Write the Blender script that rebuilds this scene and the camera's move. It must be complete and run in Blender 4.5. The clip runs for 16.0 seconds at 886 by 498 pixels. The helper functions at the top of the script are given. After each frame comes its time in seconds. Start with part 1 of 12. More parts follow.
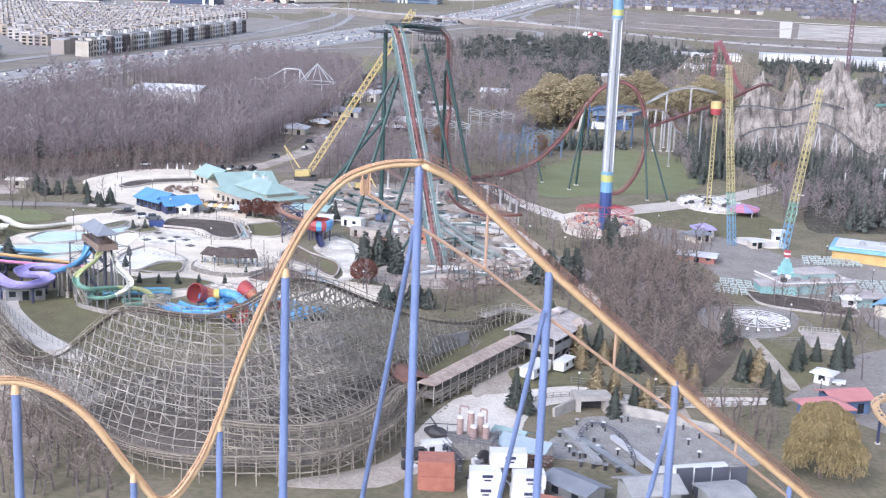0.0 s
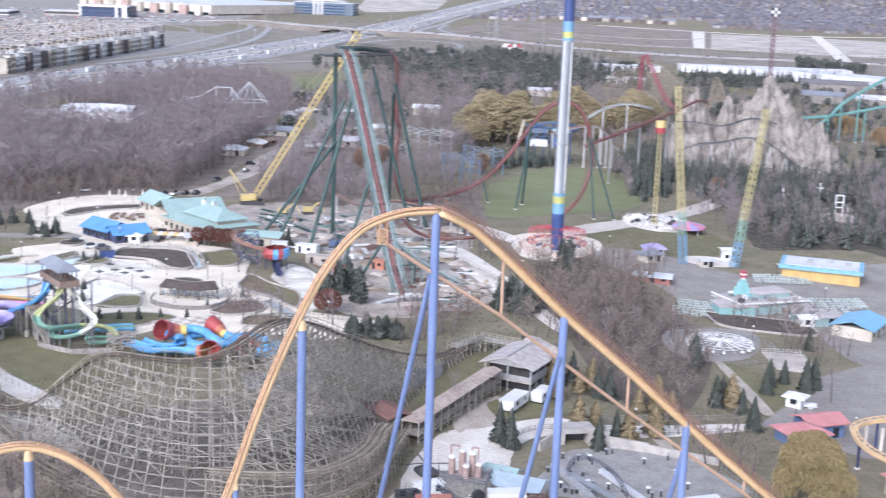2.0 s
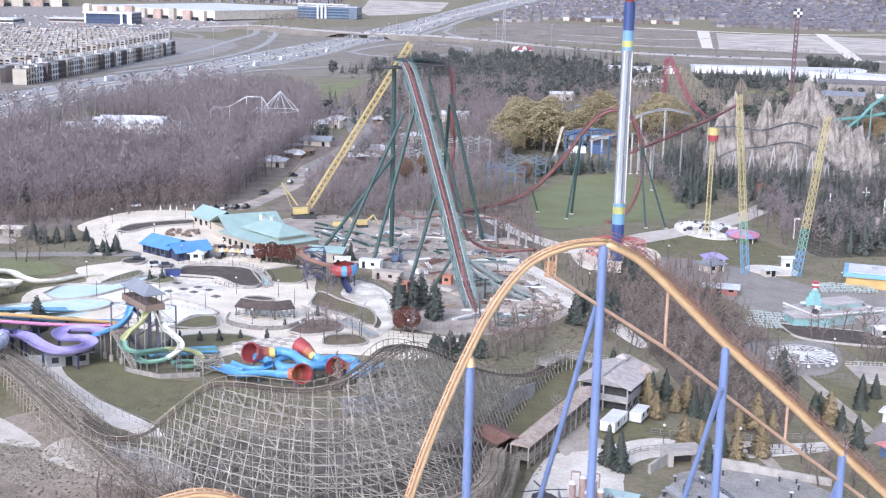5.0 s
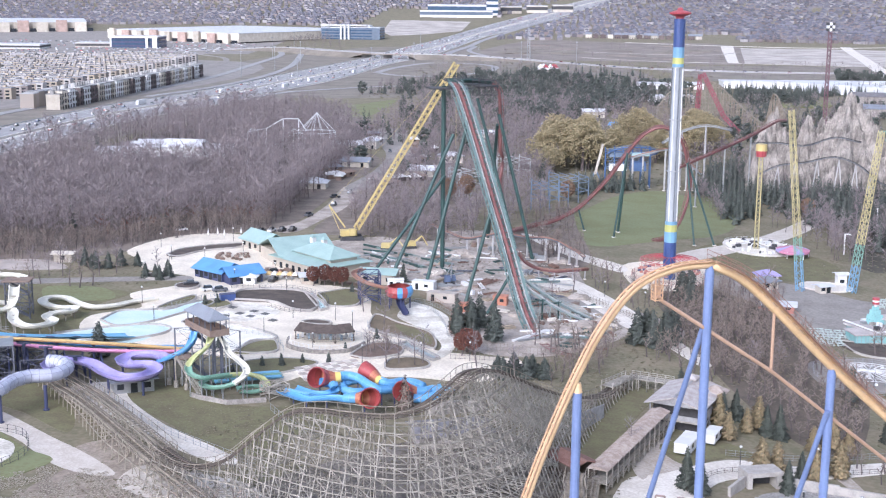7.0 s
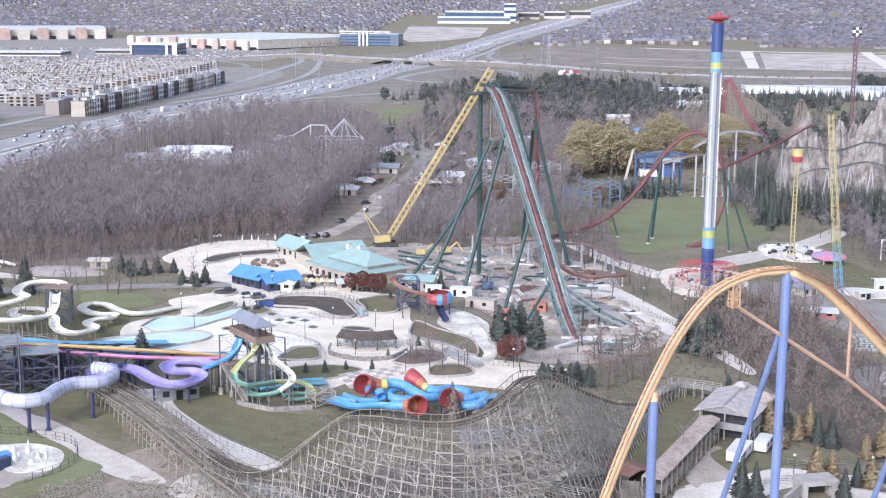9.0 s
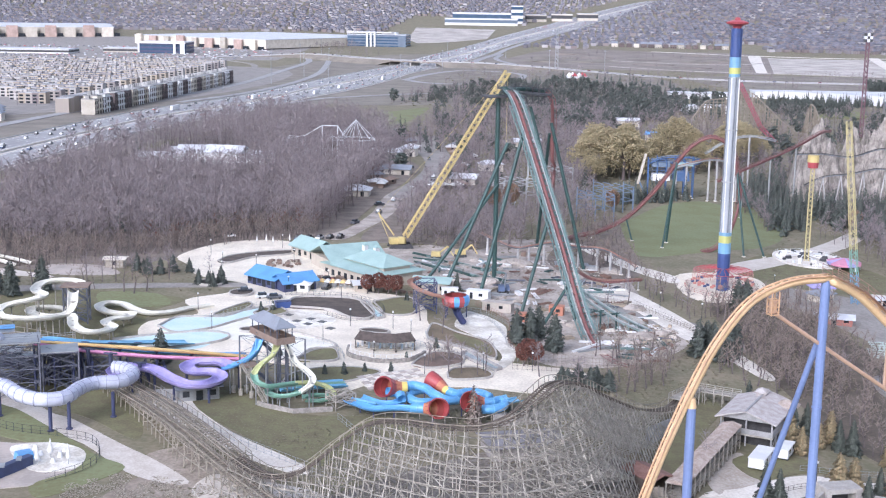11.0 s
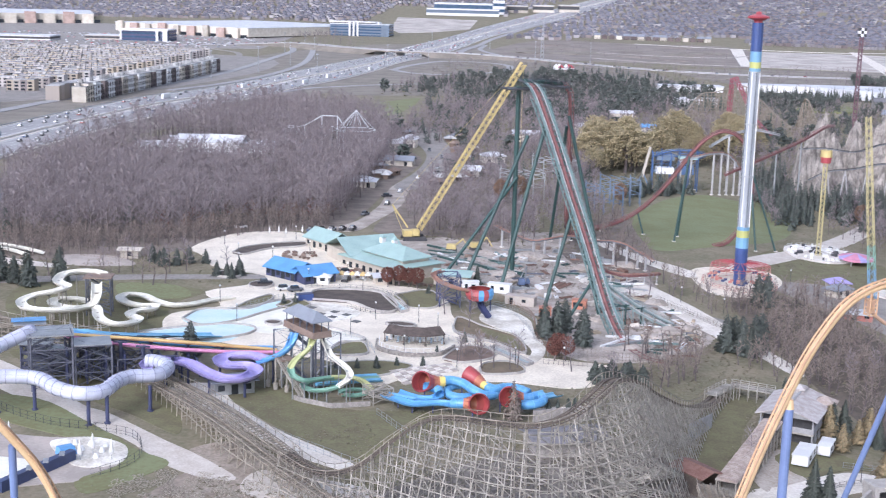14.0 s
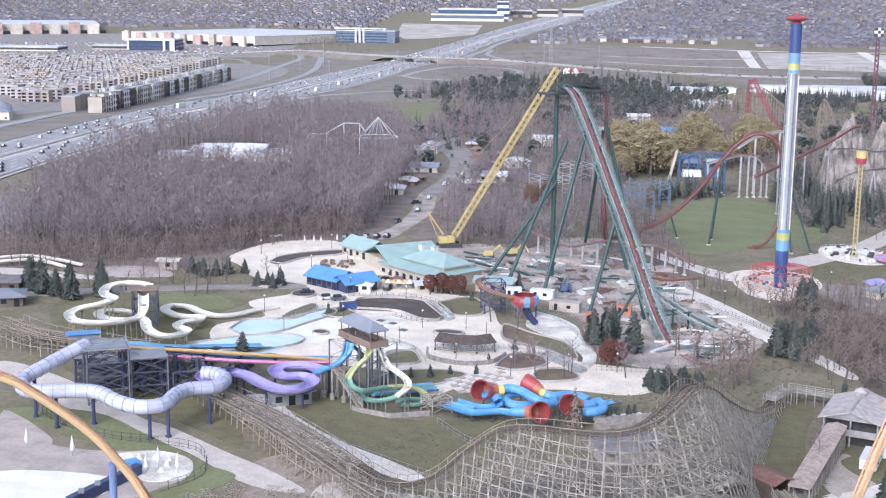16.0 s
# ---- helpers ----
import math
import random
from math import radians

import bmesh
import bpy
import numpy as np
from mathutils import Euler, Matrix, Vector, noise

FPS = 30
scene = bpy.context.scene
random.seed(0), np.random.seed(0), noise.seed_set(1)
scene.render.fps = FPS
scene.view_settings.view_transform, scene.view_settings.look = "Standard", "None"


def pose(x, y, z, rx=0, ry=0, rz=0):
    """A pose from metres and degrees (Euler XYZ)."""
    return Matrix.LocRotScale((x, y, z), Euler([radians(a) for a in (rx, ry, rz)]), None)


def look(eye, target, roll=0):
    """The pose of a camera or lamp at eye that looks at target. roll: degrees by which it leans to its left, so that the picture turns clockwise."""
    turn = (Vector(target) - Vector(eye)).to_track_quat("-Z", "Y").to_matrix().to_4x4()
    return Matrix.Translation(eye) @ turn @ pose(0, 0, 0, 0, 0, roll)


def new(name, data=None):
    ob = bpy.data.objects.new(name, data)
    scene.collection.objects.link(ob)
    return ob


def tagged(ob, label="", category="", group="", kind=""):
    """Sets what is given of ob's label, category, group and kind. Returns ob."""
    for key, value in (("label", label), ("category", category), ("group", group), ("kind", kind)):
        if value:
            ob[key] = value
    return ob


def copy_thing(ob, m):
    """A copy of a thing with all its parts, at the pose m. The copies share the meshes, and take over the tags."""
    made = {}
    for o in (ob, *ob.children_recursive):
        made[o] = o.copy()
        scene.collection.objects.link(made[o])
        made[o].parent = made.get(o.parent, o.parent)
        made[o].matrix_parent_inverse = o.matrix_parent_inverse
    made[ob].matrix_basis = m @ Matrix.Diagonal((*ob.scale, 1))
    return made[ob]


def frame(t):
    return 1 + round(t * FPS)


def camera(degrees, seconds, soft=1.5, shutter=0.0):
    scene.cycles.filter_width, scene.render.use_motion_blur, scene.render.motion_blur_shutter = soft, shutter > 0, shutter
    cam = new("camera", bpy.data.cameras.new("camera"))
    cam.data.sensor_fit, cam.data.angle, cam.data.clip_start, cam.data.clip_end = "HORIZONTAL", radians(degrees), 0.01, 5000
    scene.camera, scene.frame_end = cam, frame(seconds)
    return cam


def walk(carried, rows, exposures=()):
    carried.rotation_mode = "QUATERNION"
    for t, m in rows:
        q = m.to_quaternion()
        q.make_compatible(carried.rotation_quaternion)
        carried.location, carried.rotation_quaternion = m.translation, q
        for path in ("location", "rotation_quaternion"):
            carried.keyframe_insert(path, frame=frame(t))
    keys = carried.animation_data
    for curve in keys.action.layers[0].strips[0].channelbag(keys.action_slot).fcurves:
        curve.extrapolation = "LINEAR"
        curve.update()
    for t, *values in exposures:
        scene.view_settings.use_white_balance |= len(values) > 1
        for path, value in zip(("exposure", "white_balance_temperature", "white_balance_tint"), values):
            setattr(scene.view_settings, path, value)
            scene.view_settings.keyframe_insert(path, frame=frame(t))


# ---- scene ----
cam = camera(38.0, 16.0, soft=1.15, shutter=0.5)
PATH = [
    (0, (-2.22, 1.751, 91.516), (-2.515, 3.679, 91.075), 2.2),
    (0.5, (-5.834, 2.236, 92.413), (-6.138, 4.163, 91.975), 2.1),
    (1, (-9.451, 2.754, 93.484), (-9.764, 4.681, 93.049), 1.9),
    (1.5, (-13.017, 3.315, 94.557), (-13.34, 5.242, 94.131), 1.8),
    (2, (-16.381, 3.894, 95.462), (-16.543, 5.841, 95.039), 2.1),
    (2.5, (-20.354, 4.327, 96.15), (-20.472, 6.278, 95.727), 1.9),
    (3, (-24.201, 4.796, 96.848), (-24.327, 6.747, 96.425), 1.9),
    (3.5, (-27.902, 5.283, 97.359), (-28.036, 7.233, 96.935), 1.8),
    (4, (-31.583, 5.806, 97.698), (-31.726, 7.755, 97.273), 1.7),
    (4.5, (-35.211, 6.356, 97.902), (-35.362, 8.305, 97.477), 1.5),
    (4.7, (-36.484, 6.549, 97.917), (-36.637, 8.497, 97.493), 1.5),
    (6.8, (-47.858, 8.239, 97.987), (-48.046, 10.191, 97.59), 0.4),
    (7, (-48.721, 8.412, 97.981), (-48.91, 10.363, 97.587), 0.5),
    (7.5, (-50.46, 8.83, 97.85), (-50.654, 10.782, 97.459), 0.6),
    (8, (-52.242, 9.14, 97.695), (-52.441, 11.091, 97.304), 0.6),
    (8.5, (-54.158, 9.352, 97.622), (-54.365, 11.303, 97.231), 0.5),
    (9, (-55.895, 9.477, 97.623), (-56.108, 11.428, 97.238), 0.3),
    (9.2, (-56.442, 9.498, 97.622), (-56.655, 11.449, 97.238), 0.4),
    (11.3, (-60.927, 9.573, 97.817), (-61.145, 11.524, 97.435), 0.9),
    (11.5, (-61.532, 9.583, 97.82), (-61.751, 11.535, 97.439), 0.8),
    (12, (-63.552, 9.647, 97.837), (-63.774, 11.597, 97.454), 1.0),
    (12.5, (-65.962, 9.78, 97.876), (-66.188, 11.729, 97.489), 1.1),
    (13, (-68.68, 9.984, 97.9), (-68.911, 11.932, 97.509), 1.2),
    (13.5, (-71.623, 10.228, 97.897), (-71.852, 12.176, 97.502), 1.3),
    (14, (-74.663, 10.515, 97.864), (-74.841, 12.467, 97.467), 1.5),
    (14.5, (-78.047, 10.722, 97.804), (-78.205, 12.705, 97.403), 1.4),
    (15, (-81.354, 11.013, 97.774), (-81.521, 12.965, 97.373), 1.2),
    (15.5, (-84.244, 11.238, 97.751), (-84.42, 13.19, 97.355), 0.9),
    (16, (-86.686, 11.456, 97.751), (-86.869, 13.409, 97.362), 0.7),
]
walk(cam, [(t, look(eye, target, roll)) for t, eye, target, roll in PATH], exposures=[(0.0, 0.77, 5650.0, 16.0), (9.0, 0.74, 5650.0, 16.0), (13.5, 0.66, 5650.0, 16.0), (16.0, 0.66, 5650.0, 16.0)])

# ---- sky and light: an even overcast afternoon ----
world = bpy.data.worlds.new("overcast_sky")
scene.world = world
world.use_nodes = True
wn = world.node_tree.nodes
sky = wn.new("ShaderNodeTexSky")
sky.sky_type = "NISHITA"
sky.sun_disc = False
sky.sun_elevation = radians(32)
sky.sun_rotation = radians(200)
sky.air_density, sky.dust_density, sky.ozone_density = 1.0, 3.0, 1.0
grey = wn.new("ShaderNodeHueSaturation")
grey.inputs["Saturation"].default_value = 0.5
wn["Background"].inputs["Strength"].default_value = 0.15
world.node_tree.links.new(sky.outputs["Color"], grey.inputs["Color"])
world.node_tree.links.new(grey.outputs["Color"], wn["Background"].inputs["Color"])
sun = new("sun", bpy.data.lights.new("sun", "SUN"))
sun.data.energy, sun.data.angle, sun.data.color = 1.3, radians(25), (1.0, 0.97, 0.94)
sun.matrix_world = look((0, 0, 300), (60, 150, 300 - 110))


# ---- the lie of the land ----
def smooth(a, b, x):
    k = min(1, max(0, (x - a) / (b - a)))
    return k * k * (3 - 2 * k)


def land(x, y):
    fade = 1 / (1 + max(0, (y - 450) / 600) ** 2)
    return 3 - 6 * math.tanh((x + 20) / 100) * fade - 8 * smooth(600, 1600, y) + 125 * smooth(2300, 5600, y)


# ---- materials ----
def mat(name, c, c2=None, rough=0.75, metal=0.0, size=3.0, fine=0.25, bump=0.0, rnd=0.0, grain=0.35, stretch=None):
    """Two-scale variation between c and c2 at the given real size in metres; rnd varies from object to object."""
    m = bpy.data.materials.new(name)
    m.use_nodes = True
    n, l = m.node_tree.nodes, m.node_tree.links
    b = n["Principled BSDF"]
    b.inputs["Roughness"].default_value, b.inputs["Metallic"].default_value = rough, metal
    c2 = c2 or tuple(v * 0.72 for v in c)
    c, c2 = dull(c), dull(c2)
    geo = n.new("ShaderNodeNewGeometry")
    src = geo.outputs["Position"]
    if stretch:
        mp = n.new("ShaderNodeMapping")
        mp.inputs["Scale"].default_value = stretch
        l.new(src, mp.inputs["Vector"])
        src = mp.outputs["Vector"]
    big, small = n.new("ShaderNodeTexNoise"), n.new("ShaderNodeTexNoise")
    for t, s, d in ((big, 1 / size, 5), (small, 1 / fine, 3)):
        t.inputs["Scale"].default_value, t.inputs["Detail"].default_value = s, d
        l.new(src, t.inputs["Vector"])
    mix = n.new("ShaderNodeMath")
    mix.operation = "MULTIPLY_ADD"
    mix.inputs[1].default_value = grain
    l.new(small.outputs["Fac"], mix.inputs[0])
    sub = n.new("ShaderNodeMath")
    sub.operation = "MULTIPLY_ADD"
    sub.inputs[1].default_value, sub.inputs[2].default_value = 1 - grain, 0
    l.new(big.outputs["Fac"], sub.inputs[0])
    l.new(sub.outputs[0], mix.inputs[2])
    ramp = n.new("ShaderNodeValToRGB")
    ramp.color_ramp.elements[0].position, ramp.color_ramp.elements[1].position = 0.4, 0.6
    ramp.color_ramp.elements[0].color, ramp.color_ramp.elements[1].color = (*c2, 1), (*c, 1)
    l.new(mix.outputs[0], ramp.inputs["Fac"])
    out = ramp.outputs["Color"]
    if rnd:
        oi, hsv, mr = n.new("ShaderNodeObjectInfo"), n.new("ShaderNodeHueSaturation"), n.new("ShaderNodeMapRange")
        mr.inputs["To Min"].default_value, mr.inputs["To Max"].default_value = 1 - rnd, 1 + rnd
        l.new(oi.outputs["Random"], mr.inputs["Value"])
        l.new(mr.outputs["Result"], hsv.inputs["Value"])
        l.new(out, hsv.inputs["Color"])
        out = hsv.outputs["Color"]
    l.new(out, b.inputs["Base Color"])
    if bump:
        bp = n.new("ShaderNodeBump")
        bp.inputs["Strength"].default_value, bp.inputs["Distance"].default_value = 0.6, bump
        l.new(mix.outputs[0], bp.inputs["Height"])
        l.new(bp.outputs["Normal"], b.inputs["Normal"])
    return m


def dull(c, k=0.24):
    """Mixes a strong colour part of the way toward its own grey."""
    g = 0.3 * c[0] + 0.55 * c[1] + 0.15 * c[2]
    sat = max(c) - min(c)
    k = k if sat > 0.12 else 0.0
    return tuple(v + (g - v) * k for v in c)


def island(name, cols, rough=0.9):
    """A colour picked piece by piece from a short list."""
    m = bpy.data.materials.new(name)
    m.use_nodes = True
    n, l = m.node_tree.nodes, m.node_tree.links
    b = n["Principled BSDF"]
    b.inputs["Roughness"].default_value = rough
    geo, ramp = n.new("ShaderNodeNewGeometry"), n.new("ShaderNodeValToRGB")
    while len(ramp.color_ramp.elements) < len(cols):
        ramp.color_ramp.elements.new(0.5)
    for i, c in enumerate(cols):
        ramp.color_ramp.elements[i].position = i / (len(cols) - 1)
        ramp.color_ramp.elements[i].color = (*c, 1)
    l.new(geo.outputs["Random Per Island"], ramp.inputs["Fac"])
    l.new(ramp.outputs["Color"], b.inputs["Base Color"])
    return m


M = {}
M["soil"] = mat("dry_winter_ground", (0.235, 0.20, 0.14), (0.15, 0.14, 0.085), 0.95, size=11, fine=1.2, bump=0.1, grain=0.5)
M["lawn"] = mat("dull_green_lawn", (0.175, 0.172, 0.088), (0.135, 0.115, 0.068), 0.95, size=4, fine=0.6, bump=0.05, grain=0.5)
M["meadow"] = mat("green_meadow", (0.20, 0.225, 0.085), (0.165, 0.16, 0.075), 0.95, size=12, fine=1.0, bump=0.05, grain=0.5)
M["concrete"] = mat("pale_concrete", (0.76, 0.70, 0.62), (0.56, 0.51, 0.45), 0.85, size=6, fine=0.6, grain=0.5)
M["green_lawn"] = mat("mown_green_meadow", (0.195, 0.225, 0.088), (0.17, 0.175, 0.08), 0.95, size=12, fine=1.0, bump=0.05, grain=0.5)
M["turq"] = mat("turquoise_kiosk_paint", (0.30, 0.46, 0.46), (0.25, 0.39, 0.39), 0.6, size=3)
M["plaza"] = mat("warm_cream_plaza_paving", (0.82, 0.725, 0.57), (0.63, 0.545, 0.425), 0.85, size=7, fine=0.6, grain=0.5)
M["stained_pool"] = mat("stained_white_pool_paint", (0.84, 0.80, 0.71), (0.52, 0.46, 0.37), 0.7, size=5, fine=0.6)
M["mulch_wet"] = mat("dark_wet_pool_floor", (0.13, 0.125, 0.12), (0.08, 0.078, 0.075), 0.6, size=3, fine=0.4)
M["bridge"] = mat("grey_bridge_concrete", (0.44, 0.43, 0.43), (0.34, 0.33, 0.33), 0.85, size=12, fine=1.5)
M["pale_blue"] = mat("pale_blue_sheeting", (0.36, 0.47, 0.56), (0.30, 0.39, 0.47), 0.6, size=2, fine=0.3)
M["deck"] = mat("tan_pool_deck", (0.47, 0.41, 0.37), (0.35, 0.31, 0.28), 0.85, size=5, fine=0.7)
M["asphalt"] = mat("grey_asphalt", (0.315, 0.29, 0.268), (0.22, 0.20, 0.186), 0.9, size=9, fine=0.9, grain=0.5)
M["road"] = mat("highway_asphalt", (0.37, 0.36, 0.36), (0.28, 0.272, 0.275), 0.9, size=22, fine=3, grain=0.5)
M["gravel"] = mat("pale_gravel", (0.62, 0.56, 0.495), (0.49, 0.435, 0.38), 0.95, size=4, fine=0.5, bump=0.06, grain=0.5)
M["tan_track"] = mat("tan_dirt_track", (0.50, 0.435, 0.37), (0.35, 0.30, 0.25), 0.95, size=5, fine=0.6, bump=0.06, grain=0.5)
M["dirt"] = mat("churned_building_dirt", (0.47, 0.415, 0.37), (0.27, 0.235, 0.205), 0.95, size=6, fine=0.8, bump=0.15)
M["white_pool"] = mat("white_pool_paint", (0.84, 0.81, 0.71), (0.72, 0.69, 0.60), 0.6, size=5, fine=0.6)
M["blue_pool"] = mat("pale_blue_pool_paint", (0.46, 0.66, 0.70), (0.60, 0.71, 0.71), 0.6, size=5, fine=0.6)
M["water"] = mat("grey_pond_water", (0.20, 0.20, 0.21), (0.15, 0.155, 0.16), 0.12, size=9, fine=0.7, bump=0.01)
M["orange"] = mat("orange_track_paint", (0.76, 0.50, 0.225), (0.65, 0.41, 0.175), 0.45, size=4, fine=0.3)
M["orange_fade"] = mat("faded_orange_paint", (0.56, 0.34, 0.21), (0.47, 0.27, 0.16), 0.55, size=4, fine=0.3)
M["rail_orange"] = mat("worn_orange_rail", (0.60, 0.34, 0.155), (0.49, 0.265, 0.12), 0.45, size=3, fine=0.2)
M["rail_red"] = mat("oxide_red_rail", (0.36, 0.17, 0.11), (0.28, 0.13, 0.085), 0.5, size=3, fine=0.2)
M["blue_col"] = mat("periwinkle_blue_paint", (0.165, 0.248, 0.515), (0.138, 0.208, 0.44), 0.45, size=6, fine=0.4)
M["wood"] = mat("weathered_trestle_timber", (0.395, 0.368, 0.325), (0.23, 0.21, 0.18), 0.9, size=2.5, fine=0.3, rnd=0.15)
M["wood_dark"] = mat("dark_stained_timber", (0.14, 0.115, 0.095), (0.085, 0.07, 0.06), 0.9, size=2.5, fine=0.3, rnd=0.1)
M["steel"] = mat("galvanised_steel", (0.42, 0.43, 0.44), (0.32, 0.33, 0.34), 0.45, 0.6, size=3, fine=0.3)
M["white"] = mat("white_paint", (0.74, 0.74, 0.74), (0.62, 0.62, 0.62), 0.5, size=4, fine=0.4)
M["teal_steel"] = mat("dark_teal_steel_paint", (0.035, 0.08, 0.075), (0.028, 0.06, 0.056), 0.5, size=4, fine=0.3)
M["teal_pale"] = mat("pale_teal_steel_paint", (0.17, 0.245, 0.24), (0.125, 0.185, 0.18), 0.5, size=4, fine=0.3)
M["red_track"] = mat("dark_red_track_paint", (0.25, 0.085, 0.08), (0.19, 0.065, 0.06), 0.45, size=4, fine=0.3)
M["yellow"] = mat("crane_yellow_paint", (0.6, 0.46, 0.12), (0.5, 0.37, 0.09), 0.5, size=3, fine=0.3)
M["ws_blue"] = mat("deep_blue_tower_paint", (0.035, 0.08, 0.28), (0.03, 0.065, 0.22), 0.4, size=4, fine=0.4)
M["ws_sky"] = mat("sky_blue_tower_paint", (0.14, 0.36, 0.58), (0.12, 0.31, 0.5), 0.4, size=4, fine=0.4)
M["ws_lime"] = mat("lime_yellow_band", (0.5, 0.5, 0.08), (0.42, 0.42, 0.07), 0.4, size=4, fine=0.4)
M["ws_white"] = mat("silver_white_tower_paint", (0.40, 0.425, 0.46), (0.30, 0.32, 0.35), 0.4, size=5, fine=0.5, stretch=(1, 1, 0.2))
M["red"] = mat("bright_red_paint", (0.48, 0.04, 0.06), (0.4, 0.035, 0.05), 0.45, size=3, fine=0.3)
M["salmon"] = mat("salmon_red_fence_paint", (0.52, 0.17, 0.12), (0.42, 0.13, 0.1), 0.5, size=2, fine=0.3)
M["dark"] = mat("dark_grey_metal", (0.06, 0.06, 0.065), (0.04, 0.04, 0.045), 0.6, size=2, fine=0.3)
M["bark"] = mat("grey_brown_bark", (0.165, 0.135, 0.13), (0.11, 0.09, 0.09), 0.95, size=4, fine=0.3)
M["shingle"] = mat("grey_shingles", (0.20, 0.19, 0.20), (0.14, 0.135, 0.14), 0.9, size=2, fine=0.25, rnd=0.15)
M["cream"] = mat("cream_cladding", (0.60, 0.54, 0.45), (0.48, 0.43, 0.36), 0.85, size=6, fine=0.8, rnd=0.25)
# The slight blue in this roof colour imitates haze over far buildings.
M["flat_roof"] = mat("pale_flat_roof", (0.62, 0.63, 0.66), (0.48, 0.49, 0.52), 0.8, size=14, fine=2)
M["grey_rail"] = mat("slate_guide_rail", (0.16, 0.175, 0.20), (0.12, 0.13, 0.15), 0.5, size=4, fine=0.4)
M["mast_yellow"] = mat("pale_yellow_mast_paint", (0.54, 0.455, 0.17), (0.44, 0.37, 0.135), 0.5, size=3, fine=0.3)
M["wood_brown"] = mat("brown_track_timber", (0.29, 0.25, 0.205), (0.175, 0.15, 0.12), 0.9, size=2, fine=0.3)
M["lift_rail"] = mat("pale_grey_lift_rail", (0.44, 0.45, 0.45), (0.34, 0.35, 0.35), 0.5, size=3, fine=0.3)
M["wood_tan"] = mat("tan_trestle_timber", (0.37, 0.33, 0.275), (0.215, 0.19, 0.155), 0.9, size=2.5, fine=0.3, rnd=0.15)


# ---- building helpers ----
def thing(name, loc, label, category, group="", kind=""):
    ob = new(name)
    ob.empty_display_size = 0.5
    ob.location = loc
    return tagged(ob, label, category, group, kind)


def root_of(ob):
    at = Vector(ob.location)
    while ob.parent:
        ob = ob.parent
        at += ob.location
    return at


def part(name, bm, material, parent=None, label="", shade=False):
    """Links a bmesh, built in world metres, as one mesh under a thing or a part."""
    me = bpy.data.meshes.new(name)
    if parent:
        bmesh.ops.translate(bm, verts=bm.verts, vec=-root_of(parent))
    bm.to_mesh(me)
    bm.free()
    for p in me.polygons:
        p.use_smooth = shade
    me.materials.append(material)
    ob = new(name, me)
    if parent:
        ob.parent = parent
    if label:
        ob["label"] = label
    return ob


def mesh_part(name, verts, faces, material, parent=None, label=""):
    me = bpy.data.meshes.new(name)
    v = np.asarray(verts, dtype=np.float64).reshape(-1, 3)
    if parent:
        v = v - np.array(root_of(parent))
    me.from_pydata(v.tolist(), [], faces)
    me.materials.append(material)
    ob = new(name, me)
    if parent:
        ob.parent = parent
    if label:
        ob["label"] = label
    return ob


def curve_pts(ctrl, step=2.0):
    """A smooth line through the control points, at about even steps."""
    p = [Vector(c) for c in ctrl]
    p = [p[0] * 2 - p[1]] + p + [p[-1] * 2 - p[-2]]
    out = []
    for i in range(1, len(p) - 2):
        k = max(1, round((p[i + 1] - p[i]).length / step))
        for j in range(k):
            t = j / k
            a, b, c, d = p[i - 1], p[i], p[i + 1], p[i + 2]
            out.append(0.5 * ((2 * b) + (c - a) * t + (2 * a - 5 * b + 4 * c - d) * t * t + (3 * b - a - 3 * c + d) * t ** 3))
    out.append(p[-2])
    return out


def frames(pts, bank=None):
    """Forward, side and up at each point of a line."""
    out = []
    for i, p in enumerate(pts):
        f = (pts[min(i + 1, len(pts) - 1)] - pts[max(i - 1, 0)]).normalized()
        s = f.cross(Vector((0, 0, 1)))
        s = s.normalized() if s.length > 1e-4 else (out[-1][1] if out else Vector((1, 0, 0)))
        u = s.cross(f)
        if bank:
            a = bank(i)
            s, u = s * math.cos(a) + u * math.sin(a), u * math.cos(a) - s * math.sin(a)
        out.append((f, s, u))
    return out


def sweep(bm, pts, section, bank=None, closed=True, cap=True):
    """Sweeps a section of (side, up) points along a line."""
    rings = []
    for p, (f, s, u) in zip(pts, frames(pts, bank)):
        rings.append([bm.verts.new(p + s * a + u * b) for a, b in section])
    n = len(section)
    for r, q in zip(rings, rings[1:]):
        for i in range(n if closed else n - 1):
            bm.faces.new((r[i], r[(i + 1) % n], q[(i + 1) % n], q[i]))
    if cap and closed:
        bm.faces.new(rings[0][::-1])
        bm.faces.new(rings[-1])


def ring(r, n=8, a=0.0, b=0.0):
    return [(a + r * math.cos(2 * math.pi * i / n), b + r * math.sin(2 * math.pi * i / n)) for i in range(n)]


def tube(bm, a, b, r, r2=None, n=8):
    """A round bar from a to b."""
    a, b = Vector(a), Vector(b)
    r2 = r if r2 is None else r2
    f = (b - a).normalized()
    s = f.cross(Vector((0, 0, 1)))
    s = s.normalized() if s.length > 1e-4 else Vector((1, 0, 0))
    u = s.cross(f)
    ra = [bm.verts.new(a + (s * x + u * y) * r) for x, y in ring(1, n)]
    rb = [bm.verts.new(b + (s * x + u * y) * r2) for x, y in ring(1, n)]
    for i in range(n):
        bm.faces.new((ra[i], ra[(i + 1) % n], rb[(i + 1) % n], rb[i]))
    bm.faces.new(ra[::-1])
    bm.faces.new(rb)


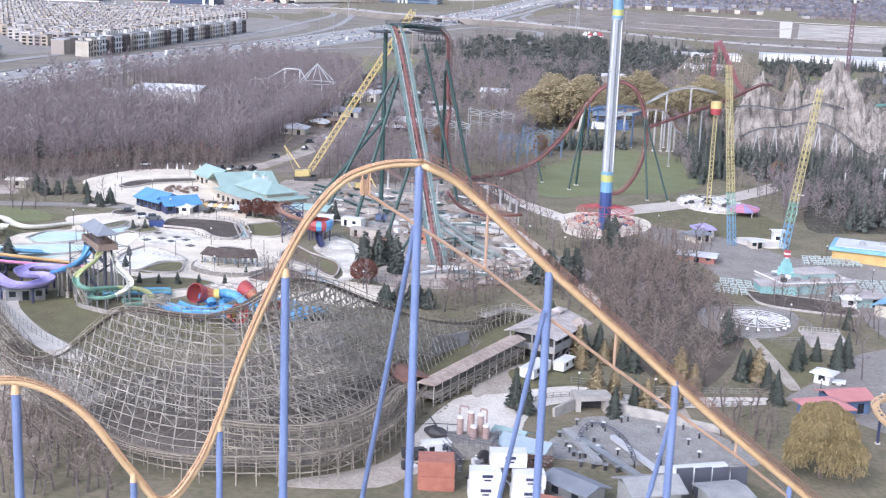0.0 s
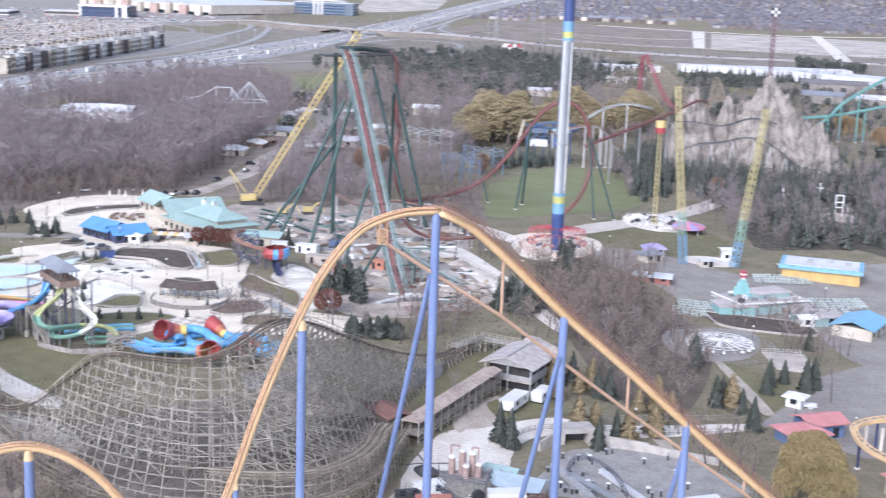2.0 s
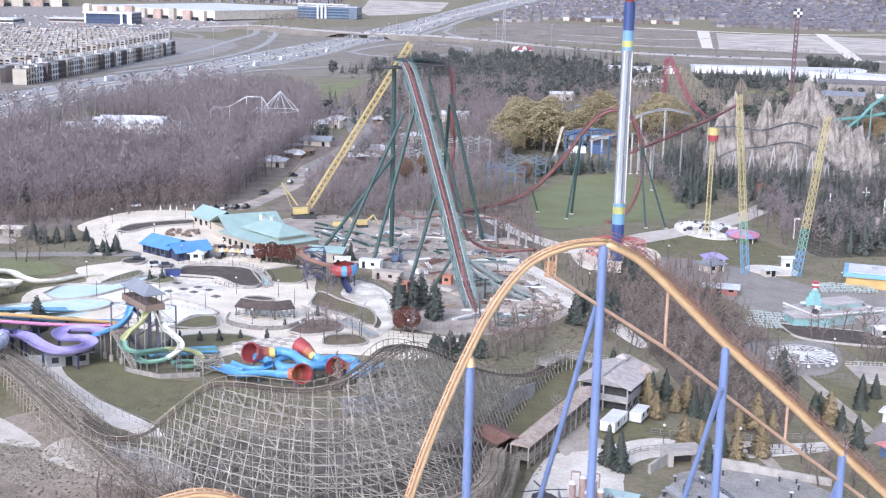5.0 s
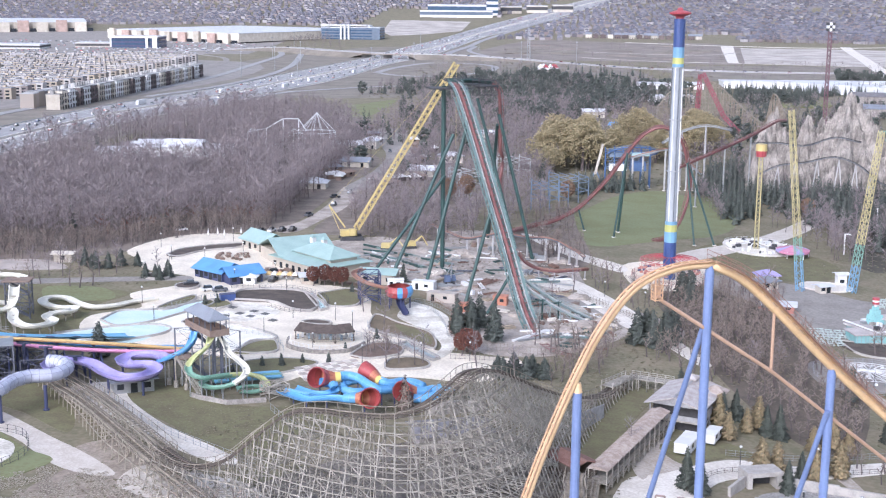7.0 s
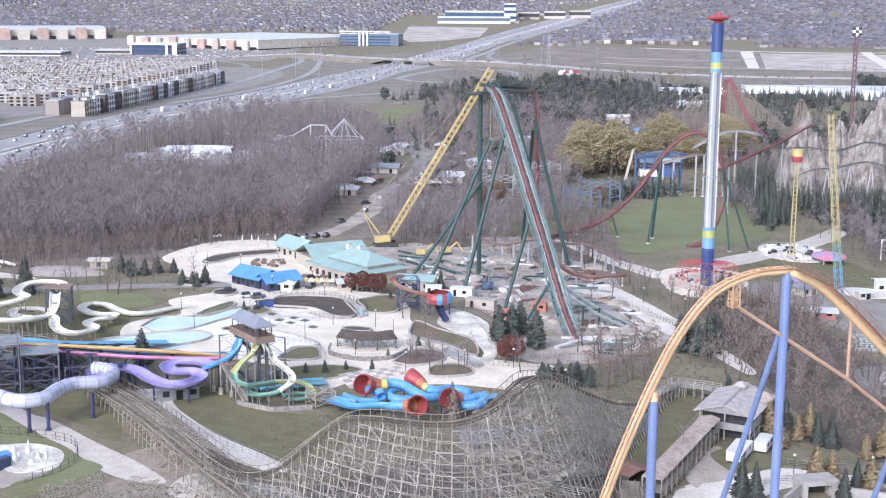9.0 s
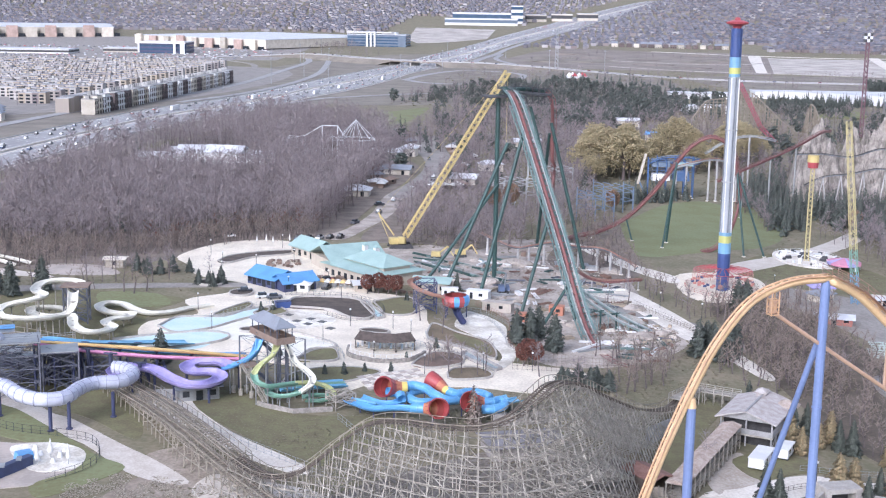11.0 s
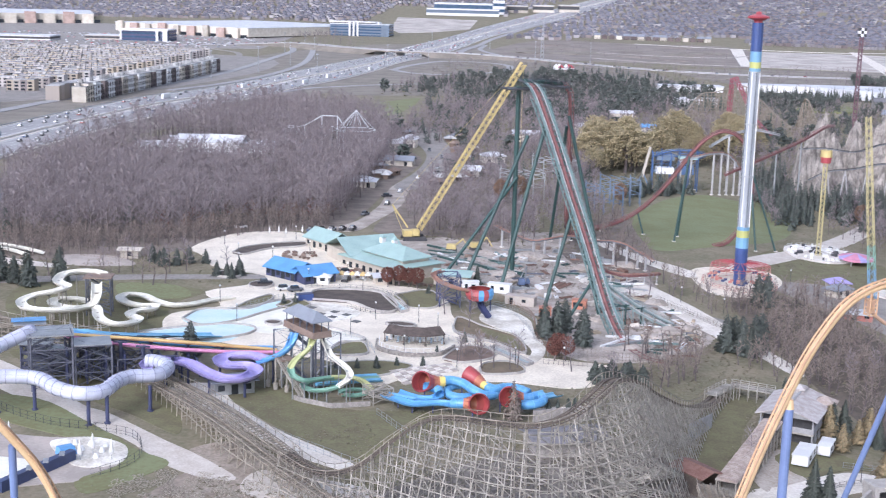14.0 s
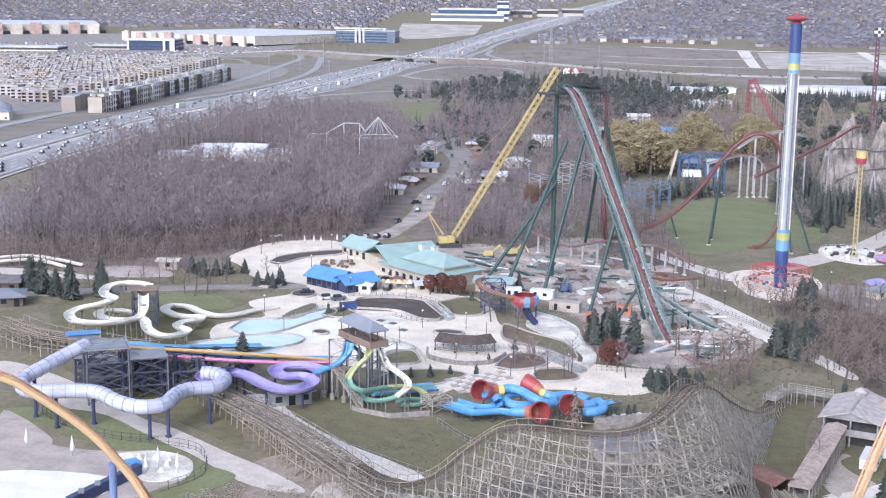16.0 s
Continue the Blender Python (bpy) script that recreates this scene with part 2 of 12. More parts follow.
def box(bm, c, size, turn=0.0, taper=1.0):
    """A box standing on c, turned by degrees; taper shrinks its top."""
    sx, sy, sz = size[0] / 2, size[1] / 2, size[2]
    ca, sa = math.cos(radians(turn)), math.sin(radians(turn))
    v = []
    for z, k in ((0, 1), (sz, taper)):
        for x, y in ((-sx, -sy), (sx, -sy), (sx, sy), (-sx, sy)):
            v.append(bm.verts.new((c[0] + (x * ca - y * sa) * k, c[1] + (x * sa + y * ca) * k, c[2] + z)))
    for f in ((3, 2, 1, 0), (4, 5, 6, 7), (0, 1, 5, 4), (1, 2, 6, 5), (2, 3, 7, 6), (3, 0, 4, 7)):
        bm.faces.new([v[i] for i in f])


class Bars:
    """Many square timbers or angle bars in one mesh."""

    def __init__(self):
        self.v, self.f = [], []

    def add(self, a, b, w, h=None):
        a, b = Vector(a), Vector(b)
        h = h or w
        f = b - a
        if f.length < 1e-3:
            return
        f.normalize()
        s = f.cross(Vector((0, 0, 1)))
        s = s.normalized() if s.length > 1e-3 else Vector((1, 0, 0))
        u = s.cross(f)
        i = len(self.v)
        for p in (a, b):
            for x, y in ((-1, -1), (1, -1), (1, 1), (-1, 1)):
                self.v.append(tuple(p + s * (x * w / 2) + u * (y * h / 2)))
        for q in ((0, 1, 5, 4), (1, 2, 6, 5), (2, 3, 7, 6), (3, 0, 4, 7), (3, 2, 1, 0), (4, 5, 6, 7)):
            self.f.append(tuple(i + k for k in q))

    def made(self, name, material, parent=None, label=""):
        return mesh_part(name, self.v, self.f, material, parent, label)


def lattice(bars, a, b, w0, w1, step, chord, web, up=Vector((0, 0, 1))):
    """A four-chord lattice mast or boom from a to b, w0 wide at its foot and w1 at its head."""
    a, b = Vector(a), Vector(b)
    f = (b - a).normalized()
    s = f.cross(up)
    s = s.normalized() if s.length > 1e-3 else Vector((1, 0, 0))
    u = s.cross(f)
    k = max(2, round((b - a).length / step))
    q = ((-1, -1), (1, -1), (1, 1), (-1, 1))

    def at(i, c):
        w = (w0 + (w1 - w0) * i / k) / 2
        return a + (b - a) * (i / k) + s * (q[c][0] * w) + u * (q[c][1] * w)
    for c in range(4):
        bars.add(at(0, c), at(k, c), chord)
        for i in range(k):
            d = (c + 1) % 4
            bars.add(at(i, c), at(i + 1, d) if (i + c) % 2 else at(i + 1, d), web)
            bars.add(at(i, d), at(i + 1, c), web)


PAVED = []


def drape(name, outline, lift, material, kind="structure", label="", category="", rounded=True, parent=None, skirt=0.5):
    """A slab of paving, lawn or pool that lies on the land."""
    ctrl = [Vector((x, y, 0)) for x, y in outline]
    if name in ("path", "road", "pavement", "pool_floor", "pool_deck", "gravel_bed", "lot", "splash_pad"):
        PAVED.append(list(outline))
    if rounded:
        p = [ctrl[-1]] + ctrl + [ctrl[0], ctrl[1]]
        ctrl = []
        for i in range(1, len(p) - 2):
            a, b, c, d = p[i - 1], p[i], p[i + 1], p[i + 2]
            for t in (0, 0.25, 0.5, 0.75):
                ctrl.append(0.5 * ((2 * b) + (c - a) * t + (2 * a - 5 * b + 4 * c - d) * t * t + (3 * b - a - 3 * c + d) * t ** 3))
    bm = bmesh.new()
    vs = [bm.verts.new(p) for p in ctrl]
    es = [bm.edges.new((vs[i], vs[(i + 1) % len(vs)])) for i in range(len(vs))]
    bmesh.ops.triangle_fill(bm, use_beauty=True, edges=es)
    xs = [p.x for p in ctrl]
    ys = [p.y for p in ctrl]
    for axis, lo, hi in ((0, min(xs), max(xs)), (1, min(ys), max(ys))):
        step = max(12, (hi - lo) / 24)
        at = lo + step
        while at < hi:
            co = Vector((at, 0, 0)) if axis == 0 else Vector((0, at, 0))
            no = Vector((1, 0, 0)) if axis == 0 else Vector((0, 1, 0))
            bmesh.ops.bisect_plane(bm, geom=bm.verts[:] + bm.edges[:] + bm.faces[:], plane_co=co, plane_no=no)
            at += step
    bmesh.ops.recalc_face_normals(bm, faces=bm.faces)
    for v in bm.verts:
        v.co.z = land(v.co.x, v.co.y) + lift
    if bm.faces and sum(f.normal.z for f in bm.faces) < 0:
        bmesh.ops.reverse_faces(bm, faces=bm.faces)
    rim = [e for e in bm.edges if e.is_boundary]
    ext = bmesh.ops.extrude_edge_only(bm, edges=rim)
    for g in ext["geom"]:
        if isinstance(g, bmesh.types.BMVert):
            g.co.z -= skirt
    ob = part(name, bm, material, parent)
    if parent:
        return ob
    return tagged(ob, label, category or name.replace("_", " "), kind=kind)


def gable(bm, c, size, rise, turn=0.0, over=0.4, thick=0.25):
    """A gable roof whose ridge runs along the local x, over walls of that size; c is the eaves' middle."""
    lx, ly = size[0] / 2 + over, size[1] / 2 + over
    ca, sa = math.cos(radians(turn)), math.sin(radians(turn))

    def w(x, y, z):
        return bm.verts.new((c[0] + x * ca - y * sa, c[1] + x * sa + y * ca, c[2] + z))
    for side in (-1, 1):
        a = [w(-lx, 0, rise), w(lx, 0, rise), w(lx, side * ly, 0), w(-lx, side * ly, 0)]
        b = [w(-lx, 0, rise - thick), w(lx, 0, rise - thick), w(lx, side * ly, -thick), w(-lx, side * ly, -thick)]
        bm.faces.new(a if side < 0 else a[::-1])
        bm.faces.new(b[::-1] if side < 0 else b)
        for i in range(4):
            bm.faces.new((a[i], a[(i + 1) % 4], b[(i + 1) % 4], b[i]))


def hip(bm, c, size, rise, turn=0.0, over=0.5, thick=0.25):
    """A hipped roof with its ridge along the local x."""
    lx, ly = size[0] / 2 + over, size[1] / 2 + over
    rx = max(0.05, lx - ly)
    ca, sa = math.cos(radians(turn)), math.sin(radians(turn))

    def w(x, y, z):
        return bm.verts.new((c[0] + x * ca - y * sa, c[1] + x * sa + y * ca, c[2] + z))
    e = [w(-lx, -ly, 0), w(lx, -ly, 0), w(lx, ly, 0), w(-lx, ly, 0)]
    d = [w(-lx, -ly, -thick), w(lx, -ly, -thick), w(lx, ly, -thick), w(-lx, ly, -thick)]
    r = [w(-rx, 0, rise), w(rx, 0, rise)]
    bm.faces.new((e[0], e[1], r[1], r[0]))
    bm.faces.new((e[2], e[3], r[0], r[1]))
    bm.faces.new((e[1], e[2], r[1]))
    bm.faces.new((e[3], e[0], r[0]))
    bm.faces.new(d[::-1])
    for i in range(4):
        bm.faces.new((e[i], e[(i + 1) % 4], d[(i + 1) % 4], d[i]))


def on(x, y, z=0.0):
    return Vector((x, y, land(x, y) + z))


# ---- the ground and what is laid on it ----
gx = [-3200, -2200, -1500, -1000, -700] + list(range(-520, 521, 20)) + [700, 1000, 1500, 2200, 3200]
gy = [-400, -200, -100, 0, 60] + list(range(100, 1101, 25)) + list(range(1150, 2301, 75)) + list(range(2400, 5001, 130))
gv = [(x, y, land(x, y)) for y in gy for x in gx]
gf = [(j * len(gx) + i, j * len(gx) + i + 1, (j + 1) * len(gx) + i + 1, (j + 1) * len(gx) + i) for j in range(len(gy) - 1) for i in range(len(gx) - 1)]
ground = tagged(mesh_part("ground", gv, gf, M["soil"]), "dry brown and olive late autumn ground", "ground", kind="structure")
for p in ground.data.polygons:
    p.use_smooth = True
drape("lawn", [(-231.5, 365.3), (-220.8, 378.1), (-203.1, 377.4), (-188.9, 376.2), (-177.4, 371.0), (-182.6, 353.1), (-175.5, 327.3), (-193.1, 321.5), (-209.2, 324.5), (-224.5, 339.8)], 0.04, M["lawn"])
drape("lawn", [(-157.0, 278.4), (-148.5, 286.1), (-134.2, 293.1), (-121.3, 275.4), (-101.8, 277.7), (-94.3, 273.8), (-106.9, 252.3), (-111.1, 244.3), (-131.1, 260.7), (-145.9, 274.4)], 0.05, M["lawn"])
drape("lawn", [(-38.2, 293), (-31, 316), (-26.5, 306), (-32, 287), (-38.4, 255), (-47.0, 251), (-45.6, 265.6)], 0.04, M["lawn"])
drape("lawn", [(-48.6, 537.4), (-38.1, 576.7), (-24.4, 616.6), (-5.5, 641.2), (8.6, 632), (30.2, 625), (24, 560.4), (11.8, 530), (-4.4, 515), (-20.8, 500), (-36.0, 487), (-47.5, 498.0)], 0.04, M["green_lawn"])
drape("lawn", [(-2.1, 491.1), (13.4, 517.0), (25.6, 499.5), (43.4, 502.0), (51.6, 478.7), (39.9, 454.5), (19.9, 453.4), (-1.8, 464.5)], 0.04, M["lawn"])
drape("lawn", [(27.4, 324.6), (34.2, 321.9), (44.2, 306.7), (36.9, 288.2), (33.8, 285.4), (29.9, 302.4)], 0.04, M["lawn"])
drape("lawn", [(-254, 1010), (-223, 1117), (-203, 1160), (-201, 969), (-225, 936)], 0.05, M["meadow"])
drape("pavement", [(-199.7, 433.4), (-192.8, 458.3), (-179.4, 468.7), (-166.3, 466.0), (-155.3, 442.4), (-139.7, 413.9), (-129.4, 396.0), (-115.9, 391.8), (-106.6, 379.7), (-103.1, 360.7), (-95.7, 353.4), (-90.8, 340.2), (-82.0, 329.3), (-70.6, 327.5), (-59.4, 325.9), (-59.5, 316.2), (-68.9, 304.4), (-84.8, 304.5), (-98.0, 301.1), (-107.5, 303.3), (-115.7, 292.7), (-127.0, 308.3), (-140.3, 312.8), (-158.8, 319.5), (-175.5, 327.3), (-179.4, 344.2), (-168.7, 355.7), (-177.4, 371.0), (-166.7, 384.1), (-165.6, 395.9), (-183.9, 404.7), (-192.5, 420.6)], 0.1, M["plaza"])
drape("path", [(-221.7, 301.4), (-211.8, 298.0), (-192.1, 283.0), (-174.5, 265.7), (-167.1, 261.4), (-151.6, 248.6), (-141.8, 241.0), (-132.3, 231.7), (-136.1, 229.9), (-145.7, 234.4), (-159.2, 247.4), (-172.3, 255.3), (-186.9, 265.6), (-216.1, 289.0)], 0.06, M["gravel"])
drape("path", [(-160.4, 281.9), (-151.0, 285.6), (-143.1, 273.0), (-130.8, 259.0), (-117.7, 248.5), (-111.4, 242.2), (-113.3, 239.5), (-122.7, 244.5), (-134.7, 254.9), (-146.3, 265.0), (-155.5, 272.7)], 0.08, M["concrete"])
drape("lawn", [(-204, 268), (-186, 268), (-171, 256.6), (-161.3, 248.2), (-153.6, 241.2), (-146.5, 236.6), (-149, 229), (-156, 219), (-160.7, 226), (-155.3, 233.4), (-158, 239), (-168, 245), (-184.6, 251.8), (-193.4, 258.6), (-204, 262.1)], 0.085, M["meadow"])
drape("lawn", [(-206, 300), (-191, 286), (-174, 269), (-163, 262), (-150, 252), (-152, 262), (-160, 274), (-172, 288), (-186, 300), (-200, 306)], 0.05, M["lawn"])
drape("pool_deck", [(-204.5, 263.0), (-199.0, 261.9), (-188.4, 251.0), (-185.4, 246.5), (-173.4, 245.1), (-164.7, 246.5), (-156.6, 238.5), (-155.5, 232.8), (-159.4, 226.6), (-162.3, 222.9), (-185.0, 219.4)], 0.1, M["deck"])
drape("pool_floor", [(-190.5, 231.7), (-169.8, 232.0), (-168.8, 221.9), (-185.0, 219.4)], 0.16, M["white_pool"])
drape("pool_floor", [(-181.2, 326.3), (-170.5, 331.0), (-159.1, 334.2), (-155.4, 331.0), (-158.8, 319.5), (-173.6, 320.5)], 0.16, M["blue_pool"])
drape("pool_floor", [(-96.0, 365.0), (-94.1, 377.7), (-90.3, 376.5), (-86.4, 372.7), (-81.6, 364.1), (-80.3, 353.5), (-77.0, 339.1), (-77.2, 329.4), (-79.4, 322.3), (-81.1, 324.6), (-80.3, 333.1), (-83.1, 342.0), (-88.4, 350.7), (-94.6, 358.2)], 0.18, M["stained_pool"])
drape("water", [(-329.5, 542.0), (-323.4, 551.3), (-309.2, 529.8), (-297.3, 496.0), (-302.6, 482.0)], 0.1, M["water"])
drape("building_site", [(-133.9, 462.9), (-110.4, 480.5), (-83.2, 501.5), (-63.9, 497.5), (-47.4, 462.1), (-41.7, 420.2), (-32.5, 393.9), (-29.4, 368.9), (-34.8, 352.4), (-50.2, 333.8), (-66.3, 328.8), (-73.2, 337.1), (-72.4, 360.3), (-83.4, 376.1), (-91.9, 394.8), (-103.2, 415.1), (-123.3, 435.9)], 0.05, M["dirt"])
drape("road", [(-53.7, 404.0), (-35.6, 396.2), (-20.8, 383.4), (-14.1, 371.4), (-17.3, 358.6), (-24.7, 369.4), (-38.8, 383.4), (-55.3, 393.9)], 0.12, M["asphalt"])
drape("road", [(78.2, 339.5), (61.0, 327.4), (52.6, 318.0), (46.1, 303.0), (36.5, 286.1), (32.6, 277.6), (41.3, 278.2), (45.5, 268.8), (59.6, 269.0)], 0.08, M["asphalt"])
drape("pavement", [(-4.3, 448.5), (15.9, 453.4), (34.7, 443.3), (51.9, 428.5), (73.7, 444.4), (111.3, 464.6), (78.2, 339.5), (66.8, 334.0), (61.6, 350.9), (59.3, 370.6), (33.3, 371.3), (16.3, 406.6), (4.6, 425.7)], 0.07, M["asphalt"])
drape("path", [(-36.5, 247.8), (-27.8, 255.4), (-13.7, 266.9), (0.8, 266.9), (28.8, 277.6), (28.4, 273.2), (2.8, 260.0), (-12.6, 256.9), (-20.6, 246.4), (-23.3, 222.5), (-40.2, 217.7)], 0.09, M["concrete"])
M["shingle_bed"] = mat("grey_shingle_bed", (0.40, 0.385, 0.37), (0.25, 0.24, 0.23), 0.95, size=3, fine=0.35, bump=0.1, grain=0.6)
drape("gravel_bed", [(-11.1, 244.7), (-8.1, 250.2), (2.4, 254.1), (10.4, 254.2), (19.6, 246.2), (22.4, 235.2), (-15.1, 224.8)], 0.06, M["shingle_bed"])
drape("path", [(27.6, 324), (29.4, 324.6), (32.4, 312), (36.6, 288.4), (35.0, 285.4), (33.4, 288), (29.6, 311)], 0.1, M["tan_track"])
drape("path", [(5.4, 269.5), (8.6, 269.5), (11.8, 255.5), (9.6, 255.0)], 0.11, M["tan_track"])
drape("pavement", [(16.4, 347.2), (24.9, 354.3), (39.6, 358.2), (42.6, 347.8), (36.9, 330.1), (24.4, 323.6), (16.4, 330.9)], 0.12, M["asphalt"])
drape("pavement", [(-28.4, 455.9), (-14.1, 468.5), (0.3, 465.6), (1.6, 446.7), (-12.4, 422.3), (-25.6, 424.3)], 0.1, M["plaza"])
drape("path", [(-33.9, 260.3), (-27.4, 275.3), (-24.8, 274.3), (-29.2, 260.1), (-32.2, 250.8)], 0.1, M["tan_track"])
M["mud"] = mat("trampled_brown_mud", (0.33, 0.275, 0.225), (0.19, 0.155, 0.125), 0.95, size=7, fine=0.7, bump=0.12)
drape("bare_ground", [(-138, 240), (-128.9, 234.7), (-117.5, 228.1), (-111.1, 222.4), (-104.6, 214.7), (-100.1, 205.2), (-104, 196), (-126, 186), (-146, 212)], 0.045, M["mud"])
M["pale_lot"] = mat("pale_graded_lot", (0.53, 0.485, 0.445), (0.33, 0.295, 0.265), 0.95, size=38, fine=4)
drape("lot", [(269, 2501), (440, 2494), (700, 2440), (540, 1936), (374, 1936), (212, 1990)], 0.3, M["pale_lot"], rounded=False)
drape("lot", [(238, 2553), (262, 2555), (203, 1992), (186, 1986)], 0.32, M["concrete"], rounded=False)
HL = [(-423, 560), (-423, 778), (-425, 882), (-425, 1057), (-406, 1239), (-395, 1545), (-378, 1760), (-358, 1970), (-352, 2240), (-338, 2483), (-266, 3069), (-145, 3639), (-40, 4080), (130, 4700)]
HR = [(-352, 450), (-354, 620), (-356, 742), (-355, 908), (-337, 1088), (-333, 1244), (-317, 1400), (-307, 1585), (-300, 1780), (-269, 2084), (-240, 2650), (-172, 3043), (20, 3880), (205, 4560)]
drape("road", HL + HR[::-1], 0.5, M["road"], skirt=1.5)


# ---- steel coaster track: a spine, two rails, cross ties and, on a lift, two walkways ----
def steel_track(parent, ctrl, spine_mat, rail_mat, spine=0.45, gauge=1.3, drop=0.8, step=2.0, tie_every=1, walkway=None, walk_mat=None, bank=None, single=False):
    pts = curve_pts(ctrl, step)
    fr = frames(pts, bank)
    bm = bmesh.new()
    sweep(bm, [p - u * drop for p, (f, s, u) in zip(pts, fr)], ring(spine, 8), bank)
    part("spine", bm, spine_mat, parent, shade=True)
    for side in (-1, 1):
        bm = bmesh.new()
        sweep(bm, [p + s * (side * gauge / 2) for p, (f, s, u) in zip(pts, fr)], ring(0.14, 6), bank)
        part("rail", bm, rail_mat, parent, shade=True)
    ties = Bars()
    for i in range(0, len(pts), tie_every):
        if single:
            ties = Bars()
        p, (f, s, u) = pts[i], fr[i]
        ties.add(p - s * gauge / 2, p - u * drop, 0.16)
        ties.add(p + s * gauge / 2, p - u * drop, 0.16)
        ties.add(p - s * gauge / 2, p + s * gauge / 2, 0.12)
        if single:
            ties.made("cross_tie", spine_mat, parent)
    if not single:
        tagged(ties.made("cross_ties", spine_mat, parent), kind="stuff")
    if walkway:
        a, b = walkway
        sel = [i for i in range(len(pts)) if a <= i / (len(pts) - 1) <= b]
        for side in (-1, 1):
            def line(out, up):
                return [pts[k] + fr[k][1] * (side * (gauge / 2 + out)) + Vector((0, 0, up)) for k in sel]
            bm = bmesh.new()
            sweep(bm, line(0.62, 0), [(-0.35, -0.04), (0.35, -0.04), (0.35, 0.04), (-0.35, 0.04)], bank)
            part("walkway", bm, walk_mat, parent)
            for h in (0.55, 1.1):
                bm = bmesh.new()
                sweep(bm, line(1.0, h), ring(0.04, 4), bank)
                part("handrail", bm, walk_mat, parent)
            rail = Bars()
            for o, q in zip(line(1.0, 0), line(1.0, 1.1)):
                rail.add(o, q, 0.06)
            tagged(rail.made("handrail_posts", walk_mat, parent), kind="stuff")
    return pts, fr


def column(parent, foot, head, r, material, n=12, flange=True):
    """A tubular support on a concrete footing, with bolted flanges."""
    foot, head = Vector(foot), Vector(head)
    bm = bmesh.new()
    tube(bm, foot, head, r, n=n)
    if flange:
        k = int((head - foot).length // 16)
        for i in range(1, k + 1):
            c = foot + (head - foot) * (i / (k + 1))
            d = (head - foot).normalized() * 0.12
            tube(bm, c - d, c + d, r * 1.12, n=n)
    ob = part("column", bm, material, parent, shade=False)
    bm = bmesh.new()
    tube(bm, foot - Vector((0, 0, 0.6)), foot + Vector((0, 0, 0.35)), r * 1.9, n=10)
    part("footing", bm, M["concrete"], parent)
    return ob


# ---- the orange coaster: its lift, first drop and the hills that follow run in one vertical plane ----
O = Vector((-30.9, 166.1, 0))
D = Vector((0.907, 0.422, 0))
N = Vector((-0.422, 0.907, 0))


def lane(s, z, off=0.0):
    return O + D * s + N * off + Vector((0, 0, z))


coaster = thing("steel_coaster", on(O.x, O.y), "orange tubular steel coaster on tall periwinkle blue columns", "roller coaster")
LIFT = [(88, 3.2), (80, 4.0), (72, 7.0), (60.2, 16.1), (49.5, 24.8), (39.2, 33.6), (29.5, 42.1), (19, 51), (10.5, 58.8), (5, 63.4), (0.5, 65.6)]
steel_track(coaster, [lane(s, z) for s, z in LIFT], M["orange"], M["rail_orange"], spine=0.5, gauge=1.15, drop=0.62, step=1.5, walkway=(0.05, 1.0), walk_mat=M["rail_red"], single=True)
DROP = [(0.5, 65.6), (-5, 65.3), (-10.3, 63.3), (-14.6, 58.6), (-17.9, 52.8), (-21.2, 45.6), (-23.8, 39), (-26.2, 32), (-29.0, 25.6), (-33.2, 21.4), (-37.2, 26.6), (-42, 34), (-46.5, 38), (-51, 39.8), (-55.5, 39.4), (-60.5, 37.6), (-64.5, 34), (-70, 26)]
steel_track(coaster, [lane(s, z, -4 * smooth(-26, -44, s)) for s, z in DROP], M["orange"], M["rail_orange"], spine=0.47, gauge=1.0, drop=0.46, step=1.2, single=True)
LEFT = [(-97.7, 139.0, 26), (-108, 140, 17), (-120, 148, 15), (-129, 152.5, 25), (-134.9, 153, 38), (-138.6, 151.4, 44.4), (-141.4, 150, 48.1), (-146.3, 147.7, 52.8), (-149.5, 146.2, 55.1), (-156, 143, 57.5), (-163, 140, 57), (-172, 136, 50), (-182, 132, 38)]
steel_track(coaster, [Vector(p) for p in LEFT], M["orange"], M["rail_orange"], spine=0.47, gauge=1.0, drop=0.46, step=1.2, single=True)
for s, top, off in ((-17.5, 50.6, 0), (0, 64.0, 0), (19, 49.2, 0), (39.5, 32.0, 0), (60, 14.2, 0), (-26, 30.0, 0), (-37.2, 25.0, -3), (-51, 38.0, -4)):
    p = lane(s, top, off)
    big = 0.57 if top > 31 else 0.44
    column(coaster, on(p.x, p.y), p, big, M["blue_col"])
    bm = bmesh.new()
    tube(bm, p - Vector((0, 0, 0.2)), p + Vector((0, 0, 1.0)), big * 1.1, big * 0.75, 10)
    part("saddle", bm, M["orange"] if s < -5 else M["blue_col"], coaster)
column(coaster, on(-138.9, 151.8), (-138.9, 151.8, 42.8), 0.46, M["blue_col"])
for joint, foot in (((-31.3, 166.6, 57), (-41.9, 182.6)), ((-14.0, 173.3, 44.5), (-21.5, 185.0)), ((4.9, 183.7, 28), (0.6, 190.3))):
    column(coaster, on(*foot), joint, 0.38, M["blue_col"])
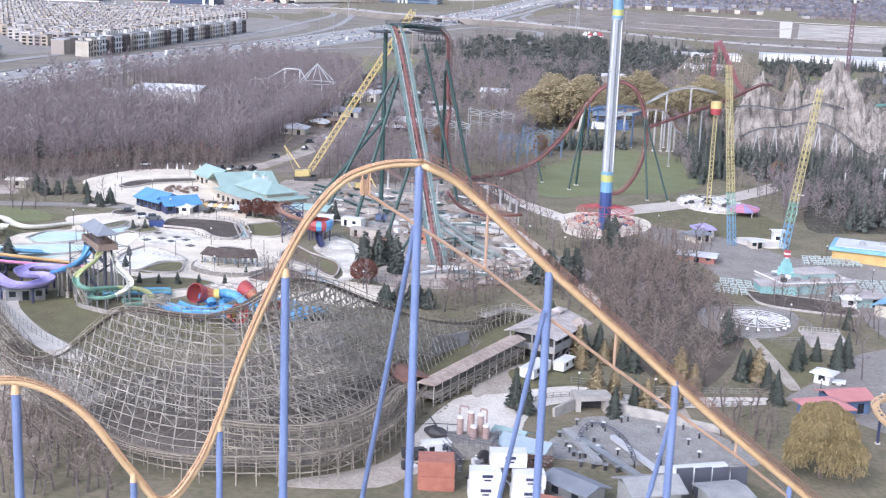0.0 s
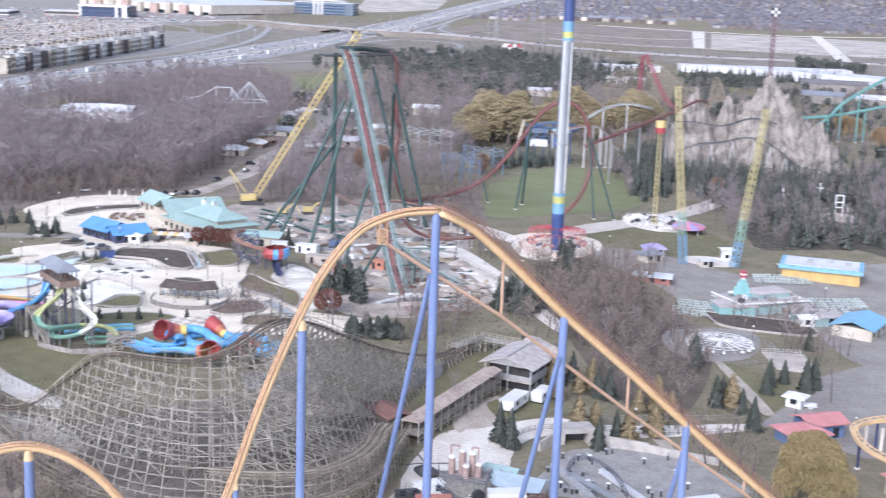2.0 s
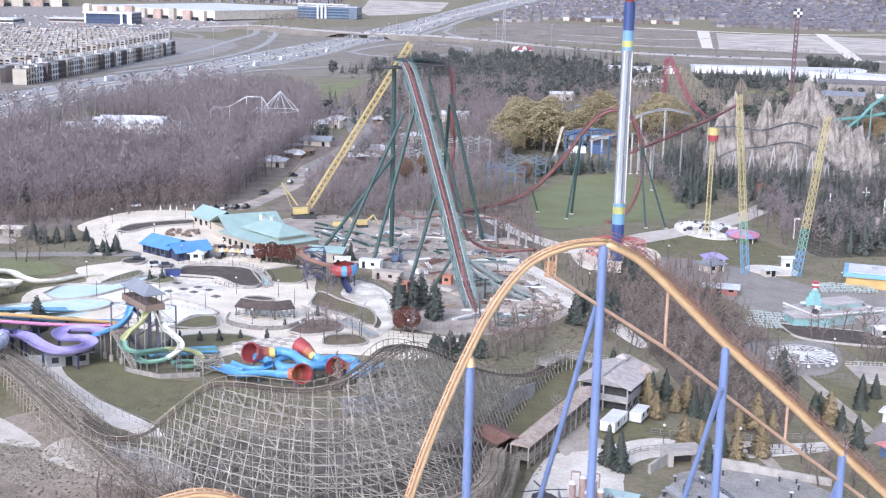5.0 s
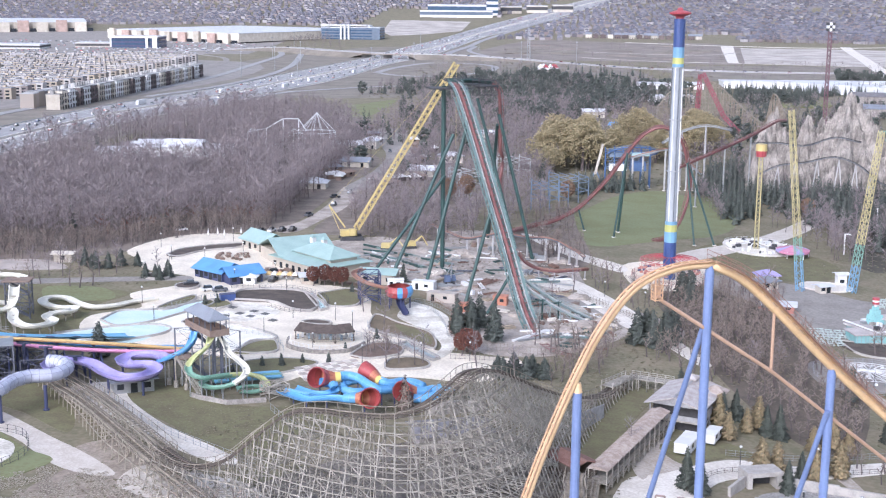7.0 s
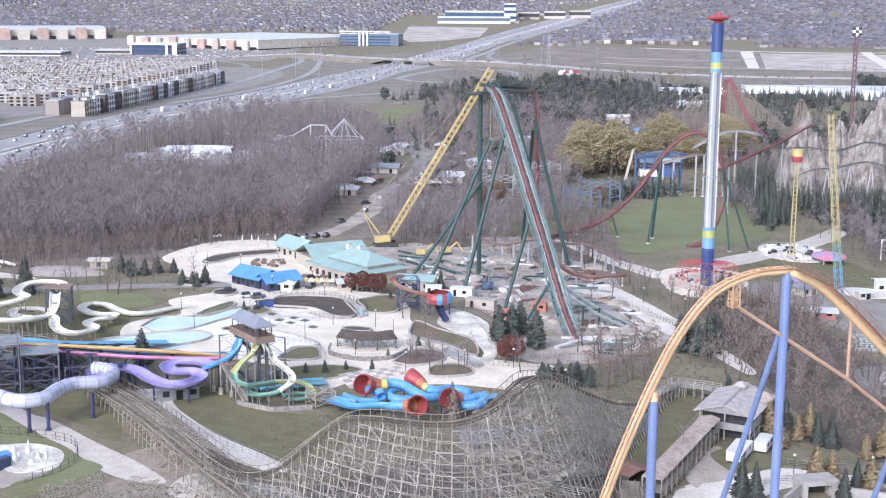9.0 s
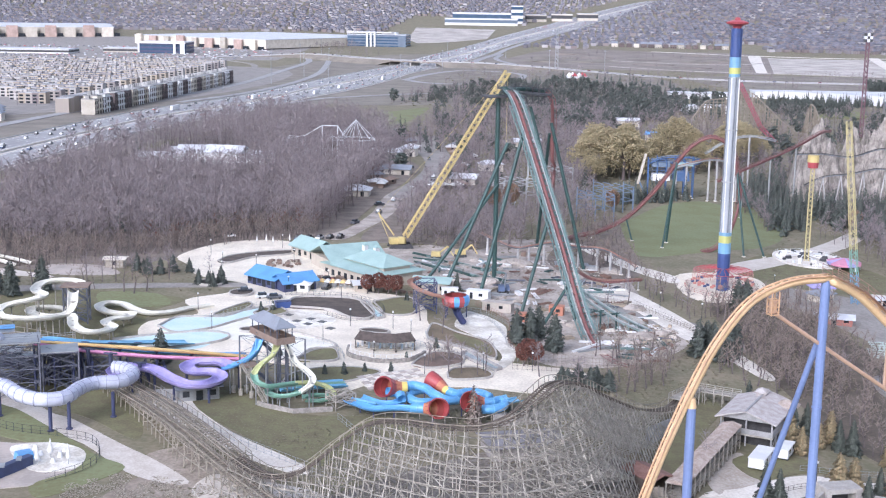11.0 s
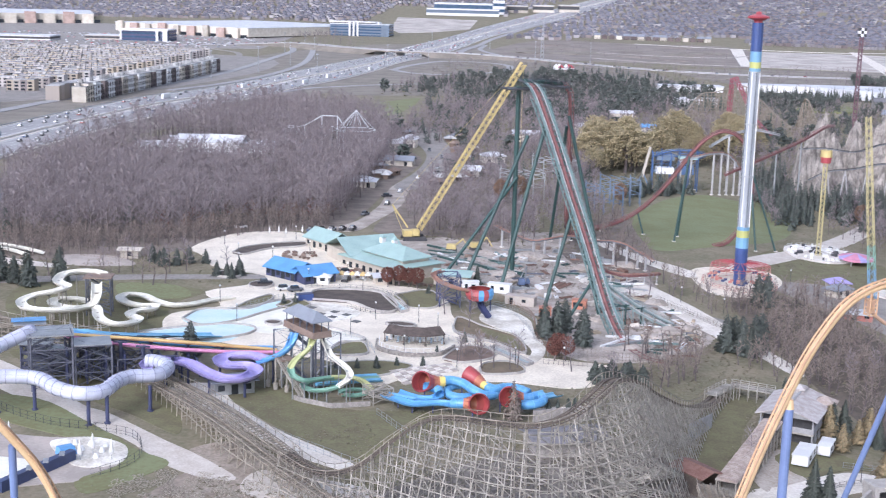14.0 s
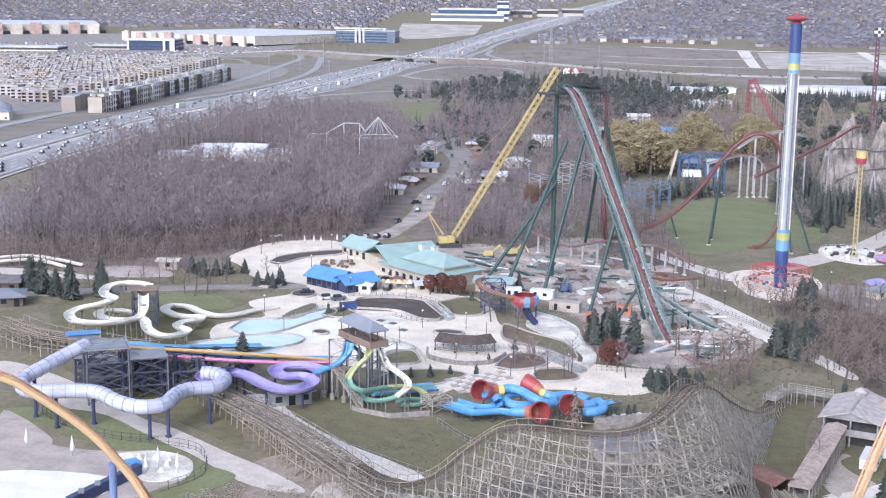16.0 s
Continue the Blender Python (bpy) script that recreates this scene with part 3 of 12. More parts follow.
# the truss under the lift
bm = bmesh.new()
sweep(bm, [lane(s, z) for s, z in ((-6.8, 61.2), (9.7, 50.6), (29.6, 35.6), (50.2, 20.9), (66, 8.6))], ring(0.24, 8))
part("truss_chord", bm, M["orange_fade"], coaster)
for s, hi, lo in ((9.7, 58.2, 50.6), (29.6, 41.0, 35.6), (50.2, 23.4, 20.9)):
    bm = bmesh.new()
    tube(bm, lane(s, lo), lane(s, hi), 0.2)
    part("truss_post", bm, M["orange_fade"], coaster)
def cage_bar(a, b, w):
    bar = Bars()
    bar.add(a, b, w)
    bar.made("cage_bar", M["rail_orange"], coaster)


for z in (61.2, 62.1, 63.0):
    for a, b in (((-1, -1), (1, -1)), ((1, -1), (1, 1)), ((1, 1), (-1, 1)), ((-1, 1), (-1, -1))):
        cage_bar(lane(-7.2 + 0.5 * a[0], z, 0.5 * a[1]), lane(-7.2 + 0.5 * b[0], z, 0.5 * b[1]), 0.12)
for a in (-0.5, 0.5):
    for b in (-0.5, 0.5):
        cage_bar(lane(-7.2 + a, 61.1, b), lane(-7.2 + a, 64.0, b), 0.15)
        cage_bar(lane(-7.2 + a, 61.2, b), lane(-7.2 - a, 63.0, b), 0.08)
bm = bmesh.new()
box(bm, lane(-7.2, 61.4), (0.75, 0.6, 1.5), 25)
part("drive_motor", bm, M["orange_fade"], coaster)

# ---- the wooden coaster: a high turnaround on a timber trestle, low tracks round its foot ----
wooden = thing("wooden_coaster", on(-75, 215), "weathered grey timber coaster on a tall lattice trestle", "roller coaster")
TOP = [(-122, 228, 14.5), (-115, 222.5, 13.6), (-108.5, 221, 15.2), (-102, 220.8, 20.5), (-96, 219.5, 25.2), (-90, 217.2, 26.8), (-83, 214.6, 27.2), (-76.5, 213.6, 27.6), (-71.5, 215.4, 29.0), (-67.3, 219.6, 31.4), (-64.4, 225, 32.4), (-60.5, 235, 29.6), (-55, 252, 22.0), (-47, 274, 12.8), (-39.4, 295, 6.8), (-34, 310, 6.0)]
SIDE = [(-240, 326, 13.5), (-229, 318.5, 13.8), (-216, 309.2, 13.6), (-194.3, 304.6, 12.4), (-178.5, 294.6, 11.2), (-164.6, 278.7, 10.6), (-150, 261.1, 11.9), (-136.6, 242.6, 13.4), (-125.7, 230.4, 12.3), (-115, 219, 11.5), (-102, 206, 10.5), (-88, 196.5, 9.8), (-76, 192.4, 9.6), (-64.8, 193.8, 9.6), (-52.6, 199, 9.6), (-47, 207.2, 9.4), (-44.2, 218.8, 9.0), (-43.6, 229, 8.4), (-42.8, 240, 7.9)]
INNER = [(x + 3.2, y + 2.8, z + 0.2) for x, y, z in SIDE[1:9]] + [(-122, 228, 14.2)]
LOW = [(-70, 199.4, 13.6), (-62, 199, 13.6), (-53.3, 201.9, 13.4), (-48.1, 209.1, 13.0), (-45.8, 219.3, 12.2), (-46, 229, 11), (-45.5, 238, 9.6)]


def trestle(ctrl, gap, out_lean, near_lean, deck=1.3, level=2.3, timber="wood", single=False):
    """Track on bents: each bent two posts with cross ledgers and a brace, tied by long ledgers along the track."""
    pts = curve_pts(ctrl, gap)
    fr = frames(pts)
    brace = Bars()
    bents = []
    for p, (f, s, u) in zip(pts, fr):
        s = Vector((s.x, s.y, 0)).normalized()
        bents.append((p, s))
    for i, (p, s) in enumerate(bents):
        h = p.z - land(p.x, p.y)
        row = [(-deck, -deck - out_lean * h), (deck, deck + near_lean * h)]
        if h > 9:
            row.append((0, 0))
        for t0, t1 in row:
            foot = p + s * t1
            post = Bars() if single else brace
            post.add((foot.x, foot.y, land(foot.x, foot.y)), p + s * t0, 0.17)
            if single:
                post.made("trestle_post", M[timber], wooden)
        z = p.z - 0.5
        flip = 1
        bay = level * 2.2 if single else level
        while z > land(p.x, p.y) + 0.8:
            k = (p.z - z) / max(h, 0.1)
            half = deck + out_lean * h * k
            near = deck + near_lean * h * k
            c = Vector((p.x, p.y, z))
            brace.add(c - s * half, c + s * near, 0.08, 0.14)
            if z - bay > land(p.x, p.y):
                k2 = min(1, (p.z - z + bay) / max(h, 0.1))
                low = Vector((p.x, p.y, z - bay))
                if flip > 0:
                    brace.add(c + s * near, low - s * (deck + out_lean * h * k2), 0.1, 0.16)
                else:
                    brace.add(c - s * half, low + s * (deck + near_lean * h * k2), 0.1, 0.16)
            flip = -flip
            z -= bay
    tagged(brace.made("cross_brace", M[timber], wooden), kind="stuff")
    ledger = Bars()
    for i in range(len(bents) - 1):
        (p, s), (q, t) = bents[i], bents[i + 1]
        gp, gq = land(p.x, p.y), land(q.x, q.y)
        lo = min(gp, gq)
        z = math.floor((max(p.z, q.z) - lo) / level) * level + lo
        while z > lo + 0.8:
            for side, lean in ((-1, out_lean), (1, near_lean)):
                if z < p.z - 0.4 and z < q.z - 0.4:
                    a = Vector((p.x, p.y, z)) + s * side * (deck + lean * (p.z - z))
                    b = Vector((q.x, q.y, z)) + t * side * (deck + lean * (q.z - z))
                    ledger.add(a, b, 0.12, 0.2)
                    if i % 3 == (int(z / level) % 3) and z - level > lo:
                        ledger.add(a, Vector((q.x, q.y, z - level)) + t * side * (deck + lean * (q.z - z + level)), 0.1, 0.16)
            z -= level
    tagged(ledger.made("ledger", M[timber], wooden), kind="stuff")
    deckm, rail, hand = Bars(), Bars(), Bars()
    for i in range(len(bents) - 1):
        (p, s), (q, t) = bents[i], bents[i + 1]
        for side in (-1, 1):
            deckm.add(p + s * side * 1.45, q + t * side * 1.45, 0.26, 0.1)
            rail.add(p + s * side * 0.65 + Vector((0, 0, 0.15)), q + t * side * 0.65 + Vector((0, 0, 0.15)), 0.26, 0.26)
            hand.add(p + s * side * 1.9 + Vector((0, 0, 1.1)), q + t * side * 1.9 + Vector((0, 0, 1.1)), 0.09, 0.12)
            hand.add(p + s * side * 1.9 - Vector((0, 0, 0.3)), p + s * side * 1.9 + Vector((0, 0, 1.1)), 0.12)
        for k in range(3):
            c = p + (q - p) * ((k + 0.5) / 3)
            deckm.add(c - s * 1.6, c + s * 1.6, 0.16, 0.16)
    tagged(deckm.made("track_deck", M["wood_dark"] if single else M["wood_brown"], wooden), kind="stuff")
    tagged(rail.made("track_rail", M["wood_dark"] if single else M["wood_brown"], wooden), kind="stuff")
    tagged(hand.made("handrail", M["wood_tan"], wooden), kind="stuff")


trestle(TOP, 2.3, 0.08, 0.42, level=1.75, single=True)
trestle(SIDE, 3.0, 0.05, 0.06, timber="wood_tan")
trestle(INNER, 3.4, 0.05, 0.05, timber="wood_tan")
trestle(LOW, 2.8, 0.04, 0.08, timber="wood_tan")

# ---- the dive coaster still being built ----
dive = thing("dive_coaster", on(-84, 420), "teal and red steel dive coaster under construction on a dirt site", "roller coaster")
steel_track(dive, [(-54, 346, 4.2), (-56.1, 353.5, 5.4), (-60, 362.8, 11.6), (-66, 377, 27), (-72, 391, 41.5), (-78, 405, 56), (-83, 416.5, 66.6), (-85.6, 422.6, 69.2)], M["red_track"], M["lift_rail"], spine=0.55, gauge=2.4, drop=0.6, step=2.4, walkway=(0.1, 1.0), walk_mat=M["teal_pale"], single=True)
lp = curve_pts([(-56.1, 353.5, 5.4), (-60, 362.8, 11.6), (-66, 377, 27), (-72, 391, 41.5), (-78, 405, 56), (-83, 416.5, 66.6)], 3.0)
lf = frames(lp)
for side in (-1, 1):
    tru = Bars()
    low_, up_ = [p - u * 2.6 + s * side * 1.7 for p, (f, s, u) in zip(lp, lf)], [p + s * side * 1.9 for p, (f, s, u) in zip(lp, lf)]
    for i in range(len(lp) - 1):
        tru.add(low_[i], low_[i + 1], 0.3)
        tru.add(up_[i], low_[i], 0.16)
        tru.add(up_[i] if i % 2 else low_[i], low_[i + 1] if i % 2 else up_[i + 1], 0.16)
    tru.made("lift_truss", M["teal_pale"], dive)
steel_track(dive, [(-85.6, 422.6, 69.2), (-88, 432, 69.3), (-87, 442, 69.0), (-81, 450, 68.6), (-75.5, 454.5, 67.8)], M["teal_steel"], M["dark"], spine=0.7, gauge=2.6, drop=0.9, walkway=(0, 1), walk_mat=M["dark"], single=True)
steel_track(dive, [(-75.5, 454.5, 67.8), (-73.2, 456.8, 65.2), (-72.4, 458, 61), (-72.2, 458.6, 45), (-72.2, 459.2, 28), (-71.8, 464, 18), (-70.5, 480, 10.5), (-68, 498, 8), (-62, 511, 7.4), (-54, 517, 8.6), (-44, 519, 14), (-34, 517, 25), (-26, 514, 37), (-20, 511, 44.6), (-13.5, 510, 47.8), (-7, 511, 45.5), (-3, 513, 39), (-1.2, 513, 31), (-1.6, 512, 22), (-4.5, 510, 12), (-9.5, 508.8, 5.0), (-15, 507, 3.4)], M["red_track"], M["red_track"], spine=0.62, gauge=1.9, drop=0.9, step=2.2, single=True)
for foot, head, r in (((-89.6, 428.2), (-89.6, 428.2, 67.5), 0.75), ((-104, 404), (-86, 425, 52), 0.6), ((-111, 412), (-89, 428, 38), 0.55), ((-78, 380), (-70.5, 387, 36), 0.55), ((-62, 378), (-67, 379, 27), 0.5), ((-92, 398), (-80, 409, 58), 0.6), ((-60, 452), (-73, 456, 56), 0.6), ((-78, 486), (-73.5, 458, 52), 0.6), ((-64, 440), (-80, 448, 62), 0.55), ((-71, 370), (-63.5, 371.5, 19), 0.45), ((-27.9, 520), (-25.6, 514, 36.5), 0.5), ((-30, 508), (-25.6, 513.5, 36.5), 0.4), ((1, 505), (-2.4, 512.5, 33), 0.4), ((9, 508), (-2.0, 513, 33.5), 0.4), ((-41.4, 517), (-44, 519, 13), 0.35), ((-58, 515), (-58, 515, 7), 0.35), ((-70, 490), (-69.5, 490, 8.5), 0.35)):
    column(dive, on(*foot), head, r, M["teal_steel"], 10)
bm = bmesh.new()
box(bm, (-88, 428, 66.6), (13, 8, 0.5), 25)
box(bm, (-79, 448, 66.2), (12, 6, 0.5), -50)
part("summit_platform", bm, M["dark"], dive)
for a in range(5):
    b = Bars()
    x0, x1 = -81.5 + a * 2.1, -79.4 + a * 2.1
    for y in (445.5, 450.5):
        b.add((x0, y, 63.2), (x0, y, 68.2), 0.18)
        if a < 4:
            for z in (63.2, 65.7, 68.2):
                b.add((x0, y, z), (x1, y, z), 0.16)
            b.add((x0, y, 63.2), (x1, y, 65.7), 0.1)
            b.add((x1, y, 65.7), (x0, y, 68.2), 0.1)
    for z in (63.2, 68.2):
        b.add((x0, 445.5, z), (x0, 450.5, z), 0.16)
    b.made("summit_frame", M["dark"], dive)
steel_track(dive, [(-56.5, 350.5, 5.4), (-55.0, 346.4, 5.2), (-52.7, 341.3, 5.0), (-49.9, 336.6, 4.9), (-46.3, 334.2, 4.8)], M["red_track"], M["red_track"], spine=0.4, gauge=1.9, drop=0.6, step=1.6, single=True)
M["ramp_teal"] = mat("weathered_pale_teal_paint", (0.30, 0.37, 0.36), (0.22, 0.28, 0.275), 0.6, size=3, fine=0.3)
# the pale ramp that leans on the lift, its cross beams and posts
ra, rb = Vector((-61.0, 371.5, 17.0)), Vector((-39.8, 373.4, 4.7))
for k, off in enumerate((0.0, -2.6)):
    steel_track(dive, [ra + Vector((0, off, -1.1 * k)), (ra + rb) / 2 + Vector((0, off, -0.9 - 1.1 * k)), rb + Vector((-1.5 * k, off, 0))], M["ramp_teal"], M["lift_rail"], spine=0.24, gauge=1.1, drop=0.5, step=1.6, walkway=(0, 0.95) if k == 0 else None, walk_mat=M["ramp_teal"], single=True)
for t in (0.12, 0.26, 0.4, 0.54, 0.68, 0.82):
    c = ra + (rb - ra) * t
    b = Bars()
    b.add((c.x, c.y, land(c.x, c.y)), c, 0.18)
    b.add((c.x, c.y - 3, land(c.x, c.y - 3)), (c.x, c.y - 3, c.z - 1), 0.18)
    b.add((c.x - 0.4, c.y - 3.4, c.z * 0.62 + 1.6), (c.x, c.y, c.z * 0.62 + 1.9), 0.16)
    if t < 0.75:
        d = ra + (rb - ra) * (t + 0.14)
        b.add((c.x, c.y, c.z - 1), (d.x, d.y, land(d.x, d.y) + 0.6), 0.14)
        b.add((c.x, c.y - 3, c.z - 2), (d.x, d.y - 3, land(d.x, d.y - 3) + 0.6), 0.14)
    b.made("ramp_trestle", M["ramp_teal"], dive)
for x, y, h in ((-54.8, 368.2, 6.5), (-50.2, 371.2, 5.5)):
    column(dive, on(x, y), (x, y, land(x, y) + h), 0.26, M["teal_steel"], 8, False)
    b = Bars()
    b.add((x - 7.5, y - 1.5, land(x, y) + h - 1.2), (x + 1, y, land(x, y) + h - 0.2), 0.3)
    b.made("ramp_beam", M["teal_steel"], dive)
# the red run-out behind the lift and the row of bare columns for track still to come
steel_track(dive, [(-64.5, 415.5, 16.5), (-62.9, 417.3, 14.0), (-61.2, 419.3, 11.6), (-57.2, 423.0, 9.0), (-52.0, 422.6, 8.4), (-46.1, 425.0, 8.3), (-41.0, 428, 8.2)], M["red_track"], M["rail_red"], spine=0.4, gauge=1.3, drop=0.55, step=1.8, single=True)
for x, y in ((-57.2, 423.0), (-52, 422.6), (-46.1, 425), (-42, 427.4)):
    column(dive, on(x, y), (x, y, 7.8), 0.24, M["bridge"], 8, False)
steel_track(dive, [(-98, 469, 14.4), (-92, 462, 13.2), (-84, 453, 12.4), (-78, 452.6, 13.4), (-71, 454, 14.4), (-62, 455, 13.0), (-56, 450.5, 13.9), (-51.3, 450.5, 12.8), (-47.4, 449.5, 10.8), (-45, 447.2, 10.2), (-42, 444, 8.6)], M["grey_rail"], M["rail_red"], spine=0.25, gauge=1.1, drop=0.45, step=2.2, single=True)
for x, y, z in ((-94.9, 466, 13.2), (-83.2, 452.4, 11.8), (-79.3, 452.4, 12.6), (-74.1, 453.2, 13.4), (-62, 455, 12.4), (-55.5, 450.3, 13.4), (-50.9, 450.4, 12.2), (-47.2, 449.4, 10.2), (-44.6, 446.8, 9.6)):
    column(dive, on(x, y), (x, y, z), 0.42, M["bridge"], 8, False)

# ---- the swing tower ----
tower = thing("swing_tower", on(-13.5, 440.4), "tall silver and blue swing ride tower with a red cap", "tower ride")
g0 = land(-13.5, 440.4)
for z0, z1, m, nm, k in ((g0, 15.4, "ws_blue", "tower_base", 0), (15.4, 19.0, "ws_sky", "tower_band", 1), (19.0, 21.4, "ws_lime", "tower_band", 2), (21.4, 22.6, "ws_sky", "tower_band", 1), (22.6, 74.0, "ws_white", "tower_shaft", 3), (74.0, 75.0, "ws_sky", "tower_band", 1), (75.0, 77.0, "ws_lime", "tower_band", 2), (77.0, 80.4, "ws_sky", "tower_band", 1), (80.4, 89.6, "ws_blue", "tower_head", 0)):
    bm = bmesh.new()
    if nm == "tower_shaft":
        for a in range(3):
            zz = z0 + (z1 - z0) * a / 3
            tube(bm, (-13.5, 440.4, zz), (-13.5, 440.4, zz + (z1 - z0) / 3 - 0.25), 1.95 - 0.08 * a, 1.95 - 0.08 * a - 0.06, 12)
            part("shaft_section", bm, M["ws_white"], tower)
            bm = bmesh.new()
            tube(bm, (-13.5, 440.4, zz + (z1 - z0) / 3 - 0.35), (-13.5, 440.4, zz + (z1 - z0) / 3), 2.25 - 0.1 * a, n=12)
            part("shaft_collar", bm, M["steel"], tower)
            bm = bmesh.new()
        for a in range(8):
            w = radians(a * 45 + 15)
            tube(bm, (-13.5 + 2.0 * math.cos(w), 440.4 + 2.0 * math.sin(w), z0), (-13.5 + 1.82 * math.cos(w), 440.4 + 1.82 * math.sin(w), z1), 0.2, n=5)
            part("guide_rail", bm, M["white"] if a % 2 else M["grey_rail"], tower)
            bm = bmesh.new()
        continue
    else:
        tube(bm, (-13.5, 440.4, z0), (-13.5, 440.4, z1), 2.1 if z1 < 40 else 1.85, n=12)
    part(nm, bm, M[m], tower)
bm = bmesh.new()
for z0, z1, r0, r1 in ((89.6, 90.4, 1.3, 1.5), (90.4, 91.1, 1.8, 3.5), (91.1, 91.6, 3.5, 3.6), (91.6, 92.2, 3.6, 1.6), (92.2, 92.9, 1.0, 0.9), (92.9, 93.2, 0.9, 0.3)):
    tube(bm, (-13.5, 440.4, z0), (-13.5, 440.4, z1), r0, r1, 16)
part("cap", bm, M["red"], tower)
M["peach"] = mat("faded_peach_paint", (0.62, 0.34, 0.24), (0.52, 0.28, 0.2), 0.6, size=2)
M["navy_seat"] = mat("dark_blue_seat_shell", (0.05, 0.07, 0.16), (0.04, 0.055, 0.12), 0.5, size=2)
for k in range(24):
    w0, w1 = radians(k * 15), radians(k * 15 + 15)
    rim = [Vector((-13.5 + 9.8 * math.cos(w), 440.4 + 9.8 * math.sin(w), 9.4)) for w in (w0, w1)]
    arm = Bars()
    arm.add((-13.5 + 2 * math.cos(w0), 440.4 + 2 * math.sin(w0), 10.4), rim[0], 0.16)
    arm.add(rim[0], rim[1], 0.16)
    arm.add(rim[0] - Vector((0, 0, 0.8)), rim[1] - Vector((0, 0, 0.8)), 0.1)
    arm.made("gondola_arm", M["red"], tower)
    for r_ in (8.4, 10.0):
        o = Vector((-13.5 + r_ * math.cos(w0 + 0.08), 440.4 + r_ * math.sin(w0 + 0.08), 9.3 - 0.2 * (r_ > 9)))
        seat = Bars()
        seat.add(o, o - Vector((0, 0, 3.6)), 0.09)
        seat.made("swing_chain", M["peach"], tower)
        seat = Bars()
        seat.add(o - Vector((0.55, 0, 3.6)), o - Vector((-0.55, 0, 3.6)), 0.6, 0.7)
        seat.made("swing_seat", M["salmon"] if k % 3 else M["navy_seat"], tower)
for k in range(28):
    w0, w1 = radians(k * 12.86), radians(k * 12.86 + 12.86)
    a, b_ = [on(-13.5 + 12.5 * math.cos(w), 440.4 + 12.5 * math.sin(w)) for w in (w0, w1)]
    pan = Bars()
    pan.add(a, a + Vector((0, 0, 1.5)), 0.12)
    for z in (0.3, 0.9, 1.45):
        pan.add(a + Vector((0, 0, z)), b_ + Vector((0, 0, z)), 0.08)
    pan.made("fence_panel", M["salmon"], tower)

# ---- the crawler crane ----
crane = thing("crawler_crane", on(-127.3, 468.7), "yellow lattice-boom crawler crane on the building site", "crane")
b = Bars()
lattice(b, (-125.5, 468.9, land(-127, 469) + 4), (-90, 480, 72), 1.9, 1.9, 2.3, 0.28, 0.15)
b.made("boom", M["yellow"], crane)
bm = bmesh.new()
box(bm, on(-128.3, 468.5, 1.4), (6, 3.4, 2.2), 17)
box(bm, on(-126.5, 466.3, 2.0), (2.2, 1.8, 2.4), 17)
part("crane_body", bm, M["yellow"], crane)
for k in (-1, 1):
    bm = bmesh.new()
    box(bm, on(-127.3 - k * 0.8, 468.7 + k * 2.6), (9, 1.3, 1.5), 17, 0.86)
    part("crawler_track", bm, M["dark"], crane)
b = Bars()
b.add((-129.5, 468.2, land(-127, 469) + 4.5), (-135, 466, land(-127, 469) + 13), 0.5)
b.add((-135, 466, land(-127, 469) + 13), (-92, 479.5, 70), 0.07)
b.add((-131.5, 467, land(-127, 469) + 4), (-135, 466, land(-127, 469) + 13), 0.2)
b.add((-90, 480, 72), (-90, 480, 42), 0.1)
b.made("gantry", M["yellow"], crane)

# ---- the slingshot's two leaning masts and the tower with a cabin ----
M["mast_green"] = mat("sea_green_mast_paint", (0.20, 0.42, 0.32), (0.16, 0.35, 0.27), 0.5, size=3)
sling = thing("slingshot_ride", on(38, 440), "pair of yellow and blue lattice masts of a slingshot ride", "thrill ride")
for base, head in (((29.9, 438), (24, 441, 60.5)), ((47.2, 440.5), (55.0, 448, 53.5))):
    f = on(*base)
    low_, mid = f + (Vector(head) - f) * 0.17, f + (Vector(head) - f) * 0.30
    b = Bars()
    lattice(b, f, low_, 2.2, 2.1, 2.4, 0.2, 0.1)
    b.made("mast_foot", M["ws_sky"], sling)
    b = Bars()
    lattice(b, low_, mid, 2.1, 2.0, 2.4, 0.2, 0.1)
    b.made("mast_knee", M["mast_green"], sling)
    b = Bars()
    lattice(b, mid, head, 2.0, 1.5, 2.4, 0.18, 0.1)
    b.made("mast", M["mast_yellow"], sling)
cabin = thing("cabin_tower", on(24.5, 505), "slim yellow lattice tower with a red and yellow cabin", "tower ride")
b = Bars()
lattice(b, on(24.5, 505), (24.5, 505, 37.5), 1.5, 1.3, 1.8, 0.17, 0.09)
b.made("mast", M["mast_yellow"], cabin)
bm = bmesh.new()
tube(bm, (24.5, 505, 37), (24.5, 505, 39.2), 1.9, 2.1, 12)
part("cabin_base", bm, M["red"], cabin)
bm = bmesh.new()
tube(bm, (24.5, 505, 39.2), (24.5, 505, 41.8), 2.2, 2.1, 12)
part("cabin_top", bm, M["yellow"], cabin)


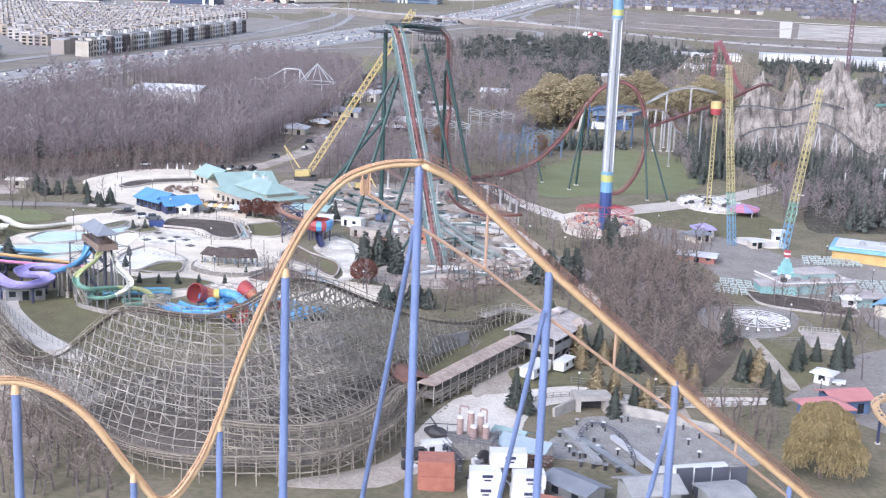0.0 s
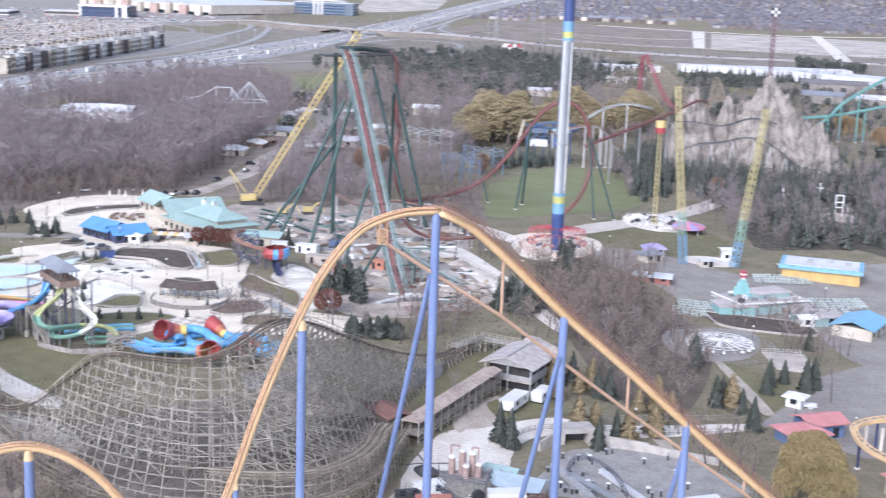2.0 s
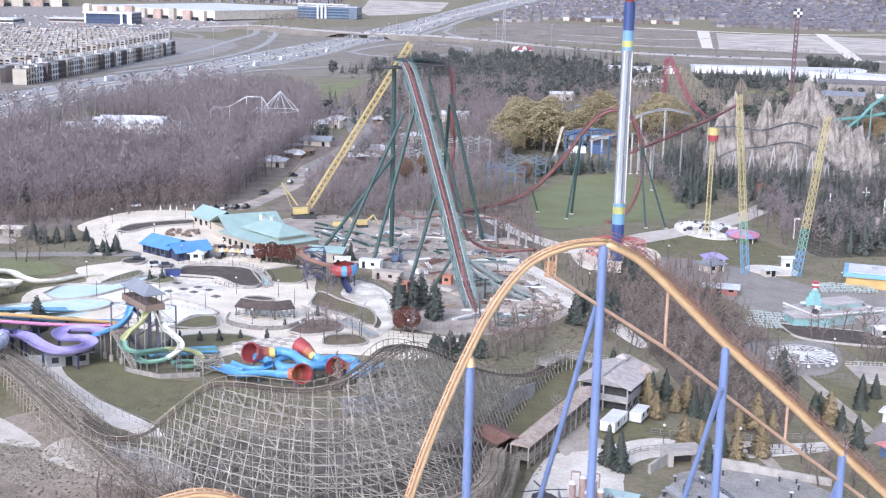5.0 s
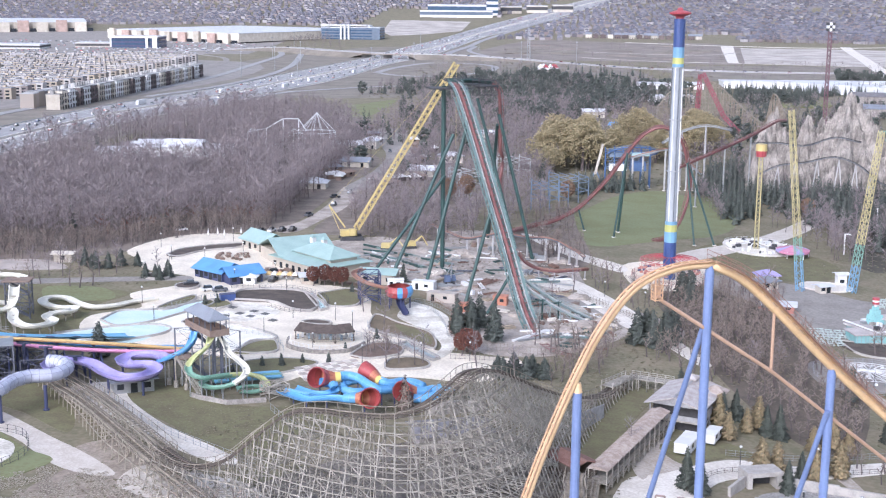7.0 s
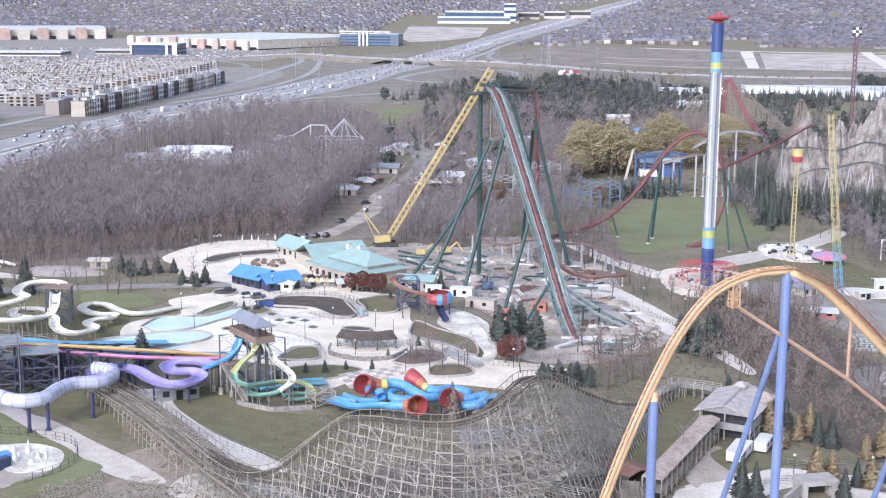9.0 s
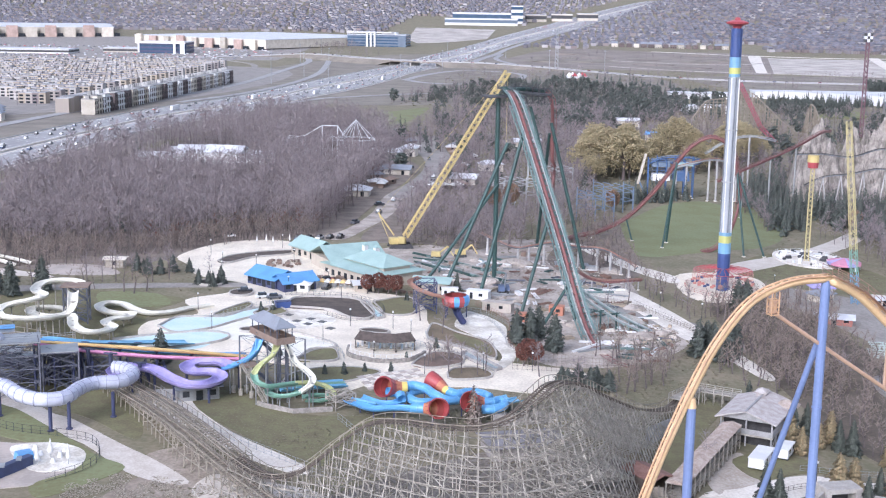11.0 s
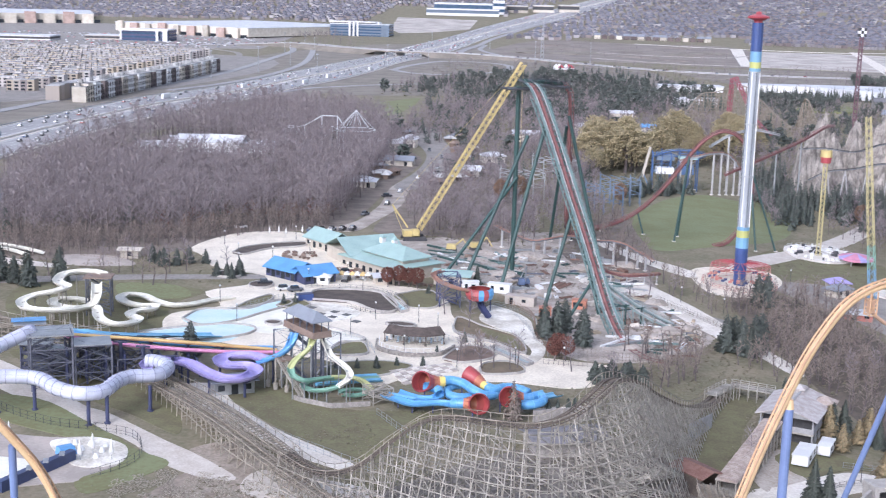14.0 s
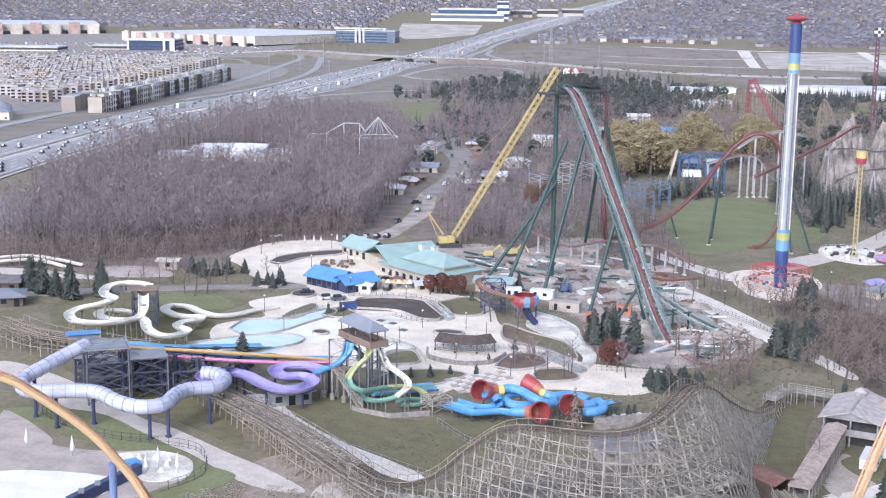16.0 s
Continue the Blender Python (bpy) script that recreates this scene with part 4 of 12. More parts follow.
# ---- trees and woods ----
rng = random.Random(7)
# Twig tones lean purple-blue, with the haze of the far woods put in.
M["twig"] = island("bare_twigs", [(0.225, 0.195, 0.21), (0.28, 0.245, 0.25), (0.185, 0.16, 0.175), (0.31, 0.265, 0.26), (0.26, 0.205, 0.20)])
M["twig_brown"] = island("brown_shrub_twigs", [(0.215, 0.175, 0.155), (0.265, 0.22, 0.19), (0.175, 0.145, 0.125), (0.30, 0.245, 0.21), (0.235, 0.185, 0.15)])
# Needle tones are lifted to carry the haze over the far belts.
M["needle"] = island("dark_conifer_needles", [(0.07, 0.082, 0.074), (0.09, 0.104, 0.09), (0.115, 0.13, 0.114), (0.08, 0.094, 0.09)])
M["spruce"] = island("blue_green_spruce_needles", [(0.07, 0.082, 0.07), (0.095, 0.11, 0.09), (0.055, 0.066, 0.058), (0.125, 0.135, 0.115)])
M["willow"] = island("yellow_willow_leaves", [(0.43, 0.36, 0.21), (0.37, 0.31, 0.19), (0.32, 0.275, 0.17), (0.49, 0.41, 0.25)])
M["larch"] = island("golden_larch_needles", [(0.33, 0.245, 0.14), (0.28, 0.215, 0.13), (0.23, 0.20, 0.12), (0.37, 0.28, 0.16)])
M["russet"] = island("russet_oak_leaves", [(0.16, 0.065, 0.05), (0.21, 0.085, 0.06), (0.13, 0.06, 0.05)])


def spike(V, F, a, b, r, n=3, r2=0.0):
    """A tapered n-sided twig or limb."""
    a, b = Vector(a), Vector(b)
    f = (b - a).normalized()
    s = f.cross(Vector((0.3, 0.2, 1))).normalized()
    u = s.cross(f)
    i = len(V)
    for k in range(n):
        w = 2 * math.pi * k / n
        V.append(a + (s * math.cos(w) + u * math.sin(w)) * r)
    if r2:
        for k in range(n):
            w = 2 * math.pi * k / n
            V.append(b + (s * math.cos(w) + u * math.sin(w)) * r2)
        for k in range(n):
            m = (k + 1) % n
            F.append((i + k, i + m, i + n + m))
            F.append((i + k, i + n + m, i + n + k))
    else:
        V.append(b)
        for k in range(n):
            F.append((i + k, i + (k + 1) % n, i + n))


def sliver(V, F, a, b, w, r):
    """A fine spray of twigs that narrows to its tip."""
    o = Vector((r.uniform(-1, 1), r.uniform(-1, 1), r.uniform(-0.4, 0.4))).normalized() * w * 1.5
    i = len(V)
    V.extend((a - o, a + o, b))
    F.append((i, i + 1, i + 2))


def clump(V, F, c, sx, sz, r):
    """A small leaf clump: a skewed tetrahedron."""
    i = len(V)
    a = r.uniform(0, 6.28)
    for k in range(3):
        w = a + k * 2.1
        V.append(Vector((c[0] + sx * math.cos(w), c[1] + sx * math.sin(w), c[2] + r.uniform(-0.3, 0.3) * sz)))
    V.append(Vector((c[0] + r.uniform(-0.3, 0.3) * sx, c[1] + r.uniform(-0.3, 0.3) * sx, c[2] - sz)))
    F.extend(((i, i + 1, i + 2), (i, i + 3, i + 1), (i + 1, i + 3, i + 2), (i + 2, i + 3, i)))


def bare_tree(seed, h=15.0, limbs=13, twigs=16, thick=0.05):
    r = random.Random(seed)
    tv, tf, V, F = [], [], [], []
    lean = Vector((r.uniform(-0.6, 0.6), r.uniform(-0.6, 0.6), h * 0.5))
    top = Vector((r.uniform(-1, 1), r.uniform(-1, 1), h * 0.9))
    spike(tv, tf, (0, 0, -0.3), lean, 0.22, 5, 0.15)
    spike(tv, tf, lean, top, 0.15, 4, 0.03)
    for k in range(limbs):
        t = 0.3 + 0.66 * (k + r.random()) / limbs
        a = lean * (t / 0.5) if t < 0.5 else lean + (top - lean) * ((t - 0.5) / 0.5)
        w = k * 2.4 + r.uniform(-0.5, 0.5)
        reach = h * r.uniform(0.17, 0.32) * (1.2 - 0.75 * t)
        b = a + Vector((math.cos(w) * reach, math.sin(w) * reach, h * r.uniform(0.06, 0.2)))
        spike(V, F, a, b, 0.085, 3, 0.03)
        for j in range(twigs):
            q = a + (b - a) * r.uniform(0.3, 1)
            d = Vector((math.cos(w) * 0.7 + r.uniform(-1, 1), math.sin(w) * 0.7 + r.uniform(-1, 1), r.uniform(-0.15, 1.3))).normalized()
            sliver(V, F, q, q + d * h * r.uniform(0.07, 0.17), thick, r)
    return tv, tf, V, F


def conifer(seed, h=11.0, spread=0.22, whorls=13, arms=9, droop=0.35, fine=0, taper=0.85):
    """A trunk with ragged boughs all the way up; fine gives the sprays of needles on each bough."""
    r = random.Random(seed)
    tv, tf, V, F = [], [], [], []
    spike(tv, tf, (0, 0, -0.3), (0, 0, h), h * 0.016, 5, 0.03)
    n = whorls * arms
    for k in range(n):
        t = 1 - (1 - (k + r.random()) / n) ** 0.62
        z = h * (0.07 + 0.92 * t)
        w = k * 2.399 + r.uniform(-0.5, 0.5)
        lobe = 1 + 0.28 * noise.noise(Vector((math.cos(w) * 1.3, math.sin(w) * 1.3, z * 0.45 + seed)))
        l = (h * spread * (1 - t) ** taper + 0.12) * lobe * r.uniform(0.6, 1.12)
        out = Vector((math.cos(w), math.sin(w), 0))
        fall = droop * r.uniform(0.4, 1.4)
        side = Vector((-math.sin(w), math.cos(w), 0))
        if fine:
            for j in range(fine):
                q = r.uniform(0.3, 1.0)
                c = out * (l * q) + side * (l * r.uniform(-0.34, 0.34) * (1.2 - q)) + Vector((0, 0, z - l * q * fall + r.uniform(-0.1, 0.1)))
                e = c + out * (0.10 * l + 0.16) + side * r.uniform(-0.3, 0.3) - Vector((0, 0, r.uniform(0.0, 0.3) + 0.1 * l))
                g = (0.07 * l + 0.09) * r.uniform(0.7, 1.3)
                i = len(V)
                V.extend((c - out * g - side * g * 0.8, c - out * g + side * g * 0.8 + Vector((0, 0, g * 0.6)), e, c - Vector((0, 0, g * 1.5))))
                F.extend(((i, i + 1, i + 2), (i, i + 2, i + 3), (i + 1, i + 3, i + 2)))
        else:
            b = out * l + Vector((0, 0, z - l * fall))
            i = len(V)
            m = out * (l * 0.55) + Vector((0, 0, z - l * fall * 0.4))
            d = side * (l * 0.26 + 0.1)
            V.extend((Vector((0, 0, z + 0.25)), m + d, b, m - d, m - Vector((0, 0, 0.3 + l * 0.2))))
            F.extend(((i, i + 1, i + 2), (i, i + 2, i + 3), (i + 1, i + 4, i + 2), (i + 2, i + 4, i + 3)))
    return tv, tf, V, F


def willow(seed, h=11.0, n=900, size=0.5):
    """A broad dome of hanging lobes: each a cap of leaf clumps with a ragged skirt of fronds."""
    r = random.Random(seed)
    tv, tf, V, F = [], [], [], []
    spike(tv, tf, (0, 0, -0.3), (0.3, 0.2, h * 0.5), h * 0.04, 6, h * 0.02)
    lobes = []
    for k in range(17):
        w, q = k * 2.4 + r.uniform(-0.3, 0.3), math.sqrt((k + 0.4) / 17)
        d = h * 0.40 * q * r.uniform(0.85, 1.12)
        c = Vector((math.cos(w) * d, math.sin(w) * d, h * (0.86 - 0.48 * q * q * r.uniform(0.8, 1.1))))
        lobes.append((c, h * r.uniform(0.12, 0.18)))
        spike(tv, tf, (0.3, 0.2, h * 0.42), c, h * 0.014, 4, 0.04)
    for k in range(n):
        c, rad = lobes[k % 17]
        w, e = r.uniform(0, 6.28), math.acos(r.uniform(-0.15, 1))
        p = c + Vector((math.cos(w) * math.sin(e), math.sin(w) * math.sin(e), math.cos(e) * 0.85)) * rad * r.uniform(0.6, 1.3)
        if math.cos(e) < 0.45:
            p.z -= r.random() ** 1.5 * h * 0.24
        if size < 0.3 and k % 3:
            d = Vector((math.cos(w) * r.uniform(0, 0.6), math.sin(w) * r.uniform(0, 0.6), -r.uniform(0.3, 0.9)))
            sliver(V, F, p, p + d, 0.06, r)
        else:
            clump(V, F, p, size * r.uniform(0.4, 1.0), size * r.uniform(0.5, 1.3), r)
    return tv, tf, V, F


def leafy(seed, h=6.0, n=260, size=0.35):
    r = random.Random(seed)
    tv, tf, V, F = bare_tree(seed, h, 7, 3)
    V, F = [], []
    for k in range(n):
        w, e, d = r.uniform(0, 6.28), math.acos(r.uniform(-1, 1)), r.uniform(0.5, 1) ** 0.5
        p = Vector((math.cos(w) * math.sin(e) * h * 0.32 * d, math.sin(w) * math.sin(e) * h * 0.32 * d, h * (0.62 + 0.36 * math.cos(e) * d)))
        clump(V, F, p, size * r.uniform(0.6, 1.3), size * r.uniform(0.7, 1.4), r)
    return tv, tf, V, F


def tri_mesh(name, V, F, material):
    me = bpy.data.meshes.new(name)
    V, F = np.asarray(V, dtype=np.float32).reshape(-1, 3), np.asarray(F, dtype=np.int32).reshape(-1, 3)
    me.vertices.add(len(V))
    me.vertices.foreach_set("co", V.ravel())
    me.loops.add(F.size)
    me.loops.foreach_set("vertex_index", F.ravel())
    me.polygons.add(len(F))
    me.polygons.foreach_set("loop_start", np.arange(0, F.size, 3, dtype=np.int32))
    me.update(calc_edges=True)
    me.materials.append(material)
    return me


def inside(p, poly):
    x, y, hit = p[0], p[1], False
    for (x0, y0), (x1, y1) in zip(poly, poly[1:] + poly[:1]):
        if (y0 > y) != (y1 > y) and x < (x1 - x0) * (y - y0) / (y1 - y0) + x0:
            hit = not hit
    return hit


def scatter(poly, spacing, keep=lambda x, y: True):
    """Places inside an outline, about spacing metres apart."""
    xs, ys = [p[0] for p in poly], [p[1] for p in poly]
    out = []
    y = min(ys)
    while y < max(ys):
        x = min(xs)
        while x < max(xs):
            q = (x + rng.uniform(-0.48, 0.48) * spacing, y + rng.uniform(-0.48, 0.48) * spacing)
            if inside(q, poly) and keep(*q):
                out.append(q)
            x += spacing
        y += spacing
    return out


def wood(name, kinds, places, lo, hi, mats, label, category):
    """Many trees that nobody could count, as one object with a trunk mesh and a crown mesh."""
    root = thing(name, on(*places[0]), label, category, kind="stuff")
    tV, tF, cV, cF = [], [], [], []
    nt = nc = 0
    tpl = [[np.asarray(q, dtype=np.float32 if i % 2 == 0 else np.int32).reshape(-1, 3) for i, q in enumerate(k)] for k in kinds]
    base = np.array(root.location)
    for x, y in places:
        tv, tf, v, f = tpl[rng.randrange(len(tpl))]
        s, w = rng.uniform(lo, hi), rng.uniform(0, 6.28)
        c, d = math.cos(w) * s, math.sin(w) * s
        m = np.array(((c, -d, 0), (d, c, 0), (0, 0, s * rng.uniform(0.9, 1.12))), dtype=np.float32)
        o = np.array((x, y, land(x, y))) - base
        tV.append(tv @ m.T + o)
        tF.append(tf + nt)
        nt += len(tv)
        cV.append(v @ m.T + o)
        cF.append(f + nc)
        nc += len(v)
    for nm, V, F, m in (("trunks", tV, tF, mats[0]), ("crowns", cV, cF, mats[1])):
        ob = new(nm, tri_mesh(nm, np.concatenate(V), np.concatenate(F), m))
        ob.parent = root
        tagged(ob, kind="stuff")


def tree(name, kind, places, lo, hi, mats, label, category, group):
    """Single trees, each a thing with a trunk and a crown."""
    first = None
    for i, (x, y) in enumerate(places):
        if i % 4 == 0 or first is None:
            root = thing(name, (0, 0, 0), label, category, group)
            tv, tf, v, f = kind(i + 31)
            for nm, V, F, m in (("trunk", tv, tf, mats[0]), ("crown", v, f, mats[1])):
                ob = new(nm, tri_mesh(nm, [tuple(q) for q in V], F, m))
                ob.parent = root
            first = root
        s = rng.uniform(lo, hi)
        m = Matrix.Translation(on(x, y)) @ Matrix.Rotation(rng.uniform(0, 6.28), 4, "Z") @ Matrix.Scale(s, 4)
        if i % 4 == 0:
            root.matrix_basis = m
        else:
            o = copy_thing(first, Matrix.Identity(4))
            o.matrix_basis = m


FOREST = [(-276, 424), (-322, 520), (-322, 600), (-318, 705), (-308, 839), (-284, 965), (-240, 985), (-204, 905), (-176, 790), (-164, 650), (-158, 560), (-158, 490), (-182, 484), (-196, 464), (-208, 446), (-235, 432)]
ROW_L = [(-248, 385), (-188, 380), (-188, 373), (-245, 377)]
HWY_TREES = [(-355, 981), (-298, 1094), (-268, 1036), (-303, 846)]
MIDWOODS = [(-192, 848), (-165, 1058), (-108, 1171), (-46, 1148), (-37, 930), (-67, 825), (-57, 661), (-65, 615), (-87, 642), (-88, 535), (-105, 526), (-131, 546), (-133, 514), (-164, 626)]
NORTHCON = [(-190, 1368), (-157, 1617), (-57, 1542), (20, 1406), (13, 1132), (-42, 999), (-112, 1094), (-165, 1130)]
RIGHTCON = [(28, 719), (51, 732), (41, 626), (23, 554), (18, 573)]
MTCON = [(85, 664), (131, 681), (177, 715), (120, 496), (100, 490), (81, 484), (60, 482), (69, 562)]
SHRUB4 = [(-13, 384), (12, 398), (8, 330), (-8, 318), (-22, 330), (-28, 342)]
MTBARE = [(51, 667), (82, 682), (66, 561), (48, 567)]
FARCON = [(117, 1343), (186, 1305), (174, 1230), (108, 1249)]
FARCON2 = [(291, 1710), (363, 1647), (344, 1564), (271, 1600)]
SHRUB = [(-20, 414), (-5, 434), (13, 405), (23, 368), (27, 325), (15, 278), (3, 282), (-6, 313), (-13, 353)]
SHRUB3 = [(2, 272), (20, 269), (30, 261), (29, 243), (21, 241), (12, 256)]
WILLOWS = [(-72, 672), (-52, 758), (-5, 830), (40, 905), (66, 905), (50, 835), (2, 752), (-40, 672)]
SHRUB2 = [(-113, 206), (-107, 214), (-85, 196), (-78, 182), (-97, 176)]

BARE = [bare_tree(k) for k in range(6)]
SMALL = [bare_tree(k + 20, 7.0, 10, 11, 0.045) for k in range(4)]
PINE = [conifer(k, 12, 0.21, 9, 7) for k in range(4)]
WILLOW = [willow(k, 14, 2000, 0.5) for k in range(4)]
clear = lambda x, y: not (-302 < x < -234 and 634 < y < 716) and not (-205 < x < -180 and 715 < y < 750) and not inside((x, y), [(-334, 540), (-323, 556), (-305, 530), (-292, 496), (-302, 478)])
FULL = [bare_tree(k + 70, 14.0, 14, 18, 0.055) for k in range(5)]
FARPINE = [conifer(k + 5, 11, 0.30, 6, 6, 0.1) for k in range(3)] + [conifer(k + 9, 13, 0.24, 7, 6) for k in range(2)] + [leafy(k + 3, 11, 46, 1.5) for k in range(2)]
FARBARE = [bare_tree(k + 90, 14.0, 8, 9, 0.14) for k in range(4)]
MID2 = [(-124, 472), (-109, 466), (-93, 464), (-74, 496), (-58, 520), (-50, 560), (-62, 600), (-80, 640), (-88, 535), (-105, 526), (-125, 539)]
MIDR = [(-100, 900), (-60, 930), (-50, 715), (-58, 620), (-80, 642)]
NORTH = [(-109, 1633), (-53, 1586), (4, 1487), (78, 1466), (66, 1154), (0, 1110), (-35, 1052), (-69, 933), (-100, 1021), (-115, 1439)]
NORTHL = [(-258, 1216), (-191, 1523), (-120, 1440), (-110, 1050), (-149, 879), (-176, 917), (-190, 1077), (-200, 1215)]
open_lane = lambda x, y: not (-157 < x < -130 and 470 < y < 770)
no_ride = lambda x, y: all(math.hypot(x - a, y - b) > r for a, b, r in ((-56, 560, 10), (-48, 590, 10), (-92, 585, 9), (-78, 640, 9), (-72, 459, 8), (-62, 511, 8)))
glade = lambda x, y: not (math.hypot((x - 107.5) / 11, (y - 556) / 17) < 1 or math.hypot((x - 62) / 9, (y - 506) / 16) < 1)
near_wood = lambda x, y: clear(x, y) and y < 620
far_wood = lambda x, y: clear(x, y) and y >= 620
patchy = lambda k: (lambda x, y: noise.noise(Vector((x * 0.03, y * 0.03, k))) > -0.1)
wood("bare_woodland", BARE, scatter(FOREST, 5.0, near_wood) + scatter(FOREST, 6.4, far_wood), 0.62, 1.26, (M["bark"], M["twig"]), "dense leafless grey-brown woodland in late autumn", "woodland")
wood("woodland_conifers", PINE, scatter(FOREST, 46, lambda x, y: clear(x, y) and noise.noise(Vector((x * 0.02, y * 0.02, 3))) > -0.1), 0.8, 1.2, (M["bark"], M["needle"]), "few dark conifers scattered through the bare woodland", "woodland")
wood("russet_thicket", SMALL, scatter([(-215, 450), (-190, 478), (-165, 492), (-160, 510), (-200, 480), (-222, 462)], 5) + scatter([(-170, 560), (-162, 640), (-175, 700), (-182, 620)], 8), 0.7, 1.2, (M["bark"], M["russet"]), "reddish brown undergrowth along the wood's edge", "undergrowth")
wood("edge_thicket", SMALL, scatter([(-282, 412), (-235, 418), (-208, 430), (-194, 450), (-180, 470), (-160, 480), (-160, 492), (-185, 488), (-200, 468), (-212, 450), (-240, 436), (-284, 428)], 3.2), 0.6, 1.15, (M["bark"], M["twig_brown"]), "brown leafless thicket along the wood's near edge", "undergrowth")
wood("edge_trees", FULL, scatter([(-330, 640), (-318, 640), (-312, 760), (-302, 860), (-282, 965), (-292, 972), (-314, 860), (-326, 760)], 10), 1.05, 1.6, (M["bark"], M["twig"]), "tall bare trees along the far edge of the wood", "trees")
wood("highway_trees", FULL, scatter(HWY_TREES, 24) + scatter([(-338, 780), (-330, 780), (-300, 1060), (-314, 1060)], 13), 0.8, 1.25, (M["bark"], M["twig"]), "tall bare trees standing along the highway", "trees")
PARK = scatter(MIDWOODS, 8.0, lambda x, y: open_lane(x, y) and no_ride(x, y)) + scatter(MID2, 6.0, no_ride) + scatter(MIDR, 8, no_ride) + scatter(MTBARE, 8) + scatter([(-46, 1148), (-37, 930), (-60, 700), (0, 720), (40, 880), (60, 1100), (0, 1130)], 10) + scatter([(36, 560), (48, 567), (66, 561), (62, 490), (52, 485), (44, 520)], 8) + scatter(NORTH, 17) + scatter(NORTHL, 15) + scatter([(8, 717), (26, 873), (66, 863), (50, 690), (30, 640)], 12)
MTBACK = [(40, 715), (150, 720), (215, 800), (260, 1000), (300, 1300), (110, 1250), (64, 1000)]
LANE = scatter([(-158, 490), (-166, 598), (-164, 661), (-178, 768), (-184, 735), (-172, 579), (-170, 486)], 6.5) + scatter([(-140, 505), (-128, 510), (-126, 600), (-124, 690), (-131, 690), (-136, 600)], 6.5) + scatter([(-142, 500), (-126, 506), (-100, 490), (-104, 480), (-124, 484)], 5.5)
wood("park_woods", FULL, [q for q in PARK if q[1] < 760] + LANE, 0.5, 0.95, (M["bark"], M["twig"]), "scattered leafless trees between the park rides", "woodland")
wood("outer_park_woods", FARBARE, [q for q in PARK if q[1] >= 760] + scatter(MTBACK, 15), 0.5, 0.95, (M["bark"], M["twig"]), "leafless trees beyond the park rides", "woodland")
wood("mountain_conifers", FARPINE, scatter(MTBACK, 14, lambda x, y: noise.noise(Vector((x * 0.03, y * 0.03, 8))) > -0.05), 0.6, 1.1, (M["bark"], M["needle"]), "dark conifers behind the rock mountain", "woodland")
wood("conifer_belt", FARPINE, scatter(NORTHCON, 11.5, patchy(0)) + scatter(NORTH, 10.5, patchy(4)) + scatter(NORTHL, 17, patchy(7)) + scatter(MIDWOODS, 19, lambda x, y: patchy(2)(x, y) and open_lane(x, y) and no_ride(x, y) and y > 620) + scatter(FARCON, 8) + scatter(FARCON2, 8), 0.7, 1.25, (M["bark"], M["needle"]), "belt of dark green conifers", "woodland")
wood("conifer_grove", PINE, scatter([(38, 634), (60, 630), (120, 640), (150, 660), (130, 622), (80, 612), (48, 618)], 7.5) + scatter(RIGHTCON, 7.5) + scatter([(12, 640), (26, 664), (34, 660), (28, 572), (21, 572), (22, 630)], 6.5) + scatter([(46, 588), (58, 562), (70, 560), (74, 528), (84, 524), (104, 626), (52, 624)], 6.5) + scatter(MTCON, 10.5, lambda x, y: patchy(5)(x, y) and glade(x, y)) + scatter([(40, 640), (135, 646), (128, 596), (60, 590), (42, 610)], 6.4), 0.8, 1.3, (M["bark"], M["needle"]), "grove of dark conifers below the rock mountain", "woodland")
wood("meadow_edge_conifers", PINE, scatter([(-44, 604), (-40, 612), (-26, 622), (-16, 632), (-8, 644), (-26, 640), (-46, 624)], 5.0) + scatter([(8, 634), (26, 632), (34, 628), (40, 606), (39, 578), (30, 566), (36, 640), (16, 648)], 5.4) + scatter([(17, 640), (38, 640), (40, 600), (34, 590)], 6), 0.6, 1.1, (M["bark"], M["needle"]), "dark conifers along the edge of the meadow", "woodland")
wood("grove_undergrowth", FULL, scatter(MTCON, 7.4, glade) + scatter([(100, 560), (150, 650), (185, 720), (190, 640), (150, 560)], 9, glade) + scatter([(12, 620), (22, 632), (21, 565), (14, 560)], 6) + scatter([(46, 588), (66, 562), (84, 528), (104, 626), (52, 624)], 13) + scatter([(50, 524), (60, 560), (72, 556), (68, 498), (50, 491)], 8), 0.5, 0.85, (M["bark"], M["twig"]), "bare trees mixed into the conifer grove", "woodland")
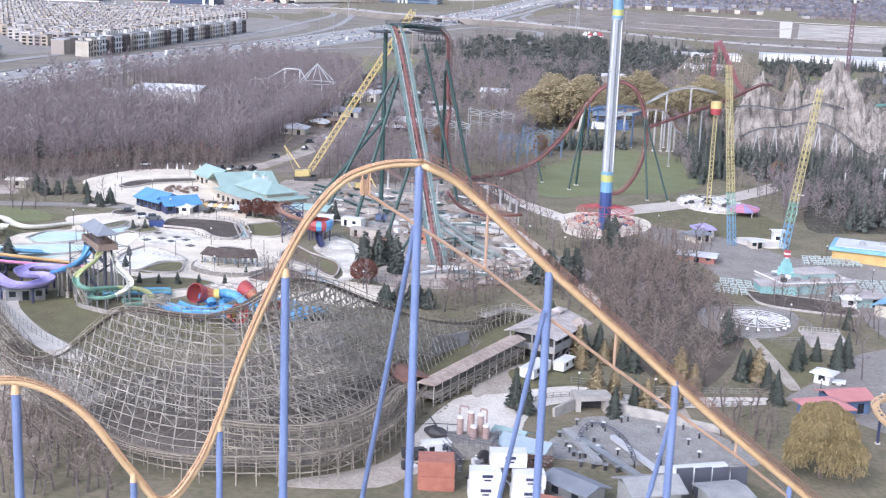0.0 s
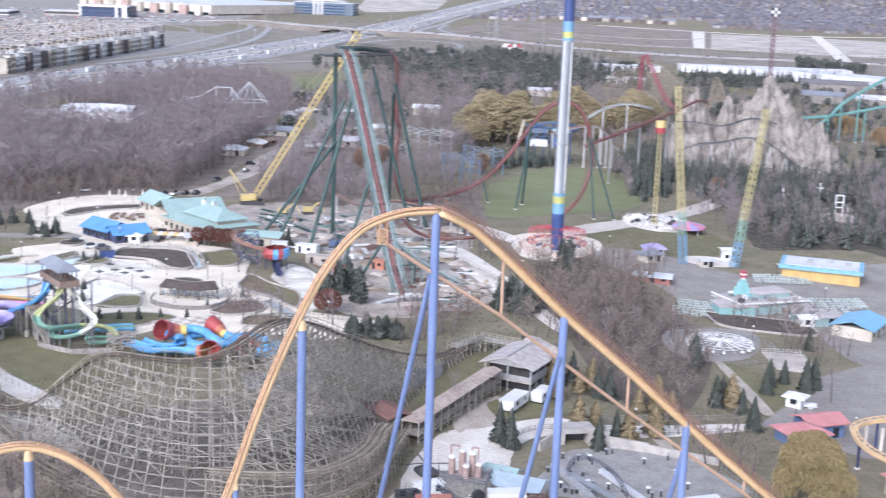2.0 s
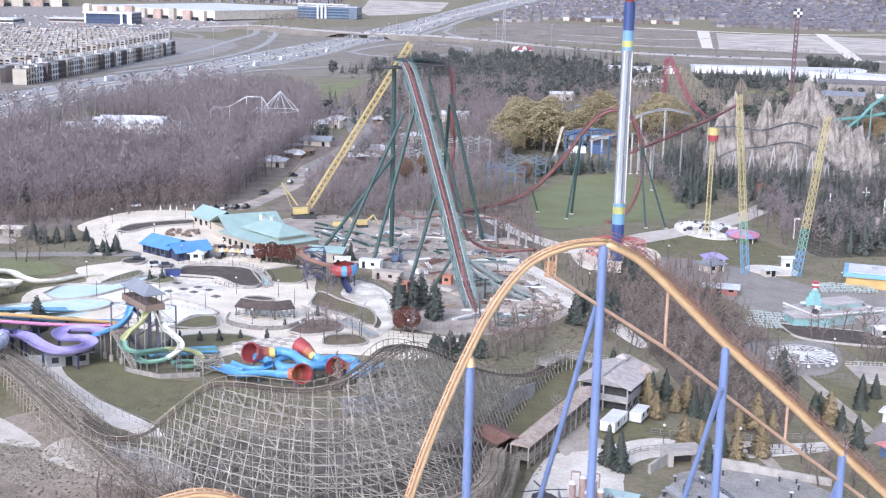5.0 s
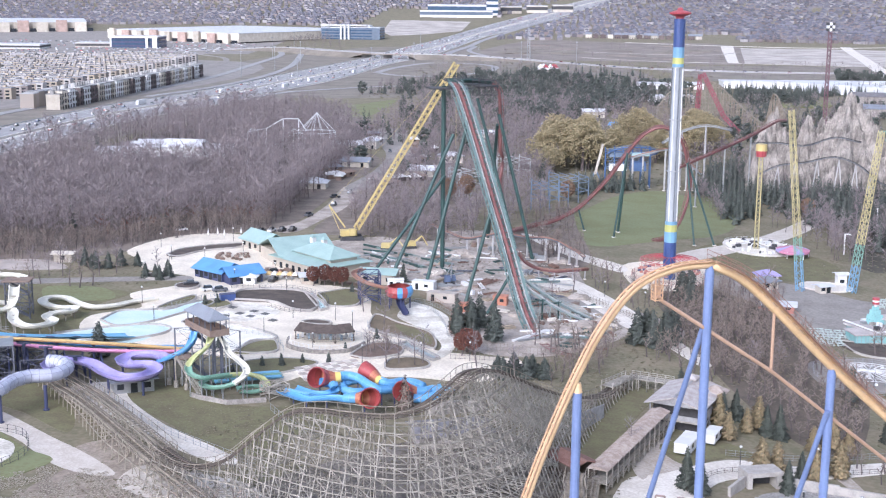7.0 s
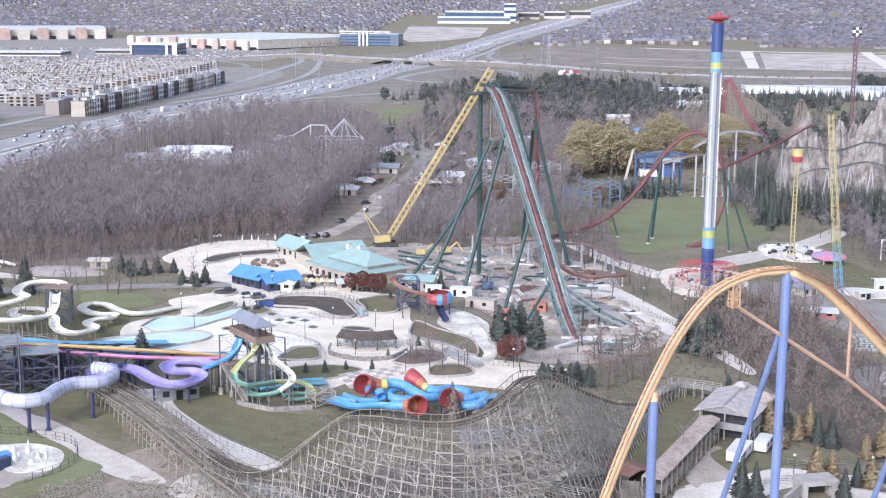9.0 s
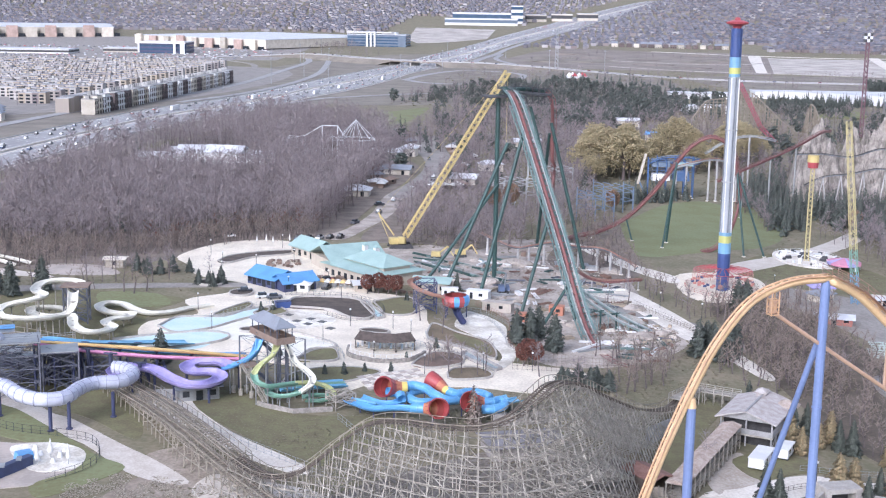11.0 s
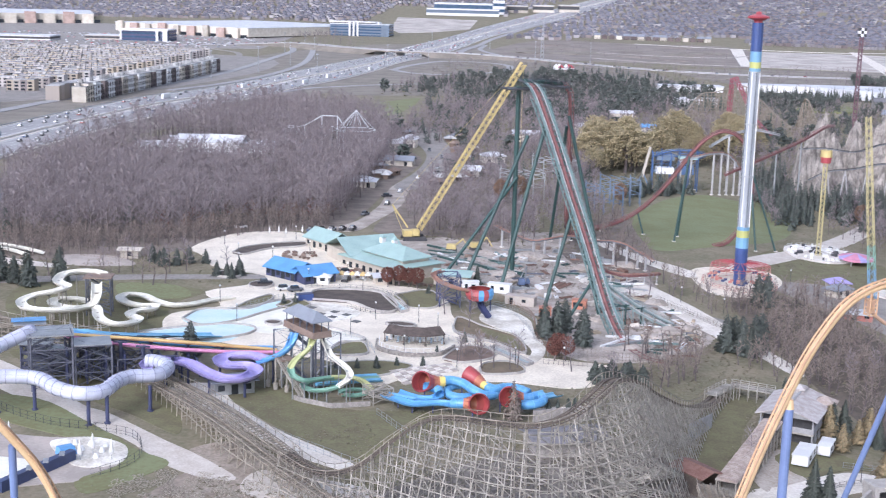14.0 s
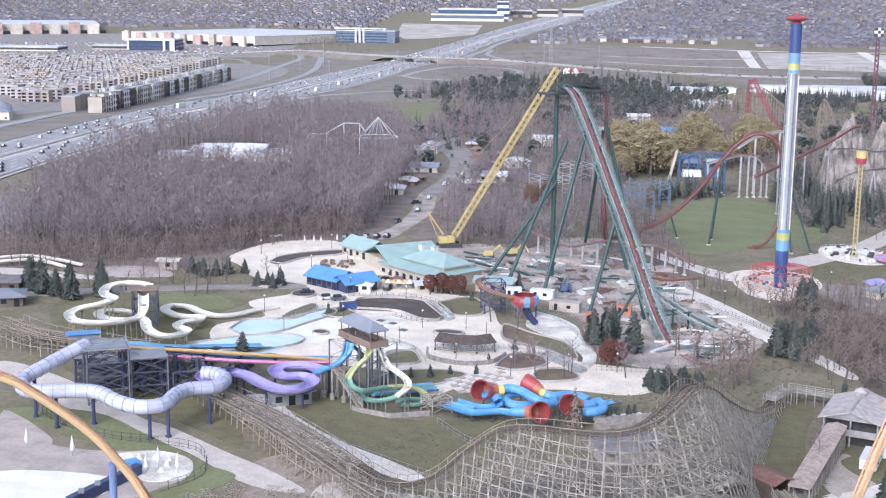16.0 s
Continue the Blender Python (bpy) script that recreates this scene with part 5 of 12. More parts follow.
wood("bare_shrubs", SMALL, scatter(SHRUB, 4.2) + scatter(SHRUB3, 4.2) + scatter(SHRUB4, 4.6) + scatter([(3, 433), (20, 449), (24, 433), (12, 380), (3, 366), (-4, 390)], 5) + scatter([(-60, 318), (-48, 322), (-36, 335), (-40, 320), (-50, 306)], 5) + scatter([(-56.5, 346), (-43.6, 352), (-33, 352), (-36.9, 322), (-48, 310), (-57, 322)], 5.2) + scatter([(-44, 440), (-30, 436), (-20, 418), (-16, 400), (-26, 390), (-38, 412)], 5.5) + scatter([(-58, 470), (-44, 480), (-36, 462), (-46, 446), (-56, 452)], 5.5) + scatter(SHRUB2, 3.2) + scatter([(-68, 494), (-48, 570), (-46, 520), (-41, 478), (-56, 440)], 6.5) + scatter(ROW_L, 6) + scatter([(-262, 400), (-240, 404), (-214, 416), (-222, 424), (-270, 418)], 5) + scatter([(24, 352), (40, 366), (62, 386), (68, 372), (44, 360)], 4.2) + scatter([(44, 356), (62, 358), (66, 340), (52, 334), (46, 346)], 5) + scatter([(-98, 327), (-94, 330), (-91, 325), (-92, 321), (-98, 321)], 3.4), 0.55, 1.2, (M["bark"], M["twig_brown"]), "tangle of leafless shrubs and young trees", "shrubs")
wood("willow_grove", WILLOW, scatter(WILLOWS, 20), 1.05, 1.9, (M["bark"], M["willow"]), "grove of yellowing willows", "trees")
tree("spruce", lambda k: conifer(k, 10, 0.25, 24, 16, 0.35, 5), [(-99.4, 402.4), (-24.0, 248.5), (-21.7, 246.1), (-20.9, 302.8), (-0.9, 283.1), (-3.4, 285), (-0.2, 259.1), (-4.1, 251.5), (23.5, 287.4), (25.3, 290.2), (29.0, 284.3), (38.8, 307.8), (42.8, 311.1), (47.1, 306.0), (49.6, 309.4), (37.0, 301.2), (30.0, 273.7), (54.8, 343.4), (-18.6, 357.1), (-22.4, 349.4), (-25.9, 360.4), (82.8, 356.7), (-12.5, 289), (-9, 294)], 0.6, 0.92, (M["bark"], M["spruce"]), "blue-green spruce with drooping boughs", "conifer tree", "spruces of the park")
tree("pine", lambda k: conifer(k, 11, 0.25, 20, 14, 0.05, 6, 0.55), [(-9.3, 409), (-11.5, 412), (-28.6, 351), (-24.6, 350), (-18.5, 357), (-26, 354), (-21, 352), (-77.4, 346.9), (-71.9, 354.4), (-67.1, 341.7), (-234.5, 368.5), (-239.9, 371.3), (-229.1, 365.7), (-244.7, 374.2), (-162.5, 305.1), (-74, 350), (-222, 372), (21.7, 317.8)], 0.8, 1.1, (M["bark"], M["needle"]), "dark green pine with a dense crown", "conifer tree", "pines of the park")
tree("pine_shrub", lambda k: conifer(k, 6.5, 0.42, 18, 14, -0.1, 6), [(-60.5, 312.3), (-56.0, 316.3), (-63, 309), (-53, 312), (-57.5, 311), (-64.5, 312.5)], 0.75, 1.05, (M["bark"], M["needle"]), "rounded dark evergreen beside the wooden coaster", "conifer tree", "evergreens by the coaster")
tree("young_pine", lambda k: conifer(k, 3.2, 0.26, 12, 10, 0.2, 3), [(-126.2, 303.5), (-121.5, 304.8), (-112.5, 309.5), (-106.3, 311.5), (-117, 306), (-127, 298), (-140, 330), (-136, 318), (-104, 322), (-98, 336), (-152, 362), (-149, 364), (-113, 386), (-75.2, 283.6), (-73.2, 285.2), (-70.8, 286.6), (-69.4, 287.8)], 0.8, 1.2, (M["bark"], M["needle"]), "young pine in the water park lawn", "conifer tree", "young pines")
tree("low_conifer", lambda k: conifer(k, 5.5, 0.34, 14, 12, 0.15, 4), [(-176.5, 392), (-173, 394), (-179.5, 391.5), (-174.5, 390), (-199.7, 402.5), (-196, 404), (-193.1, 407.7), (-202, 405), (-188, 409), (-205, 407)], 0.85, 1.2, (M["bark"], M["needle"]), "bushy dark conifer beside the plaza", "conifer tree", "conifers by the plaza")
tree("bare_larch", lambda k: conifer(k, 8.6, 0.26, 16, 11, 0.0, 3), [(-82.8, 276.4)], 1.12, 1.12, (M["bark"], M["twig_brown"]), "brown leafless larch beside the bowl slides", "larch tree", "")
tree("larch", lambda k: conifer(k, 8.0, 0.29, 17, 13, -0.12, 5, 0.6), [(-13.5, 288.0), (-12.3, 279.3), (-7.6, 285.5), (-4.6, 289), (5.5, 277.7), (9.6, 280), (-4.5, 262.4), (2.4, 258.1), (-8.2, 259.0), (27.2, 288.2), (8, 262.6), (12.5, 276)], 0.7, 1.1, (M["bark"], M["larch"]), "golden larch in autumn colour", "larch tree", "golden larches")
tree("willow_tree", lambda k: willow(k, 13.5, 44000, 0.15), [(34.5, 234)], 1.12, 1.08, (M["bark"], island("yellow_brown_willow_fronds", [(0.31, 0.245, 0.115), (0.25, 0.195, 0.095), (0.37, 0.285, 0.135), (0.19, 0.155, 0.08), (0.40, 0.32, 0.17)])), "large yellow weeping willow in full leaf", "willow tree", "")
tree("russet_tree", lambda k: leafy(k, 6.5, 420, 0.3), [(-74.5, 326), (-73.5, 330), (-71.5, 327), (-126.2, 391.5), (-122.8, 393), (-119.8, 393), (-117, 392)], 0.9, 1.15, (M["bark"], M["russet"]), "small tree with withered russet leaves", "tree", "russet trees")
tree("bare_tree", lambda k: bare_tree(k, 11, 12, 10), [(-34, 262), (-52, 395), (-46, 405), (-38, 412), (-28, 400), (0, 330), (8, 340), (52, 300), (-60, 308), (-92.1, 313), (-89.1, 314), (-85.1, 314), (-83.4, 316), (-98, 318.1), (-105.8, 363.2), (-98.1, 350.2), (-213.8, 386.7), (-210, 389.4), (-206, 390.4), (-201.4, 392.9), (-195, 393), (-190.9, 397), (-213.7, 408), (-196.2, 412), (-179, 403), (-70, 318), (55, 330), (62, 338), (48, 342)], 0.7, 1.05, (M["bark"], M["twig"]), "leafless grey deciduous tree", "tree", "bare trees")
tree("copper_willow", lambda k: willow(k, 13, 4200, 0.4), [(170, 858), (176, 850), (183, 812), (190, 806)], 0.95, 1.25, (M["bark"], island("orange_brown_willow_leaves", [(0.42, 0.31, 0.18), (0.36, 0.26, 0.155), (0.48, 0.36, 0.21), (0.30, 0.23, 0.15)])), "orange-brown willow behind the rock mountain", "willow tree", "copper willows")
drape("woodland_floor", FOREST, 0.05, mat("brown_leaf_litter", (0.19, 0.155, 0.135), (0.13, 0.11, 0.095), 0.95, size=9, fine=0.8, bump=0.1), skirt=0.3)
LITTER = mat("trodden_leaf_litter", (0.235, 0.195, 0.165), (0.15, 0.125, 0.105), 0.95, size=6, fine=0.7, bump=0.1)
for poly in ([(-266, 404), (-240, 402), (-214, 414), (-198, 432), (-178, 466), (-160, 480), (-158, 492), (-182, 486), (-196, 466), (-208, 448), (-235, 434), (-278, 426)], [(-160, 486), (-154, 500), (-152, 590), (-149, 690), (-166, 720), (-166, 560), (-164, 490)], [(-144, 480), (-141, 540), (-140, 600), (-133, 690), (-108, 700), (-94, 600), (-94, 482), (-122, 478)], [(-70, 494), (-49, 573), (-44, 520), (-40, 478), (-41, 450), (-57, 436), (-72, 456)]):
    drape("woodland_floor", poly, 0.06, LITTER, skirt=0.3)
drape("woodland_floor", SHRUB, 0.05, mat("brown_shrub_litter", (0.15, 0.12, 0.095), (0.095, 0.08, 0.06), 0.95, size=5, fine=0.6, bump=0.1), skirt=0.3)
drape("woodland_floor", MTCON, 0.05, mat("dark_needle_litter", (0.10, 0.09, 0.07), (0.065, 0.06, 0.045), 0.95, size=5, fine=0.6, bump=0.1), skirt=0.3)

tree("withered_tree", lambda k: leafy(k, 11, 900, 0.32), [(-48.3, 584), (-100, 560), (-93, 572), (58, 585)], 0.9, 1.1, (M["bark"], island("faded_copper_leaves", [(0.27, 0.17, 0.115), (0.22, 0.14, 0.10), (0.33, 0.21, 0.14), (0.17, 0.115, 0.09)])), "tree with faded copper leaves beside the meadow", "tree", "withered trees")


# ---- the water park ----
M["slide_white"] = mat("ivory_slide_gelcoat", (0.72, 0.70, 0.62), (0.60, 0.58, 0.51), 0.35, size=3, fine=0.4)
M["slide_ice"] = mat("pale_lilac_tube_gelcoat", (0.55, 0.565, 0.67), (0.45, 0.465, 0.57), 0.35, size=3, fine=0.4)
M["slide_rib"] = mat("grey_lilac_flange", (0.34, 0.35, 0.46), (0.28, 0.29, 0.38), 0.5, size=3, fine=0.4)
M["slide_purple"] = mat("purple_slide_gelcoat", (0.36, 0.30, 0.66), (0.29, 0.24, 0.56), 0.35, size=3, fine=0.4)
M["slide_blue"] = mat("bright_blue_slide_gelcoat", (0.07, 0.36, 0.74), (0.06, 0.30, 0.64), 0.35, size=3, fine=0.4)
M["slide_sky"] = mat("sky_blue_slide_gelcoat", (0.13, 0.45, 0.70), (0.11, 0.38, 0.62), 0.35, size=3, fine=0.4)
M["slide_yellow"] = mat("mustard_slide_gelcoat", (0.70, 0.46, 0.12), (0.58, 0.37, 0.10), 0.35, size=3, fine=0.4)
M["slide_bright"] = mat("bright_yellow_gelcoat", (0.80, 0.62, 0.06), (0.70, 0.52, 0.05), 0.35, size=3, fine=0.4)
M["slide_pink"] = mat("pink_slide_gelcoat", (0.78, 0.28, 0.52), (0.66, 0.22, 0.44), 0.35, size=3, fine=0.4)
M["slide_green"] = mat("sea_green_slide_gelcoat", (0.17, 0.38, 0.28), (0.14, 0.32, 0.235), 0.35, size=3, fine=0.4)
M["slide_lime"] = mat("lime_slide_gelcoat", (0.50, 0.53, 0.20), (0.42, 0.45, 0.16), 0.35, size=3, fine=0.4)
M["slide_red"] = mat("red_funnel_gelcoat", (0.46, 0.045, 0.05), (0.36, 0.038, 0.042), 0.35, size=3, fine=0.4)
M["slide_orange"] = mat("orange_funnel_lining", (0.56, 0.17, 0.06), (0.46, 0.13, 0.05), 0.4, size=3, fine=0.4)
M["navy_steel"] = mat("navy_steel_paint", (0.05, 0.06, 0.13), (0.04, 0.045, 0.1), 0.5, size=3, fine=0.3)
M["grey_steel"] = mat("slate_grey_steel", (0.115, 0.12, 0.15), (0.085, 0.09, 0.115), 0.55, size=3, fine=0.3)
M["teal_roof"] = mat("seafoam_metal_roof", (0.31, 0.47, 0.435), (0.25, 0.39, 0.365), 0.45, size=5, fine=0.4)
M["blue_roof"] = mat("bright_blue_metal_roof", (0.07, 0.32, 0.68), (0.06, 0.26, 0.58), 0.45, size=4, fine=0.4)
M["tan_wall"] = mat("beige_stucco", (0.50, 0.43, 0.34), (0.42, 0.36, 0.28), 0.85, size=3, fine=0.3)
M["slate_roof"] = mat("slate_blue_grey_roof", (0.25, 0.27, 0.31), (0.20, 0.215, 0.25), 0.6, size=3, fine=0.3)
M["deck_wood"] = mat("brown_deck_boards", (0.27, 0.19, 0.145), (0.2, 0.14, 0.11), 0.85, size=2, fine=0.3)
M["glass_dark"] = mat("dark_window_glass", (0.03, 0.035, 0.045), (0.02, 0.025, 0.03), 0.12, size=2, fine=0.5)
M["umbrella"] = mat("furled_white_canvas", (0.72, 0.71, 0.70), (0.6, 0.59, 0.58), 0.8, size=1, fine=0.2)
M["fence"] = mat("weathered_fence_boards", (0.27, 0.22, 0.19), (0.19, 0.155, 0.135), 0.9, size=2, fine=0.3)


def gutter(w, h, t=0.12, n=8):
    """An open flume's section: a half pipe with a lip and thickness."""
    inner = [(w / 2 * math.cos(math.pi + math.pi * k / n), h * math.sin(math.pi + math.pi * k / n)) for k in range(n + 1)]
    outer = [((w / 2 + t) * math.cos(math.pi + math.pi * k / n), (h + t) * math.sin(math.pi + math.pi * k / n)) for k in range(n, -1, -1)]
    return [(-w / 2 - 0.22, 0.06)] + inner + [(w / 2 + 0.22, 0.06)] + outer


def flume(parent, name, ctrl, w, h, material, step=1.2, legs=5.0, leg_mat=None, leg_r=0.16, label=""):
    pts = curve_pts(ctrl, step)
    bm = bmesh.new()
    sweep(bm, pts, gutter(w, h))
    ob = part(name, bm, material, parent, label, shade=False)
    if leg_mat:
        for k in range(2, len(pts) - 2, max(2, round(legs / step))):
            p = pts[k]
            if p.z - land(p.x, p.y) > 2.2:
                bm = bmesh.new()
                tube(bm, on(p.x, p.y, -0.2), p - Vector((0, 0, h)), leg_r, n=7)
                tube(bm, p - Vector((0, 0, h + 0.5)), p - Vector((0, 0, h)), leg_r, w * 0.42, 7)
                part("slide_leg", bm, leg_mat, parent)
    return ob


def pipe(parent, name, ctrl, r, material, rib_mat=None, step=1.1, rib_every=2, n=14, label="", cap=True):
    pts = curve_pts(ctrl, step)
    bm = bmesh.new()
    sweep(bm, pts, ring(r, n), cap=cap)
    ob = part(name, bm, material, parent, label, shade=True)
    if rib_mat:
        fr = frames(pts)
        for k in range(1, len(pts) - 1, rib_every):
            bm = bmesh.new()
            f = fr[k][0] * 0.07
            sweep(bm, [pts[k] - f, pts[k] + f], ring(r * 1.07, n))
            part("flange_ring", bm, rib_mat, ob)
        for w in (0.5, 1.35, 2.2):
            bm = bmesh.new()
            sweep(bm, [p + (s * math.cos(w) + u * math.sin(w)) * r * 1.005 for p, (f, s, u) in zip(pts, fr)], ring(0.045, 5))
            part("long_seam", bm, rib_mat, ob)
    return ob


def tower_frame(parent, c, size, levels, turn, material, post=0.3, brace=0.14, stairs=True):
    """An open tower: posts, floor beams and cross braces between the levels."""
    ca, sa = math.cos(radians(turn)), math.sin(radians(turn))

    def at(x, y, z):
        return Vector((c[0] + (x * ca - y * sa) * size[0] / 2, c[1] + (x * sa + y * ca) * size[1] / 2, z))
    base = land(c[0], c[1])
    q = ((-1, -1), (1, -1), (1, 1), (-1, 1))
    for x, y in q:
        b = Bars()
        b.add(at(x, y, base - 0.2), at(x, y, levels[-1]), post)
        b.made("post", material, parent)
    b = Bars()
    zs = [base + 0.5] + list(levels)
    for z0, z1 in zip(zs, zs[1:]):
        for k in range(4):
            b.add(at(*q[k], z1), at(*q[(k + 1) % 4], z1), brace * 1.5)
            b.add(at(*q[k], z0), at(*q[(k + 1) % 4], z1), brace)
            b.add(at(*q[(k + 1) % 4], z0), at(*q[k], z1), brace)
    tagged(b.made("bracing", material, parent), kind="stuff")
    if stairs:
        for i, (z0, z1) in enumerate(zip(zs, zs[1:])):
            s = Bars()
            a, d = (at(-0.8, 0.2, z0), at(0.8, 0.2, z1)) if i % 2 else (at(0.8, -0.3, z0), at(-0.8, -0.3, z1))
            s.add(a, d, 1.2, 0.2)
            s.add(a + Vector((0, 0, 1)), d + Vector((0, 0, 1)), 0.08)
            s.made("stair_flight", material, parent)
    return at


# ivory serpentine flumes round an open steel tower
serp = thing("serpentine_slides", on(-195, 335), "ivory open serpentine water slides on slender grey legs", "water slide")
at = tower_frame(serp, (-198.0, 340), (6.5, 5), (12, 15.5, 19), 10, M["grey_steel"])
bm = bmesh.new()
box(bm, (-198.0, 340, 19), (7.5, 6, 0.3), 10)
part("platform", bm, M["deck_wood"], serp)
flume(serp, "flume", [(-197.4, 342.2, 19.6), (-201.7, 345.2, 19.5), (-206.3, 345.2, 19.3), (-208.7, 341.8, 19.0), (-207.6, 335.2, 18.6), (-203.7, 331.8, 18.2), (-206.0, 328.2, 17.6), (-210.1, 325.7, 17.0), (-211.7, 321.6, 16.4), (-209.8, 317.6, 16.0), (-206.8, 316.9, 15.6), (-202.5, 318.2, 15.2), (-198.2, 321.6, 14.8), (-195.4, 327.0, 14.4), (-193.2, 325.2, 14.0), (-190.7, 319.6, 13.5), (-186.8, 316.5, 13.0), (-183.1, 318.1, 12.6), (-181.9, 324.4, 12.2), (-186.1, 329.8, 11.9), (-185.9, 335.4, 11.6), (-183.2, 338.6, 11.4), (-183.6, 343.2, 11.2), (-187.7, 343.4, 11.0), (-192.8, 346.4, 10.8), (-196.4, 351.8, 10.6), (-196.2, 357.4, 10.4), (-191.9, 357.7, 10.2), (-186.6, 353.1, 9.9), (-181.2, 350.4, 9.7), (-176.0, 353.5, 9.5), (-172.2, 359.8, 9.3), (-167.4, 365.1, 9.0)], 2.4, 0.9, M["slide_white"], leg_mat=M["wood"], legs=4)
flume(serp, "flume", [(-196.5, 334.3, 19.0), (-195.1, 329.9, 16.2), (-195.5, 329.2, 14.6), (-197.5, 326.8, 14.0), (-202.8, 327.6, 13.6), (-208.1, 332.4, 13.2), (-209.3, 338.4, 12.9), (-205.2, 341.4, 12.5), (-201.1, 340.9, 12.0)], 2.4, 0.9, M["slide_white"], leg_mat=M["wood"], legs=4)

# the lilac tube, the purple run and the racing lanes that leave one steel tower
tubes = thing("tube_slides", on(-186, 275), "pale lilac tube slide and purple flume on navy steel columns", "water slide")
pipe(tubes, "closed_tube", [(-189.8, 276.3, 21.3), (-190.8, 273.3, 21.0), (-193.1, 270.5, 20.0), (-195.5, 264.8, 19.0), (-197.5, 260.1, 18.0), (-195.3, 254.9, 17.4), (-191.6, 255.1, 17.0), (-185.4, 257.7, 16.6), (-180.7, 258.1, 16.2), (-175.2, 253.9, 15.8), (-169.9, 252.3, 15.5), (-166.2, 255.5, 15.2), (-165.9, 262.8, 15.0), (-164.2, 267.4, 14.8), (-159.7, 270.6, 14.5), (-159.2, 277.0, 14.3), (-162.8, 281.0, 14.2), (-165.6, 281.6, 14.1)], 1.5, M["slide_ice"], M["slide_rib"], label="pale lilac closed tube with grey flanges")
flume(tubes, "purple_flume", [(-164.9, 279.5, 14.0), (-165.0, 283.3, 13.9), (-161.7, 285.6, 13.8), (-156.9, 284.2, 13.6), (-151.3, 278.7, 13.4), (-146.4, 275.8, 13.2), (-142.2, 277.8, 13.0), (-141.1, 283.2, 12.9), (-144.1, 287.2, 12.9), (-148.3, 286.3, 13.0), (-150.9, 289.2, 13.1), (-149.7, 292.7, 13.3), (-144.8, 293.0, 13.6), (-140.6, 289.4, 14.0)], 3.2, 1.2, M["slide_purple"], leg_mat=M["navy_steel"], legs=9, leg_r=0.3, label="broad purple open flume")
flume(tubes, "blue_flume", [(-140.6, 289.4, 14.0), (-137.4, 288.6, 15.0), (-134.9, 289.7, 17.0), (-134.2, 292.3, 19.2), (-133.5, 294, 20.6)], 1.8, 0.9, M["slide_blue"], leg_mat=M["navy_steel"], legs=6)
for foot, z in (((-189.5, 257), 15.2), ((-182.9, 260.4), 14.8), ((-168.5, 253.2), 14.0), ((-165.3, 255.2), 14.4), ((-159.3, 264.5), 13.4), ((-196.5, 263), 16.5), ((-160.5, 279), 12.8)):
    bm = bmesh.new()
    tube(bm, on(*foot, -0.2), (*foot, z + 0.5), 0.4, n=10)
    tube(bm, on(*foot, 0.0), on(*foot, 0.3), 0.7, n=10)
    part("slide_column", bm, M["navy_steel"], tubes)
for k, (c, size, lv) in enumerate((((-186, 277), (9, 8), (12, 15, 18, 21.2)), ((-178, 281), (8, 7), (12, 15, 18)), ((-170, 285.5), (8, 7), (11, 14.2)))):
    tower_frame(tubes, c, size, lv, 24, M["grey_steel"], post=0.34)
bm = bmesh.new()
box(bm, (-186, 277, 21), (10, 9, 0.3), 24)
box(bm, (-178, 281, 18), (8.4, 7, 0.3), 24)
box(bm, (-192.5, 281.5, 21.4), (7, 3.5, 0.25), 24)
part("platform", bm, M["steel"], tubes)
rail = Bars()
for a, b_ in (((-190.5, 273), (-181.5, 277)), ((-190.5, 273), (-194.5, 283)), ((-181.5, 277), (-183.5, 283)), ((-181, 277), (-174, 280.5))):
    rail = Bars()
    for z in (21.8, 22.3):
        rail.add((*a, z), (*b_, z), 0.08)
    rail.made("handrail", M["steel"], tubes)
bm = bmesh.new()
box(bm, (-193.2, 282.6, 21.9), (7.5, 2.6, 0.35), 24)
part("canopy", bm, M["blue_roof"], tubes, "blue canopy over the start")
for off, nm, m, w in ((0.0, "mustard_lane", "slide_yellow", 1.7), (2.1, "sky_blue_lane", "slide_blue", 1.6), (-2.1, "pink_lane", "slide_pink", 1.7)):
    lane_pts = [(-185.6 - off * 0.4, 284.4 + off, 18.9), (-184.3 - off * 0.4, 285.1 + off, 18.4), (-171.2 - off * 0.4, 291.3 + off, 16.4 - abs(off) * 0.5), (-155.1 - off * 0.4, 298.8 + off, 13.8 - abs(off) * 0.5), (-141.2 - off * 0.4, 307.3 + off, 10.8)]
    flume(tubes, nm, lane_pts, w, 0.45, M[m], leg_mat=M["navy_steel"], legs=8, leg_r=0.24)
flume(tubes, "wide_blue_lane", [(-185.6, 289, 18.0), (-180.2, 291.3, 17.3), (-175.2, 298.6, 15.2), (-168.1, 313.1, 11.6), (-160.9, 323.2, 9.3)], 4.2, 0.5, M["slide_sky"], leg_mat=M["navy_steel"], legs=8, leg_r=0.24)

# navy posts and braces that carry the straight lanes
ca, sa = math.cos(radians(25)), math.sin(radians(25))


def under(u, v, z):
    return Vector((-184 + u * ca - v * sa, 281 + u * sa + v * ca, z))


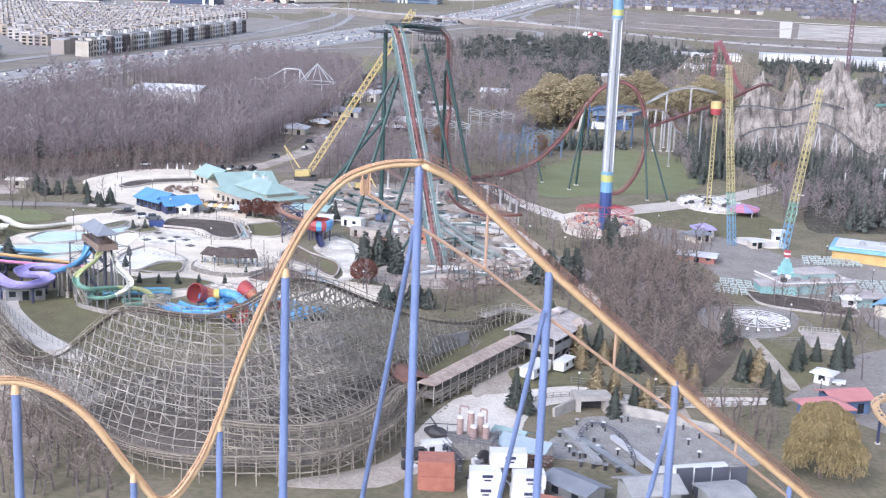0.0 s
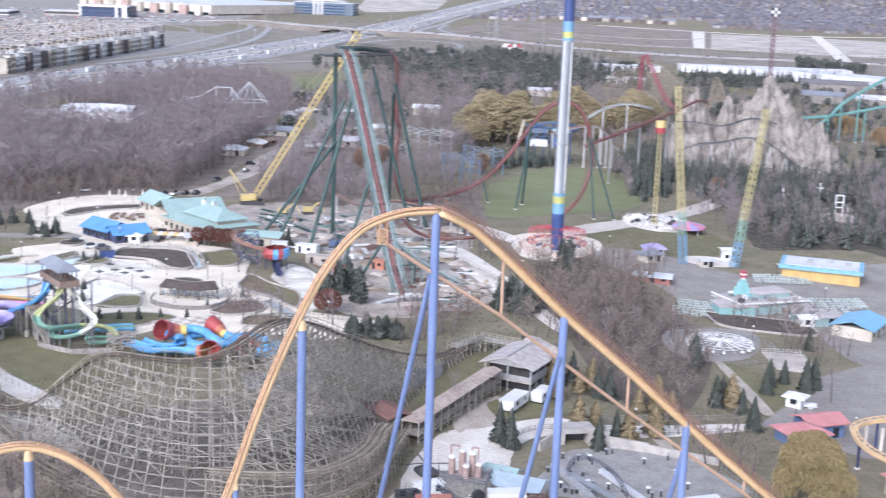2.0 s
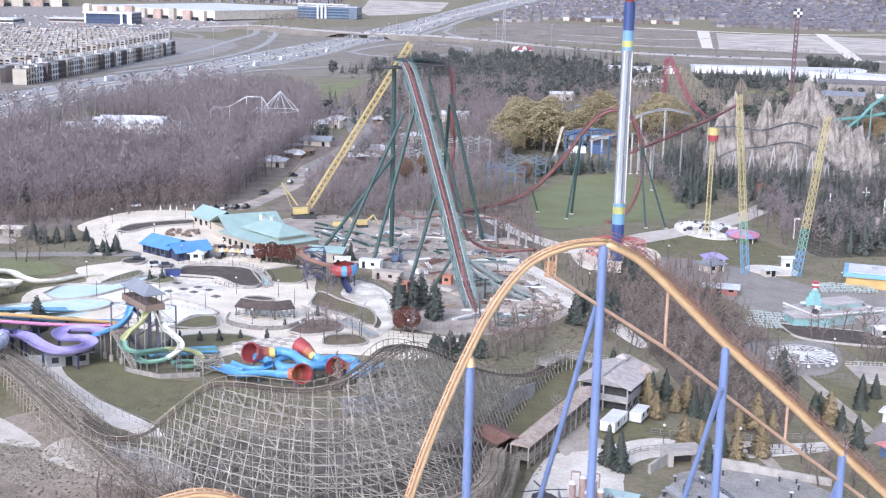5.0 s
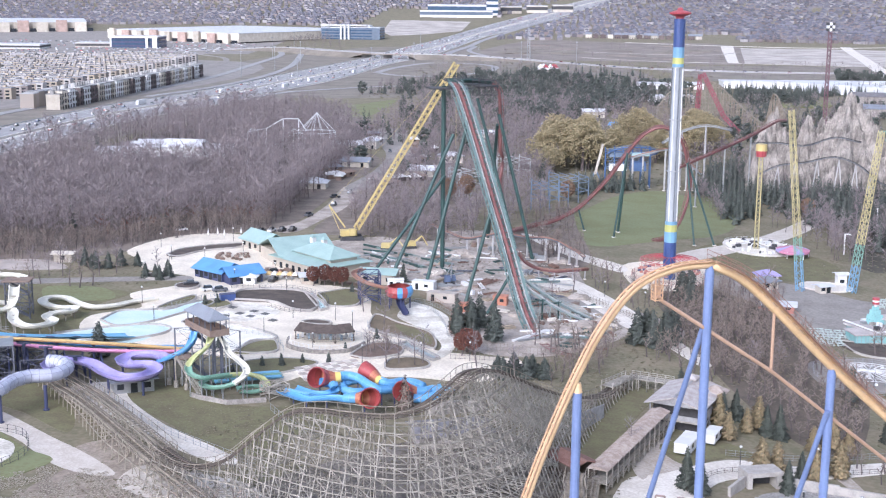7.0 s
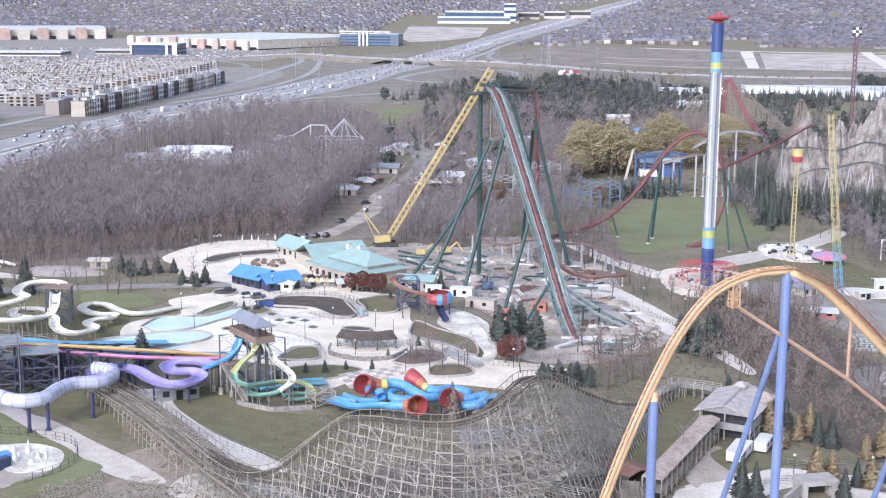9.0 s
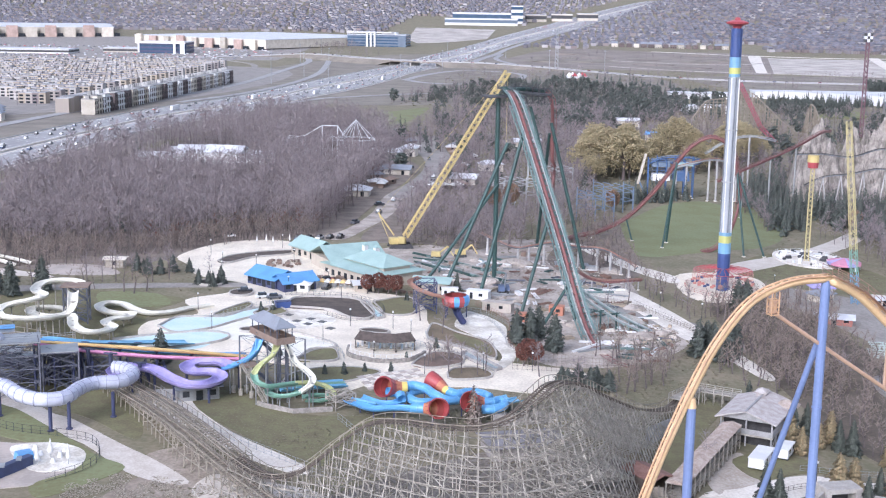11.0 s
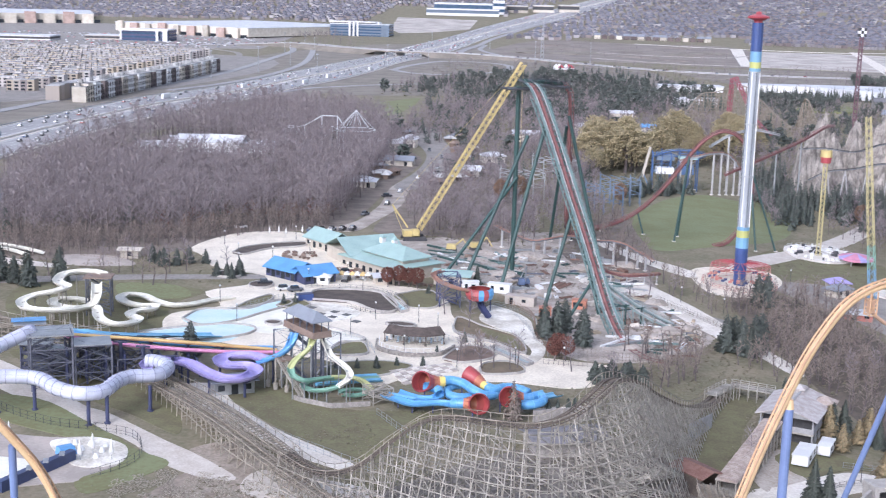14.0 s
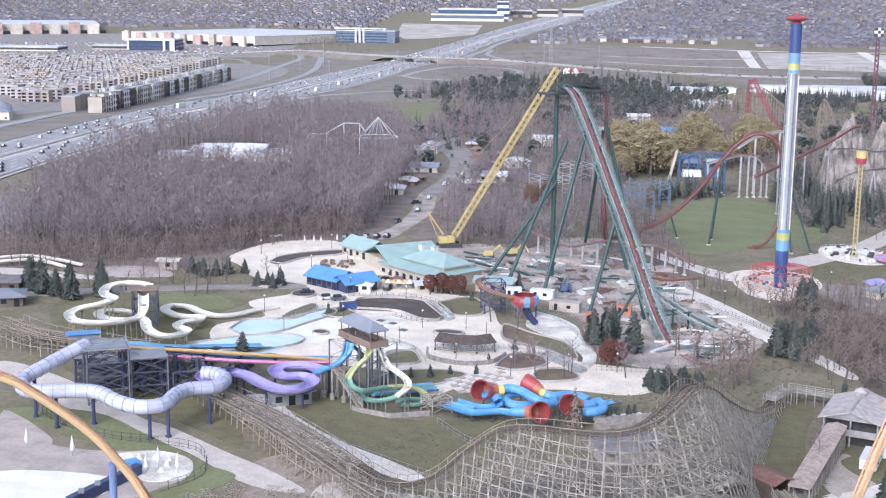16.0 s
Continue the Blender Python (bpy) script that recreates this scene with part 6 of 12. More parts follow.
for i in range(8):
    top = 17.4 - i * 0.85
    for v in (-3.4, 0.6, 4.6):
        bm = bmesh.new()
        q = under(i * 4.2, v, 0)
        tube(bm, on(q.x, q.y, -0.2), under(i * 4.2, v, top), 0.26, n=8)
        part("support_post", bm, M["navy_steel"], tubes)
    b = Bars()
    b.add(under(i * 4.2, -3.6, top - 0.3), under(i * 4.2, 4.8, top - 0.3), 0.3, 0.4)
    b.made("cross_beam", M["navy_steel"], tubes)
    if i < 7:
        for v in (-3.4, 4.6):
            b = Bars()
            b.add(under(i * 4.2, v, 10), under(i * 4.2 + 4.2, v, top - 1.2), 0.16)
            b.made("brace", M["navy_steel"], tubes)
            b = Bars()
            b.add(under(i * 4.2, v, top - 1.0), under(i * 4.2 + 4.2, v, 10), 0.16)
            b.made("brace", M["navy_steel"], tubes)

M["kerb_grey"] = mat("mottled_grey_wall", (0.36, 0.33, 0.31), (0.24, 0.22, 0.205), 0.9, size=1.2, fine=0.3)
# the timber slide tower with its green and yellow spirals
spir = thing("slide_tower", on(-130.5, 289), "timber slide tower with a slate hipped roof and spiral slides", "water slide")
TW = -49
tower_frame(spir, (-130.7, 290), (11.0, 3.4), (12.5, 16.5, 20.6), TW, M["grey_steel"], post=0.3, brace=0.06)
bm = bmesh.new()
box(bm, (-130.7, 290, 20.5), (13.8, 4.8, 0.4), TW)
part("deck", bm, M["deck_wood"], spir)
ca, sa = math.cos(radians(TW)), math.sin(radians(TW))
cr = [(-130.7 + x * ca - y * sa, 290 + x * sa + y * ca) for x, y in ((-6.8, -2.3), (6.8, -2.3), (6.8, 2.3), (-6.8, 2.3))]
for k in range(4):
    rail = Bars()
    rail.add((*cr[k], 21.45), (*cr[(k + 1) % 4], 21.45), 0.12, 1.15)
    rail.made("parapet", M["deck_wood"], spir)
for x in (-6.2, -3.1, 0, 3.1, 6.2):
    for y in (-1.9, 1.9):
        bm = bmesh.new()
        q = (-130.7 + x * ca - y * sa, 290 + x * sa + y * ca)
        tube(bm, (*q, 20.9), (*q, 24.3), 0.14, n=6)
        part("roof_post", bm, M["grey_steel"], spir)
bm = bmesh.new()
hip(bm, (-130.7, 290, 24.3), (12.6, 4.2), 1.9, TW, 0.5)
part("roof", bm, M["slate_roof"], spir)
for x, y in ((-129.0, 288.4), (-128.2, 287.2), (-127.2, 288.6), (-126.4, 287.0)):
    bm = bmesh.new()
    tube(bm, on(x, y), (x, y, 20.5), 0.24, n=8)
    part("stair_post", bm, M["grey_steel"], spir)
flume(spir, "blue_flume", [(-133.2, 288.2, 20.6), (-133.6, 287.3, 18.6), (-135.0, 286.6, 17.0), (-136.8, 286.0, 15.9), (-139.5, 285.4, 14.8), (-141.2, 286.2, 14.2)], 1.5, 0.75, M["slide_blue"], leg_mat=M["steel"], legs=4)
flume(spir, "lime_flume", [(-128.4, 286.0, 20.4), (-128.6, 284.0, 19.4), (-129.2, 283.6, 18.4), (-130.5, 283.2, 17.2), (-131.8, 282.0, 16.0), (-132.5, 280.4, 14.8)], 1.3, 0.65, M["slide_lime"], leg_mat=M["steel"], legs=4)
flume(spir, "green_flume", [(-132.5, 280.4, 14.8), (-131.7, 278.8, 13.6), (-129.0, 278.6, 12.7), (-126.3, 281.3, 12.3), (-123.7, 284.2, 12.0)], 1.3, 0.65, M["slide_green"], leg_mat=M["steel"], legs=3)
flume(spir, "lime_flume", [(-123.7, 284.2, 12.0), (-120.7, 286.2, 11.6), (-118.2, 286.5, 11.1), (-116.1, 285.2, 10.4), (-115.0, 283.5, 9.4)], 1.3, 0.6, M["slide_lime"], leg_mat=M["steel"], legs=3)
flume(spir, "white_flume", [(-126.6, 286.4, 20.4), (-125.4, 286.4, 18.2), (-124.4, 285.6, 16.6), (-122.4, 284.4, 15.6), (-120.3, 282.8, 14.6), (-119.2, 280.8, 13.7), (-119.7, 279.1, 12.9), (-121.3, 277.4, 12)], 1.3, 0.65, M["slide_white"], leg_mat=M["steel"], legs=3)
flume(spir, "green_flume", [(-121.3, 277.4, 12), (-123.7, 277.0, 11.3), (-127.0, 277.7, 10.8), (-129.8, 281.1, 10.5), (-129.2, 284.6, 10.2), (-126.5, 286.0, 9.9), (-122.6, 286.2, 9.5)], 1.3, 0.6, M["slide_green"], leg_mat=M["steel"], legs=3)
flume(spir, "green_flume", [(-121.6, 282.0, 9.4), (-119.8, 284.1, 9.3), (-116.8, 285.0, 9.1), (-115.6, 283.4, 9.0), (-118.1, 281.4, 8.9), (-121.0, 281.6, 8.8)], 1.2, 0.5, M["slide_green"])
for o, m in ((0.0, "slide_sky"), (1.7, "slide_green"), (3.4, "slide_sky")):
    flume(spir, "run_out_flume", [(-127.4 - o * 0.4, 284.1 + o, 10.1), (-122.8 - o * 0.4, 287.5 + o, 9.7), (-116.9 - o * 0.4, 291.5 + o, 9.3), (-113.9 - o * 0.4, 293.6 + o, 9.0)], 1.2, 0.5, M[m])
bm = bmesh.new()
box(bm, (-135.2, 285.6, 15.1), (4.6, 3.4, 0.3), TW)
part("landing", bm, M["deck_wood"], spir)
for x, y in ((-136.9, 285.0), (-134.0, 283.6), (-136.2, 287.6), (-139.0, 286.6)):
    bm = bmesh.new()
    tube(bm, on(x, y, 0.0), (x, y, 15.1), 0.2, n=7)
    tube(bm, on(x, y, -0.2), on(x, y, 1.6), 0.55, n=8)
    part("landing_post", bm, M["wood"], spir)
st = Bars()
for o in (-0.6, 0.6):
    st.add((-135.8 + o, 284.0, 15.3), (-129.6 + o, 279.2, 8.5), 0.16, 0.3)
    for h in (0.55, 1.05):
        st.add((-135.8 + o, 284.0, 15.3 + h), (-129.6 + o, 279.2, 8.5 + h), 0.08)
for k in range(30):
    t = (k + 0.5) / 30
    st.add((-136.4 + 6.2 * t, 284.0 - 4.8 * t, 15.3 - 6.8 * t), (-135.2 + 6.2 * t, 284.0 - 4.8 * t, 15.3 - 6.8 * t), 0.3, 0.06)
st.made("stair", M["wood"], spir)
for a, b_ in (((-131.3, 278.7), (-129.2, 277.4)), ((-129.2, 277.4), (-122.2, 274.9)), ((-122.2, 274.9), (-114.3, 278.5))):
    lowwall = Bars()
    lowwall.add(on(*a, 0.55), on(*b_, 0.55), 0.4, 1.1)
    lowwall.made("pool_wall", M["kerb_grey"], spir)

# the red, yellow and blue bowl slides
bowls = thing("bowl_slides", on(-95, 274), "bright blue tube slides with red and yellow funnels", "water slide")


def horn(bm, pts, radii, n=18):
    """A skin through rings of given radii along a bent path."""
    rings = []
    for (f, s, u), p, r in zip(frames(pts), pts, radii):
        rings.append([bm.verts.new(p + (s * x + u * y) * r) for x, y in ring(1, n)])
    for a, b_ in zip(rings, rings[1:]):
        for i in range(n):
            bm.faces.new((a[i], a[(i + 1) % n], b_[(i + 1) % n], b_[i]))


def funnel(mouth, to, r, face, collar=True):
    """A ribbed fibreglass funnel: a red mouth with a rolled lip that bends into an orange throat and a yellow collar."""
    m, e, face = Vector(mouth), Vector(to), Vector(face).normalized()
    l = (e - m).length
    end = (e - m - face * l * 0.45).normalized()
    path = []
    for i in range(11):
        t = i / 10
        a, b_ = m + face * l * 0.4, e - end * l * 0.35
        path.append(m * (1 - t) ** 3 + a * (3 * t * (1 - t) ** 2) + b_ * (3 * t * t * (1 - t)) + e * t ** 3)
    prof = [1.0, 1.0, 0.96, 0.90, 0.82, 0.74, 0.66, 0.58, 0.52, 0.48, 0.46]
    bm = bmesh.new()
    horn(bm, path[:6], [r * q for q in prof[:6]])
    horn(bm, [m - face * 0.06, m + face * 0.06, m + face * 0.3], [r * 0.93, r * 1.05, r * 1.03])
    f = part("funnel", bm, M["slide_red"], bowls, "red funnel", shade=True)
    bm = bmesh.new()
    horn(bm, path[5:9], [r * q for q in prof[5:9]])
    part("throat", bm, M["slide_orange"], f, "orange throat", shade=True)
    for a, b_, mm in ((0, 3, "slide_red"), (2, 5, "slide_shaded_red"), (4, 7, "slide_orange"), (6, 9, "slide_bright")):
        bm = bmesh.new()
        horn(bm, path[a:b_], [r * 0.93 * q for q in prof[a:b_]])
        part("lining", bm, M[mm], f, "lining ring inside the funnel", shade=True)
    fr = frames(path)
    for w in range(10):
        x, y = math.cos(w * math.pi / 5), math.sin(w * math.pi / 5)
        bm = bmesh.new()
        sweep(bm, [p + (s * x + u * y) * r * q * 1.01 for p, (d, s, u), q in list(zip(path, fr, prof))[1:8]], ring(0.05, 4))
        part("rib", bm, M["slide_shaded_red"], f)
    bm = bmesh.new()
    horn(bm, path[8:], [r * 0.53, r * 0.5, r * 0.48])
    if collar:
        part("yellow_collar", bm, M["slide_bright"], bowls, "yellow collar", shade=True)
    else:
        part("blue_collar", bm, M["slide_blue"], bowls, "", shade=True)
    return path[-2]


# Darker copy of the funnel red, with the shade inside put into its colour.
M["slide_shaded_red"] = mat("shaded_red_gelcoat", (0.30, 0.035, 0.03), (0.24, 0.03, 0.025), 0.35, size=3, fine=0.3)
e1 = funnel((-103.4, 280.9, 12.9), (-98.4, 284.2, 12.2), 2.3, (0.35, 0.85, -0.35))
e2 = funnel((-90.0, 273.6, 10.9), (-94.6, 275.6, 10.1), 2.25, (-0.2, 0.9, -0.35), False)
e3 = funnel((-93.9, 288.2, 13.1), (-89.0, 283.8, 11.4), 1.9, (0.9, -0.5, -0.3))
e4 = funnel((-84.0, 280.6, 10.6), (-79.8, 282.6, 9.9), 2.25, (0.3, 0.85, -0.4), False)
pipe(bowls, "blue_tube", [e1, (-97.5, 285.3, 12.2), (-94.6, 285.0, 11.8), (-91.8, 282.6, 11.0), (-89.2, 281.9, 10.2), (-87.4, 283.6, 9.8), (-86.2, 286.0, 9.5)], 1.0, M["slide_blue"], M["slide_sky"])
pipe(bowls, "blue_tube", [e3, (-87.4, 284.2, 11.0), (-86.2, 286.0, 10.7), (-84.6, 288.0, 10.4), (-82.0, 288.2, 10.1), (-79.9, 286.4, 9.9)], 1.0, M["slide_blue"], M["slide_sky"])
pipe(bowls, "blue_tube", [e4, (-79.2, 283.0, 9.9), (-77.7, 285.0, 9.8), (-76.4, 283.4, 9.7), (-76.8, 281.2, 9.6), (-78.6, 279.6, 9.4), (-81.1, 279.6, 9.2)], 1.0, M["slide_blue"], M["slide_sky"])
pipe(bowls, "blue_tube", [e2, (-94.6, 275.5, 10.1), (-96.0, 276.2, 9.9)], 1.05, M["slide_blue"], M["slide_sky"], cap=False)
pipe(bowls, "blue_tube", [(-102.6, 282.0, 11.4), (-101.0, 282.9, 11.1), (-99.6, 282.6, 10.6), (-99.2, 281.4, 10.1)], 1.05, M["slide_blue"], M["slide_sky"], cap=False)
pipe(bowls, "blue_tube", [(-95.0, 286.8, 10.8), (-96.8, 286.4, 10.5), (-98.0, 284.6, 10.0), (-97.0, 282.6, 9.5), (-94.6, 282.2, 9.3), (-92.6, 283.4, 9.2)], 0.95, M["slide_blue"], M["slide_sky"], cap=False)
flume(bowls, "landing_flume", [(-96.0, 276.2, 9.8), (-98.0, 277.2, 9.7), (-100.3, 277.3, 9.6), (-104.7, 276.2, 9.5), (-108.1, 278.6, 9.5), (-110.0, 279.9, 9.6), (-111.4, 280.9, 9.8)], 2.7, 0.75, M["slide_blue"])
flume(bowls, "landing_flume", [(-99.2, 281.4, 10.0), (-100.2, 280.2, 9.8), (-102.0, 279.7, 9.7), (-104.5, 280.1, 9.6), (-107.2, 281.9, 9.6), (-109.2, 283.4, 9.7)], 2.5, 0.75, M["slide_blue"])
flume(bowls, "landing_flume", [(-79.9, 286.4, 9.4), (-78.2, 289.6, 8.7), (-75.6, 293.6, 8.2)], 2.6, 0.6, M["slide_sky"])
flume(bowls, "landing_flume", [(-77.7, 285.0, 9.4), (-75.8, 288.6, 8.7), (-73.2, 292.4, 8.2)], 2.6, 0.6, M["slide_sky"])
bm = bmesh.new()
box(bm, (-107.0, 279.7, 9.6), (6.0, 0.5, 0.35), -28)
part("flume_divider", bm, M["slide_sky"], bowls)
for x, y, z in ((-102.6, 281.2, 11), (-98.2, 284.6, 11.4), (-92.8, 287.2, 11.6), (-94.6, 285, 10.8), (-91.4, 274.2, 9.0), (-88.7, 281.6, 9.4), (-85.9, 282.4, 9), (-82.6, 281.4, 8.7), (-84.6, 288, 9.5), (-77.7, 284.6, 9), (-104.7, 276.2, 8.8), (-108.1, 278.6, 8.8), (-100.3, 277.3, 8.9), (-104.5, 280.1, 8.9)):
    b = Bars()
    b.add(on(x, y, -0.2), (x, y, z), 0.3)
    b.made("slide_leg", M["navy_steel"], bowls)
wall_ = thing("retaining_wall", on(-78, 276.6), "low grey concrete wall beside the wooden coaster", "wall", kind="structure")
for k in range(6):
    b = Bars()
    b.add(on(-78.4 + k * 2.1, 277.2 + k * 1.15, 1.2), on(-76.34 + k * 2.1, 278.33 + k * 1.15, 1.2), 0.45, 3.0 + 0.08 * (k % 2))
    b.made("wall_panel", M["kerb_grey"], wall_)
tower_frame(bowls, (-113, 281.5), (5, 4), (9.5, 11), 35, M["wood"], post=0.25)

# a raised red and blue bowl by the building site
raised = thing("bowl_ride", on(-100, 372), "raised red and blue bowl slide on a navy steel tower", "water slide")
tower_frame(raised, (-106, 375), (6, 6), (10, 13.5, 16.5), 15, M["navy_steel"])
BC = Vector((-96.6, 371, 0))


def stave(k, rows, n=16):
    """One curved panel of the bowl between two angles."""
    bm = bmesh.new()
    for (z0, r0), (z1, r1) in zip(rows, rows[1:]):
        q = []
        for z, rr_, w in ((z0, r0, k), (z0, r0, k + 1), (z1, r1, k + 1), (z1, r1, k)):
            a_ = 2 * math.pi * w / n
            q.append(bm.verts.new(BC + Vector((rr_ * math.cos(a_), rr_ * math.sin(a_), z))))
        bm.faces.new(q)
    return bm


for k in range(16):
    blue = k in (12, 14, 15, 0)
    part("bowl_panel", stave(k, ((9.6, 0.6), (9.9, 2.4), (10.6, 3.7), (12.0, 4.2), (13.2, 3.9), (13.5, 3.2))), M["slide_blue"] if blue else M["slide_red"], raised, "blue fibreglass panel" if blue else "", shade=True)
    # The lining's darker red carries the shade inside the bowl.
    part("lining_panel", stave(k, ((10.0, 0.4), (10.7, 3.4), (12.0, 3.95), (13.15, 3.7), (13.5, 3.2))), M["slide_shaded_red"], raised, "", shade=True)
flume(raised, "entry_flume", [(-108, 378, 17), (-110.5, 374, 16.4), (-108, 369.5, 15.6), (-103.5, 368, 14.4), (-99.5, 369, 13.4)], 1.3, 0.7, M["rail_red"])
flume(raised, "exit_flume", [(-96.6, 371, 10), (-95.5, 366, 9.2), (-93.4, 361, 8)], 1.8, 0.7, M["navy_steel"])
for w in range(5):
    bm = bmesh.new()
    x, y = -96.6 + 3.2 * math.cos(w * 1.257), 371 + 3.2 * math.sin(w * 1.257)
    tube(bm, on(x, y), (x, y, 11.0), 0.2, n=7)
    part("leg", bm, M["navy_steel"], raised)


def fence_line(name, pts, h, gap, material, label, mesh=True):
    root = thing(name, on(*pts[0]), label, "fence", kind="structure")
    line = curve_pts([(x, y, 0) for x, y in pts], gap)
    b = Bars()
    for p, q in zip(line, line[1:]):
        a, c = on(p.x, p.y), on(q.x, q.y)
        b.add(a - Vector((0, 0, 0.2)), a + Vector((0, 0, h)), 0.09)
        for z in ((0.15, 0.5, 1.0) if mesh else (0.5, 1.0)):
            b.add(a + Vector((0, 0, h * z)), c + Vector((0, 0, h * z)), 0.05)
    b.made("rails", material, root)


# ---- buildings of the water park ----
def hall(name, c, size, wall, rise, turn, wall_mat, roof_mat, label, category, shape=hip, doors=4, group=""):
    root = thing(name, on(*c), label, category, group)
    z = land(*c)
    bm = bmesh.new()
    box(bm, (*c, z - 0.6), (size[0], size[1], wall + 0.6), turn)
    part("wall", bm, wall_mat, root)
    bm = bmesh.new()
    shape(bm, (*c, z + wall), size, rise, turn, 0.9)
    part("roof", bm, roof_mat, root)
    ca, sa = math.cos(radians(turn)), math.sin(radians(turn))
    for k in range(doors):
        x = (k + 0.5) / doors * size[0] - size[0] / 2
        for side in (-1, 1):
            y = side * (size[1] / 2 + 0.02)
            bm = bmesh.new()
            box(bm, (c[0] + x * ca - y * sa, c[1] + x * sa + y * ca, z + (0.1 if k % 2 else 1.0)), (1.5, 0.16, 2.2 if k % 2 else 1.3), turn)
            part("door" if k % 2 else "window", bm, M["glass_dark"], root)
    return root


t = -44
hall("teal_hall", (-154.5, 445), (15, 9), 3.2, 3.2, -46, M["tan_wall"], M["teal_roof"], "small beige pavilion with a seafoam metal roof", "building", gable)
hall("teal_hall", (-139, 428.5), (19, 20), 4.2, 4.2, 33, M["tan_wall"], M["teal_roof"], "beige hall with a seafoam gable roof", "building", gable, 6)
hall("teal_hall", (-128.5, 415.5), (28.5, 19), 4.0, 2.2, t, M["tan_wall"], M["teal_roof"], "long beige hall with a seafoam hipped roof", "building", hip, 8)
hall("teal_hall", (-126.5, 414.5), (20, 10.5), 6.0, 3.0, t, M["tan_wall"], M["teal_roof"], "raised seafoam roof storey with two cupolas", "building", hip, 0)
for x, y in ((-132, 421), (-127.5, 417)):
    cup = thing("cupola", (x, y, 15.8), "white timber roof cupola", "cupola", "roof cupolas")
    bm = bmesh.new()
    box(bm, (x, y, 15.6), (1.5, 1.5, 2.0), t)
    part("cupola_body", bm, M["white"], cup)
    bm = bmesh.new()
    hip(bm, (x, y, 17.6), (1.5, 1.5), 0.9, t, 0.3, 0.1)
    part("cupola_roof", bm, M["teal_roof"], cup)
hall("teal_hall", (-107, 402.5), (11, 7), 3.4, 1.2, -6, M["tan_wall"], M["teal_roof"], "low annexe with a pale seafoam roof", "building", gable, 3)
blue = hall("blue_hut", (-157.5, 397.5), (13, 9), 3.0, 2.6, -34, M["navy_steel"], M["blue_roof"], "navy timber hut with a bright blue roof", "building", gable, 6)
blue = hall("blue_hut", (-149.5, 393.5), (11, 8), 2.9, 2.3, 40, M["navy_steel"], M["blue_roof"], "navy timber hut wing with a bright blue roof", "building", gable, 4)
gaz = thing("gazebo", on(-110.5, 328), "long open gazebo with a bent dark shingled roof", "gazebo")
zg = land(-110.5, 328) + 1.0
GF = [Vector((-118.0, 327.4, zg)), Vector((-112.8, 325.4, zg)), Vector((-107.2, 325.4, zg)), Vector((-102.8, 328.2, zg))]
GB = [Vector((-116.4, 331.8, zg)), Vector((-112.2, 330.2, zg)), Vector((-108.2, 330.2, zg)), Vector((-105.4, 332.2, zg))]
for p in GF + GB:
    bm = bmesh.new()
    tube(bm, p, p + Vector((0, 0, 3.0)), 0.14, n=6)
    tube(bm, p, p + Vector((0, 0, 0.5)), 0.28, n=6)
    part("post", bm, M["wood_dark"], gaz)
M["brown_shingle"] = mat("dark_brown_shingles", (0.115, 0.09, 0.078), (0.065, 0.052, 0.046), 0.9, size=1.2, fine=0.25)
for k in range(3):
    f0, f1, b0, b1 = GF[k], GF[k + 1], GB[k], GB[k + 1]
    o0, o1 = (f0 - b0).normalized() * 0.8, (f1 - b1).normalized() * 0.8
    up_, rise = Vector((0, 0, 2.9)), Vector((0, 0, 4.3))
    bm = bmesh.new()
    rows_ = [(f0 + o0 + up_, f1 + o1 + up_), ((f0 + b0) / 2 + rise, (f1 + b1) / 2 + rise), (b0 - o0 + up_, b1 - o1 + up_)]
    for (a, b_), (c, d) in zip(rows_, rows_[1:]):
        q = [bm.verts.new(v) for v in (a, b_, d, c)]
        bm.faces.new(q)
        w = [bm.verts.new(v - Vector((0, 0, 0.3))) for v in (a, c, d, b_)]
        bm.faces.new(w)
    for a, b_ in (rows_[0], rows_[2]):
        bm.faces.new([bm.verts.new(v) for v in (a, a - Vector((0, 0, 0.3)), b_ - Vector((0, 0, 0.3)), b_)])
    part("roof", bm, M["brown_shingle"], gaz)
    b = Bars()
    b.add(f0 + Vector((0, 0, 0.95)), f1 + Vector((0, 0, 0.95)), 0.09)
    b.add(f0 + Vector((0, 0, 0.5)), f1 + Vector((0, 0, 0.5)), 0.06)
    b.made("railing", M["wood_dark"], gaz)
for k in range(16):
    p = GF[0] + (GF[3] - GF[0]) * ((k + 0.5) / 16) + Vector((0, 0.6 + (k % 3) * 1.3, 0.02))
    ch = thing("stacked_chairs", p, "stack of pale plastic chairs under the gazebo", "chair", "chairs under the gazebo")
    bm = bmesh.new()
    box(bm, p, (0.55, 0.55, 0.75 + 0.3 * (k % 2)))
    part("seat", bm, M["white"] if k % 3 else M["pale_blue"], ch)
    bm = bmesh.new()
    box(bm, p + Vector((0, 0.25, 0.7)), (0.55, 0.1, 0.7 + 0.2 * (k % 2)))
    part("backrest", bm, M["white"] if k % 3 else M["pale_blue"], ch)
drape("terrace", [(-119.9, 329.4), (-118.6, 322.5), (-113.2, 319.2), (-108.7, 319.0), (-103.9, 321.4), (-101.8, 324.9), (-100.4, 329.0), (-104, 334), (-116, 334)], 1.0, M["plaza"], skirt=1.2)
M["fieldstone"] = mat("grey_fieldstone", (0.34, 0.31, 0.28), (0.19, 0.175, 0.16), 0.9, size=0.8, fine=0.25, bump=0.1)
stw = thing("terrace_wall", on(-110, 318), "low wall of rough grey fieldstones round the gazebo terrace", "wall", kind="structure")
wr = random.Random(12)
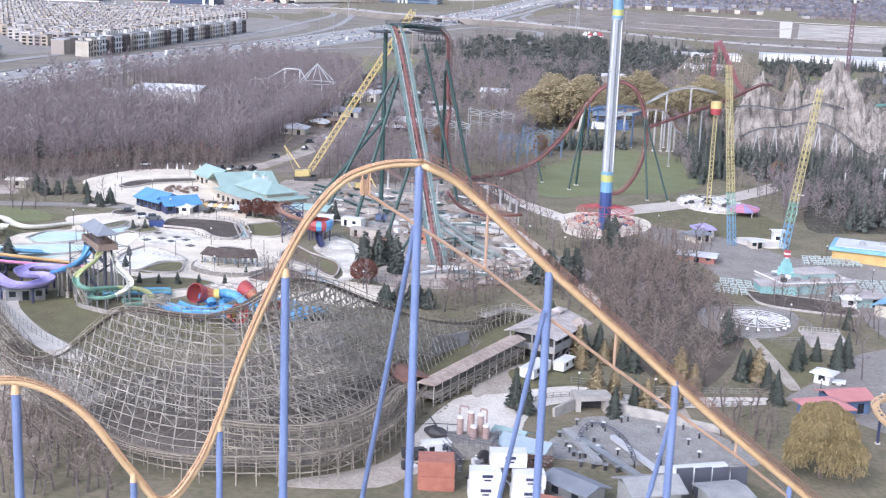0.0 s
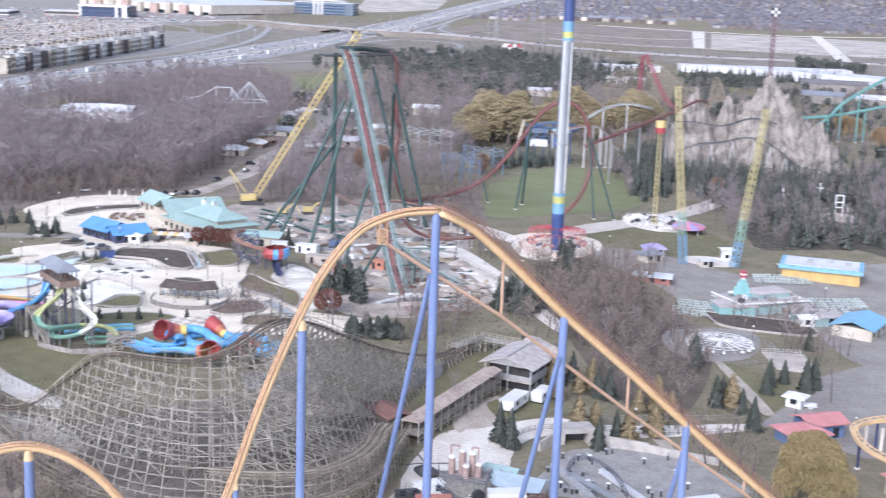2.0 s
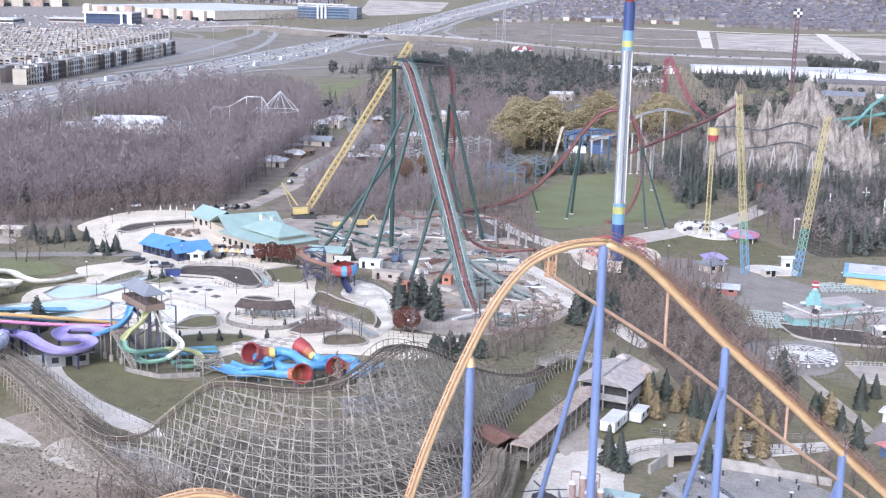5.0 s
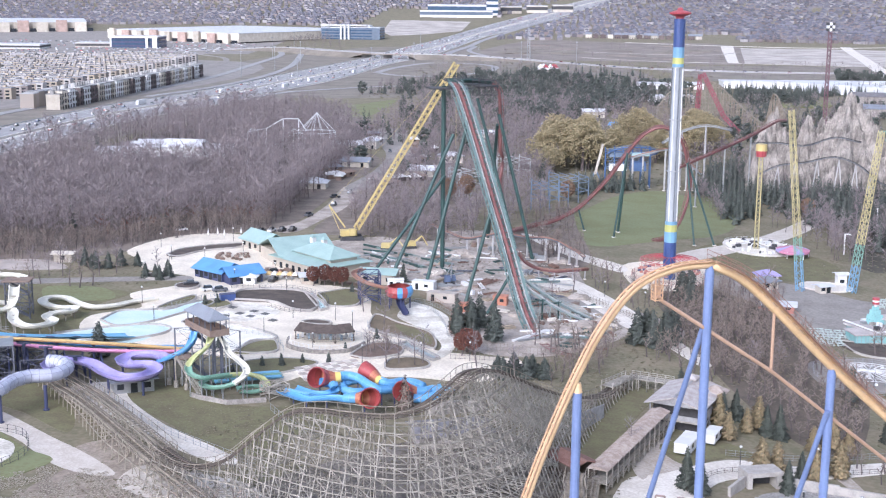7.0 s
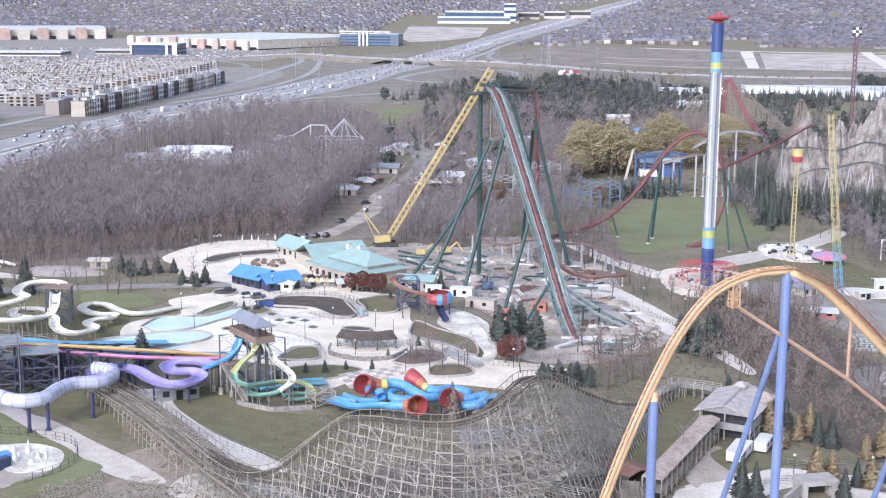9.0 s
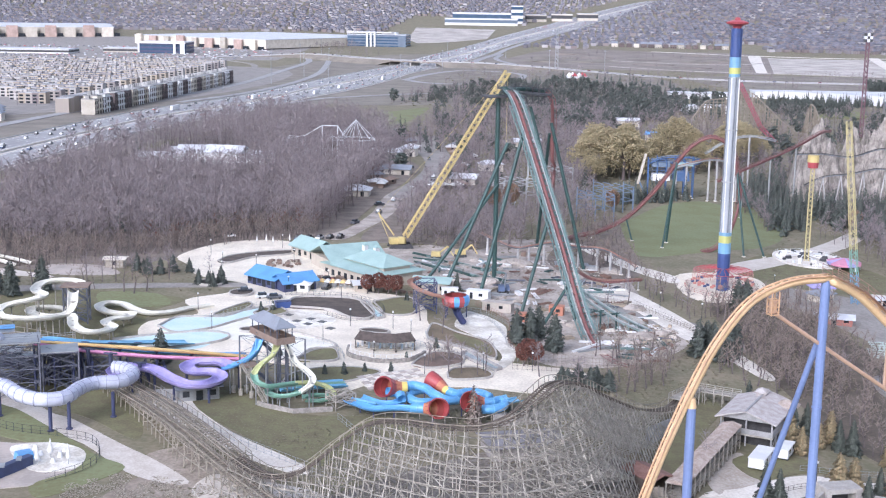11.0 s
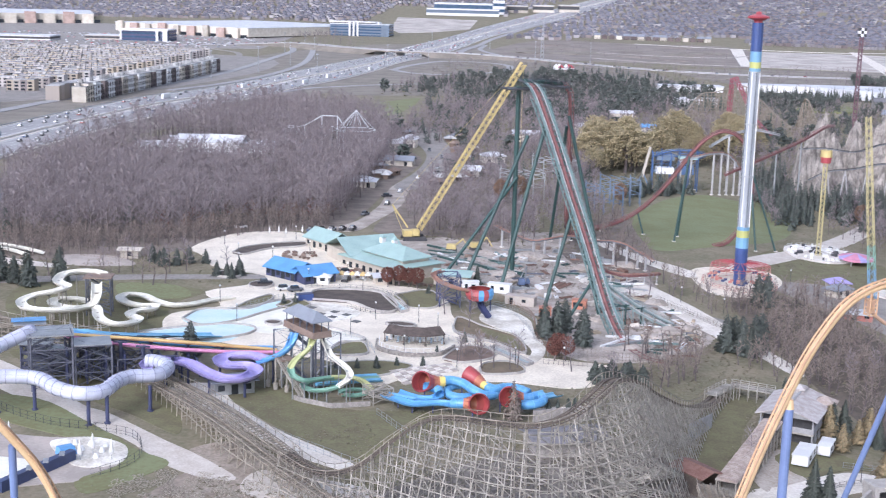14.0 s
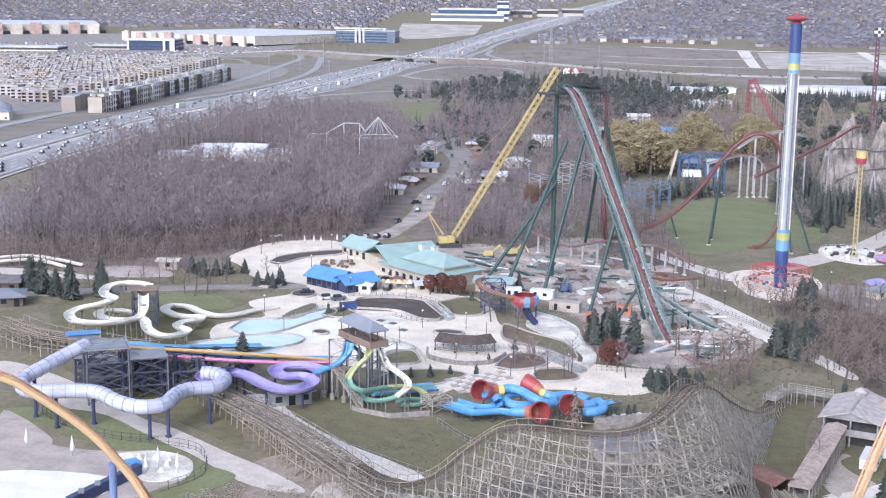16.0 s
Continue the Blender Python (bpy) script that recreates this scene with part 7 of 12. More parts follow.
line = curve_pts([(-120.2, 329.4, 0), (-118.9, 322.2, 0), (-113.2, 318.8, 0), (-108.7, 318.6, 0), (-103.7, 321.0, 0), (-101.4, 324.9, 0), (-100.1, 329.0, 0)], 0.95)
for row in range(2):
    for p, q in zip(line, line[1:]):
        bm = bmesh.new()
        c = (p + q) / 2
        box(bm, on(c.x, c.y, -0.1 + row * 0.62), (0.92, wr.uniform(0.5, 0.7), 0.6 + wr.uniform(-0.05, 0.12)), math.degrees(math.atan2(q.y - p.y, q.x - p.x)) + wr.uniform(-6, 6), 0.88)
        part("stone", bm, M["fieldstone"], stw)
fence_line("terrace_fence", [(-119.6, 329), (-118.2, 322.8), (-113, 319.6), (-108.7, 319.4), (-104, 321.8), (-102, 325)], 2.0, 1.6, M["white"], "pale railing on the gazebo terrace")

# the grey roofed pump house behind the trestle
hall("pump_house", (-71.5, 262.5), (15, 9), 3.2, 1.0, 20, M["kerb_grey"], M["shingle"], "grey block pump house with a grey roof", "building", gable, 0)

# pale pads with dark gaps in the activity pool
drape("pool_floor", [(-149.4, 360.1), (-140.4, 366.4), (-129.0, 357.8), (-135.6, 345.6), (-143.4, 347.5)], 0.16, M["stained_pool"])
for i in range(7):
    for j in range(3):
        x, y = -147.0 + i * 2.35 + j * 1.35, 357.6 - i * 0.35 - j * 4.0 + (2.0 if i % 2 else 0)
        if (i + 2 * j) % 3 == 1:
            drape("pool_pad", [(x, y), (x + 1.9, y - 0.9), (x + 2.7, y + 1.0), (x + 0.9, y + 2.0)], 0.26, M["mulch_wet"], rounded=False, skirt=0.3)
drape("pool_floor", [(-168.0, 352.6), (-150.1, 359.3), (-145.4, 341.6), (-149.1, 330.4), (-158.9, 334.2), (-166.5, 338.9)], 0.17, M["white_pool"])
# planting beds and lawns behind low concrete kerbs
M["kerb"] = mat("grey_kerb_stone", (0.47, 0.44, 0.41), (0.34, 0.32, 0.30), 0.9, size=2, fine=0.3)
M["mulch"] = mat("dark_bark_mulch", (0.12, 0.095, 0.08), (0.07, 0.058, 0.05), 0.95, size=3, fine=0.4, bump=0.08)
M["brown_bed"] = mat("brown_earth_bed", (0.215, 0.155, 0.125), (0.14, 0.105, 0.085), 0.95, size=3, fine=0.4, bump=0.08)
M["pale_channel"] = mat("grey_blue_channel_paint", (0.44, 0.50, 0.52), (0.32, 0.37, 0.39), 0.7, size=4, fine=0.5)
M["brush"] = mat("dry_brown_grass_slope", (0.20, 0.155, 0.105), (0.13, 0.105, 0.07), 0.95, size=4, fine=0.5, bump=0.08)


def bed(name, outline, material, kerb=0.45, lift=0.35, label="", rounded=True):
    drape(name, outline, lift, material, label=label, rounded=rounded)
    line = curve_pts([(x, y, 0) for x, y in outline + outline[:1]], 1.6) if rounded else [Vector((x, y, 0)) for x, y in outline + outline[:1]]
    b = Bars()
    for p, q in zip(line, line[1:]):
        b.add(on(p.x, p.y, 0.2), on(q.x, q.y, 0.2), 0.4, kerb * 2)
    tagged(b.made("bed_kerb", M["kerb"]), "grey stone kerb round a bed", "kerb", kind="structure")


bed("planting_bed", [(-183.9, 426.9), (-181.8, 436.8), (-172, 446.8), (-162.7, 450.8), (-163.4, 443.6), (-173.7, 435.6), (-179.2, 425)], M["mulch"])
bed("planting_bed", [(-145.9, 368.2), (-145.4, 380.3), (-128.7, 382.7), (-120.3, 369.3), (-120.5, 360), (-126.1, 360.5), (-133.5, 367.5)], M["mulch"], 0.7)
bed("lawn", [(-153.4, 358.8), (-151.3, 367.4), (-147.5, 367), (-144.3, 361.9), (-147.9, 356.9)], M["lawn"])
bed("lawn", [(-122.5, 381), (-114.1, 389.8), (-109.5, 382.8), (-109.1, 369.8), (-116, 366.8), (-119.2, 373.6)], M["lawn"])
bed("lawn", [(-163.8, 355.3), (-162.1, 362.2), (-158.1, 371.2), (-156.3, 366.1), (-159, 355.6), (-162.7, 352.3)], M["lawn"])
bed("lawn", [(-131.1, 314.8), (-128.6, 324.4), (-124.0, 327.6), (-121.3, 321), (-121.3, 317.1), (-126.0, 314.7)], M["lawn"])
bed("lawn", [(-130, 296), (-129.2, 303.5), (-124.3, 309.3), (-115.8, 312.4), (-108.9, 310.5), (-112, 304), (-120, 297)], M["lawn"], 0.3)
bed("planting_bed", [(-102.2, 350.2), (-101.9, 360.1), (-98.9, 358.2), (-94.9, 353.4), (-89.0, 349.1), (-84.7, 345.0), (-82.2, 336.4), (-82.0, 329.6), (-85.8, 332.5), (-90.1, 337.2), (-95.7, 340.4), (-100.8, 344.0)], M["brush"], 0.5)
drape("lawn", [(-95, 351), (-89.4, 347), (-85.2, 343), (-83.2, 336.2), (-83.4, 333), (-87, 337), (-92, 343)], 0.42, M["lawn"])
bed("planting_bed", [(-102.1, 318.0), (-101.2, 322.7), (-98.7, 330.2), (-94.4, 332.2), (-90.4, 329.4), (-89.8, 323), (-93.6, 318.6), (-97.8, 316.4)], M["brown_bed"])
bed("planting_bed", [(-92.5, 313.2), (-91.1, 318.0), (-85.6, 320.4), (-81.9, 316.7), (-82.5, 312.1), (-90.8, 308.4)], M["brush"])
bed("channel", [(-91.2, 330.7), (-89.6, 334.4), (-79.6, 321.4), (-81.1, 319.0)], M["pale_channel"], 0.6, 0.25, rounded=False)
fence_line("channel_fence", [(-91.4, 330.2), (-86, 324.4), (-81.2, 318.6)], 1.3, 1.3, M["steel"], "steel railing along the pale channel")
fence_line("slope_fence", [(-102.6, 350), (-101, 343.6), (-95.7, 339.8), (-90.1, 336.8), (-86, 332.4)], 1.2, 1.6, M["steel"], "low railing round the planted slope")
fence_line("river_fence", [(-92.8, 379), (-88, 376.8), (-80.6, 365), (-79.2, 354), (-76, 340), (-76.2, 329)], 1.2, 1.6, M["steel"], "low railing along the drained river")
for cx, cy, rx, ry in ((-163.4, 382.5, 3.6, 4.4), (-116.3, 347.2, 4.2, 2.4), (-176.5, 393.9, 4.5, 4.0), (-150, 340, 2.2, 2.2)):
    bed("planter", [(cx + rx * math.cos(k * 0.628), cy + ry * math.sin(k * 0.628)) for k in range(10)], M["mulch"], 0.6, 0.6)
# the pale blue channel, the white run-out and the play pools, each with a raised rim
bed("pool_floor", [(-174.8, 339), (-172.6, 349.7), (-163, 353.1), (-152.9, 366), (-149.8, 361.5), (-156, 348.6), (-160.6, 339.7), (-167.9, 333.6)], M["blue_pool"], 0.5, 0.2)
bed("pool_floor", [(-181.8, 323.4), (-170.7, 331.6), (-160.4, 336.6), (-153.4, 333.9), (-155.3, 326.2), (-167.1, 318.5)], M["blue_pool"], 0.5, 0.22)
bed("pool_floor", [(-140.3, 341.0), (-137.3, 340.4), (-130, 336.4), (-123.6, 330.6), (-125.2, 327.4), (-129.5, 325.5), (-131.7, 314.3), (-138.5, 318), (-142, 330)], M["white_pool"], 0.5, 0.22)
bed("pool_floor", [(-126.0, 379.5), (-124.4, 381.3), (-116.2, 363.7), (-118, 361.0)], M["blue_pool"], 0.6, 0.3, rounded=False)

# furled parasols
par = thing("parasol", (0, 0, 0), "furled white canvas parasol on a pole", "parasol", "furled parasols")
bm = bmesh.new()
tube(bm, (0, 0, 0), (0, 0, 3.2), 0.06, n=6)
part("pole", bm, M["steel"], par)
bm = bmesh.new()
for z0, z1, r0, r1 in ((0.9, 1.3, 0.22, 0.4), (1.3, 2.4, 0.4, 0.2), (2.4, 3.3, 0.2, 0.03)):
    tube(bm, (0, 0, z0), (0, 0, z1), r0, r1, 8)
part("canvas", bm, M["umbrella"], par)
spots = [(-190.6, 244.4), (-180.1, 241.3), (-163.0, 234.0), (-161.9, 237.8), (-157.4, 235.6), (-179, 461), (-176, 463), (-173, 461), (-168, 466)]
for i, (x, y) in enumerate(spots):
    m = Matrix.Translation(on(x, y, 0.1)) @ Matrix.Scale(1.3 if i < 5 else 1.0, 4)
    if i == 0:
        par.matrix_basis = m
    else:
        copy_thing(par, Matrix.Identity(4)).matrix_basis = m
bed("planting_bed", [(30, 374), (44, 373.4), (58, 371), (59.5, 359), (44, 358), (33.4, 361)], M["mulch"], 0.4)
# stepped lounge terrace of alternating slabs
terr = thing("lounge_terrace", on(-107, 303), "stepped terrace of pale and tan paving slabs", "terrace")
ux, uy = 0.79, 0.61
for i in range(9):
    for j in range(7):
        x, y = -112.5 + i * 1.9 * ux + j * 1.0, 304.5 + i * 1.9 * uy - j * 2.0
        if inside((x, y), [(-117, 289), (-112.4, 307), (-97, 317.5), (-97.5, 309), (-108, 294)]):
            bm = bmesh.new()
            box(bm, on(x, y, 0.0), (1.8, 1.7, 0.45 - 0.04 * j), 37.7)
            part("slab", bm, M["concrete"] if (i + j) % 2 else M["deck"], terr)
# the wave pool's dark machine wall and blue hatch
ww = thing("wave_wall", on(-168, 227.5), "dark navy wave pool wall with a bright blue lid", "pool wall")
b = Bars()
b.add(on(-164.5, 234.4, 0.9), on(-171.2, 216.8, 0.9), 1.4, 2.4)
b.made("wall", M["navy_seat"], ww)
for k in range(4):
    bm = bmesh.new()
    box(bm, on(-165.6 - k * 1.5, 231.8 - k * 4.0, 2.0), (1.0, 2.2, 0.25), 20)
    part("hatch", bm, M["steel"], ww)
bm = bmesh.new()
box(bm, on(-166.6, 236.2, 0.4), (3.4, 2.6, 1.5), 42, 0.85)
part("lid", bm, M["blue_roof"], ww)
# the splash pad
drape("splash_pad", [(-172, 241.5), (-169.8, 245.0), (-164.0, 246.6), (-157.4, 243.3), (-155.0, 236), (-157.4, 232), (-163.5, 231.5)], 0.2, M["stained_pool"])
foam = thing("fountain_toys", on(-163, 239.5), "white covered fountain toys on the splash pad", "play equipment")
for k in range(9):
    x, y = -167.5 + (k % 3) * 3.3 + rng.uniform(-0.5, 0.5), 236 + (k // 3) * 3.2 + rng.uniform(-0.5, 0.5)
    bm = bmesh.new()
    tube(bm, on(x, y), on(x, y, rng.uniform(0.6, 1.3)), 0.7, 0.3, 8)
    part("fountain_toy", bm, M["white"], foam)


# ---- fences ----
fence_line("chain_fence", [(-155, 283), (-146, 271), (-132, 256.5), (-117, 245.5), (-107, 239)], 1.8, 2.4, M["steel"], "galvanised chain link fence along the path")
fence_line("pool_fence", [(-199, 268), (-188, 258), (-176, 252), (-166, 250.5), (-157.5, 248), (-153, 240), (-153.5, 233), (-158, 226)], 1.8, 2.2, M["dark"], "black steel picket fence round the wave pool")
fence_line("wood_fence", [(-250, 412), (-230, 410), (-205, 408), (-190, 402)], 2.2, 1.2, M["fence"], "weathered timber fence along the water park")
fence_line("chain_fence", [(-112, 273), (-104, 262), (-96, 259)], 1.6, 2.2, M["steel"], "galvanised chain link fence along the path")
fence_line("wood_fence", [(-55, 325), (-46, 331), (-36, 345), (-28, 356), (-18, 362)], 2.2, 1.2, M["fence"], "weathered timber fence round the building site")
fence_line("wood_fence", [(-77, 322), (-66, 323.5), (-56, 325)], 2.4, 1.2, M["fence"], "weathered timber fence round the building site")
fence_line("pool_fence", [(-150, 384), (-140, 386), (-128, 384.5), (-119, 376), (-117.5, 364), (-125, 358), (-134, 363)], 1.3, 1.8, M["dark"], "dark steel fence round a planting bed")
fence_line("pool_fence", [(-165, 350), (-158, 362), (-152, 372), (-148, 368)], 1.3, 1.8, M["steel"], "galvanised railing beside the pool channel")
fence_line("pool_fence", [(-118, 344), (-108, 341), (-98, 334), (-88, 330), (-84, 323)], 1.3, 1.8, M["steel"], "galvanised railing above the terrace")
fence_line("pool_fence", [(-134, 333), (-126, 331), (-121.5, 325), (-119, 318)], 1.3, 1.8, M["steel"], "galvanised railing by the play pool")
fence_line("wood_fence", [(-262, 416), (-234, 417), (-216, 413), (-206, 420)], 2.4, 1.3, M["fence"], "weathered timber fence before the woods")
fence_line("wood_fence", [(-205, 443), (-196, 456), (-182, 466), (-168, 468)], 2.0, 1.3, M["fence"], "weathered timber fence behind the plaza")
fence_line("pool_fence", [(-106, 381), (-97, 379.5), (-87, 370), (-81.2, 353), (-79.4, 343), (-73.4, 335)], 1.3, 1.8, M["steel"], "galvanised railing along the run-out channel")

# ticket awnings, stalls, lamps and tables on the plaza
awn = thing("striped_awning", on(-138, 397), "row of yellow and white market awnings", "awning")
for k in range(7):
    x, y = -143 + k * 1.65, 397 + k * 0.1
    z = land(x, y)
    bm = bmesh.new()
    hip(bm, (x, y, z + 2.3), (1.5, 2.6), 0.7, 0, 0.05, 0.4)
    part("canopy", bm, M["slide_yellow"] if k % 2 else M["umbrella"], awn)
    bm = bmesh.new()
    for dx in (-0.7, 0.7):
        for dy in (-1.2, 1.2):
            tube(bm, (x + dx, y + dy, z), (x + dx, y + dy, z + 2.3), 0.05, n=5)
    part("awning_frame", bm, M["steel"], awn)
hall("kiosk", (-146, 391), (3.6, 3.2), 2.5, 0.8, 0, M["white"], M["white"], "small white stall on the pale plaza", "kiosk", hip, 1)
hall("kiosk", (-128, 396), (6, 4), 2.6, 0.9, 20, M["tan_wall"], M["flat_roof"], "beige stall with a pale roof", "kiosk", gable, 2)
hall("kiosk", (-214, 412), (6, 4), 3.0, 0.5, 5, M["cream"], M["cream"], "cream pump house beside the fence", "kiosk", gable, 1)
tank = thing("dumpster", on(-147, 368), "dark blue steel dumpster on the plaza", "dumpster")
bm = bmesh.new()
box(bm, on(-147, 368, 0.1), (4.2, 2.2, 1.9), 30, 1.06)
part("body", bm, M["ws_blue"], tank)
bm = bmesh.new()
box(bm, on(-147, 368, 2.0), (4.4, 2.3, 0.15), 30)
part("lid", bm, M["navy_steel"], tank)
post = thing("lamp_post", (0, 0, 0), "slim dark park lamp post with a globe", "lamp post", "park lamps")
bm = bmesh.new()
tube(bm, (0, 0, 0), (0, 0, 4.6), 0.1, 0.07, 6)
part("pole", bm, M["dark"], post)
bm = bmesh.new()
bmesh.ops.create_icosphere(bm, subdivisions=1, radius=0.32, matrix=Matrix.Translation((0, 0, 4.85)))
part("globe", bm, M["umbrella"], post)
LAMPS = [(-176, 405), (-168, 418), (-158, 430), (-140, 400), (-124, 393), (-112, 352), (-124, 352), (-138, 336), (-146, 352), (-106, 345), (-98, 312), (-112, 320), (-128, 334), (-170, 360), (-160, 340), (-84, 318), (-72, 322), (-132, 380), (-150, 388), (-180, 420), (-168, 455), (-190, 440), (-20, 300), (-12, 262), (4, 265), (30, 330), (40, 345), (52, 360), (20, 440), (5, 450), (60, 430), (70, 400), (-24, 395), (-36, 405), (40, 280), (52, 275)]
for i, (x, y) in enumerate(LAMPS):
    m = Matrix.Translation(on(x, y, 0.08))
    if i == 0:
        post.matrix_basis = m
    else:
        copy_thing(post, m)
tab = thing("picnic_table", (0, 0, 0), "brown picnic table with two benches", "table", "picnic tables")
for nm, c, size in (("tabletop", (0, 0, 0.72), (1.9, 0.8, 0.08)), ("bench", (0, -0.75, 0.42), (1.9, 0.3, 0.07)), ("bench", (0, 0.75, 0.42), (1.9, 0.3, 0.07)), ("leg", (-0.7, 0, 0), (0.1, 1.5, 0.72)), ("leg", (0.7, 0, 0), (0.1, 1.5, 0.72))):
    bm = bmesh.new()
    box(bm, c, size)
    part(nm, bm, M["deck_wood"], tab)
TABLES = [(-150 + 2.6 * (k % 6), 408 + 3.0 * (k // 6)) for k in range(12)] + [(-166 + 3 * (k % 4), 424 + 4 * (k // 4)) for k in range(12)] + [(-121 + 2.7 * k, 398 - k) for k in range(4)] + [(-140 + 3 * (k % 3), 402 + 2.6 * (k // 3)) for k in range(6)]
for i, (x, y) in enumerate(TABLES):
    m = Matrix.Translation(on(x + rng.uniform(-0.8, 0.8), y + rng.uniform(-0.8, 0.8), 0.1)) @ Matrix.Rotation(rng.uniform(0, 3.1), 4, "Z")
    if i == 0:
        tab.matrix_basis = m
    else:
        copy_thing(tab, m)

# the building site: stacked track, beams, planks and pallets
M["plank"] = mat("raw_site_timber", (0.42, 0.33, 0.22), (0.32, 0.25, 0.17), 0.9, size=2, fine=0.3, rnd=0.3)
M["rust"] = mat("rusty_site_steel", (0.24, 0.13, 0.09), (0.16, 0.09, 0.07), 0.8, size=2, fine=0.3, rnd=0.3)
sr = random.Random(21)


M["hut_navy"] = mat("dull_navy_machine_paint", (0.09, 0.14, 0.27), (0.07, 0.11, 0.21), 0.6, size=2)
M["dust_grey"] = mat("dusty_grey_steel", (0.33, 0.32, 0.31), (0.22, 0.21, 0.20), 0.8, size=3, fine=0.4)


def stack(name, x, y, turn, l, n, material, label, category, group, thick=0.45):
    root = thing(name, on(x, y), label, category, group)
    ca, sa = math.cos(radians(turn)), math.sin(radians(turn))
    for k in range(n):
        o, z = (k % 3 - 1) * thick * 1.7, (k // 3) * thick * 1.1
        b = Bars()
        dx = sr.uniform(-0.06, 0.06) * l
        b.add(on(x, y, z + thick / 2) + Vector(((-l / 2 + dx) * ca - o * sa, (-l / 2 + dx) * sa + o * ca, 0)), on(x, y, z + thick / 2) + Vector(((l / 2 + dx) * ca - o * sa, (l / 2 + dx) * sa + o * ca, 0)), thick)
        b.made("beam", material, root)


for k in range(16):
    stack("track_stack", -116 + (k % 8) * 3.6 + sr.uniform(-1, 1), 455 - (k % 8) * 2.6 - (k // 8) * 12 + sr.uniform(-2, 2), -40 + sr.uniform(-10, 10), sr.uniform(7, 13), 4, M["teal_steel"] if k % 3 == 0 else M["teal_pale"] if k % 3 == 1 else M["dust_grey"], "stack of coaster track pieces on the dirt", "track stack", "track stacks on the site", 0.4)
for k in range(64):
    x, y = sr.uniform(-104, -44), sr.uniform(352, 482)
    if not inside((x, y), [(-112, 420), (-93, 459), (-72, 480), (-56, 478), (-40, 420), (-36, 372), (-52, 350), (-66, 352), (-96, 392)]):
        continue
    m, lab, nm = ((M["plank"], "bundle of pale timber planks on the dirt", "plank_stack"), (M["rust"], "pile of rusty steel beams on the dirt", "beam_stack"), (M["steel"], "bundle of grey steel pipes on the dirt", "pipe_stack"), (M["concrete"], "row of pale concrete blocks on the dirt", "block_stack"))[k % 4]
    stack(nm, x, y, sr.uniform(0, 180), sr.uniform(3, 9), sr.choice((3, 6)), m, lab, "site material", "materials on the building site", sr.uniform(0.3, 0.6))
rig = thing("drill_rig", on(-85.3, 405.5), "blue and white drilling rig on crawler tracks", "drill rig")
for nm, c, size, m in (("crawler", (-86.4, 405.5, 0), (0.8, 4.4, 1.0), "dark"), ("crawler", (-83.8, 405.5, 0), (0.8, 4.4, 1.0), "dark"), ("cab", (-85.6, 404.8, 1.0), (2.0, 1.8, 1.9), "hut_navy"), ("engine_deck", (-84.8, 406.8, 1.0), (3.2, 2.4, 1.5), "hut_navy")):
    bm = bmesh.new()
    box(bm, on(*c), size, 12, 0.92)
    part(nm, bm, M[m], rig)
b = Bars()
b.add(on(-84.6, 405, 2), on(-84.2, 404.6, 7.0), 0.35)
b.add(on(-86.2, 406, 2.4), on(-84.4, 404.8, 6.5), 0.25)
b.made("drill_mast", M["steel"], rig)
heaps = [(-60, 372, 5), (-48, 382, 6), (-78, 398, 4), (-92, 420, 5), (-64, 440, 6), (-52, 452, 5), (-84, 452, 6), (-44, 400, 4), (-70, 362, 4), (-43, 366, 4.5), (-47, 358, 4), (-38, 372, 3.5), (-54, 346, 3)]
for x, y, r in heaps:
    bm = bmesh.new()
    bmesh.ops.create_icosphere(bm, subdivisions=3, radius=1.0)
    for v in bm.verts:
        k = 1 + 0.3 * noise.noise(v.co * 1.4 + Vector((x, y, 0))) + 0.12 * noise.noise(v.co * 4 + Vector((x, y, 0)))
        v.co = Vector((v.co.x * r * k, v.co.y * r * 0.8 * k, max(-0.2, v.co.z * r * 0.32 * k)))
        v.co += on(x, y)
    tagged(part("dirt_mound", bm, M["dirt"]), "mound of dug brown dirt on the building site", "dirt mound", "dirt mounds")
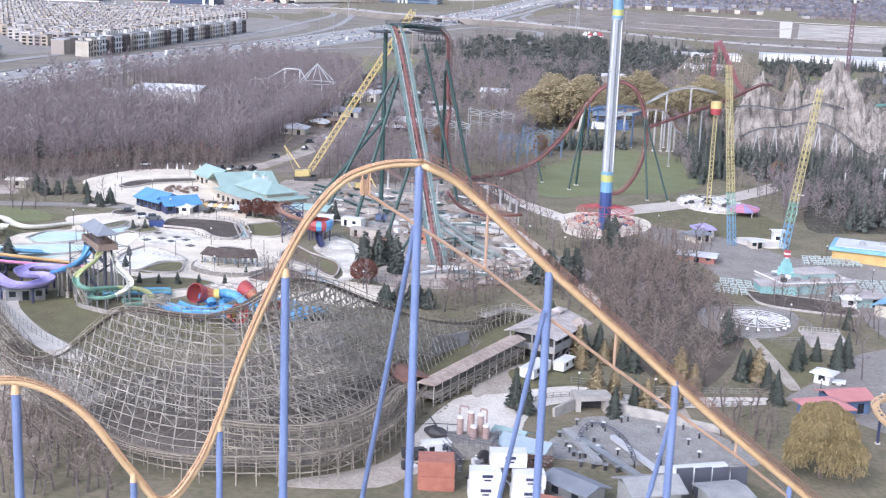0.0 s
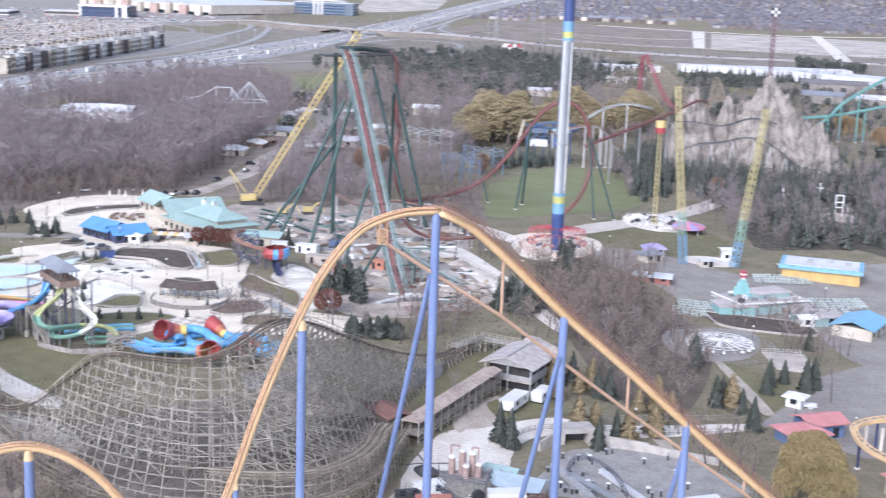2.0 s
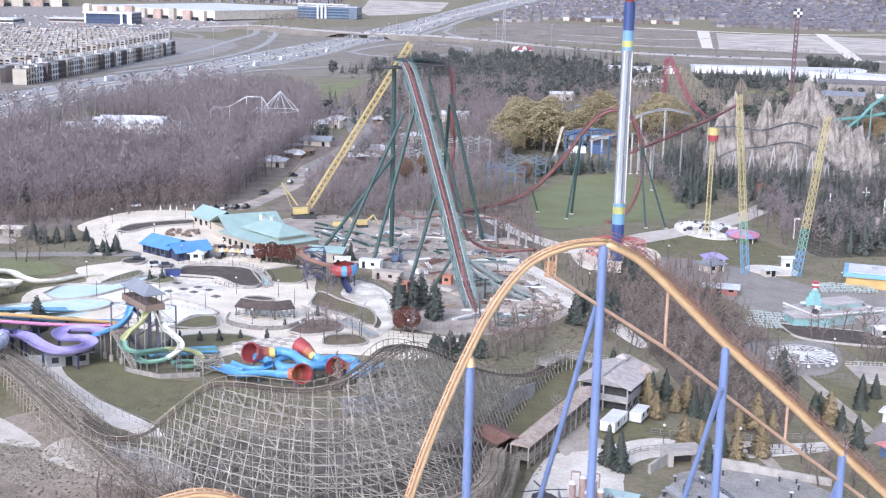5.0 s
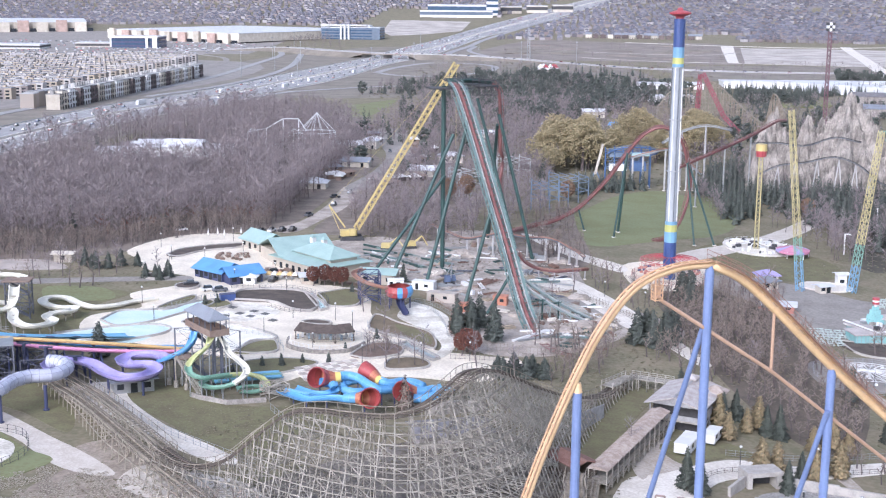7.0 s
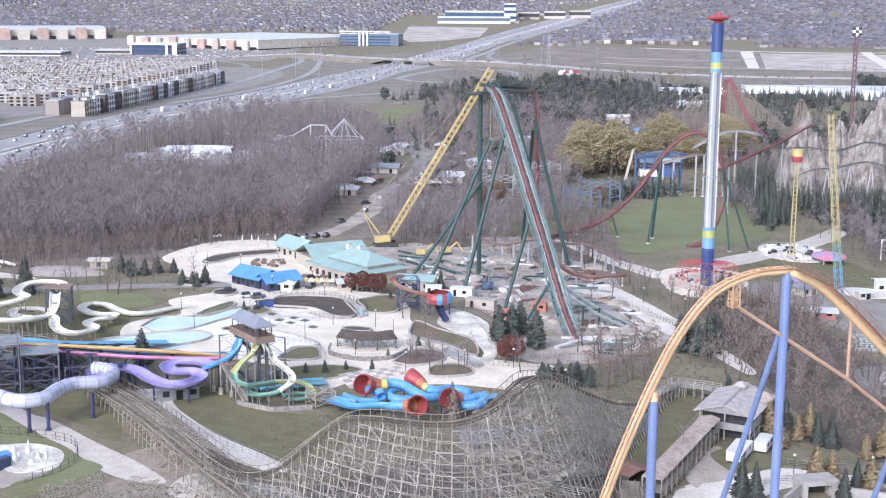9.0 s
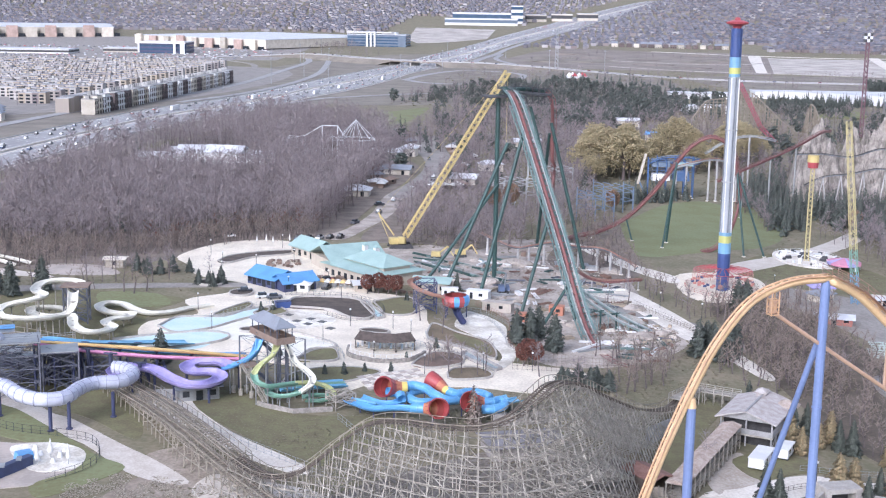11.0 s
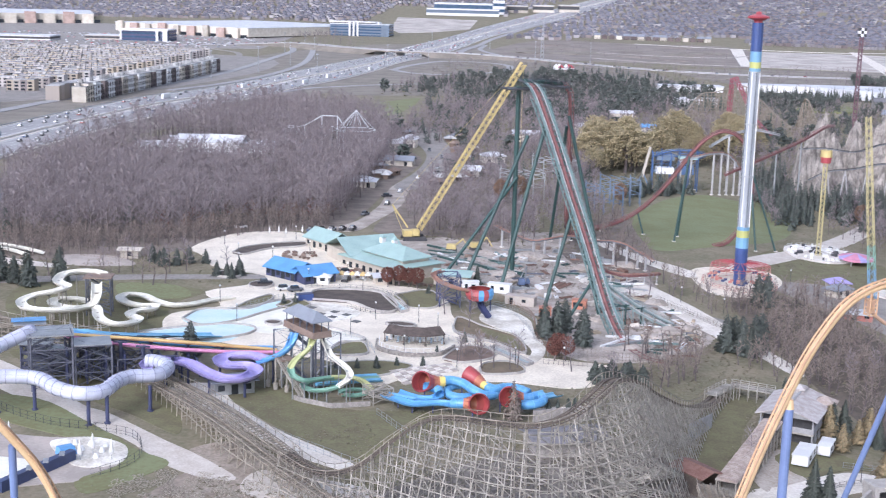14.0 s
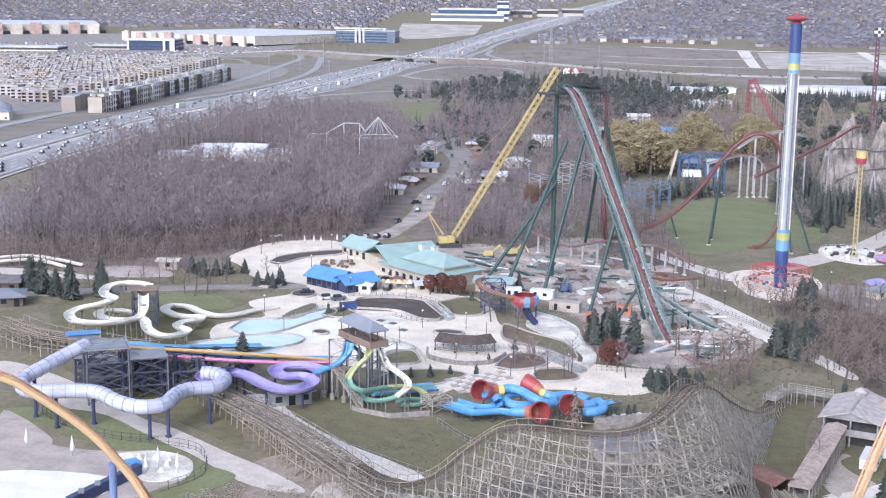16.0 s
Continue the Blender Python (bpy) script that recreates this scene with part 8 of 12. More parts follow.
for k, (x, y, m, l, w, turn, lab) in enumerate(((-92, 396, "white", 7, 3, -12, "white site cabin beside the run-out pool"), (-85, 382.5, "cream", 9, 3.2, -14, "grey site office cabin on the dirt"), (-77.6, 371, "salmon_c", 3.4, 2.6, 5, "orange steel site container on the dirt"), (-67.6, 384, "salmon_c", 4.2, 2.8, -10, "orange steel site container on the dirt"), (-101, 396, "white", 5, 2.5, 10, "small white site cabin beside the hall"))):
    if m == "salmon_c":
        M.setdefault("salmon_c", mat("orange_container_paint", (0.55, 0.19, 0.09), (0.45, 0.15, 0.075), 0.6, size=2))
    if m == "cream":
        M.setdefault("cream_c", mat("beige_cabin_cladding", (0.45, 0.40, 0.36), (0.38, 0.34, 0.30), 0.8, size=2))
        m = "cream_c"
    root = thing("site_container" if m == "salmon_c" else "site_cabin", on(x, y), lab, "container" if m == "salmon_c" else "cabin", "cabins on the building site")
    bm = bmesh.new()
    box(bm, on(x, y), (l, w, 2.7), turn)
    part("body", bm, M[m], root)
    bm = bmesh.new()
    box(bm, on(x, y, 2.7), (l + 0.3, w + 0.3, 0.14), turn)
    part("roof", bm, M[m], root)
    ca, sa = math.cos(radians(turn)), math.sin(radians(turn))
    for dx, ww, hh, zz, nm in ((-l * 0.28, 0.95, 2.0, 0.1, "door"), (l * 0.15, 1.2, 0.9, 1.1, "window")):
        bm = bmesh.new()
        box(bm, on(x + dx * ca + w / 2 * sa, y + dx * sa - w / 2 * ca, zz), (ww, 0.12, hh), turn)
        part(nm, bm, M["glass_dark"], root)

# the service road, the pale winter pools and the low canopies west of the slides
drape("road", [(-262, 362), (-231, 371), (-204, 381), (-175, 389), (-161, 393), (-163, 398), (-176, 395), (-206, 387.5), (-233, 379), (-266, 371)], 0.09, M["asphalt"])
drape("lawn", [(-205, 376), (-188, 377), (-180, 365), (-187, 360), (-199, 361)], 0.1, M["meadow"])
drape("pool_floor", [(-231, 397), (-210, 400), (-213, 408), (-222, 413), (-236, 411)], 0.12, M["deck"])
drape("pavement", [(-268, 404), (-250, 402), (-232, 396), (-228, 392), (-250, 394), (-272, 397)], 0.1, M["gravel"])
low = thing("low_slides", on(-258, 412), "pale yellow low slides before the timber fence", "water slide")
flume(low, "flume", [(-272, 410, land(-272, 410) + 2.2), (-262, 413, land(-262, 413) + 2.6), (-252, 411, land(-252, 411) + 2.2), (-242, 408, land(-242, 408) + 1.2)], 1.8, 0.6, M["slide_white"])
flume(low, "flume", [(-270, 406, land(-270, 406) + 1.8), (-258, 409, land(-258, 409) + 2.2), (-246, 405, land(-246, 405) + 1.0)], 1.8, 0.6, M["slide_white"])
hall("shade_shelter", (-247, 357), (14, 9), 3.0, 1.6, 20, M["wood_dark"], M["slate_roof"], "dark timber shelter with a slate roof", "shelter", hip, 4)
hall("shade_shelter", (-256, 374), (16, 8), 3.2, 1.4, 12, M["wood_dark"], M["shingle"], "dark timber shelter with a shingle roof", "shelter", gable, 4)

M["navy_frame"] = mat("dark_navy_frame_paint", (0.055, 0.06, 0.105), (0.04, 0.045, 0.08), 0.5, size=3)
hall("slide_store", (-146, 281.5), (9, 5), 3.2, 0.4, 28, M["steel"], M["slate_roof"], "pale metal store beneath the purple slide", "store", gable, 3)
for x, y, sx, sy, top in ((-193, 286, 7, 5, 15.8), (-186, 285, 7, 5, 15.2), (-180.5, 287, 4.5, 4.5, 16.4)):
    rk = thing("stair_tower", on(x, y), "dark navy steel stair tower beneath the slides", "stair tower", "stair towers")
    z0 = land(x, y)
    tower_frame(rk, (x, y), (sx, sy), [z0 + (top - z0) * k / 4 for k in (1, 2, 3, 4)], 14, M["navy_frame"], post=0.3, brace=0.13)
    for k in (2, 3, 4):
        bm = bmesh.new()
        box(bm, (x, y, z0 + (top - z0) * k / 4), (sx * (1.05 if k == 4 else 0.6), sy * 1.05, 0.14), 14)
        part("platform", bm, M["grey_steel"] if k < 4 else M["steel"], rk)
    for side in (-1, 1):
        b = Bars()
        for z in (0.55, 1.1):
            b.add((x - sx / 2, y + side * sy / 2, top + z), (x + sx / 2, y + side * sy / 2 + 0.6, top + z), 0.07)
        b.made("guard_rail", M["steel"], rk)
for x, y, z in ((-179.3, 283.5, 15.2), (-172.8, 285, 17), (-167.5, 285, 16.2), (-161, 286, 14)):
    rk = thing("slide_column", on(x, y), "thick navy steel column below the slides", "column", "slide columns")
    bm = bmesh.new()
    tube(bm, on(x, y), (x, y, z), 0.45, n=10)
    tube(bm, (x, y, z), (x, y, z + 0.3), 0.7, n=10)
    part("shaft", bm, M["navy_frame"], rk)
    b = Bars()
    b.add((x - 1.6, y, z + 0.2), (x + 1.6, y, z + 0.2), 0.35)
    b.made("cross_arm", M["navy_frame"], rk)

fence_line("wood_fence", [(-74, 331), (-63, 333), (-57, 332), (-48.4, 334.1), (-36.8, 334.3)], 2.2, 1.1, M["fence"], "brown timber fence below the building site")
drape("road", [(-66, 432), (-47.8, 428.2), (-33.5, 403.1), (-24.2, 379.6), (-18.3, 363.5), (-10, 340), (-13, 336), (-21.2, 353.8), (-29, 365.1), (-38.4, 385.5), (-50.6, 409.2), (-66, 418)], 0.14, M["concrete"])
drape("path", [(-13.1, 472.3), (-2.2, 493), (21.5, 521.1), (41.3, 554.2), (60, 590), (66, 586), (46, 541.8), (20.7, 504.1), (-5.2, 471.3)], 0.12, M["gravel"])
drape("path", [(-28, 455), (-44, 472), (-58, 496), (-66, 500), (-60, 486), (-46, 462), (-30, 444)], 0.12, M["concrete"])
for k in range(30):
    x, y = sr.uniform(-56, -34), sr.uniform(354, 382)
    it = thing("rubble_piece", on(x, y), "broken concrete and timber rubble on the dirt", "rubble", "rubble by the lift")
    bm = bmesh.new()
    box(bm, on(x, y, -0.1), (sr.uniform(0.8, 3.2), sr.uniform(0.6, 1.4), sr.uniform(0.5, 1.1)), sr.uniform(0, 180), 0.8)
    part("chunk", bm, (M["concrete"], M["plank"], M["rust"], M["gravel"])[k % 4], it)


# ---- the highway, the town and the fields beyond ----
rng = random.Random(11)
M["brick_d"] = mat("dark_brick", (0.16, 0.125, 0.12), (0.11, 0.09, 0.09), 0.9, size=5, fine=0.6, rnd=0.2)
M["house"] = island("house_walls", [(0.30, 0.265, 0.26), (0.20, 0.165, 0.16), (0.27, 0.255, 0.265), (0.12, 0.11, 0.12), (0.20, 0.19, 0.20), (0.42, 0.40, 0.40)])
# Bluish tint put into the roof colours stands in for distance haze.
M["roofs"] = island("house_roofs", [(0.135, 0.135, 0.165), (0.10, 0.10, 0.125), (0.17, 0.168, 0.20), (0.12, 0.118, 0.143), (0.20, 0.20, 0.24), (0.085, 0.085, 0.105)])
M["office_glass"] = mat("blue_office_glass", (0.055, 0.10, 0.17), (0.04, 0.075, 0.13), 0.15, size=8, fine=1.5)
M["steel_band"] = mat("slate_spandrel_band", (0.12, 0.16, 0.22), (0.1, 0.13, 0.18), 0.4, size=8, fine=1.5)
M["brown_field"] = mat("brown_fallow_field", (0.255, 0.215, 0.19), (0.185, 0.16, 0.14), 0.95, size=45, fine=5)
M["verge"] = mat("dull_olive_verge", (0.25, 0.22, 0.185), (0.175, 0.155, 0.13), 0.95, size=25, fine=3)
M["car_paint"] = island("car_paints", [(0.42, 0.42, 0.44), (0.05, 0.05, 0.06), (0.22, 0.23, 0.25), (0.60, 0.60, 0.60), (0.12, 0.13, 0.16), (0.35, 0.05, 0.05)], 0.4)

drape("verge", [(-520, 850), (-445, 790), (-372, 620), (-338, 700), (-310, 980), (-280, 1380), (-240, 1750), (-250, 2050), (-480, 2100), (-520, 1500)], 0.12, M["verge"])
drape("verge", [(-290, 1180), (-150, 1230), (-40, 1250), (60, 1480), (0, 1880), (-240, 1930), (-270, 1500)], 0.15, M["verge"])
drape("field", [(-200, 2060), (60, 1990), (220, 1990), (262, 2590), (60, 2640), (-140, 2640)], 0.2, M["brown_field"])
drape("field", [(-420, 2130), (-300, 2100), (-210, 2080), (-230, 2400), (-420, 2330)], 0.2, M["verge"])
drape("field", [(230, 1420), (620, 1420), (640, 1890), (90, 1870)], 0.2, M["verge"])
drape("lot", [(-1150, 1850), (-560, 2040), (-600, 2440), (-640, 2800), (-1500, 2800), (-1400, 2300)], 0.25, M["asphalt"], rounded=False)
drape("lot", [(-760, 1150), (-500, 960), (-430, 1460), (-520, 1820), (-900, 1800)], 0.2, M["asphalt"])
drape("path", [(-160, 478), (-153, 500), (-150, 540), (-152, 590), (-146, 640), (-142, 690), (-132, 690), (-138, 640), (-143, 590), (-141, 540), (-146, 500), (-150, 478)], 0.07, M["dirt"])
drape("road", [(-151, 590), (-147, 650), (-150, 720), (-168, 800), (-180, 872), (-160, 876), (-148, 800), (-134, 720), (-134, 650), (-140, 590)], 0.1, M["asphalt"])


def mid(a, b, k):
    return (a[0] + (b[0] - a[0]) * k, a[1] + (b[1] - a[1]) * k)




def across(k, step=30.0):
    line = curve_pts([(*mid(a, b, k), 0) for a, b in zip(HL, HR)], step)
    return [on(p.x, p.y) for p in line]


def strip(name, k, w, lift, h, material):
    b = Bars()
    line = across(k)
    for p, q in zip(line, line[1:]):
        b.add(p + Vector((0, 0, lift)), q + Vector((0, 0, lift)), w, h)
    tagged(b.made(name, material), "long pale line of the highway", name.replace("_", " "), kind="structure")


for k in (0.025, 0.465, 0.535, 0.975):
    strip("shoulder", k, 3.4, 0.52, 0.08, M["concrete"])
strip("median_barrier", 0.5, 0.9, 1.0, 1.2, M["concrete"])
strip("median_strip", 0.5, 3.0, 0.55, 0.12, M["road"])
strip("guard_rail", 0.03, 0.5, 1.0, 0.6, M["steel"])
strip("guard_rail", 0.97, 0.5, 1.0, 0.6, M["steel"])
for k in (0.09, 0.41, 0.59, 0.91):
    strip("lane_line", k, 0.6, 0.56, 0.04, M["white"])
for k in (0.17, 0.25, 0.33, 0.67, 0.75, 0.83):
    b = Bars()
    line = across(k, 14.0)
    for i in range(0, min(len(line) - 1, 150), 2):
        b.add(line[i] + Vector((0, 0, 0.56)), line[i] + (line[i + 1] - line[i]) * 0.6 + Vector((0, 0, 0.56)), 0.35, 0.04)
    tagged(b.made("lane_dashes", M["white"]), "dashed white lane line of the highway", "lane line", kind="structure")


def vehicle(name, l, w, h, cab, label, material):
    root = thing(name, (0, 0, 0), label, "car" if l < 8 else "lorry", "traffic on the highway")
    bm = bmesh.new()
    box(bm, (0, 0, 0.35), (l, w, h * 0.45), 0, 0.97)
    part("body", bm, material, root)
    bm = bmesh.new()
    box(bm, (cab * l, 0, 0.35 + h * 0.45), (l * (0.55 if l < 8 else 0.9), w * 0.92, h * 0.5), 0, 0.8 if l < 8 else 1.0)
    part("cabin", bm, M["glass_dark"] if l < 8 else M["white"], root)
    for x in (-0.3, 0.3):
        for y in (-1, 1):
            bm = bmesh.new()
            tube(bm, (x * l, y * w * 0.42, 0.34), (x * l, y * w * 0.52, 0.34), 0.34, n=8)
            part("wheel", bm, M["dark"], root)
    return root


paints = [mat("car_" + n, c, None, 0.35) for n, c in (("white", (0.72, 0.72, 0.72)), ("black", (0.03, 0.03, 0.035)), ("silver", (0.40, 0.41, 0.43)), ("grey", (0.13, 0.135, 0.15)), ("red", (0.33, 0.035, 0.03)), ("blue", (0.05, 0.09, 0.2)))]
cars = [vehicle("car", 4.6, 1.8, 1.5, -0.05, n + " car on the highway", p) for n, p in zip(("white", "black", "silver", "dark grey", "red", "dark blue"), paints)]
cars.append(vehicle("lorry", 15, 2.5, 3.9, 0.0, "white articulated lorry on the highway", paints[0]))
used = set()
lanes = [0.13, 0.21, 0.29, 0.37, 0.63, 0.71, 0.79, 0.87]
n_car = 0
for k in lanes:
    line = across(k, 9.0)
    i = rng.randrange(4)
    while i < 190 and i < len(line) - 1:
        p, q = line[i], line[i + 1]
        d = q - p
        src = rng.choice(cars[:6]) if rng.random() < 0.93 else cars[6]
        m = Matrix.Translation(p + Vector((0, 0, 0.52))) @ Matrix.Rotation(math.atan2(d.y, d.x), 4, "Z")
        if src not in used:
            used.add(src)
            src.matrix_basis = m
        else:
            copy_thing(src, m)
        n_car += 1
        i += rng.randrange(3, 11)
for src in cars:
    if src not in used:
        src.matrix_basis = Matrix.Translation(on(-420, 900, 0.6))



def causeway(line, w, material, side_mat, span=(0, 0)):
    """A road that climbs on an embankment; between the two places of span it is a bridge with plain edges."""
    pts = curve_pts(line, 18)
    V, F, E, EF = [], [], [], []
    for i, p in enumerate(pts):
        d = pts[min(i + 1, len(pts) - 1)] - pts[max(i - 1, 0)]
        n = Vector((-d.y, d.x, 0)).normalized()
        lift = max(0.4, p.z)
        V += [Vector((*(p + n * (w / 2)).xy, 0)), Vector((*(p - n * (w / 2)).xy, 0))]
        for v in V[-2:]:
            v.z = land(p.x, p.y) + lift
        over = span[0] < p.x < span[1]
        for s, v in ((1, V[-2]), (-1, V[-1])):
            out = v + n * s * (0.05 if over else lift * 1.9)
            out.z = v.z - 1.7 if over else land(out.x, out.y) - 0.4
            E += [v - Vector((0, 0, 0.02)), out]
        if i:
            k = 2 * i
            F.append((k - 2, k - 1, k + 1, k))
            j = 4 * i
            EF += [(j - 4, j, j + 1, j - 3), (j - 2, j - 1, j + 3, j + 2)]
            if over:
                EF.append((j - 3, j + 1, j + 3, j - 1))
    tagged(mesh_part("road", V, F, material), "pale grey road crossing over the highway", "road", kind="structure")
    tagged(mesh_part("embankment", E, EF, side_mat), "grassy embankment and plain bridge edge", "embankment", kind="structure")
    return pts


ARTERIAL = [(-900, 1880, 0), (-740, 2050, 0), (-620, 2150, 2), (-527, 2150, 6.5), (-430, 2040, 7.5), (-372, 1995, 7.5), (-325, 1965, 7.5), (-272, 1955, 7.5), (-199, 1955, 6), (-113, 1925, 3), (-34, 1880, 0.6), (60, 1810, 0.4), (183, 1770, 0.4), (333, 1765, 0.4), (700, 1750, 0.4)]
art = causeway(ARTERIAL, 26, M["road"], M["verge"], (-372, -278))
for o in (-12.6, 12.6):
    b = Bars()
    for p, q in zip(art, art[1:]):
        n = Vector((p.y - q.y, q.x - p.x, 0)).normalized() * o
        b.add(on(p.x + n.x, p.y + n.y, max(0.4, p.z) + 0.35), on(q.x + n.x, q.y + n.y, max(0.4, q.z) + 0.35), 0.6, 0.7)
    tagged(b.made("parapet", M["bridge"]), "pale concrete edge of the arterial road", "parapet", kind="structure")
bridge = thing("road_bridge", on(-325, 1965), "concrete piers of the road bridge over the highway", "bridge", kind="structure")
for x, y in ((-362, 1990), (-326, 1966), (-286, 1956)):
    bm = bmesh.new()
    box(bm, on(x, y, -0.5), (2, 22, 6.6), -30)
    part("pier", bm, M["bridge"], bridge)
# cars along the arterial road and by the park
for k in range(8, len(art) - 2):
    p, q = art[k], art[k + 1]
    d = q - p
    for s in (-1, 1):
        if rng.random() < 0.42:
            c = p + Vector((-d.y, d.x, 0)).normalized() * s * rng.choice((3.5, 7.5))
            copy_thing(rng.choice(cars[:6]), Matrix.Translation(on(c.x, c.y, land(p.x, p.y) - land(c.x, c.y) + max(0.4, p.z) + 0.03)) @ Matrix.Rotation(math.atan2(d.y, d.x), 4, "Z"))
for x, y, w in [(75 + k * 3, 441, 60) for k in range(4)] + [(-166 + k * 1.2, 472 + k * 0.6, 80) for k in range(0, 14, 3)] + [(-152, 378, 30), (-141.5, 405, 40)]:
    copy_thing(rng.choice(cars[:6]), Matrix.Translation(on(x, y, 0.12)) @ Matrix.Rotation(radians(w), 4, "Z"))

# tall light masts
mast = thing("light_mast", (0, 0, 0), "tall grey highway light mast", "light mast", "highway masts")
bm = bmesh.new()
tube(bm, (0, 0, -0.3), (0, 0, 30), 0.42, 0.2, 7)
part("pole", bm, M["steel"], mast)
bm = bmesh.new()
tube(bm, (0, 0, 29.4), (0, 0, 30.4), 1.5, 1.1, 8)
part("lamp_ring", bm, M["steel"], mast)
for i, (x, y) in enumerate([(-452, 1210), (-442, 1330), (-428, 1480), (-425, 1640), (-425, 1800), (-500, 1950), (-300, 1640), (-265, 1800), (-240, 1960), (-120, 1900), (-300, 2180), (-520, 2200), (-210, 2300), (-640, 2080), (-330, 1330), (-40, 1930)]):
    m = Matrix.Translation(on(x, y))
    if i == 0:
        mast.matrix_basis = m
    else:
        copy_thing(mast, m)
pyl = thing("lattice_pylon", on(-111, 1949), "slender lattice pylon beside the highway", "pylon")
b = Bars()
lattice(b, on(-111, 1949), on(-111, 1949, 62), 5, 1.6, 6, 0.5, 0.3)
b.made("lattice", M["steel"], pyl)

# ---- townhouses ----
M["th_flat"] = mat("grey_townhouse_roof_felt", (0.44, 0.43, 0.42), (0.33, 0.32, 0.31), 0.9, size=4, fine=0.7, rnd=0.35)
unit = []
for k, (wall, nm) in enumerate(((M["cream"], "cream"), (M["brick_d"], "dark brick"), (M["white"], "white"))):
    root = thing("townhouse", (0, 0, 0), nm + " three-storey townhouse in a long row", "house", "townhouse rows")
    bm = bmesh.new()
    box(bm, (0, 0, -1), (6.2, 11, 11), 0)
    box(bm, (1.6, -5.7, -1), (2.6, 1.0, 10.2), 0)
    part("wall", bm, wall, root)
    bm = bmesh.new()
    box(bm, (0, 0, 9.9), (6.4, 11.3, 0.5), 0)
    box(bm, (0.8, 1.5, 10.4), (2.8, 3.0, 2.0), 0)
    part("roof", bm, M["th_flat"], root)
    for z in (0.2, 3.4, 6.6):
        for x in (-1.4, 1.6):
            bm = bmesh.new()
            box(bm, (x, -5.55 if x < 0 else -6.25, z), (1.9, 0.2, 2.0), 0)
            part("window", bm, M["glass_dark"], root)
    unit.append(root)
first = [True] * 3
kind = 1
for i in range(78):
    t = (i + 0.5) / 78
    if i % 3 == 0:
        kind = (kind + 1 + rng.randrange(2)) % 3
    if i % 8 == 7:
        continue
    x, y = mid((-449.5, 980), (-482, 1490), t)
    m = Matrix.Translation(on(x, y)) @ Matrix.Rotation(math.atan2(510, -32), 4, "Z") @ Matrix.Diagonal((1, 1, 1.2, 1))
    if first[kind]:
        unit[kind].matrix_basis = m
        first[kind] = False
    else:
        copy_thing(unit[kind], m)


def blocks(name, places, walls, roofs, label, category):
    """Many houses too far to tell apart: each a walled box under a hipped or flat roof."""
    root = thing(name, on(*places[0][:2]), label, category, kind="stuff")
    base = np.array(root.location)
    out = {"walls": ([], []), "roof_tops": ([], [])}
    for x, y, w, l, d, h, rise in places:
        c, s = math.cos(w), math.sin(w)
        o = np.array((x, y, land(x, y))) - base
        V, F = out["walls"]
        i = len(V)
        q = [(-l / 2, -d / 2), (l / 2, -d / 2), (l / 2, d / 2), (-l / 2, d / 2)]
        for z in (-1.0, h):
            for px_, py_ in q:
                V.append((o[0] + px_ * c - py_ * s, o[1] + px_ * s + py_ * c, o[2] + z))
        F += [(i, i + 1, i + 5, i + 4), (i + 1, i + 2, i + 6, i + 5), (i + 2, i + 3, i + 7, i + 6), (i + 3, i, i + 4, i + 7)]
        V, F = out["roof_tops"]
        i = len(V)
        for px_, py_ in [(a * 1.08, b * 1.08) for a, b in q]:
            V.append((o[0] + px_ * c - py_ * s, o[1] + px_ * s + py_ * c, o[2] + h))
        rx = max(0.3, l / 2 - d / 2) if rise > 1 else l / 2
        ry = 0.2 if rise > 1 else d / 2
        for px_, py_ in ((-rx, -ry), (rx, -ry), (rx, ry), (-rx, ry)):
            V.append((o[0] + px_ * c - py_ * s, o[1] + px_ * s + py_ * c, o[2] + h + rise))
        F += [(i, i + 1, i + 5, i + 4), (i + 1, i + 2, i + 6, i + 5), (i + 2, i + 3, i + 7, i + 6), (i + 3, i, i + 4, i + 7), (i + 4, i + 5, i + 6, i + 7)]
    for nm, m in (("walls", walls), ("roof_tops", roofs)):
        me = bpy.data.meshes.new(nm)
        me.from_pydata(out[nm][0], [], out[nm][1])
        me.materials.append(m)
        ob = new(nm, me)
        ob.parent = root
        tagged(ob, kind="stuff")


M["th_wall"] = island("far_townhouse_walls", [(0.50, 0.45, 0.38), (0.22, 0.19, 0.19), (0.48, 0.45, 0.43), (0.30, 0.26, 0.23), (0.44, 0.37, 0.28), (0.21, 0.195, 0.195)])
M["th_roof"] = island("far_townhouse_roofs", [(0.40, 0.395, 0.40), (0.31, 0.31, 0.32), (0.46, 0.455, 0.455), (0.25, 0.25, 0.26), (0.21, 0.21, 0.22)])
pl = []
panes = Bars()
for i in range(78):
    if i % 8 != 7:
        x, y = mid((-474, 988), (-506, 1490), (i + 0.5) / 78)
        pl.append((x, y, 1.63, 6.2, 11.0, 12 + rng.uniform(-0.4, 0.6), 0.5))
